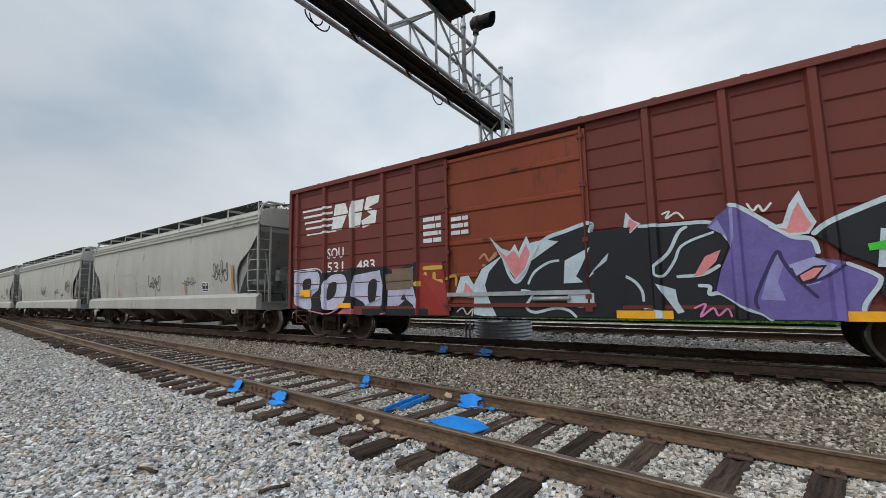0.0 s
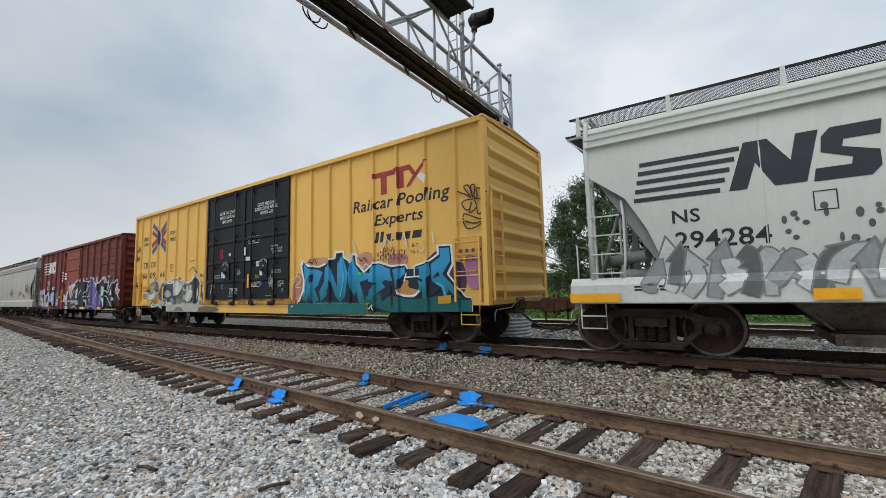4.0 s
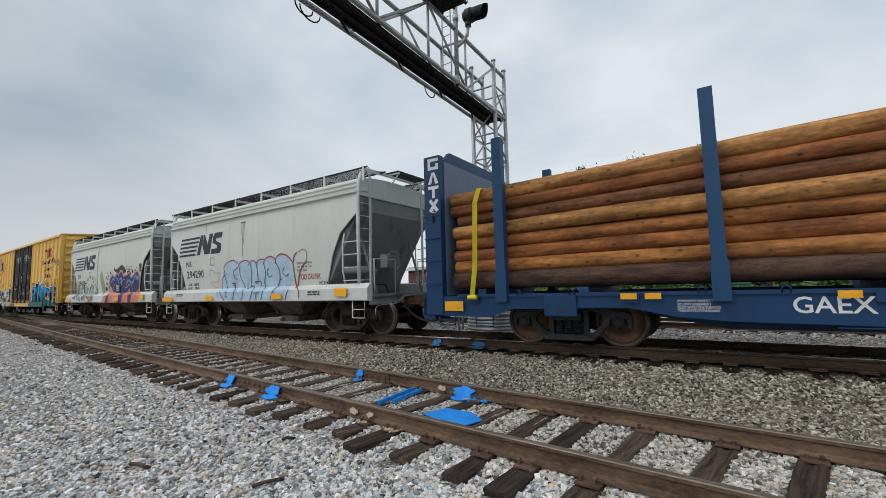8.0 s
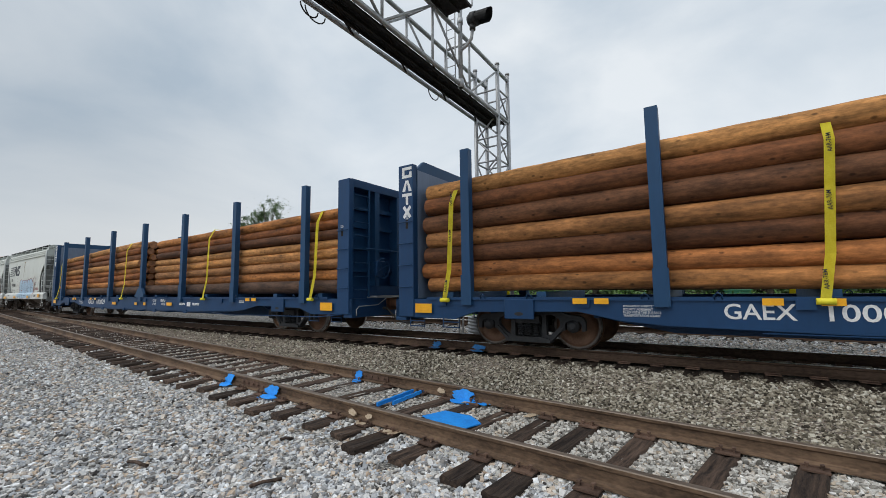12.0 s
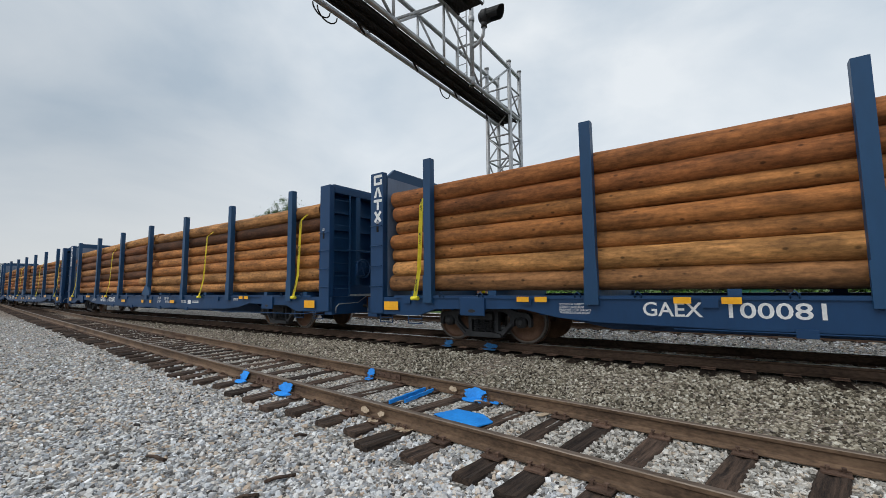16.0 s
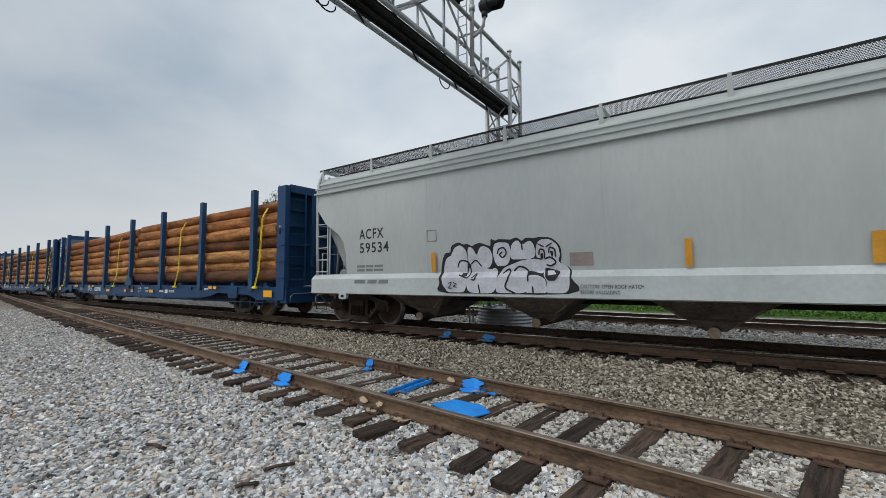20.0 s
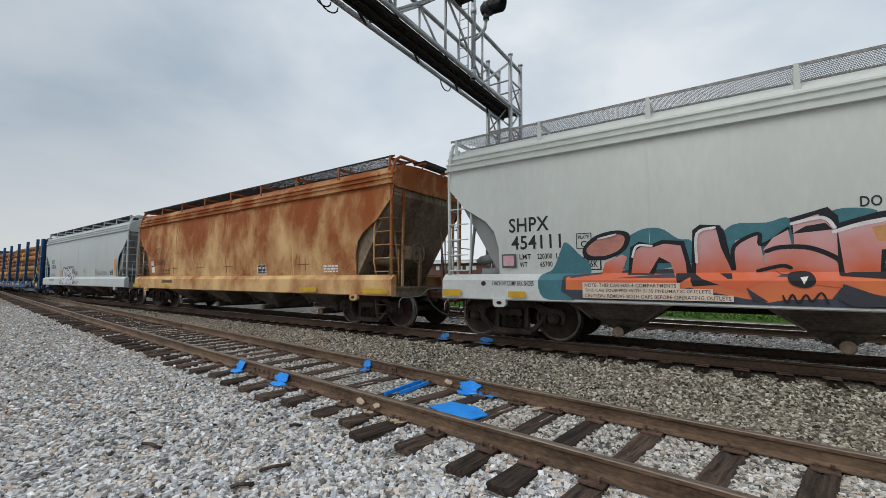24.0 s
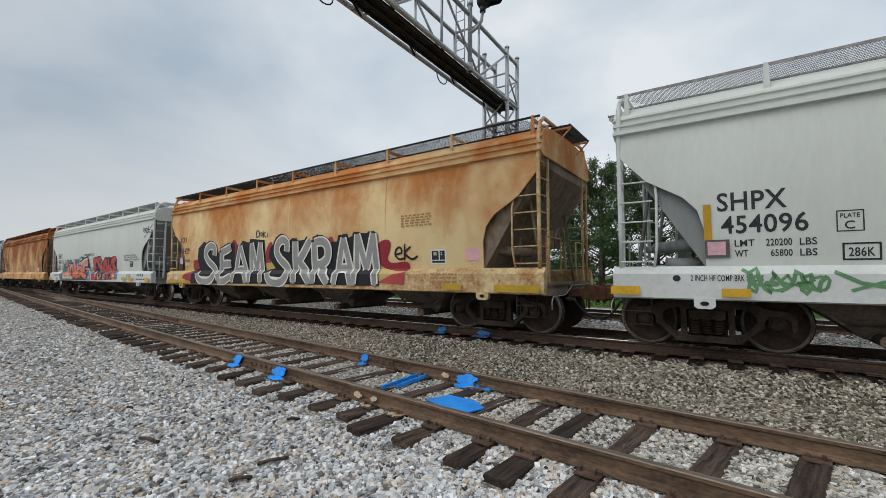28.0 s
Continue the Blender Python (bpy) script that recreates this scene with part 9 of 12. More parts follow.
    fill(c, S, (82, 88, 92), 0.0107, False, (-6.55, 1.33), (-6.26, 1.76), (-6.10, 1.83), (-5.91, 1.80), (-6.00, 1.32), (-6.30, 1.02))
    fill(c, S, (82, 88, 92), 0.0125, False, (-5.88, 1.72), (-5.50, 1.84), (-5.17, 1.75), (-5.06, 1.48), (-5.26, 1.10), (-5.55, 0.87), (-5.88, 1.31))
    fill(c, S, (190, 194, 186), 0.0134, False, (-5.54, 1.21), (-5.39, 1.40), (-5.33, 1.25), (-5.47, 1.11))
    fill(c, S, (190, 194, 186), 0.0143, False, (-5.74, 0.91), (-5.31, 1.01), (-5.11, 0.72), (-5.66, 0.72))
    line(c, S, (206, 128, 76), 0.0152, 0.035, (-5.36, 0.72), (-5.24, 0.84), (-5.20, 0.72), (-5.10, 0.87))
    fill(c, S, (128, 131, 124), 0.0161, False, (-5.04, 1.57), (-4.70, 1.69), (-4.34, 1.60), (-4.19, 1.44), (-4.35, 1.00), (-4.68, 0.77), (-5.00, 1.10))
    line(c, S, (190, 194, 186), 0.0170, 0.050, (-5.01, 1.47), (-4.62, 1.62), (-4.23, 1.53))
    line(c, S, (60, 62, 62), 0.0179, 0.030, (-4.77, 1.93), (-4.60, 1.96), (-4.66, 1.78), (-4.51, 1.85), (-4.62, 1.71))
    fill(c, S, (82, 88, 92), 0.0188, False, (-5.11, 1.01), (-4.84, 0.84), (-4.53, 0.72), (-5.03, 0.72))
    fill(c, S, (82, 88, 92), 0.0197, False, (-4.10, 1.61), (-3.78, 1.67), (-3.51, 1.91), (-3.36, 1.73), (-3.43, 1.32), (-3.69, 1.00), (-4.04, 1.08))
    fill(c, S, (190, 194, 186), 0.0206, True, (-3.95, 1.25), (-3.65, 1.50), (-3.45, 1.42), (-3.60, 1.16), (-3.89, 1.08))
    fill(c, S, (206, 128, 76), 0.0215, False, (-3.77, 1.21), (-3.59, 1.34), (-3.47, 1.28), (-3.72, 1.15))
    line(c, S, (190, 194, 186), 0.0224, 0.040, (-3.98, 1.69), (-3.85, 1.51), (-3.71, 1.63), (-3.61, 1.49))
    fill(c, S, (66, 70, 70), 0.0233, False, (-3.32, 1.89), (-3.15, 1.87), (-2.98, 1.62), (-2.89, 1.30), (-3.10, 0.91), (-3.30, 0.87), (-3.28, 1.39))
    fill(c, S, (190, 194, 186), 0.0242, False, (-3.09, 1.50), (-2.97, 1.33), (-3.11, 1.15))
    fill(c, S, (190, 194, 186), 0.0251, True, (-3.36, 0.87), (-3.09, 1.04), (-2.81, 0.87), (-2.59, 0.76), (-3.12, 0.74))
    fill(c, S, (82, 88, 92), 0.0260, False, (-2.82, 1.37), (-2.71, 1.37), (-2.69, 1.02), (-2.81, 1.06))
    fill(c, S, (190, 194, 186), 0.0269, False, (-6.47, 0.86), (-6.24, 1.12), (-6.11, 0.75))
    line(c, S, (150, 110, 80), 0.0278, 0.030, (-2.95, 1.70), (-2.82, 1.76), (-2.71, 1.63), (-2.92, 1.61))
    line(c, S, (96, 84, 62), 0.0287, 0.025, (-3.92, 2.16), (-3.73, 2.27), (-3.52, 2.31), (-3.32, 2.22), (-3.23, 2.09))
    line(c, S, (84, 74, 56), 0.0296, 0.025, (-3.87, 2.57), (-3.61, 2.57), (-3.34, 2.60))
    line(c, S, (70, 60, 50), 0.0305, 0.030, (-3.00, 2.00), (-2.92, 2.05), (-2.96, 1.95), (-2.88, 2.02), (-2.83, 1.94), (-2.74, 2.02))
    fill(c, S, (66, 72, 78), 0.0320, True, (-6.03, 1.53), (-5.66, 1.62), (-5.27, 1.48), (-5.12, 1.25), (-5.48, 1.11), (-5.94, 1.09))
    fill(c, S, (168, 176, 174), 0.0329, True, (-5.80, 1.49), (-5.47, 1.47), (-5.33, 1.31), (-5.59, 1.22), (-5.81, 1.26))
    fill(c, S, (214, 216, 208), 0.0338, True, (-4.99, 1.82), (-4.52, 1.77), (-4.39, 1.52), (-4.67, 1.31), (-4.98, 1.27))
    fill(c, S, (116, 122, 116), 0.0347, False, (-4.31, 1.64), (-3.95, 1.73), (-3.51, 1.80), (-3.41, 1.47), (-3.53, 1.06), (-3.84, 0.98), (-4.14, 1.05), (-4.20, 1.36))
    fill(c, S, (62, 70, 80), 0.0356, False, (-3.79, 1.71), (-3.49, 1.82), (-3.40, 1.47), (-3.53, 1.06), (-3.72, 0.99), (-3.50, 1.33), (-3.59, 1.60))
    fill(c, S, (206, 210, 204), 0.0365, True, (-4.06, 1.34), (-3.77, 1.50), (-3.53, 1.42), (-3.60, 1.18), (-3.90, 1.05), (-4.12, 1.15))
    fill(c, S, (120, 146, 152), 0.0374, True, (-5.37, 1.14), (-5.05, 1.21), (-4.84, 0.92), (-5.29, 0.82))
    fill(c, S, (200, 204, 198), 0.0383, True, (-5.77, 0.96), (-5.38, 1.03), (-5.22, 0.83), (-5.61, 0.80))
    fill(c, S, (58, 64, 72), 0.0392, False, (-3.31, 1.94), (-3.09, 1.82), (-2.96, 1.57), (-2.98, 1.32), (-3.14, 0.99), (-3.34, 0.95), (-3.24, 1.33))
    fill(c, S, (206, 208, 200), 0.0401, False, (-3.16, 1.59), (-3.05, 1.33), (-3.21, 1.11))
    fill(c, S, (196, 200, 194), 0.0410, True, (-3.06, 1.25), (-2.80, 1.17), (-2.73, 0.95), (-3.04, 0.94))
    line(c, S, (224, 226, 220), 0.0419, 0.050, (-6.06, 1.81), (-5.94, 1.91), (-5.75, 1.84), (-5.50, 1.78), (-5.19, 1.80), (-4.95, 1.95), (-4.75, 1.96), (-4.50, 1.84), (-4.30, 1.90), (-4.11, 1.79), (-3.88, 1.76), (-3.59, 1.85), (-3.49, 1.98), (-3.33, 1.93), (-3.27, 2.04), (-3.09, 1.90), (-2.87, 1.63))
    line(c, S, (232, 232, 226), 0.0428, 0.035, (-4.13, 1.58), (-4.03, 1.42), (-3.93, 1.62), (-3.85, 1.44), (-3.72, 1.65), (-3.65, 1.51), (-3.60, 1.66))
    line(c, S, (196, 112, 72), 0.0437, 0.030, (-3.83, 1.11), (-3.58, 1.32), (-3.47, 1.28), (-3.75, 1.06))
    line(c, S, (196, 112, 72), 0.0446, 0.030, (-5.38, 0.92), (-5.29, 0.83), (-5.22, 0.92), (-5.15, 0.82))
    line(c, S, (96, 84, 72), 0.0455, 0.018, (-4.77, 1.25), (-4.32, 1.36))
    line(c, S, (96, 84, 72), 0.0464, 0.018, (-4.78, 1.15), (-4.33, 1.23))
    line(c, S, (52, 48, 44), 0.0473, 0.022, (-4.72, 1.91), (-4.58, 1.98), (-4.63, 1.83), (-4.74, 1.76), (-4.59, 1.72))
    line(c, S, (52, 48, 44), 0.0482, 0.018, (-4.54, 1.23), (-4.53, 1.14))
    line(c, S, (52, 48, 44), 0.0491, 0.018, (-4.46, 1.23), (-4.40, 1.23), (-4.42, 1.14))
    line(c, S, (232, 232, 226), 0.0500, 0.030, (-4.96, 1.67), (-4.76, 1.75), (-4.58, 1.65), (-4.50, 1.45))
    line(c, S, (240, 240, 236), 0.0509, 0.030, (-5.95, 1.41), (-5.90, 1.20), (-5.67, 1.11))
    line(c, S, (70, 76, 80), 0.0518, 0.025, (-4.99, 1.27), (-4.69, 1.30), (-4.39, 1.51), (-4.31, 1.64))
    line(c, S, (70, 76, 80), 0.0527, 0.025, (-5.19, 1.77), (-5.02, 1.61), (-5.01, 1.30), (-4.83, 0.96))
    words(c, bumped(S, 0.05), (("70 K", (-3.05, 1.01, -2.80, 1.10)),), ink)
    lay("graffiti_sill", c, [quad(-5.6, 0.67, -2.62, 0.94)], flat(lin(176, 177, 166)), level_side(-1.607), 0.004)
    lay("graffiti_sill", c, [poly((-3.0, 0.67), (-2.9, 0.84), (-2.3, 0.88), (-1.75, 0.85), (-1.5, 0.76), (-1.9, 0.67))], flat(lin(104, 98, 84)), level_side(-1.607), 0.006)
    lay("graffiti_sill", c, [poly((-4.9, 0.68), (-4.7, 0.84), (-4.3, 0.85), (-4.1, 0.7))], flat(lin(112, 116, 114)), level_side(-1.607), 0.006)
    # round shield with the load figures left bare
    fill(c, S, (206, 214, 214), 0.0060, False, (-7.59, 1.48), (-7.52, 1.54), (-7.44, 1.85), (-7.33, 1.87), (-7.08, 1.94), (-6.95, 2.12), (-6.82, 2.13), (-6.66, 1.96), (-6.51, 1.76), (-6.39, 1.56), (-6.41, 1.45), (-6.54, 1.42), (-6.71, 1.37), (-6.81, 1.21), (-7.14, 1.14), (-7.46, 1.12), (-7.56, 1.25))
    fill(c, S, (108, 108, 102), 0.0068, False, (-7.54, 1.51), (-7.47, 1.62), (-7.40, 1.81), (-7.24, 1.85), (-7.05, 1.91), (-6.93, 2.05), (-6.83, 2.06), (-6.69, 1.90), (-6.54, 1.71), (-6.45, 1.55), (-6.46, 1.48), (-6.66, 1.46), (-6.73, 1.57), (-6.82, 1.58), (-6.99, 1.51), (-7.13, 1.39), (-7.30, 1.35), (-7.43, 1.41), (-7.49, 1.44))
    fill(c, S, (164, 146, 104), 0.0076, True, (-7.33, 1.77), (-7.14, 1.80), (-7.05, 1.69), (-7.16, 1.63), (-7.31, 1.66))
    fill(c, S, (164, 146, 104), 0.0084, True, (-6.98, 1.96), (-6.88, 1.97), (-6.90, 1.63), (-6.98, 1.62), (-7.03, 1.76))
    fill(c, S, (64, 68, 74), 0.0092, True, (-6.95, 2.06), (-6.85, 2.06), (-6.81, 1.98), (-6.85, 1.59), (-6.90, 1.58), (-6.88, 1.95))
    fill(c, S, (64, 68, 74), 0.0100, False, (-7.54, 1.51), (-7.45, 1.55), (-7.41, 1.80), (-7.36, 1.81), (-7.42, 1.44), (-7.30, 1.37), (-7.42, 1.39))
    fill(c, S, (150, 136, 100), 0.0108, True, (-6.72, 1.83), (-6.60, 1.74), (-6.52, 1.60), (-6.59, 1.53), (-6.69, 1.63))
    fill(c, S, (64, 68, 74), 0.0116, True, (-6.76, 1.82), (-6.72, 1.85), (-6.70, 1.63), (-6.76, 1.62))
    fill(c, S, (216, 190, 132), 0.0124, False, (-7.35, 1.68), (-7.00, 1.67), (-7.00, 1.57), (-7.36, 1.56))
    fill(c, S, (216, 190, 132), 0.0132, False, (-7.29, 1.54), (-7.00, 1.53), (-7.01, 1.42), (-7.30, 1.42))
    fill(c, S, (208, 136, 72), 0.0140, False, (-7.21, 1.10), (-7.02, 1.19), (-6.83, 1.29), (-6.83, 1.26), (-7.08, 1.11), (-7.26, 0.99), (-7.43, 0.82), (-7.48, 0.81))
    fill(c, S, (92, 92, 84), 0.0148, False, (-7.40, 0.82), (-7.25, 0.99), (-7.07, 1.09), (-6.84, 1.18), (-6.77, 1.21), (-6.80, 0.99), (-6.87, 0.85), (-7.17, 0.82))
    fill(c, S, (168, 156, 118), 0.0156, True, (-7.14, 0.99), (-7.00, 1.06), (-6.92, 0.97), (-6.98, 0.88), (-7.12, 0.87))
    fill(c, S, (206, 212, 208), 0.0164, True, (-7.21, 0.94), (-7.13, 0.96), (-7.10, 0.87), (-6.97, 0.89), (-6.95, 0.82), (-7.19, 0.82))
    fill(c, S, (206, 160, 82), 0.0172, False, (-6.75, 1.33), (-6.53, 1.36), (-6.54, 1.10), (-6.74, 1.03), (-6.78, 1.13))
    fill(c, S, (78, 80, 80), 0.0180, False, (-6.57, 1.43), (-6.40, 1.45), (-6.44, 1.35), (-6.52, 1.22), (-6.54, 0.98), (-6.58, 0.97), (-6.54, 1.10), (-6.53, 1.35), (-6.57, 1.34))
    fill(c, S, (212, 218, 214), 0.0188, True, (-6.78, 1.56), (-6.74, 1.51), (-6.71, 1.39), (-6.75, 1.31), (-6.79, 1.36))
    fill(c, S, (206, 212, 208), 0.0196, False, (-6.75, 0.95), (-6.46, 1.00), (-6.45, 0.94), (-6.67, 0.82), (-6.87, 0.82))
    line(c, S, (70, 70, 66), 0.0204, 0.020, (-6.78, 1.57), (-6.72, 1.52), (-6.70, 1.40))
    line(c, S, (88, 78, 62), 0.0212, 0.020, (-7.44, 1.13), (-7.20, 1.13), (-7.04, 1.22))
    line(c, S, (60, 56, 50), 0.0220, 0.022, (-6.77, 1.13), (-6.69, 1.02), (-6.55, 0.98))
    line(c, S, (120, 82, 60), 0.0228, 0.016, (-7.47, 1.88), (-7.45, 1.72), (-7.52, 1.56), (-7.59, 1.45), (-7.56, 1.25))
    words(c, bumped(S, 0.032), (("204800", (-7.33, 1.59, -7.01, 1.65)), ("81200", (-7.29, 1.44, -7.02, 1.50))), ink, bold=0.006)
    # teal piece behind the doors
    lay("graffiti_sill", c, [quad(2.42, 0.67, 5.6, 0.94)], flat(lin(22, 104, 106)), level_side(-1.607), 0.004)
    fill(c, S, (192, 136, 118), 0.0080, True, (2.46, 0.72), (2.62, 1.43), (2.81, 1.83), (3.09, 1.42), (2.79, 0.72))
    fill(c, S, (200, 146, 112), 0.0089, True, (3.10, 2.06), (3.52, 2.19), (4.17, 2.14), (4.46, 1.75), (3.51, 1.72))
    fill(c, S, (198, 142, 118), 0.0098, True, (5.33, 2.19), (5.79, 2.13), (5.83, 1.67), (5.31, 1.70))
    fill(c, S, (190, 134, 118), 0.0107, True, (6.33, 2.08), (6.84, 2.06), (6.83, 1.81), (6.32, 1.75))
    fill(c, S, (84, 52, 84), 0.0116, True, (7.47, 1.89), (7.74, 2.10), (7.83, 2.05), (7.72, 1.81))
    fill(c, S, (86, 54, 84), 0.0125, True, (8.05, 1.46), (8.18, 1.77), (8.42, 1.74), (8.47, 1.25), (8.20, 1.08))
    fill(c, S, (176, 120, 160), 0.0134, True, (8.51, 1.94), (8.95, 1.77), (8.97, 1.50), (8.87, 1.20), (8.59, 1.21), (8.47, 1.53))
    fill(c, S, (224, 232, 234), 0.0143, False, (2.27, 0.72), (2.39, 0.89), (2.80, 1.02), (2.98, 1.31), (3.02, 1.58), (2.88, 2.03), (2.94, 2.21), (3.13, 2.06), (3.68, 1.97), (3.94, 2.03), (4.07, 1.99), (4.13, 2.14), (4.32, 2.15), (4.36, 2.33), (4.72, 2.32), (4.74, 2.14), (4.97, 2.01), (5.00, 2.22), (5.20, 2.22), (5.21, 1.96), (5.47, 1.76), (5.77, 1.95), (5.97, 1.96), (6.38, 1.84), (6.83, 1.85), (6.93, 1.70), (7.10, 1.81), (7.51, 1.90), (7.73, 2.02), (7.72, 2.22), (8.15, 2.20), (8.17, 1.75), (8.04, 1.55), (8.22, 1.36), (8.46, 1.07), (8.60, 1.05), (8.62, 0.75), (5.91, 0.72))
    fill(c, S, (22, 36, 52), 0.0152, False, (2.35, 0.72), (2.46, 0.86), (2.87, 0.99), (3.05, 1.31), (3.09, 1.58), (2.97, 1.99), (3.03, 2.12), (3.20, 1.97), (3.71, 1.92), (3.97, 1.98), (4.20, 2.11), (4.38, 2.12), (4.42, 2.27), (4.66, 2.27), (4.68, 2.13), (5.02, 1.95), (5.05, 2.17), (5.14, 2.16), (5.16, 1.94), (5.45, 1.69), (5.79, 1.90), (5.97, 1.91), (6.38, 1.79), (6.80, 1.81), (6.93, 1.63), (7.12, 1.77), (7.53, 1.86), (7.79, 2.00), (7.78, 2.18), (8.09, 2.17), (8.12, 1.78), (7.98, 1.56), (8.18, 1.34), (8.44, 1.05), (8.59, 1.03), (8.60, 0.75), (5.91, 0.72))
    fill(c, S, (20, 96, 98), 0.0161, False, (2.31, 0.72), (2.50, 0.83), (2.97, 0.95), (3.98, 0.99), (5.01, 0.96), (5.21, 0.72))
    fill(c, S, (20, 96, 98), 0.0170, False, (5.44, 0.72), (5.53, 1.12), (6.30, 1.21), (6.39, 0.72))
    fill(c, S, (20, 96, 98), 0.0179, False, (6.39, 0.72), (6.43, 1.10), (7.06, 1.01), (7.66, 1.08), (8.02, 1.06), (8.45, 0.98), (8.60, 1.00), (8.60, 0.75))
    fill(c, S, TEAL_FADE, 0.0188, False, (3.04, 2.06), (3.24, 1.92), (3.71, 1.86), (3.87, 1.78), (3.67, 1.43), (3.53, 1.34), (3.72, 1.02), (3.46, 0.95), (3.29, 1.21), (3.19, 0.97), (2.98, 1.05), (3.12, 1.42))
    fill(c, S, (22, 36, 52), 0.0197, False, (3.27, 1.68), (3.47, 1.75), (3.44, 1.54), (3.26, 1.47))
    fill(c, S, TEAL_FADE, 0.0206, False, (3.97, 1.90), (4.16, 2.01), (4.25, 1.76), (4.45, 1.38), (4.47, 1.99), (4.65, 2.20), (4.71, 2.10), (4.87, 1.72), (4.77, 1.13), (4.59, 0.96), (4.38, 1.13), (4.15, 1.64), (4.02, 1.14), (3.79, 0.99), (3.73, 1.27), (3.93, 1.52))
    fill(c, S, TEAL_FADE, 0.0215, False, (4.92, 1.60), (4.99, 1.96), (5.08, 2.12), (5.13, 1.92), (5.31, 1.72), (5.71, 1.68), (6.32, 1.69), (6.42, 1.45), (5.70, 1.56), (5.30, 1.47), (5.45, 1.12), (5.49, 0.72), (5.28, 0.89), (5.02, 1.24))
    fill(c, S, TEAL_FADE, 0.0224, False, (5.68, 1.82), (5.96, 1.89), (6.34, 1.75), (6.36, 1.58), (6.07, 1.44), (6.18, 1.32), (5.94, 1.20), (5.68, 1.02), (5.55, 1.00), (5.64, 1.28), (5.90, 1.42), (5.59, 1.48))
    fill(c, S, TEAL_FADE, 0.0233, False, (6.41, 1.73), (6.80, 1.77), (6.81, 1.62), (6.54, 1.44), (6.52, 1.21), (6.74, 1.08), (7.06, 1.05), (7.27, 1.19), (7.32, 1.39), (7.18, 1.46), (7.22, 1.29), (7.07, 1.17), (6.77, 1.18), (6.55, 1.25))
    fill(c, S, TEAL_FADE, 0.0242, False, (7.09, 1.73), (7.51, 1.82), (7.55, 1.58), (7.45, 1.48), (7.46, 1.05), (7.30, 1.03), (7.31, 1.47), (7.08, 1.54))
    fill(c, S, TEAL_FADE, 0.0251, False, (7.56, 1.80), (7.82, 1.94), (7.81, 2.13), (8.07, 2.13), (8.09, 1.84), (7.87, 1.56), (8.13, 1.32), (8.37, 1.04), (8.25, 1.02), (8.02, 1.22), (7.97, 1.04), (7.82, 1.27), (7.58, 1.42))
    fill(c, S, (190, 140, 80), 0.0260, True, (6.55, 1.19), (6.71, 1.33), (6.78, 1.45), (6.91, 1.45), (6.92, 1.30), (7.17, 1.23), (7.06, 1.13), (6.76, 1.12))
    line(c, S, (224, 232, 234), 0.0269, 0.050, (6.53, 1.23), (6.66, 1.14), (6.85, 1.10), (7.08, 1.11), (7.21, 1.21))
    line(c, S, (224, 232, 234), 0.0278, 0.040, (6.78, 1.45), (6.85, 1.62))
    fill(c, S, (22, 36, 52), 0.0287, False, (6.86, 1.72), (7.22, 1.72), (7.23, 1.52), (6.85, 1.51))
    line(c, S, (224, 232, 234), 0.0296, 0.030, (7.09, 1.73), (7.09, 1.54))
    line(c, S, (224, 232, 234), 0.0305, 0.030, (6.83, 1.53), (7.23, 1.54))
    fill(c, S, (22, 36, 52), 0.0314, False, (7.60, 1.48), (7.76, 1.63), (7.81, 1.53))
    fill(c, S, (22, 36, 52), 0.0323, False, (7.48, 1.28), (7.71, 1.36), (7.89, 1.27), (7.52, 1.07))
    fill(c, S, (22, 36, 52), 0.0332, False, (5.01, 0.89), (5.19, 1.24), (5.26, 0.95), (5.43, 0.72), (5.22, 0.72))
    fill(c, S, (22, 36, 52), 0.0341, False, (6.03, 1.20), (6.37, 1.38), (6.39, 1.19), (6.07, 1.00))
    line(c, S, (60, 180, 214), 0.0350, 0.060, (7.73, 1.37), (7.89, 1.27), (7.95, 1.02))
    line(c, S, (60, 180, 214), 0.0359, 0.050, (3.08, 1.15), (3.20, 1.68), (3.51, 1.85))
    line(c, S, (60, 180, 214), 0.0368, 0.050, (4.62, 2.11), (4.72, 1.61), (4.59, 1.13))
    line(c, S, (224, 232, 234), 0.0377, 0.035, (2.35, 0.72), (2.80, 0.97), (3.09, 1.31))
    line(c, S, (224, 232, 234), 0.0386, 0.030, (5.41, 0.83), (5.52, 0.89), (5.62, 0.80), (5.75, 0.89), (5.82, 0.78))
    fill(c, S, (196, 150, 60), 0.0395, False, (7.75, 1.08), (8.10, 1.10), (8.10, 0.93), (7.76, 0.91))
    fill(c, S, (70, 200, 60), 0.0404, False, (5.26, 1.73), (5.39, 1.70), (5.36, 1.63), (5.26, 1.66))
    line(c, S, (222, 214, 184), 0.0413, 0.045, (5.07, 2.53), (5.27, 2.10))
    line(c, S, (222, 214, 184), 0.0422, 0.032, (6.02, 2.11), (6.23, 2.43), (6.26, 2.53))
    line(c, S, (222, 214, 184), 0.0431, 0.028, (6.06, 2.33), (6.26, 2.47), (6.42, 2.32))
    line(c, S, (222, 214, 184), 0.0440, 0.045, (6.81, 2.58), (6.89, 2.25))
    line(c, S, (222, 214, 184), 0.0449, 0.028, (7.20, 2.24), (7.34, 2.10), (7.43, 2.34))
    line(c, S, (222, 214, 184), 0.0458, 0.035, (7.64, 2.51), (7.67, 2.27))
    line(c, S, (40, 34, 36), 0.0467, 0.022, (3.34, 2.18), (3.45, 2.06), (3.55, 2.19), (3.65, 2.02))
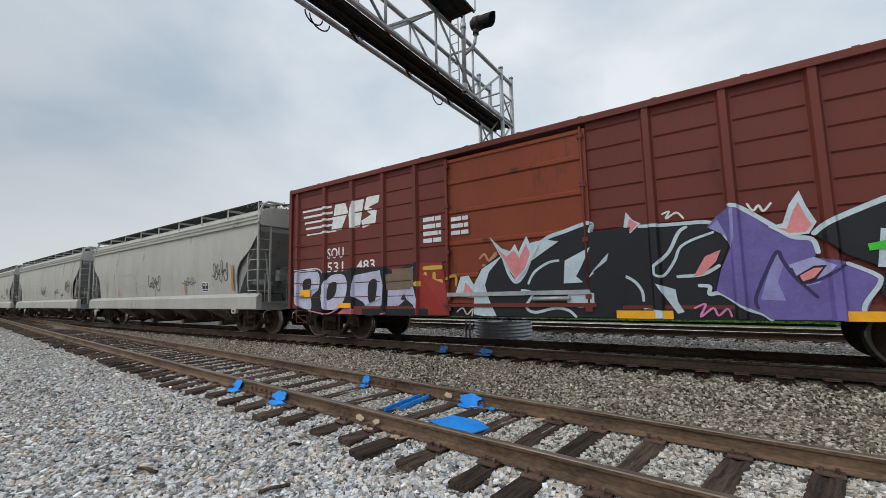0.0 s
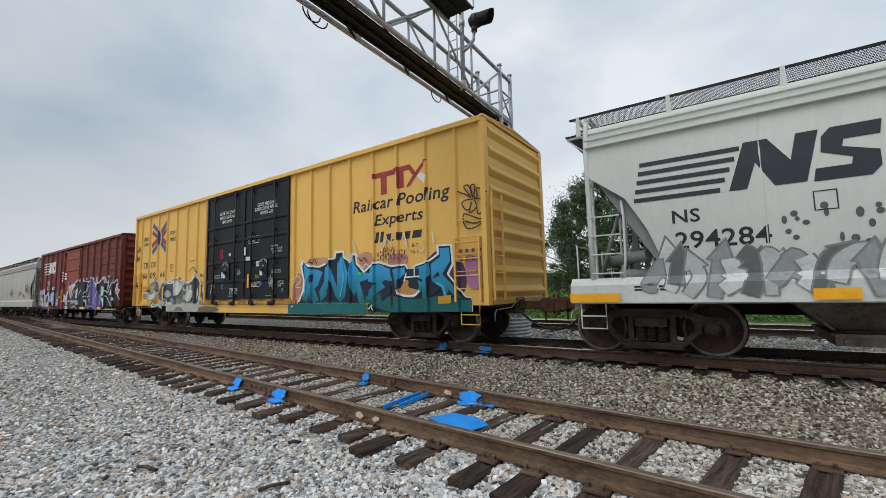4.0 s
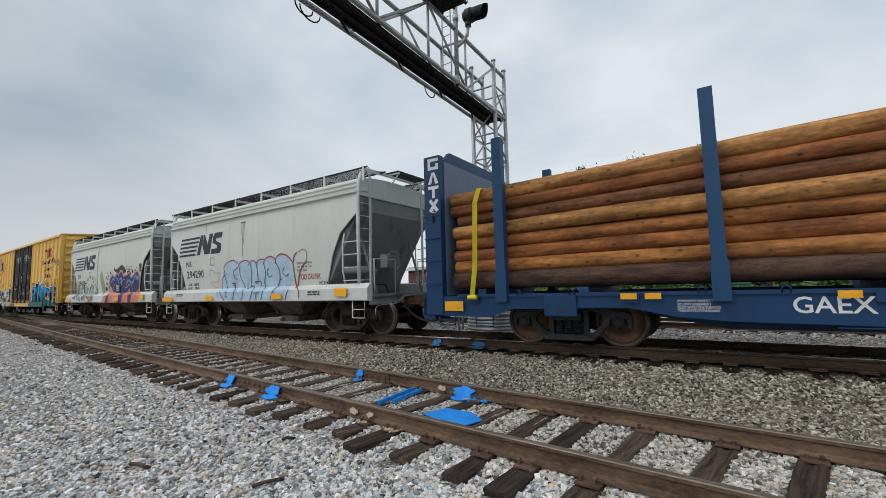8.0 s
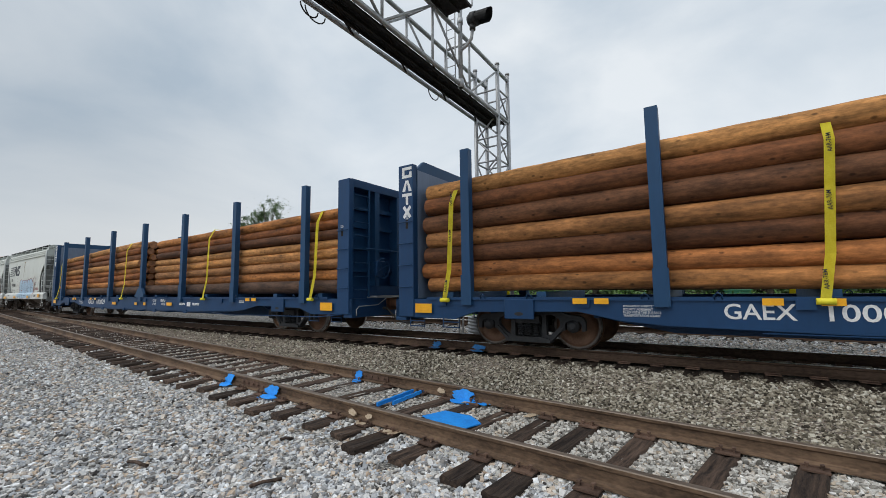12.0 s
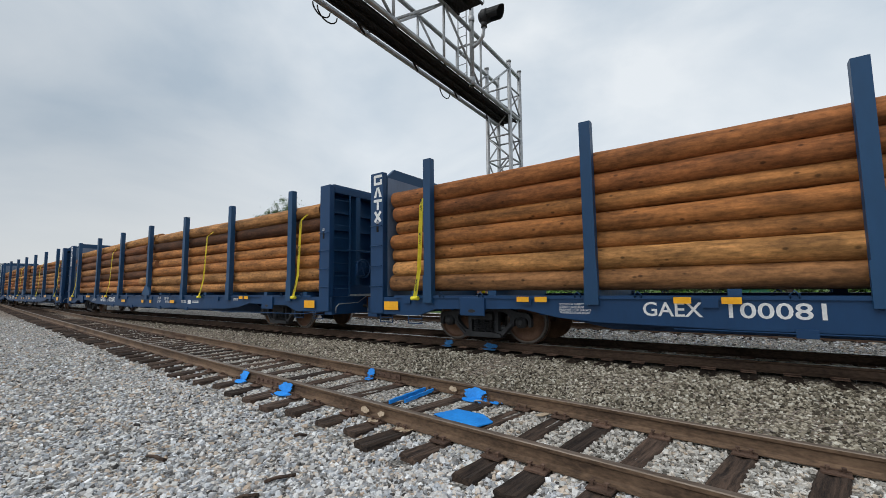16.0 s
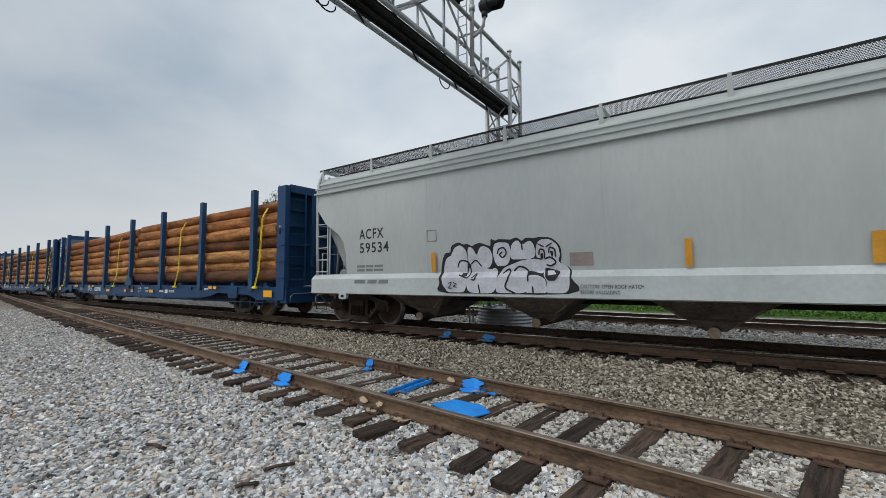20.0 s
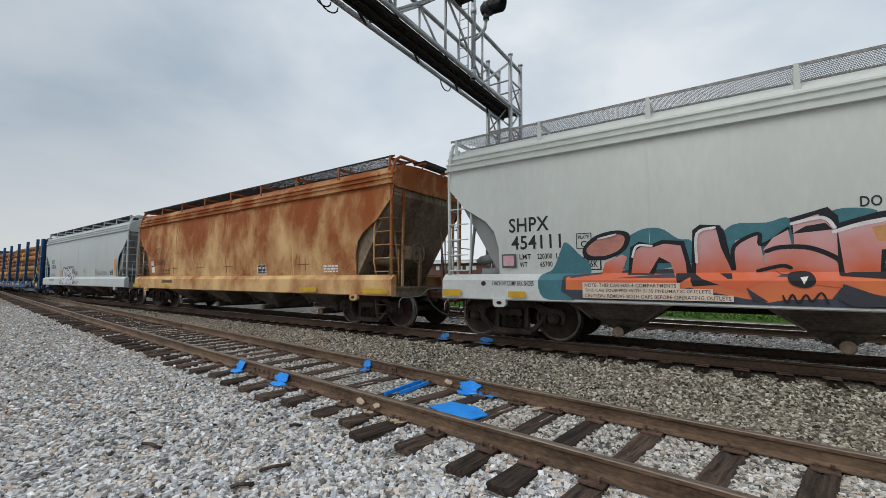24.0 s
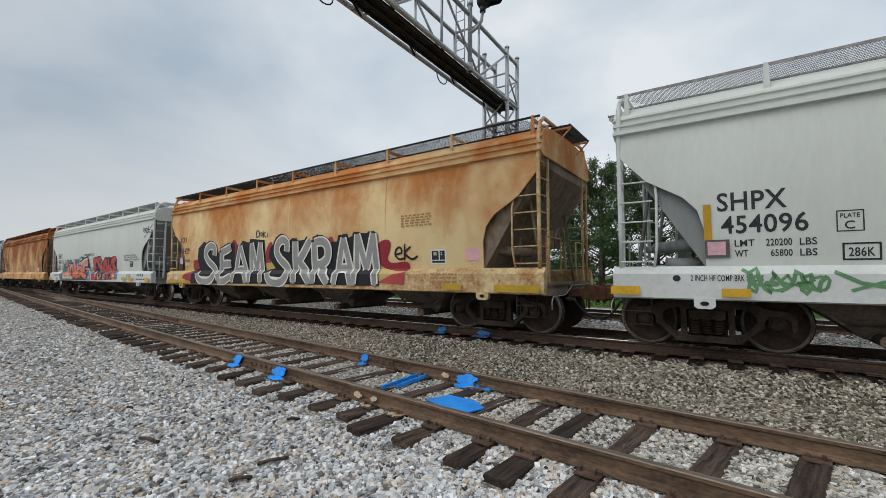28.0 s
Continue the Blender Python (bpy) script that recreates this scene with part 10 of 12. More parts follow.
    line(c, S, (40, 34, 36), 0.0476, 0.025, (5.27, 2.10), (5.40, 2.00), (5.49, 2.08), (5.59, 1.98))
    line(c, S, (224, 232, 234), 0.0485, 0.022, (5.32, 1.91), (5.45, 1.83), (5.56, 1.92), (5.68, 1.82))
    line(c, S, (224, 232, 234), 0.0494, 0.020, (2.62, 1.62), (2.81, 1.73), (2.95, 1.58), (2.69, 1.43), (2.95, 1.40))
    line(c, S, (56, 46, 34), 0.0503, 0.030, (8.35, 3.32), (8.55, 3.22), (8.67, 3.15), (8.51, 3.39), (8.63, 3.40), (8.72, 3.14), (8.68, 3.38), (8.78, 3.38), (8.75, 3.13), (8.83, 3.15), (8.81, 3.31), (8.90, 3.30), (9.05, 3.21))
    line(c, S, (56, 46, 34), 0.0512, 0.030, (8.72, 3.10), (8.54, 3.10), (8.45, 3.04), (8.53, 2.90), (8.63, 2.90), (8.69, 3.04), (8.63, 2.82), (8.81, 2.92), (8.77, 3.09), (8.99, 3.04), (9.02, 2.88), (8.85, 2.76), (8.81, 2.92))
    line(c, S, (56, 46, 34), 0.0521, 0.030, (8.47, 2.75), (8.52, 2.81), (8.85, 2.67), (9.01, 2.65), (8.78, 2.58), (8.56, 2.64), (8.46, 2.71), (8.55, 2.50), (8.78, 2.50), (9.00, 2.62))
    lay("graffiti_dot", c, [disc(6.0 + 0.085 * (k % 11), 1.98 + 0.08 * (k // 11) + 0.03 * (k % 2), 0.026, 0.026, 8) for k in range(33)] + [disc(8.4 + 0.15 * (k % 4), 1.85 + 0.17 * (k // 4), 0.045, 0.045, 10) for k in range(8)], flat(lin(104, 56, 96)), S, 0.07)
    words(c, S, (("EXH W", (6.10, 2.18, 6.48, 2.28)), ("EXW H", (6.10, 2.04, 6.48, 2.13)), ("8-2", (7.02, 2.22, 7.2, 2.31)), ("15-1", (6.98, 2.07, 7.2, 2.16))), flat(lin(110, 74, 38)))
    # door-end fittings of the ladders' corner
    for x in (-8.6, 8.55):
        bm = bmesh.new()
        for z in (1.5, 1.85, 2.2):
            rod(bm, (x - 0.3, -1.64, z), (x + 0.3, -1.64, z), 0.013, 6)
        for dx in (-0.3, 0.3):
            box(bm, x + dx - 0.02, x + dx + 0.02, -1.64, -1.54, 0.95, 2.3)
        part("corner_ladder", bm, MAT["yellow"], c)


def emblem_stripes(c, S, x0, z0, x1, z1):
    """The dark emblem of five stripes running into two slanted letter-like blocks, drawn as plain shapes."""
    ink = flat(lin(46, 52, 60))
    h = (z1 - z0)
    mid = x0 + (x1 - x0) * 0.48
    sh = [quad(x0 - 0.03 * k, z1 - h * (0.18 + 0.185 * k), mid - 0.07 * k, z1 - h * (0.09 + 0.185 * k)) for k in range(5)]
    a, b, d = mid - 0.05, mid + (x1 - mid) * 0.52, x1
    sh.append(poly((a - 0.12, z0 + h * 0.08), (a + 0.10, z0 + h * 0.08), (a + 0.22, z0 + h * 0.55), (a + 0.42, z0 + h * 0.08), (b - 0.05, z0 + h * 0.08), (b + 0.12, z1 - h * 0.04), (b - 0.12, z1 - h * 0.04), (b - 0.2, z0 + h * 0.5), (a + 0.38, z1 - h * 0.04), (a + 0.1, z1 - h * 0.04)))
    sh.append(poly((b + 0.02, z0 + h * 0.06), (d - 0.12, z0 + h * 0.06), (d - 0.02, z0 + h * 0.2), (d - 0.02, z0 + h * 0.46), (b + 0.34, z0 + h * 0.6), (b + 0.36, z0 + h * 0.72), (d, z0 + h * 0.72), (d + 0.03, z1 - h * 0.04), (b + 0.24, z1 - h * 0.04),
                   (b + 0.14, z0 + h * 0.82), (b + 0.12, z0 + h * 0.55), (d - 0.28, z0 + h * 0.40), (d - 0.3, z0 + h * 0.28), (b + 0.05, z0 + h * 0.28)))
    lay("emblem", c, sh, ink, S, 0.005, "dark striped railway emblem")


def decals_grey_hoppers():
    S, ink = NSH_SIDE, MAT["ink"]
    for c, num in ((nsh1, "294284"), (nsh2, "294290")):
        emblem_stripes(c, S, -4.2, 2.5, -1.35, 3.3)
        words(c, S, (("NS", (-3.78, 2.16, -3.40, 2.37)), (num, (-3.76, 1.75, -2.55, 2.02))), ink)
        words(c, S, (("LD LMT", (-3.73, 1.48, -3.40, 1.57)), ("228700", (-3.28, 1.48, -2.92, 1.57)), ("LT WT", (-3.73, 1.34, -3.42, 1.43)), ("57300", (-3.22, 1.34, -2.92, 1.43))), ink)
        lay("lettering", c, ring(-2.07, 2.15, -1.82, 2.42, 0.014) + bars(-4.4, 1.1, -3.9, 1.2, 2, 7, 2) + bars(3.2, 1.05, 3.7, 1.18, 2, 8, 2), ink, S, 0.005)
        reflectors(c, S, ((-5.45, 0.93, -4.62, 1.08), (-2.19, 0.95, -1.72, 1.1), (1.61, 0.97, 2.09, 1.13), (4.33, 1.02, 4.78, 1.24)))
    words(nsh2, S, (("EXW 10-8  H 12-10", (2.66, 1.94, 3.30, 2.00)), ("EW  8-5  H 15-0", (2.66, 1.84, 3.28, 1.90)), ("CU FT 3250", (2.66, 1.74, 3.08, 1.80))), ink)
    words(nsh1, S, (("EXW 10-8  H 12-10", (2.66, 2.44, 3.30, 2.50)), ("EW  8-5  H 15-0", (2.66, 2.34, 3.28, 2.40))), ink)
    # rust runs
    rs = flat(lin(128, 104, 66))
    for car, x, z0, z1, w in ((nsh2, -0.17, 3.05, 3.46, 0.022), (nsh2, -0.09, 2.35, 3.46, 0.03), (nsh2, -0.02, 2.75, 3.46, 0.022), (nsh2, -2.45, 3.2, 3.6, 0.02), (nsh1, -0.98, 1.7, 3.5, 0.028), (nsh1, -0.90, 2.6, 3.5, 0.02)):
        lay("rust_run", car, [stroke([(x - 0.02, z1), (x, z1 - 0.2), (x + 0.008, (z0 + z1) / 2), (x, z0)], w)], rs, S, 0.004, "brown rust run")
    lay("rust_run", nsh2, [quad(-0.24, 3.43, 0.05, 3.47)], rs, S, 0.0045, "brown rust line under the roof lip")
    # outlined bubbles
    c = nsh2
    fill(c, S, (176, 202, 222), 0.0060, True, (-1.32, 1.01), (-1.38, 1.47), (-1.23, 1.93), (-1.03, 2.17), (-0.52, 2.22), (-0.17, 2.20), (0.29, 2.22), (0.71, 2.20), (1.01, 2.19), (1.31, 2.22), (1.58, 2.17), (1.76, 2.22), (2.11, 2.26), (2.35, 2.16), (2.46, 1.93), (2.53, 1.48), (2.28, 1.31), (2.18, 0.96))
    line(c, S, (150, 82, 80), 0.0068, 0.040, (-1.06, 0.95), (-1.31, 1.18), (-1.38, 1.47), (-1.29, 1.70), (-1.15, 1.79), (-1.20, 2.02), (-1.03, 2.17), (-0.65, 2.25), (-0.36, 2.13))
    line(c, S, (150, 82, 80), 0.0076, 0.035, (-0.37, 1.98), (-0.23, 2.14), (0.06, 2.20), (0.28, 2.14), (0.22, 2.02))
    line(c, S, (150, 82, 80), 0.0084, 0.035, (0.22, 2.04), (0.37, 2.15), (0.55, 2.16), (0.68, 2.08), (0.81, 2.17), (1.01, 2.19), (1.11, 2.14), (1.04, 2.02))
    line(c, S, (150, 82, 80), 0.0092, 0.040, (1.04, 2.04), (1.21, 2.21), (1.45, 2.24), (1.63, 2.16), (1.66, 2.02))
    line(c, S, (150, 82, 80), 0.0100, 0.045, (1.64, 2.04), (1.74, 2.21), (1.94, 2.28), (2.19, 2.23), (2.39, 2.10), (2.50, 2.01), (2.56, 2.19), (2.67, 2.28))
    line(c, S, (150, 82, 80), 0.0108, 0.050, (2.49, 2.00), (2.51, 1.74), (2.58, 1.37), (2.64, 1.31), (2.74, 1.64), (2.91, 1.88), (3.09, 1.99))
    line(c, S, (190, 140, 130), 0.0116, 0.030, (2.76, 2.29), (2.92, 2.35), (3.08, 2.30), (3.11, 2.12), (3.03, 2.00))
    line(c, S, (150, 82, 80), 0.0124, 0.040, (2.22, 0.94), (2.27, 1.09), (2.36, 1.22))
    line(c, S, (150, 82, 80), 0.0132, 0.030, (2.67, 1.29), (2.81, 1.20), (2.82, 0.99))
    line(c, S, (96, 92, 116), 0.0140, 0.030, (-1.18, 1.79), (-1.09, 1.57), (-1.04, 1.34))
    line(c, S, (96, 92, 116), 0.0148, 0.030, (-0.22, 2.08), (-0.24, 1.75), (-0.02, 1.41), (0.03, 1.09), (-0.05, 0.94))
    line(c, S, (96, 92, 116), 0.0156, 0.030, (0.35, 2.13), (0.42, 1.81), (0.35, 1.40))
    line(c, S, (96, 92, 116), 0.0164, 0.030, (0.68, 2.10), (0.73, 1.79), (0.72, 1.48), (0.57, 1.51), (0.87, 1.51), (0.88, 1.37))
    line(c, S, (96, 92, 116), 0.0172, 0.030, (1.10, 2.01), (1.14, 1.76), (1.07, 1.46), (1.13, 1.26), (1.03, 0.97))
    line(c, S, (96, 92, 116), 0.0180, 0.030, (1.70, 2.04), (1.84, 1.80), (1.84, 1.52), (1.65, 1.24), (1.50, 0.97))
    line(c, S, (96, 92, 116), 0.0188, 0.025, (1.33, 1.89), (1.23, 1.80), (1.32, 1.64), (1.50, 1.68))
    line(c, S, (96, 92, 116), 0.0196, 0.025, (2.08, 1.87), (1.99, 1.74), (2.13, 1.64), (2.28, 1.69))
    line(c, S, (96, 92, 116), 0.0204, 0.025, (-0.36, 1.98), (-0.60, 1.89), (-0.55, 1.66), (-0.37, 1.63))
    line(c, S, (96, 92, 116), 0.0212, 0.030, (0.19, 1.51), (0.19, 1.30), (0.46, 1.39), (0.57, 1.23), (0.43, 0.93))
    line(c, S, (150, 82, 80), 0.0220, 0.050, (-0.71, 1.49), (-0.54, 1.49), (-0.56, 1.41))
    line(c, S, (96, 92, 116), 0.0228, 0.030, (-0.62, 1.44), (-0.45, 1.21), (-0.53, 0.94))
    line(c, S, (96, 92, 116), 0.0236, 0.030, (0.65, 1.16), (0.95, 1.17))
    line(c, S, (96, 92, 116), 0.0244, 0.030, (0.79, 1.16), (0.76, 0.98))
    line(c, S, (96, 92, 116), 0.0252, 0.025, (-1.00, 1.21), (-0.90, 1.23), (-0.98, 1.07), (-0.85, 1.07))
    line(c, S, (96, 92, 116), 0.0260, 0.025, (1.84, 1.52), (1.97, 1.55))
    line(c, S, (190, 160, 150), 0.0268, 0.020, (-2.09, 1.75), (-2.13, 1.97), (-1.87, 1.98), (-1.73, 1.85), (-1.52, 1.89), (-1.57, 1.60), (-2.03, 1.56), (-1.75, 1.37), (-1.53, 1.42))
    words(nsh2, S, (("TOO DRUNK", (2.72, 1.5, 3.64, 1.66)),), flat(lin(170, 60, 62)), 0.1, 1.0, "red sprayed words")
    words(nsh2, S, (("HC106", (3.55, 1.34, 3.94, 1.44)),), ink)
    # purple and orange flames
    wild(nsh1, S, -4.2, -1.25, 0.98, 1.72, 14, 84, [flat(lin(150, 154, 156)), flat(lin(206, 210, 208)), flat(lin(104, 108, 108)), flat(lin(186, 190, 190))], flat(lin(128, 132, 132)), 0.006, 0.17, 0.025)
    rng = random.Random(6)
    for k in range(16):
        lay("graffiti_splatter", nsh1, [disc(-2.4 + rng.uniform(0, 1.2), rng.uniform(1.7, 2.25), 0.03 * rng.uniform(0.6, 1.6), 0.04 * rng.uniform(0.6, 1.8), 9)], flat(lin(90, 94, 94)), S, 0.005)
    c = nsh1
    fill(c, S, (150, 166, 128), 0.0060, True, (-0.40, 1.53), (-0.57, 2.14), (-0.35, 2.42), (-0.10, 1.96), (0.06, 1.51), (-0.19, 1.23))
    fill(c, S, (58, 60, 58), 0.0068, True, (0.46, 1.57), (0.63, 2.05), (0.78, 1.90), (0.70, 1.49))
    fill(c, S, (58, 60, 58), 0.0076, True, (1.16, 2.43), (1.56, 2.42), (2.11, 2.58), (2.48, 2.43), (2.58, 2.23), (1.73, 2.18))
    fill(c, S, (58, 60, 58), 0.0084, True, (2.74, 2.26), (3.01, 2.28), (3.15, 2.12), (2.79, 2.08))
    fill(c, S, (58, 60, 58), 0.0092, True, (0.06, 1.51), (0.19, 1.65), (0.38, 1.53), (0.22, 1.44))
    fill(c, S, (58, 60, 58), 0.0100, True, (3.25, 2.30), (3.39, 2.32), (3.39, 2.20), (3.27, 2.18))
    fill(c, S, (58, 60, 58), 0.0108, True, (4.11, 2.50), (4.24, 2.53), (4.26, 2.39), (4.15, 2.27), (4.04, 2.23))
    fill(c, S, (58, 60, 58), 0.0116, True, (0.73, 2.26), (0.84, 2.32), (0.88, 2.17))
    fill(c, S, (58, 60, 58), 0.0124, True, (0.23, 1.82), (0.35, 1.84), (0.37, 1.73), (0.25, 1.71))
    fill(c, S, (214, 150, 130), 0.0132, False, (-0.09, 0.90), (0.18, 1.15), (0.42, 1.29), (0.62, 1.63), (0.51, 1.81), (0.72, 2.12), (0.92, 2.17), (1.09, 2.21), (1.30, 2.11), (1.56, 2.30), (1.76, 2.17), (2.04, 2.37), (2.24, 2.33), (2.33, 2.11), (2.71, 2.16), (3.04, 2.25), (3.12, 2.00), (3.47, 2.14), (3.67, 2.27), (3.94, 2.24), (4.06, 1.98), (4.09, 1.70), (3.95, 1.48), (4.17, 1.24), (4.15, 0.90))
    fill(c, S, (50, 58, 112), 0.0140, False, (0.81, 1.62), (0.62, 1.77), (0.82, 2.04), (1.05, 2.13), (1.34, 2.03), (1.59, 2.21), (1.78, 2.11), (2.04, 2.29), (2.20, 2.25), (2.29, 2.04), (2.70, 2.08), (3.01, 2.18), (3.12, 1.93), (3.46, 2.05), (3.69, 2.19), (3.88, 2.18), (4.00, 1.93), (4.02, 1.70), (3.88, 1.48), (3.89, 1.32), (3.26, 1.27), (2.68, 1.31), (1.71, 1.29), (1.00, 1.41))
    fill(c, S, (206, 128, 104), 0.0148, False, (0.70, 0.90), (0.90, 1.21), (1.18, 1.40), (1.28, 0.93))
    fill(c, S, (206, 128, 104), 0.0156, False, (1.52, 0.90), (1.77, 1.21), (1.96, 0.90))
    fill(c, S, (206, 128, 104), 0.0164, False, (2.27, 0.90), (2.68, 1.35), (2.92, 1.52), (3.03, 1.16), (2.81, 0.90))
    fill(c, S, (206, 128, 104), 0.0172, False, (3.33, 0.90), (3.66, 1.37), (3.82, 1.46), (3.94, 1.13), (3.82, 0.90))
    fill(c, S, (86, 60, 104), 0.0180, False, (0.32, 0.90), (0.61, 1.28), (0.84, 1.32), (0.72, 0.90))
    fill(c, S, (86, 60, 104), 0.0188, False, (1.93, 0.90), (2.04, 1.37), (2.52, 1.36), (2.35, 0.90))
    fill(c, S, (86, 60, 104), 0.0196, False, (3.05, 0.90), (3.06, 1.28), (3.48, 1.31), (3.36, 0.90))
    line(c, S, (112, 150, 196), 0.0204, 0.080, (0.89, 1.83), (1.15, 1.99), (1.30, 1.92))
    line(c, S, (112, 150, 196), 0.0212, 0.070, (1.55, 2.02), (1.72, 1.90), (1.82, 1.73))
    line(c, S, (112, 150, 196), 0.0220, 0.090, (1.93, 1.94), (2.13, 1.97), (2.12, 1.69))
    line(c, S, (112, 150, 196), 0.0228, 0.090, (2.66, 1.69), (2.88, 1.87), (3.28, 1.75), (3.57, 1.94), (3.74, 2.07), (3.79, 1.88), (4.00, 1.96))
    line(c, S, (222, 162, 144), 0.0236, 0.030, (1.00, 1.48), (1.37, 1.73), (1.71, 1.58), (2.06, 1.82), (2.54, 1.92), (2.50, 1.54), (3.14, 1.70), (3.27, 1.39))
    line(c, S, (222, 162, 144), 0.0244, 0.030, (0.02, 1.09), (0.26, 1.22), (0.38, 1.02), (0.14, 0.97))
    line(c, S, (222, 162, 144), 0.0252, 0.030, (3.90, 0.91), (4.09, 1.06), (3.96, 1.13), (3.93, 0.97))
    rng = random.Random(4)
    lay("graffiti_splatter", nsh1, [disc(rng.uniform(0.2, 4.5), rng.uniform(1.9, 2.5), 0.025 * rng.uniform(0.5, 2), 0.035 * rng.uniform(0.5, 2.2), 9) for _ in range(45)], flat(lin(62, 62, 60)), S, 0.0055)
    lay("label_plate", nsh1, [quad(1.39, 1.37, 1.94, 1.72)], MAT["ink"], S, 0.040)
    lay("label_plate", nsh1, ring(1.5, 1.43, 1.85, 1.68, 0.02) + bars(1.56, 1.47, 1.8, 1.64, 2, 3, 2), MAT["white"], S, 0.044)


def decals_log_cars():
    S = level_side(-1.5)
    W = MAT["white"]
    for c, lim, wt in ((log1, "186700", "99300"), (log2, "187100", "98900"), (log3, "187100", "98900")):
        reflectors(c, S, ((-12.2, 0.68, -11.75, 0.88), (-3.09, 0.69, -2.62, 0.81), (-0.53, 0.69, -0.28, 0.81), (0.37, 0.69, 0.61, 0.81), (2.54, 0.70, 2.98, 0.82), (11.64, 0.67, 12.12, 0.88)))
        reflectors(c, level_side(-1.53), ((-8.67, 0.90, -8.42, 1.0), (-8.3, 0.90, -8.06, 1.0), (8.09, 0.90, 8.33, 1.0), (8.43, 0.90, 8.67, 1.0), (-5.98, 0.90, -5.74, 1.0), (-5.35, 0.90, -5.1, 1.0)))
        words(c, S, (("LD LMT", (1.16, 0.84, 1.50, 0.94)), (lim, (1.88, 0.84, 2.31, 0.94)), ("LT WT", (1.16, 0.70, 1.48, 0.80)), (wt, (1.95, 0.70, 2.31, 0.80))), W)
        words(c, S, (("OWNERSHIP SUBJECT TO A", (-7.85, 0.845, -7.28, 0.885)), ("SECURITY AGREEMENT", (-7.85, 0.795, -7.40, 0.835)), ("FILED WITH THE SURFACE", (-7.85, 0.745, -7.28, 0.785)), ("TRANSPORTATION BOARD", (-7.85, 0.695, -7.30, 0.735))), W, bold=0.006)
        lay("lettering", c, bars(3.5, 0.72, 3.95, 0.82, 2, 6, 2) + bars(4.5, 0.72, 5.0, 0.82, 2, 7, 2) + bars(7.6, 0.84, 7.9, 0.92, 2, 8, 1), W, S, 0.005)
        lay("label_plate", c, [quad(4.09, 0.69, 4.36, 0.84)], W, S, 0.006)
        P = level_side(-1.53)
        words(c, P, (("LIFT", (-12.50, 2.86, -12.40, 2.89)), ("HERE", (-12.50, 2.82, -12.40, 2.85)), ("LIFT", (12.40, 2.86, 12.50, 2.89)), ("HERE", (12.40, 2.82, 12.50, 2.85)), ("JACK LIFT", (9.58, 0.86, 9.86, 0.91)), ("HERE", (9.65, 0.80, 9.79, 0.85))), W)
        # upright owner's mark on the leading bulkhead, as plain white shapes
        x0, x1 = -12.58, -12.30
        sh = [ring(x0, 3.80, x1, 4.06, 0.07)[i] for i in (0, 1, 2)] + [quad(x1 - 0.07, 3.87, x1, 3.94)]
        sh += [poly((x0, 3.48), (x0 + 0.09, 3.48), (-12.44, 3.70), (x1 - 0.09, 3.48), (x1, 3.48), (-12.40, 3.74), (-12.48, 3.74))]
        sh += [quad(x0, 3.36, x1, 3.43), quad(-12.475, 3.16, -12.405, 3.36)]
        sh += [stroke([(x0 + 0.04, 2.86), (x1 - 0.04, 3.12)], 0.075), stroke([(x0 + 0.04, 3.12), (-12.45, 3.0)], 0.075), stroke([(-12.43, 2.98), (x1 - 0.04, 2.86)], 0.075)]
        lay("emblem", c, sh, W, P, 0.005, "white upright owner's mark")


def stencil_panel(c, S, x0, z0, x1, z1):
    lay("label_plate", c, [quad(x0, z0, x1, z1)], MAT["white"], S, 0.005, "black and white consolidated stencil panel")
    m = x0 + (x1 - x0) * 0.55
    lay("label_plate", c, [quad(x0 + 0.03, z0 + 0.09, m - 0.01, z1 - 0.03), quad(m + 0.02, z0 + 0.09, x1 - 0.03, z1 - 0.03), quad(x0 + 0.03, z0 + 0.025, x1 - 0.03, z0 + 0.07)], MAT["ink"], S, 0.008)
    lay("lettering", c, bars(x0 + 0.08, z1 - 0.14, m - 0.06, z1 - 0.06, 2, 2, 2) + bars(m + 0.05, z1 - 0.14, x1 - 0.08, z1 - 0.06, 2, 3, 1), MAT["white"], S, 0.011)


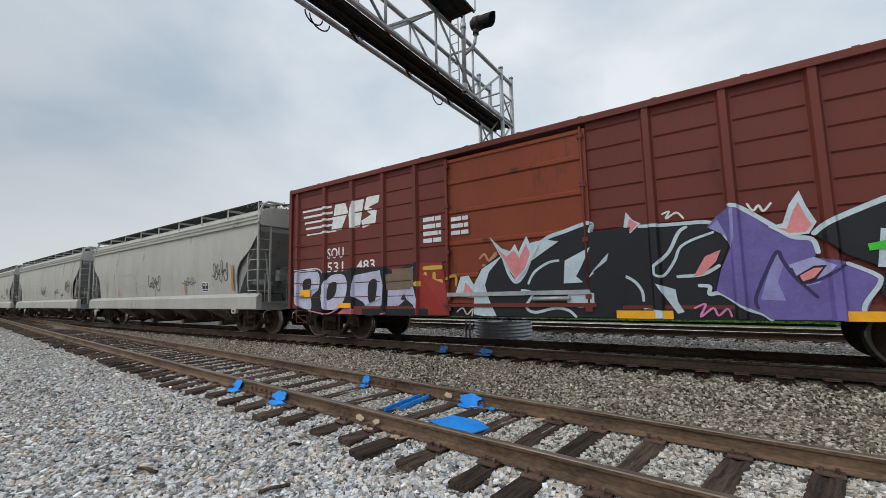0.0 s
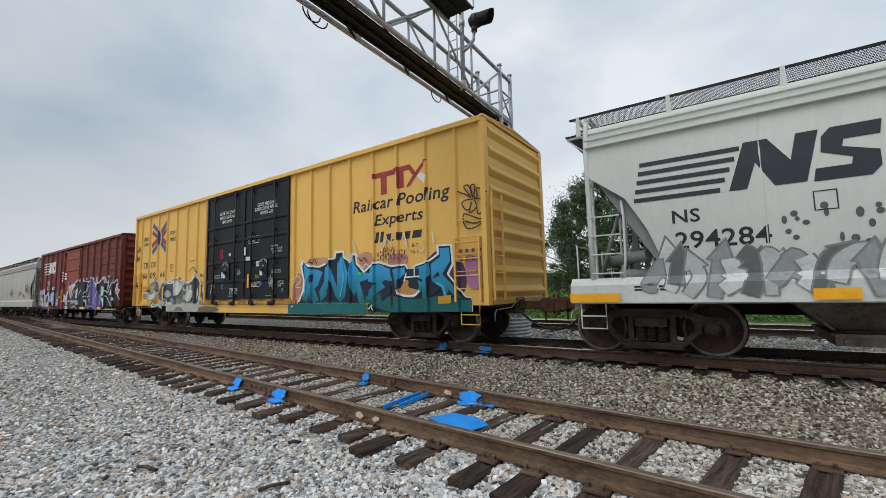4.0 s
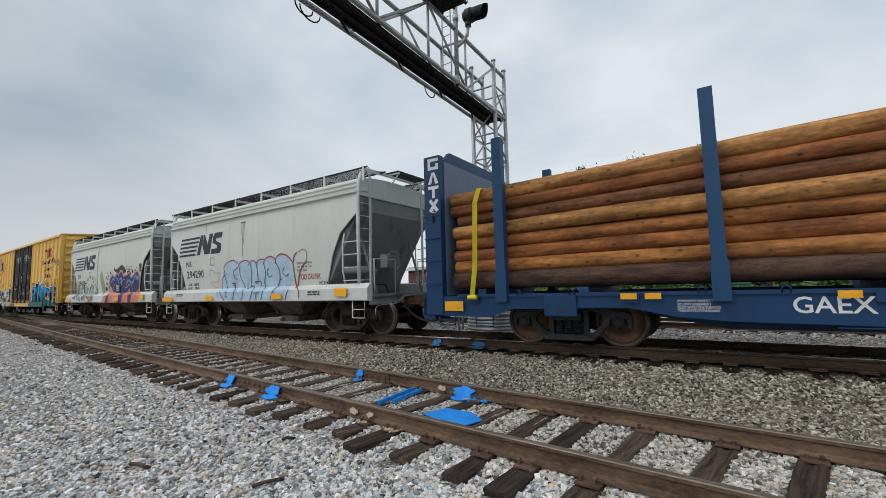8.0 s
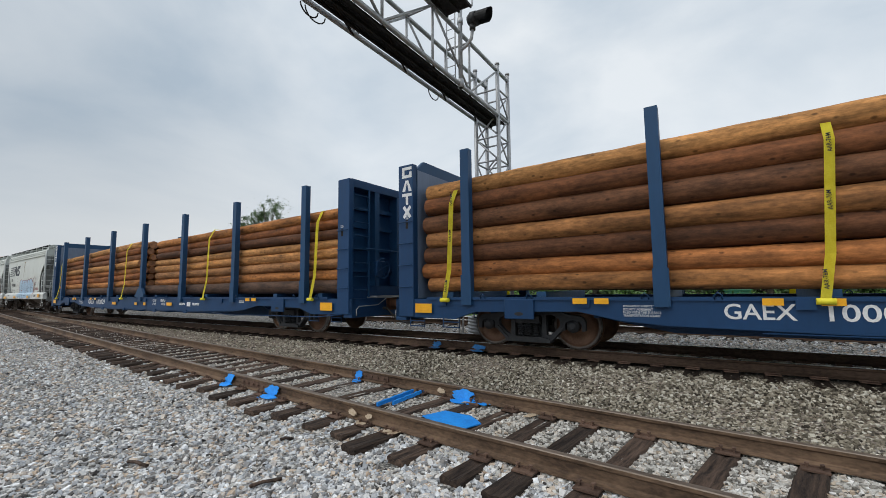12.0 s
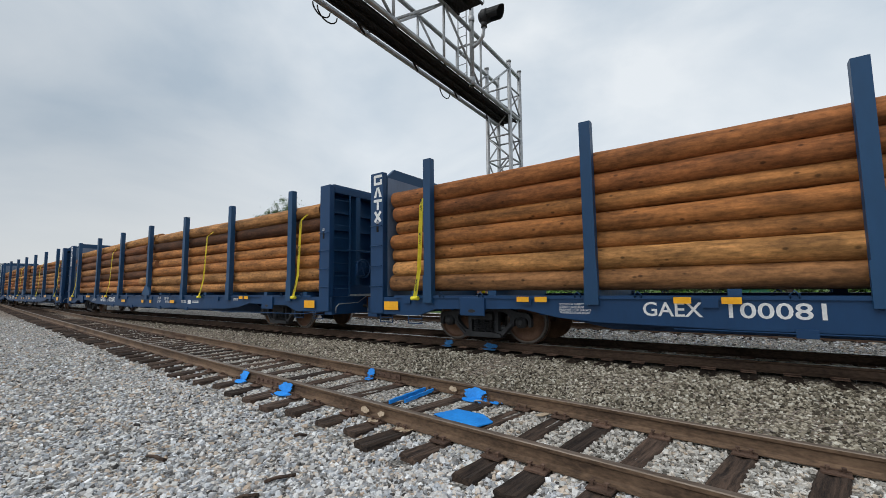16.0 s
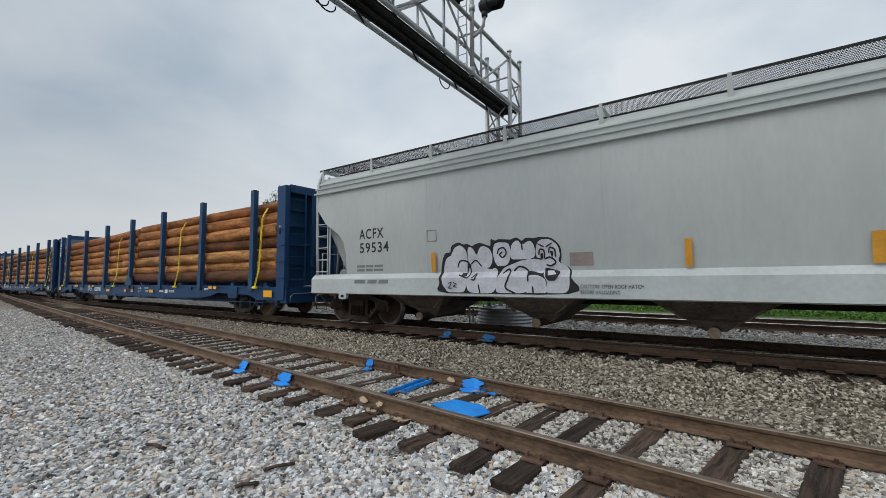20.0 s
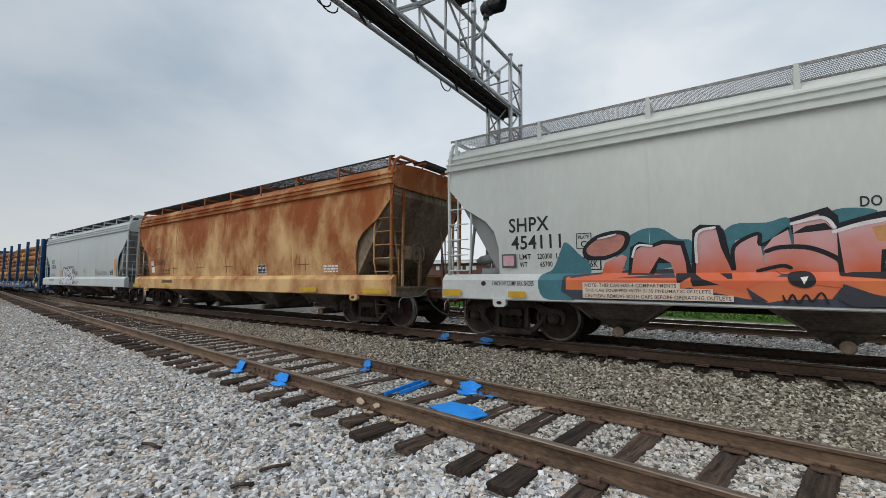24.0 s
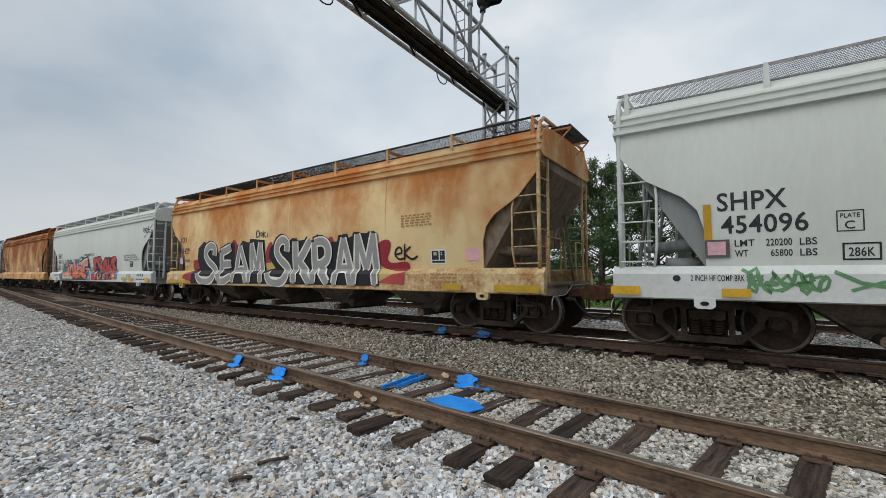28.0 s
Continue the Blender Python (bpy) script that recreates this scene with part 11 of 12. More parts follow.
def decals_centre_flow():
    S, ink, W = ACF_SIDE, MAT["ink"], MAT["white"]
    # clean grey car
    c = acf1
    words(c, S, (("ACFX", (-6.06, 2.22, -5.21, 2.48)), ("59534", (-6.05, 1.87, -5.05, 2.13)), ("CAUTION: OPEN ROOF HATCH", (-0.41, 1.01, 0.62, 1.08)), ("BEFORE UNLOADING", (-0.41, 0.91, 0.25, 0.98))), ink, 0.0, 1.15)
    lay("lettering", c, bars(-6.19, 1.38, -5.27, 1.58, 2, 4, 2) + [quad(-6.19, 1.10, -5.8, 1.19, 0.02), quad(-5.72, 1.10, -5.4, 1.19, 0.02), quad(-5.34, 1.10, -5.02, 1.19, 0.02)] + ring(-3.87, 2.04, -3.6, 2.30, 0.016) + bars(3.5, 1.42, 4.98, 1.62, 4, 5, 11), flat(lin(124, 130, 130)), S, 0.005)
    reflectors(c, S, ((-3.74, 1.36, -3.62, 1.79), (1.22, 1.36, 1.32, 1.80), (3.30, 1.36, 3.44, 1.77), (6.32, 1.38, 6.46, 2.21)), flat(lin(214, 152, 48)))
    stencil_panel(c, S, 5.46, 1.40, 5.94, 1.73)
    fill(c, S, (30, 30, 34), 0.0060, True, (-3.49, 1.12), (-3.51, 1.39), (-3.45, 1.64), (-3.37, 1.76), (-3.25, 1.78), (-3.20, 1.91), (-3.03, 1.98), (-2.90, 1.93), (-2.81, 1.94), (-2.69, 1.89), (-2.57, 1.93), (-2.47, 1.94), (-2.26, 1.87), (-2.23, 2.00), (-2.13, 1.97), (-2.05, 1.99), (-1.90, 1.98), (-1.79, 1.97), (-1.65, 2.00), (-1.55, 1.93), (-1.46, 1.98), (-1.30, 1.97), (-1.14, 1.98), (-0.94, 1.94), (-0.79, 1.79), (-0.77, 1.59), (-0.78, 1.48), (-0.62, 1.38), (-0.57, 1.20), (-0.63, 0.91), (-3.29, 0.89))
    fill(c, S, (204, 206, 214), 0.0068, True, (-3.42, 1.12), (-3.44, 1.38), (-3.36, 1.63), (-3.23, 1.71), (-3.13, 1.86), (-2.98, 1.91), (-2.86, 1.82), (-2.81, 1.63), (-2.83, 1.32), (-2.80, 1.12), (-2.87, 0.92), (-3.23, 0.91), (-3.36, 1.02))
    fill(c, S, (204, 206, 214), 0.0076, True, (-2.80, 1.73), (-2.77, 1.86), (-2.67, 1.83), (-2.58, 1.70), (-2.51, 1.82), (-2.41, 1.87), (-2.26, 1.79), (-2.21, 1.61), (-2.29, 1.43), (-2.49, 1.42), (-2.76, 1.51))
    fill(c, S, (204, 206, 214), 0.0084, True, (-2.77, 1.43), (-2.58, 1.50), (-2.29, 1.39), (-2.14, 1.41), (-2.07, 1.21), (-2.12, 0.97), (-2.29, 0.90), (-2.70, 0.92), (-2.80, 1.12))
    fill(c, S, (204, 206, 214), 0.0092, True, (-2.19, 1.70), (-2.14, 1.90), (-1.97, 1.92), (-1.83, 1.88), (-1.80, 1.68), (-1.88, 1.48), (-2.10, 1.45))
    fill(c, S, (204, 206, 214), 0.0100, True, (-1.80, 1.68), (-1.76, 1.87), (-1.64, 1.94), (-1.54, 1.86), (-1.38, 1.92), (-1.29, 1.80), (-1.32, 1.59), (-1.74, 1.57))
    fill(c, S, (204, 206, 214), 0.0108, True, (-2.08, 1.12), (-2.01, 1.36), (-1.83, 1.46), (-1.48, 1.56), (-1.16, 1.54), (-1.12, 1.34), (-1.17, 1.29), (-1.41, 1.34), (-1.38, 1.12), (-1.46, 0.93), (-2.01, 0.91), (-2.10, 1.00))
    fill(c, S, (204, 206, 214), 0.0116, True, (-1.43, 0.92), (-1.43, 1.21), (-1.28, 1.26), (-1.09, 1.20), (-1.04, 1.07), (-1.06, 0.92))
    fill(c, S, (204, 206, 214), 0.0124, True, (-1.26, 1.77), (-1.19, 1.91), (-1.01, 1.93), (-0.84, 1.81), (-0.80, 1.63), (-0.82, 1.50), (-0.66, 1.40), (-0.60, 1.20), (-0.66, 0.94), (-1.01, 0.92), (-1.03, 1.13), (-1.12, 1.31), (-1.16, 1.56), (-1.25, 1.60))
    line(c, S, (30, 30, 34), 0.0132, 0.030, (-3.06, 1.45), (-2.99, 1.58), (-2.80, 1.55), (-2.73, 1.37), (-2.77, 1.22), (-3.00, 1.28))
    line(c, S, (30, 30, 34), 0.0140, 0.030, (-2.72, 1.51), (-2.60, 1.58), (-2.48, 1.46))
    line(c, S, (30, 30, 34), 0.0148, 0.030, (-2.65, 1.22), (-2.57, 1.30), (-2.59, 1.18), (-2.67, 1.18))
    line(c, S, (30, 30, 34), 0.0156, 0.030, (-2.50, 1.07), (-2.46, 0.90))
    line(c, S, (30, 30, 34), 0.0164, 0.030, (-2.09, 1.70), (-2.05, 1.79), (-1.94, 1.81), (-1.89, 1.71), (-1.97, 1.62), (-2.04, 1.68), (-1.98, 1.73))
    line(c, S, (30, 30, 34), 0.0172, 0.030, (-1.55, 1.88), (-1.54, 1.76))
    line(c, S, (30, 30, 34), 0.0180, 0.035, (-1.96, 1.31), (-1.83, 1.38), (-1.82, 1.21), (-1.88, 1.02), (-1.68, 0.91))
    line(c, S, (30, 30, 34), 0.0188, 0.035, (-1.73, 1.35), (-1.61, 1.43), (-1.44, 1.35), (-1.40, 1.15))
    line(c, S, (30, 30, 34), 0.0196, 0.030, (-1.31, 1.03), (-1.30, 0.92))
    line(c, S, (30, 30, 34), 0.0204, 0.030, (-1.20, 1.65), (-1.18, 1.74), (-1.10, 1.72), (-1.09, 1.58))
    line(c, S, (30, 30, 34), 0.0212, 0.030, (-1.01, 1.68), (-0.98, 1.77), (-0.89, 1.73), (-0.88, 1.60))
    fill(c, S, (30, 30, 34), 0.0220, True, (-1.17, 1.65), (-1.12, 1.67), (-1.12, 1.56), (-1.16, 1.56))
    fill(c, S, (30, 30, 34), 0.0228, True, (-0.98, 1.70), (-0.92, 1.69), (-0.94, 1.59))
    line(c, S, (30, 30, 34), 0.0236, 0.025, (-1.21, 1.85), (-1.10, 1.79))
    line(c, S, (30, 30, 34), 0.0244, 0.025, (-1.05, 1.79), (-0.94, 1.85))
    line(c, S, (30, 30, 34), 0.0252, 0.030, (-1.08, 1.56), (-0.98, 1.59), (-0.88, 1.50), (-0.97, 1.43), (-1.05, 1.45))
    fill(c, S, (30, 30, 34), 0.0260, True, (-1.09, 1.38), (-0.92, 1.36), (-0.79, 1.30), (-0.88, 1.15), (-1.02, 1.17))
    fill(c, S, (206, 208, 214), 0.0268, False, (-1.04, 1.34), (-0.92, 1.34), (-0.85, 1.27), (-1.01, 1.25))
    line(c, S, (30, 30, 34), 0.0276, 0.018, (-3.24, 1.10), (-3.16, 1.12), (-3.20, 1.04), (-3.25, 1.00), (-3.14, 1.00))
    line(c, S, (30, 30, 34), 0.0284, 0.018, (-3.11, 1.12), (-3.03, 1.08), (-3.11, 1.04), (-3.03, 1.02))
    lay("graffiti_patch", c, [quad(-0.62, 1.42, -0.2, 1.66)], flat(lin(150, 138, 134)), S, 0.005)
    # first rusty car
    c = rust1
    words(c, S, (("ACFX", (-6.0, 2.26, -5.2, 2.54)), ("58680", (-6.0, 1.80, -4.9, 2.06))), flat(lin(58, 50, 44)), 0.0, 1.2)
    lay("lettering", c, bars(-5.56, 1.38, -4.5, 1.64, 2, 4, 5) + [quad(-5.0, 1.07, -4.03, 1.18)], flat(lin(96, 70, 50)), S, 0.005)
    lay("rust_seam", c, [s for k in range(5) for s in (quad(-4.28 + 2.1 * k, 1.64, -3.7 + 2.1 * k, 1.67), quad(-4.18 + 2.1 * k, 1.45, -4.15 + 2.1 * k, 1.88), quad(-3.92 + 2.1 * k, 1.45, -3.89 + 2.1 * k, 1.85))], flat(lin(136, 84, 46)), S, 0.005, "rusted weld marks")
    lay("label_plate", c, [quad(-6.34, 1.80, -6.06, 2.0)], flat(lin(232, 170, 178)), S, 0.008)
    lay("label_plate", c, [quad(-6.31, 1.5, -5.99, 1.73)], W, S, 0.008)
    reflectors(c, S, ((-7.9, 0.88, -7.21, 1.0), (-4.73, 0.89, -4.27, 1.02), (7.0, 0.88, 7.85, 1.0), (4.5, 0.88, 5.2, 1.0)), flat(lin(196, 160, 40)))
    stencil_panel(c, S, 2.0, 1.38, 2.5, 1.68)
    lay("lettering", c, bars(5.3, 1.4, 5.9, 1.62, 3, 9, 3), W, S, 0.006)
    # pale cars with large black marks
    for c, num, lmt, wt in ((shp1, "454111", "220300", "65700"), (shp2, "454096", "220200", "65800")):
        words(c, S, (("SHPX", (-6.42, 2.15, -5.6, 2.43)), (num, (-6.38, 1.81, -5.38, 2.08)), ("LMT", (-6.22, 1.62, -5.98, 1.72)), (lmt, (-5.85, 1.62, -5.56, 1.72)), ("LBS", (-5.48, 1.62, -5.30, 1.72)),
                      ("WT", (-6.22, 1.47, -6.06, 1.57)), (wt, (-5.80, 1.47, -5.56, 1.57)), ("LBS", (-5.48, 1.47, -5.30, 1.57)), ("PLATE", (-5.06, 1.96, -4.87, 2.02)), ("C", (-5.02, 1.81, -4.92, 1.92)), ("286K", (-4.99, 1.45, -4.74, 1.57)),
                      ("2 INCH HF COMP BRK SHOES", (-6.79, 1.11, -5.9, 1.2))), ink)
        lay("lettering", c, ring(-5.10, 1.78, -4.83, 2.06, 0.014) + ring(-5.05, 1.40, -4.68, 1.63, 0.022) + [disc(-6.98, 1.15, 0.055, 0.05, 12)], ink, S, 0.005)
        lay("label_plate", c, [quad(-6.59, 1.46, -6.28, 1.73)], flat(lin(96, 92, 92)), S, 0.03)
        lay("label_plate", c, [quad(-6.56, 1.50, -6.33, 1.70)], flat(lin(226, 178, 188)), S, 0.034)
        stencil_panel(c, S, 5.29, 1.50, 5.72, 1.83)
        words(c, S, (("CAUTION: LINED CAR. DO NOT USE STEAM,", (4.64, 2.02, 6.05, 2.10)), ("BOILING WATER OR SHARP OBJECTS TO CLEAN.", (4.64, 1.92, 6.25, 2.0)), ("ENTER CAR WITH CLEAN, RUBBER SOLED SHOES ONLY", (4.64, 1.82, 6.5, 1.9)),
                     ("EXW 10-8  H  6-4", (5.19, 1.14, 5.78, 1.21)), ("EW   9-0  H 15-1", (5.19, 1.05, 5.78, 1.12)), ("CU FT  5250", (5.19, 0.95, 5.6, 1.02)), ("DO NOT HAMMER ON CAR", (-1.4, 2.18, 0.36, 2.32))), ink)
        reflectors(c, S, ((4.76, 0.92, 5.16, 1.06), (5.66, 0.91, 6.1, 1.05), (7.45, 0.89, 7.91, 1.03), (-7.95, 0.88, -7.5, 1.02), (-6.4, 0.88, -6.05, 1.0)), flat(lin(214, 168, 40)))
        lay("lettering", c, bars(6.35, 0.92, 7.37, 1.02, 1, 4, 4) + [disc(6.5 + 0.2 * k, 1.16, 0.07, 0.07, 10) for k in range(4)], flat(lin(90, 92, 92)), S, 0.005)
    lay("grab_rail", shp2, [quad(-6.6, 1.72, -6.5, 2.27)], flat(lin(196, 150, 30)), S, 0.02, "yellow painted rail")
    lay("graffiti_tag", shp2, [zigzag(-6.2, 0.94, -5.1, 1.24, 151, 0.05, 11), scribble(-6.1, 0.98, -5.2, 1.2, 153, 0.04, 9)], flat(lin(96, 140, 96)), S, 0.006, "green sprayed tag")
    lay("graffiti_tag", shp2, [stroke([(-5.15, 1.25), (-4.9, 1.1), (-4.3, 0.98)], 0.05), stroke([(-5.0, 1.0), (-4.6, 1.15), (-4.2, 1.2)], 0.04), scribble(-3.4, 0.95, -1.2, 1.22, 152, 0.04, 12)], flat(lin(96, 140, 96)), S, 0.006)
    # orange and red pieces
    c = shp1
    fill(c, S, (70, 122, 132), 0.0060, True, (-5.71, 0.89), (-5.80, 1.28), (-5.55, 1.43), (-5.38, 1.79), (-5.29, 1.91), (-5.08, 1.71), (-4.85, 1.40), (-5.15, 0.86))
    fill(c, S, (70, 122, 132), 0.0068, True, (-4.42, 1.75), (-4.07, 2.04), (-3.74, 2.06), (-3.49, 1.88), (-3.30, 1.83), (-3.30, 1.50), (-4.28, 1.39))
    fill(c, S, (70, 122, 132), 0.0076, True, (-2.94, 1.82), (-2.77, 2.05), (-2.38, 2.05), (-2.12, 2.09), (-2.11, 1.68), (-2.66, 1.59))
    fill(c, S, (70, 122, 132), 0.0084, True, (-1.72, 2.12), (-1.53, 2.18), (-1.25, 2.12), (-1.35, 1.95), (-1.72, 1.87))
    fill(c, S, (70, 122, 132), 0.0092, True, (-0.54, 1.72), (-0.38, 1.81), (-0.32, 1.63), (-0.32, 1.41), (-0.47, 1.36))
    fill(c, S, (62, 66, 78), 0.0100, False, (-5.34, 1.30), (-4.28, 1.39), (-0.75, 1.46), (-0.40, 1.27), (-0.53, 0.94), (-0.69, 0.87), (-5.15, 0.88), (-5.37, 1.02))
    fill(c, S, ORANGE_FADE, 0.0108, False, (-5.28, 1.28), (-4.28, 1.35), (-3.30, 1.30), (-2.24, 1.30), (-0.47, 1.31), (-0.69, 0.91), (-1.10, 0.99), (-1.64, 1.13), (-1.74, 0.98), (-2.24, 0.95), (-2.40, 0.91), (-2.67, 0.96), (-3.37, 1.11), (-3.55, 1.05), (-5.28, 1.05))
    fill(c, S, (26, 28, 34), 0.0116, True, (-4.99, 1.77), (-4.77, 1.99), (-4.42, 2.07), (-4.20, 1.99), (-4.28, 1.73), (-4.62, 1.57), (-4.91, 1.57))
    fill(c, S, (196, 134, 120), 0.0124, True, (-4.92, 1.77), (-4.71, 1.94), (-4.42, 2.00), (-4.28, 1.94), (-4.36, 1.75), (-4.62, 1.64), (-4.85, 1.65))
    fill(c, S, PINK_FADE, 0.0132, False, (-4.68, 1.31), (-4.62, 1.52), (-4.33, 1.66), (-4.25, 1.61), (-4.36, 1.31))
    fill(c, S, (26, 28, 34), 0.0140, False, (-4.25, 1.31), (-4.20, 1.77), (-4.06, 1.86), (-3.87, 1.81), (-3.72, 1.87), (-3.41, 1.84), (-3.36, 1.61), (-3.30, 1.30), (-3.52, 1.16), (-3.56, 1.50), (-3.79, 1.50), (-3.85, 1.31))
    fill(c, S, PINK_FADE, 0.0148, False, (-4.20, 1.33), (-4.14, 1.70), (-4.01, 1.79), (-3.85, 1.76), (-3.69, 1.81), (-3.46, 1.77), (-3.40, 1.50), (-3.39, 1.32), (-3.55, 1.28), (-3.61, 1.50), (-3.77, 1.60), (-3.93, 1.33))
    fill(c, S, (26, 28, 34), 0.0156, False, (-3.34, 1.22), (-3.29, 2.00), (-3.19, 2.08), (-2.93, 2.05), (-2.87, 1.92), (-2.82, 1.51), (-2.80, 1.17), (-3.31, 1.13))
    fill(c, S, PINK_FADE, 0.0164, False, (-3.27, 1.28), (-3.23, 1.94), (-3.14, 2.01), (-2.98, 1.99), (-2.93, 1.71), (-2.82, 1.40), (-2.75, 1.81), (-2.48, 1.90), (-2.46, 1.78), (-2.42, 1.48), (-2.24, 1.30), (-2.72, 1.06), (-3.01, 1.17))
    line(c, S, (26, 28, 34), 0.0172, 0.050, (-2.91, 1.98), (-2.84, 1.58), (-2.78, 1.38), (-2.77, 1.72), (-2.48, 1.90), (-2.46, 1.74), (-2.33, 1.79), (-2.14, 1.95))
    fill(c, S, PINK_FADE, 0.0180, False, (-2.42, 1.67), (-2.31, 1.83), (-2.14, 1.93), (-2.11, 1.73), (-1.92, 1.68), (-1.68, 1.55), (-1.62, 1.37), (-1.64, 1.13), (-1.93, 1.17), (-1.97, 1.29), (-2.24, 1.32), (-2.39, 1.43))
    fill(c, S, (26, 28, 34), 0.0188, False, (-2.12, 2.09), (-1.88, 2.16), (-1.72, 2.21), (-1.62, 2.08), (-1.61, 1.91), (-2.10, 1.87))
    fill(c, S, PINK_FADE, 0.0196, False, (-2.09, 2.03), (-1.82, 2.12), (-1.65, 1.89), (-1.57, 1.67), (-1.64, 1.47), (-1.83, 1.65), (-2.08, 1.72))
    line(c, S, (26, 28, 34), 0.0204, 0.060, (-2.39, 1.64), (-2.23, 1.69), (-1.92, 1.67), (-1.64, 1.51), (-1.60, 1.37))
    line(c, S, (26, 28, 34), 0.0212, 0.050, (-2.50, 1.36), (-2.23, 1.43), (-2.13, 1.40))
    fill(c, S, (26, 28, 34), 0.0220, True, (-2.15, 1.33), (-1.93, 1.34), (-1.89, 1.19), (-2.01, 1.12), (-2.16, 1.19))
    fill(c, S, (232, 226, 220), 0.0228, False, (-2.05, 1.29), (-1.95, 1.29), (-2.01, 1.17))
    fill(c, S, (26, 28, 34), 0.0236, False, (-1.64, 1.98), (-1.25, 2.10), (-0.73, 2.17), (-0.60, 2.22), (-0.59, 2.05), (-0.44, 2.04), (-0.46, 1.54), (-1.18, 1.54), (-1.22, 1.39), (-0.84, 1.37), (-0.71, 1.47), (-0.42, 1.27), (-0.47, 1.18), (-1.64, 1.29))
    fill(c, S, PINK_FADE, 0.0244, False, (-1.63, 1.86), (-1.25, 1.98), (-0.68, 2.10), (-0.65, 2.06), (-0.68, 1.62), (-1.23, 1.62), (-1.25, 1.33), (-1.58, 1.31))
    fill(c, S, (206, 150, 96), 0.0252, False, (-1.31, 1.91), (-0.70, 2.04), (-0.74, 1.73), (-1.26, 1.73))
    fill(c, S, PINK_FADE, 0.0260, False, (-1.20, 1.31), (-0.92, 1.35), (-0.75, 1.47), (-0.51, 1.31))
    line(c, S, (232, 226, 226), 0.0268, 0.050, (-1.67, 1.87), (-1.35, 1.97), (-0.68, 2.08))
    line(c, S, (232, 226, 226), 0.0276, 0.045, (-2.10, 2.01), (-1.78, 2.07), (-1.66, 1.93))
    line(c, S, (232, 226, 226), 0.0284, 0.040, (-3.25, 1.50), (-3.23, 1.94), (-3.00, 2.02))
    line(c, S, (232, 226, 226), 0.0292, 0.035, (-4.17, 1.61), (-4.09, 1.79), (-3.87, 1.78))
    line(c, S, (232, 226, 226), 0.0300, 0.030, (-4.71, 1.94), (-4.42, 2.00))
    fill(c, S, (56, 58, 66), 0.0308, False, (-2.58, 0.94), (-2.65, 1.12), (-2.40, 0.92))
    fill(c, S, (56, 58, 66), 0.0316, False, (-1.68, 0.98), (-1.62, 1.18), (-1.02, 0.90), (-1.55, 0.89))
    fill(c, S, (60, 66, 80), 0.0324, False, (-0.64, 0.97), (-0.47, 1.27), (-0.34, 1.26), (-0.45, 0.94))
    line(c, S, (26, 28, 34), 0.0332, 0.025, (-2.24, 1.01), (-2.20, 0.91), (-2.14, 1.03), (-2.08, 0.91), (-2.00, 1.03), (-1.94, 0.94), (-1.84, 1.06), (-1.78, 0.92))
    lay("label_plate", c, [poly((-4.97, 0.91), (-2.80, 0.91), (-2.80, 1.0), (-3.05, 1.0), (-3.05, 1.09), (-3.48, 1.09), (-3.48, 1.18), (-4.97, 1.18))], flat(lin(222, 206, 188)), S, 0.055, "cream stencil patch")
    words(c, bumped(S, 0.056), (("NOTE: THIS CAR HAS 4 COMPARTMENTS", (-4.93, 1.105, -3.53, 1.165)), ("THIS CAR EQUIPPED WITH 5135 PNEUMATIC OUTLETS", (-4.93, 1.015, -3.08, 1.075)), ("CAUTION: REMOVE BOTH CAPS BEFORE OPERATING OUTLETS", (-4.93, 0.925, -2.83, 0.985))), flat(lin(92, 70, 58)), bold=0.006)
    fill(c, S, (110, 142, 170), 0.0060, True, (-0.52, 0.86), (-0.43, 1.26), (-0.22, 1.48), (-0.11, 1.60), (-0.02, 1.55), (0.04, 1.38), (0.10, 0.86))
    fill(c, S, (110, 142, 170), 0.0068, True, (3.71, 0.99), (3.74, 1.36), (3.84, 1.34), (3.95, 1.22), (4.07, 1.17), (3.96, 1.07), (4.08, 1.00), (3.86, 0.94))
    fill(c, S, (224, 232, 234), 0.0076, False, (0.04, 1.11), (0.05, 1.47), (0.14, 1.68), (0.11, 2.00), (0.24, 2.12), (0.62, 2.19), (0.79, 2.11), (1.03, 2.20), (1.40, 2.18), (1.62, 1.98), (1.67, 1.89), (1.97, 2.08), (2.14, 2.14), (2.34, 2.07), (2.59, 2.14), (2.77, 2.06), (3.11, 2.10), (3.37, 2.14), (3.63, 2.10), (3.73, 1.89), (3.68, 1.65), (3.70, 1.45), (3.71, 0.93), (0.21, 0.86))
    fill(c, S, (40, 26, 34), 0.0084, False, (0.08, 1.14), (0.11, 1.46), (0.18, 1.66), (0.15, 1.98), (0.28, 2.08), (0.65, 2.14), (0.81, 2.08), (1.04, 2.16), (1.37, 2.14), (1.58, 1.96), (1.67, 1.84), (1.97, 2.04), (2.14, 2.10), (2.31, 2.04), (2.60, 2.09), (2.77, 2.03), (3.11, 2.06), (3.37, 2.10), (3.61, 2.06), (3.70, 1.88), (3.63, 1.64), (3.68, 1.40), (3.68, 0.94), (0.24, 0.87))
    fill(c, S, (190, 74, 62), 0.0092, True, (0.21, 1.67), (0.18, 1.95), (0.32, 2.04), (0.62, 2.10), (0.75, 2.02), (0.73, 1.84), (0.62, 1.77), (0.46, 1.70), (0.62, 1.61), (0.65, 1.51), (0.43, 1.42), (0.41, 1.23), (0.62, 1.14), (0.81, 1.21), (0.96, 1.14), (0.88, 0.92), (0.35, 0.88), (0.13, 1.08), (0.13, 1.44))
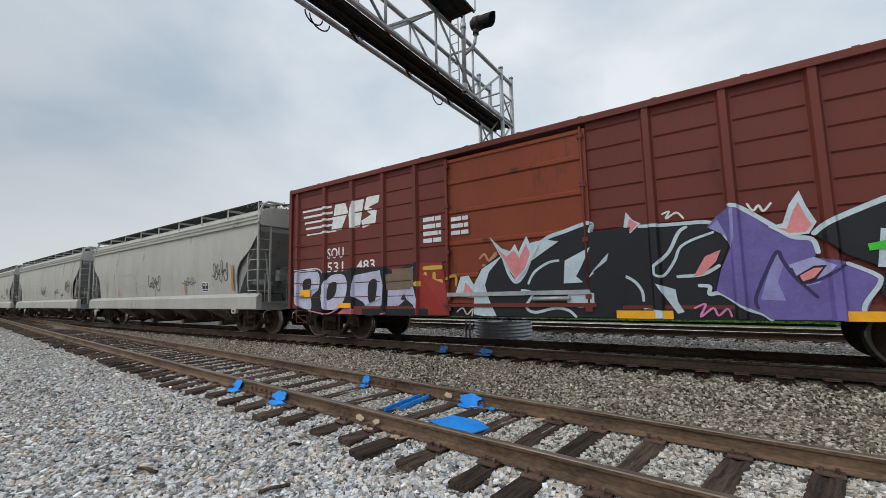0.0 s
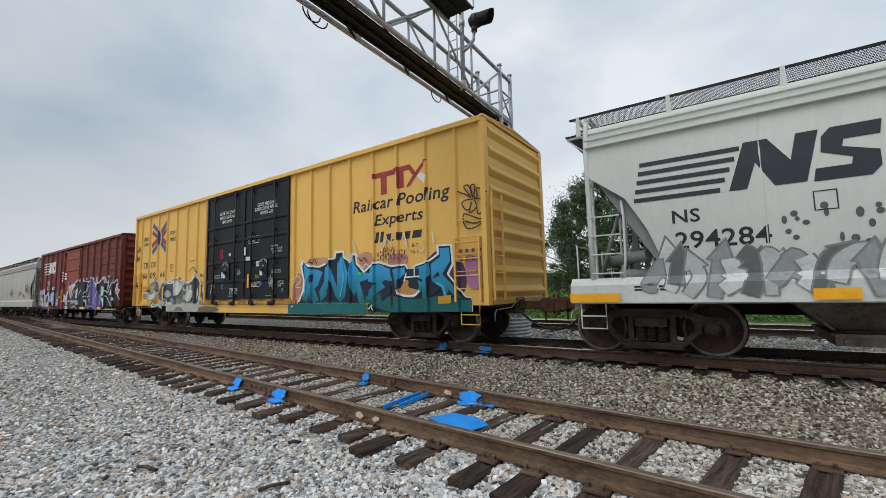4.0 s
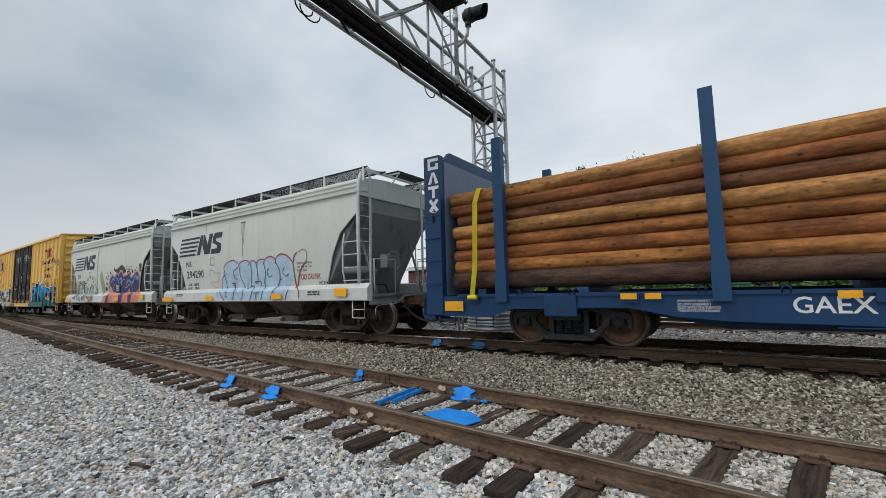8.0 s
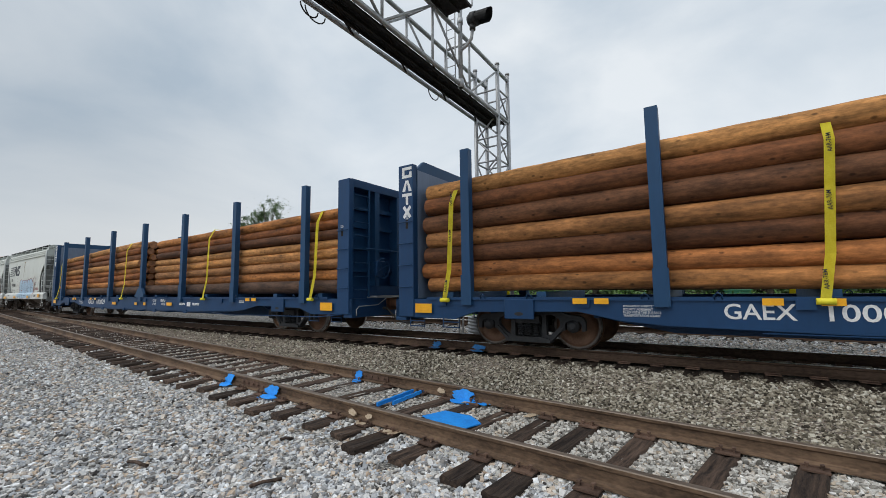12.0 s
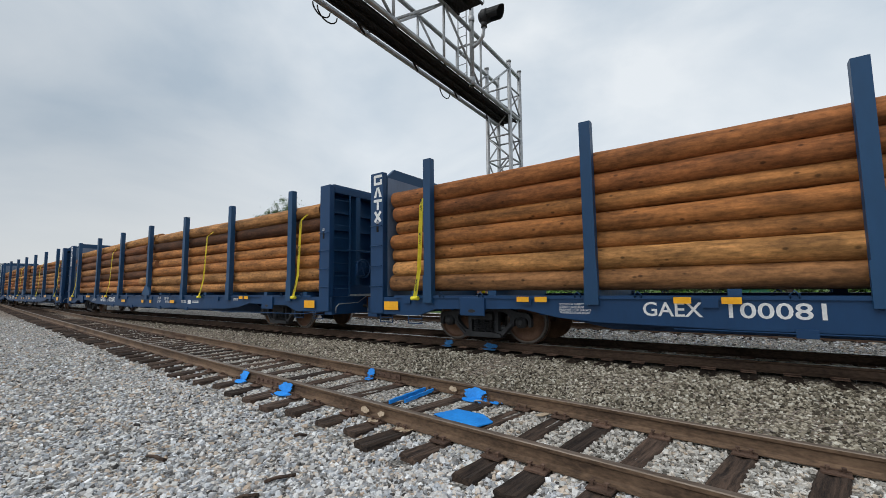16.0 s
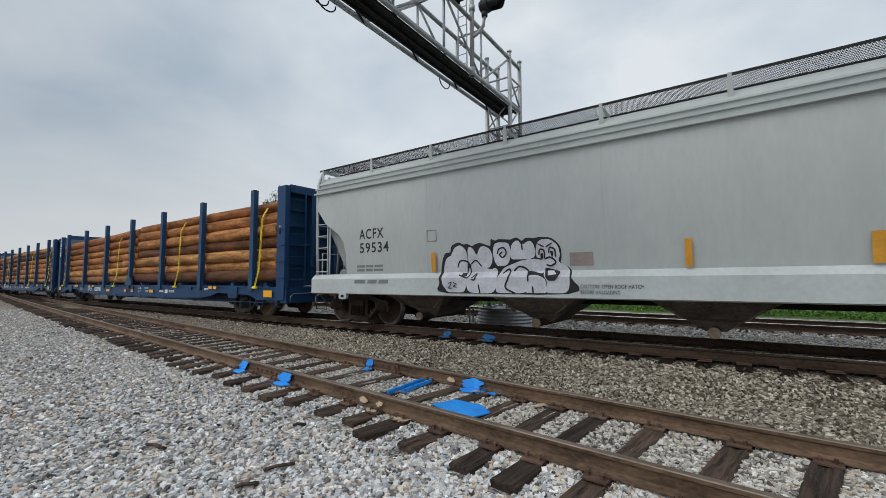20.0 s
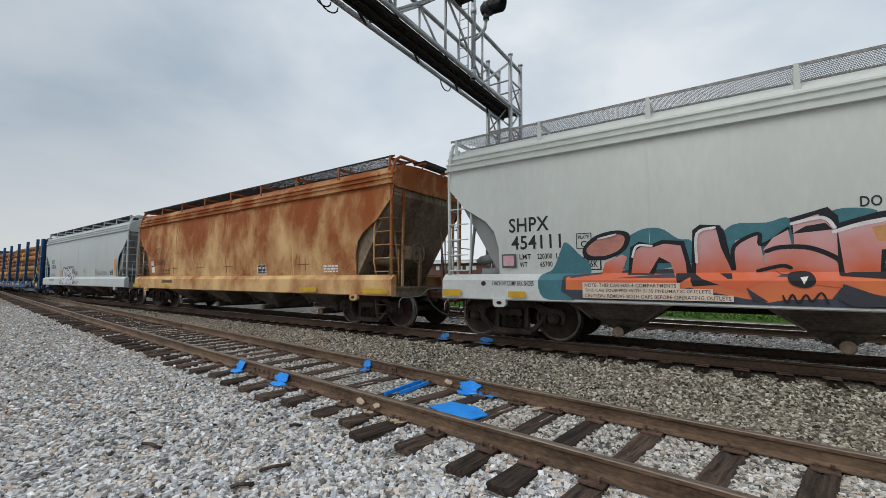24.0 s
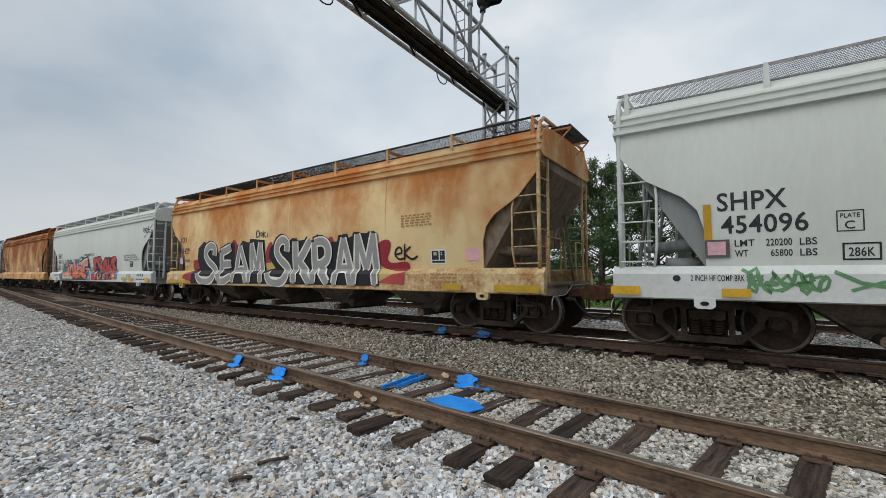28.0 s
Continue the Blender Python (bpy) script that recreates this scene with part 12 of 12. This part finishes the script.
    fill(c, S, (190, 74, 62), 0.0100, True, (0.86, 1.76), (0.83, 1.95), (1.04, 2.08), (1.34, 2.08), (1.48, 1.99), (1.26, 1.86), (1.06, 1.82), (1.21, 1.71), (1.57, 1.70), (1.71, 1.47), (1.69, 1.15), (1.57, 0.92), (1.20, 0.90), (1.01, 1.09), (0.96, 1.26), (1.32, 1.21), (1.31, 1.44), (1.01, 1.55))
    fill(c, S, (190, 74, 62), 0.0108, False, (1.69, 1.76), (1.97, 1.96), (2.16, 2.04), (2.27, 1.90), (2.39, 1.36), (2.47, 0.94), (2.23, 0.93), (2.20, 1.36), (1.92, 1.32), (1.73, 0.94), (1.62, 0.98), (1.76, 1.37))
    fill(c, S, (40, 26, 34), 0.0116, False, (1.96, 1.47), (2.07, 1.68), (2.18, 1.47))
    fill(c, S, (190, 74, 62), 0.0124, False, (2.40, 1.90), (2.56, 2.05), (2.58, 1.67), (2.80, 1.64), (3.00, 2.01), (3.09, 2.02), (3.01, 1.75), (2.80, 1.54), (3.01, 1.46), (3.15, 1.31), (3.09, 0.92), (2.88, 0.95), (2.79, 1.26), (2.62, 1.46), (2.65, 0.94), (2.49, 0.96), (2.43, 1.47))
    fill(c, S, (190, 74, 62), 0.0132, True, (3.03, 1.65), (3.05, 1.90), (3.22, 2.04), (3.46, 2.07), (3.65, 1.99), (3.63, 1.87), (3.45, 1.83), (3.33, 1.74), (3.36, 1.60), (3.57, 1.56), (3.62, 1.47), (3.41, 1.38), (3.46, 1.26), (3.70, 1.23), (3.74, 0.97), (3.26, 0.94), (3.15, 1.17), (3.12, 1.46))
    fill(c, S, (110, 142, 170), 0.0140, True, (0.49, 1.23), (0.60, 1.35), (0.81, 1.37), (0.86, 1.30), (0.65, 1.19))
    fill(c, S, (110, 142, 170), 0.0148, False, (1.31, 1.75), (1.48, 1.90), (1.62, 1.74))
    fill(c, S, (110, 142, 170), 0.0156, True, (1.01, 1.76), (1.16, 1.80), (1.21, 1.73), (1.06, 1.71))
    fill(c, S, (110, 142, 170), 0.0164, True, (1.21, 1.44), (1.36, 1.37), (1.41, 1.30), (1.29, 1.33))
    fill(c, S, (110, 142, 170), 0.0172, False, (1.84, 0.92), (2.12, 1.10), (2.13, 1.26), (2.20, 1.26), (2.17, 0.93))
    fill(c, S, (110, 142, 170), 0.0180, False, (2.74, 1.50), (2.91, 1.36), (2.85, 1.21), (2.82, 0.95), (2.73, 0.94), (2.75, 1.26))
    fill(c, S, (110, 142, 170), 0.0188, True, (3.27, 1.65), (3.40, 1.66), (3.41, 1.58), (3.31, 1.57))
    fill(c, S, (110, 142, 170), 0.0196, True, (3.46, 1.36), (3.62, 1.41), (3.63, 1.34), (3.48, 1.28))
    fill(c, S, (110, 142, 170), 0.0204, True, (0.51, 1.73), (0.62, 1.77), (0.65, 1.70), (0.54, 1.67))
    line(c, S, (228, 226, 230), 0.0212, 0.030, (0.18, 2.05), (0.62, 2.19), (0.78, 2.11), (1.06, 2.21), (1.41, 2.17), (1.58, 2.00))
    line(c, S, (228, 226, 230), 0.0220, 0.030, (1.69, 1.84), (1.94, 2.05), (2.14, 2.12), (2.32, 2.05))
    line(c, S, (228, 226, 230), 0.0228, 0.030, (2.77, 2.06), (3.11, 2.10), (3.37, 2.14), (3.62, 2.09))
    fill(c, S, (206, 154, 40), 0.0236, False, (1.22, 1.06), (1.62, 1.04), (1.55, 0.93), (1.22, 0.93))
    fill(c, S, (206, 154, 40), 0.0244, False, (3.44, 1.02), (3.74, 1.04), (3.74, 0.95), (3.45, 0.94))
    line(c, S, (228, 210, 216), 0.0252, 0.040, (3.33, 1.17), (3.28, 1.09), (3.35, 1.05))
    line(c, S, (228, 210, 216), 0.0260, 0.040, (3.42, 1.06), (3.44, 1.19), (3.51, 1.15), (3.46, 1.11), (3.51, 1.06))
    line(c, S, (228, 210, 216), 0.0268, 0.040, (3.54, 1.06), (3.58, 1.17), (3.63, 1.08), (3.68, 1.19), (3.71, 1.06))
    line(c, S, (206, 220, 232), 0.0276, 0.030, (-0.46, 1.11), (-0.37, 1.08), (-0.46, 0.98), (-0.31, 0.99))
    line(c, S, (206, 220, 232), 0.0284, 0.030, (-0.28, 1.06), (-0.19, 1.11), (-0.16, 1.01), (-0.26, 0.99), (-0.28, 1.06))
    line(c, S, (206, 220, 232), 0.0292, 0.030, (-0.13, 1.11), (-0.06, 1.07), (-0.13, 0.99), (-0.02, 0.99))
    for x, z, r in ((0.28, 1.11, 0.12), (0.96, 1.19, 0.10), (1.41, 1.14, 0.08), (1.8, 1.13, 0.09), (2.31, 1.07, 0.13)):
        line(c, S, (226, 206, 206), 0.055, r * 0.45, *[(x + 0.8 * r * math.cos(0.63 * k), z + 0.8 * r * math.sin(0.63 * k)) for k in range(11)])
    for x, z, r in ((0.22, 1.49, 0.09), (1.55, 1.5, 0.11), (1.93, 1.45, 0.08), (2.49, 1.55, 0.07)):
        line(c, S, (196, 122, 112), 0.055, r * 0.4, *[(x + 0.8 * r * math.cos(0.63 * k), z + 0.8 * r * math.sin(0.63 * k)) for k in range(11)])
    lay("graffiti_tag", c, [scribble(6.75, 3.0, 7.65, 3.3, 165, 0.04, 10), stroke([(6.95, 2.8), (7.3, 3.0), (7.75, 3.35)], 0.04)], ink, S, 0.006, "black tag")
    # silver letters on the second rusty car
    c = rust2
    fill(c, S, (206, 176, 104), 0.0060, True, (-6.43, 0.86), (-6.45, 1.44), (-4.72, 1.85), (-2.91, 1.92), (-1.16, 1.74), (-0.78, 1.73), (-0.66, 0.89))
    fill(c, S, (206, 176, 104), 0.0068, True, (1.60, 0.90), (1.62, 1.84), (2.00, 1.82), (1.98, 0.91))
    fill(c, S, (204, 178, 112), 0.0076, False, (3.59, 0.96), (3.64, 1.35), (4.21, 1.34), (4.56, 1.34), (4.54, 0.97))
    fill(c, S, (158, 50, 60), 0.0084, True, (-5.85, 1.36), (-5.77, 1.73), (-5.42, 1.65), (-5.41, 1.31))
    fill(c, S, (158, 50, 60), 0.0092, True, (-6.53, 1.04), (-6.21, 1.28), (-5.41, 1.31), (-5.27, 0.92))
    fill(c, S, (158, 50, 60), 0.0100, True, (-4.48, 1.92), (-4.34, 2.19), (-4.11, 2.22), (-4.18, 1.83))
    fill(c, S, (158, 50, 60), 0.0108, True, (-3.21, 1.80), (-3.08, 2.32), (-2.84, 2.28), (-2.75, 1.79))
    fill(c, S, (158, 50, 60), 0.0116, True, (-1.19, 1.60), (-1.08, 2.02), (-0.83, 2.20), (-0.75, 1.95), (-0.90, 1.56))
    fill(c, S, (158, 50, 60), 0.0124, True, (1.72, 1.95), (1.84, 2.20), (2.01, 2.17), (2.04, 1.82), (1.79, 1.78))
    fill(c, S, (150, 38, 50), 0.0132, True, (3.59, 1.75), (3.61, 1.94), (3.90, 2.05), (4.07, 1.97), (4.01, 1.73), (3.95, 1.58), (4.10, 1.48), (4.57, 1.50), (4.56, 1.28), (3.87, 1.35), (3.64, 1.55))
    fill(c, S, (176, 70, 70), 0.0140, False, (3.68, 1.00), (4.15, 1.20), (4.56, 1.27), (4.54, 0.97))
    fill(c, S, (20, 21, 30), 0.0148, False, (-5.88, 0.86), (-5.85, 1.31), (-5.41, 1.43), (-5.55, 1.73), (-5.44, 2.17), (-5.02, 2.39), (-4.53, 2.24), (-4.52, 1.99), (-4.26, 2.12), (-4.25, 1.84), (-3.77, 2.09), (-3.00, 2.29), (-2.92, 2.16), (-3.01, 1.41), (-2.60, 2.17), (-2.44, 2.31), (-2.05, 2.23), (-1.99, 2.35), (-1.19, 2.27), (-1.13, 0.91))
    fill(c, S, (20, 21, 30), 0.0156, False, (-1.29, 0.91), (-1.19, 1.32), (-0.66, 1.39), (-1.00, 1.73), (-0.90, 2.01), (-0.59, 2.21), (-0.27, 2.32), (-0.09, 2.24), (0.05, 2.13), (0.21, 2.26), (0.44, 2.25), (0.48, 2.18), (0.94, 2.19), (1.08, 2.14), (1.36, 2.32), (1.64, 2.16), (1.71, 1.93), (1.66, 1.65), (1.86, 1.46), (1.90, 2.08), (2.17, 2.08), (2.21, 2.24), (2.56, 2.27), (2.61, 2.16), (2.78, 2.20), (2.81, 2.31), (3.13, 2.25), (3.22, 2.24), (3.53, 2.29), (3.61, 1.90), (3.70, 1.35), (3.76, 0.93))
    red = flat(lin(168, 56, 62))
    sil, wte, nav = flat(lin(150, 150, 149)), flat(lin(226, 224, 212)), flat(lin(20, 21, 30))
    letters(c, S, "SEAM", ((-5.55, 0.84, -3.97, 2.32), (-4.05, 0.84, -2.94, 2.22), (-3.08, 0.84, -2.02, 2.24), (-2.06, 0.84, -1.19, 2.28)), sil, wte, nav, 0.018, 0.0, (-0.07, 0.03), 0.20, True, 0.046)
    letters(c, S, "SKRAM", ((-1.09, 0.84, 0.22, 2.33), (0.17, 0.84, 1.21, 2.26), (1.06, 0.84, 2.0, 2.24), (2.03, 0.84, 2.86, 2.26), (2.76, 0.84, 3.73, 2.30)), sil, wte, nav, 0.022, 0.0, (-0.07, 0.03), 0.20, True, 0.046)
    line(c, S, (40, 30, 26), 0.012, 0.035, (-1.66, 2.38), (-1.62, 2.58), (-1.5, 2.54), (-1.48, 2.42), (-1.64, 2.38))
    line(c, S, (40, 30, 26), 0.012, 0.03, (-1.38, 2.42), (-1.4, 2.5), (-1.32, 2.5), (-1.32, 2.42), (-1.38, 2.42))
    line(c, S, (40, 30, 26), 0.012, 0.03, (-1.26, 2.36), (-1.24, 2.56))
    line(c, S, (40, 30, 26), 0.012, 0.03, (-1.14, 2.52), (-1.24, 2.45), (-1.12, 2.36))
    line(c, S, (40, 30, 26), 0.012, 0.03, (-1.04, 2.36), (-1.02, 2.48))
    line(c, S, (34, 28, 28), 0.012, 0.05, (4.22, 1.68), (4.40, 1.72), (4.36, 1.84), (4.24, 1.80), (4.2, 1.66), (4.34, 1.56), (4.5, 1.6))
    line(c, S, (34, 28, 28), 0.012, 0.05, (4.5, 1.9), (4.48, 1.55))
    line(c, S, (34, 28, 28), 0.012, 0.05, (4.66, 1.84), (4.5, 1.7), (4.7, 1.56), (4.86, 1.62))
    stencil_panel(c, S, 5.25, 1.44, 5.66, 1.76)
    lay("label_plate", c, [quad(6.17, 1.5, 6.5, 1.76)], flat(lin(230, 176, 184)), S, 0.008)
    lay("lettering", c, bars(5.3, 1.0, 6.0, 1.25, 3, 3, 4) + bars(4.4, 2.3, 5.3, 2.6, 5, 4, 7), flat(lin(172, 132, 84)), S, 0.005)
    words(c, S, (("ACFX", (-6.91, 2.40, -6.37, 2.62)), ("41429", (-6.9, 1.98, -6.18, 2.20)), ("198500", (-6.6, 1.66, -6.17, 1.77)), ("64500", (-6.55, 1.44, -6.17, 1.55))), flat(lin(62, 48, 38)), 0.0, 1.2)
    lay("label_plate", c, [quad(-6.98, 1.60, -6.75, 1.82)], flat(lin(226, 190, 196)), S, 0.008)
    lay("graffiti_tag", c, [stroke([(-7.18, 1.2), (-7.22, 1.06), (-7.0, 1.08)], 0.03), stroke([(-7.04, 1.18), (-7.04, 0.96)], 0.03), stroke([(-6.98, 1.14), (-6.9, 1.2), (-6.84, 1.12), (-6.98, 0.97), (-6.82, 0.97)], 0.03)], W, S, 0.012, "white chalked figures")
    lay("graffiti_glow", c, [wobble(-6.3, 1.10, 0.26, 0.12, 177), wobble(-5.82, 1.5, 0.12, 0.22, 178)], red, S, 0.0055)
    reflectors(c, S, ((6.91, 0.86, 7.85, 1.0), (5.68, 0.88, 6.14, 1.0), (-7.85, 0.88, -6.0, 0.98)), flat(lin(196, 158, 44)))


def decals_grimy():
    for car, c0 in CARS[:7]:
        lay("lettering", car, bars(-6.4, 1.9, -5.6, 2.3, 2, 3, 2) + bars(-4.3, 2.3, -1.5, 2.42, 1, 4, 5) + bars(-3.2, 1.75, -0.6, 1.88, 1, 5, 6), flat(lin(170, 168, 160)), ACF_SIDE, 0.005)
        lay("graffiti_tag", car, [scribble(-0.6, 1.6, 0.7, 2.2, 180, 0.05, 11), scribble(5.0, 1.75, 6.1, 2.5, 181, 0.04, 12), scribble(2.7, 1.7, 3.7, 2.0, 182, 0.035, 9)], flat(lin(74, 74, 72)), ACF_SIDE, 0.006)
        reflectors(car, ACF_SIDE, ((6.35, 1.45, 6.47, 2.3), (2.9, 1.4, 3.0, 1.8), (-4.0, 1.4, -3.92, 1.8)), flat(lin(190, 130, 60)))
        stencil_panel(car, ACF_SIDE, 4.2, 1.45, 4.7, 1.8)


decals_red_boxcar()
decals_yellow_boxcar()
decals_grey_hoppers()
decals_log_cars()
decals_centre_flow()
decals_grimy()


# ------------------------------------------------------------------ motion
def rolled(t):
    """How far the train has rolled by t seconds."""
    def g(t):
        u = t - 14
        return 7.0703 * t + 0.03578 * u ** 2 / 2 + 0.00198 * u ** 3 / 3 - 0.0000228 * u ** 4 / 4
    return g(t) - g(0)


def on_track(s):
    """The pose of a car whose centre is s metres along the main track."""
    x = s
    d = 0.00057 * x - 3.6e-7 * x * x
    return pose(x, main_y(x), main_z(x), 0, -math.degrees(math.atan(0.00485)) if abs(x) < 60 else 0, math.degrees(math.atan(d)))


def motions():
    for car, c0 in CARS:
        walk(car, [(float(t), on_track(c0 - rolled(t))) for t in range(29)])
    step = 2.0 / 30.0
    for ax in AXLES:
        x = ax.location.x
        walk(ax, [(k * step, pose(x, 0, WR, 0, -math.degrees(rolled(k * step) / WR), 0)) for k in range(421)])


motions()
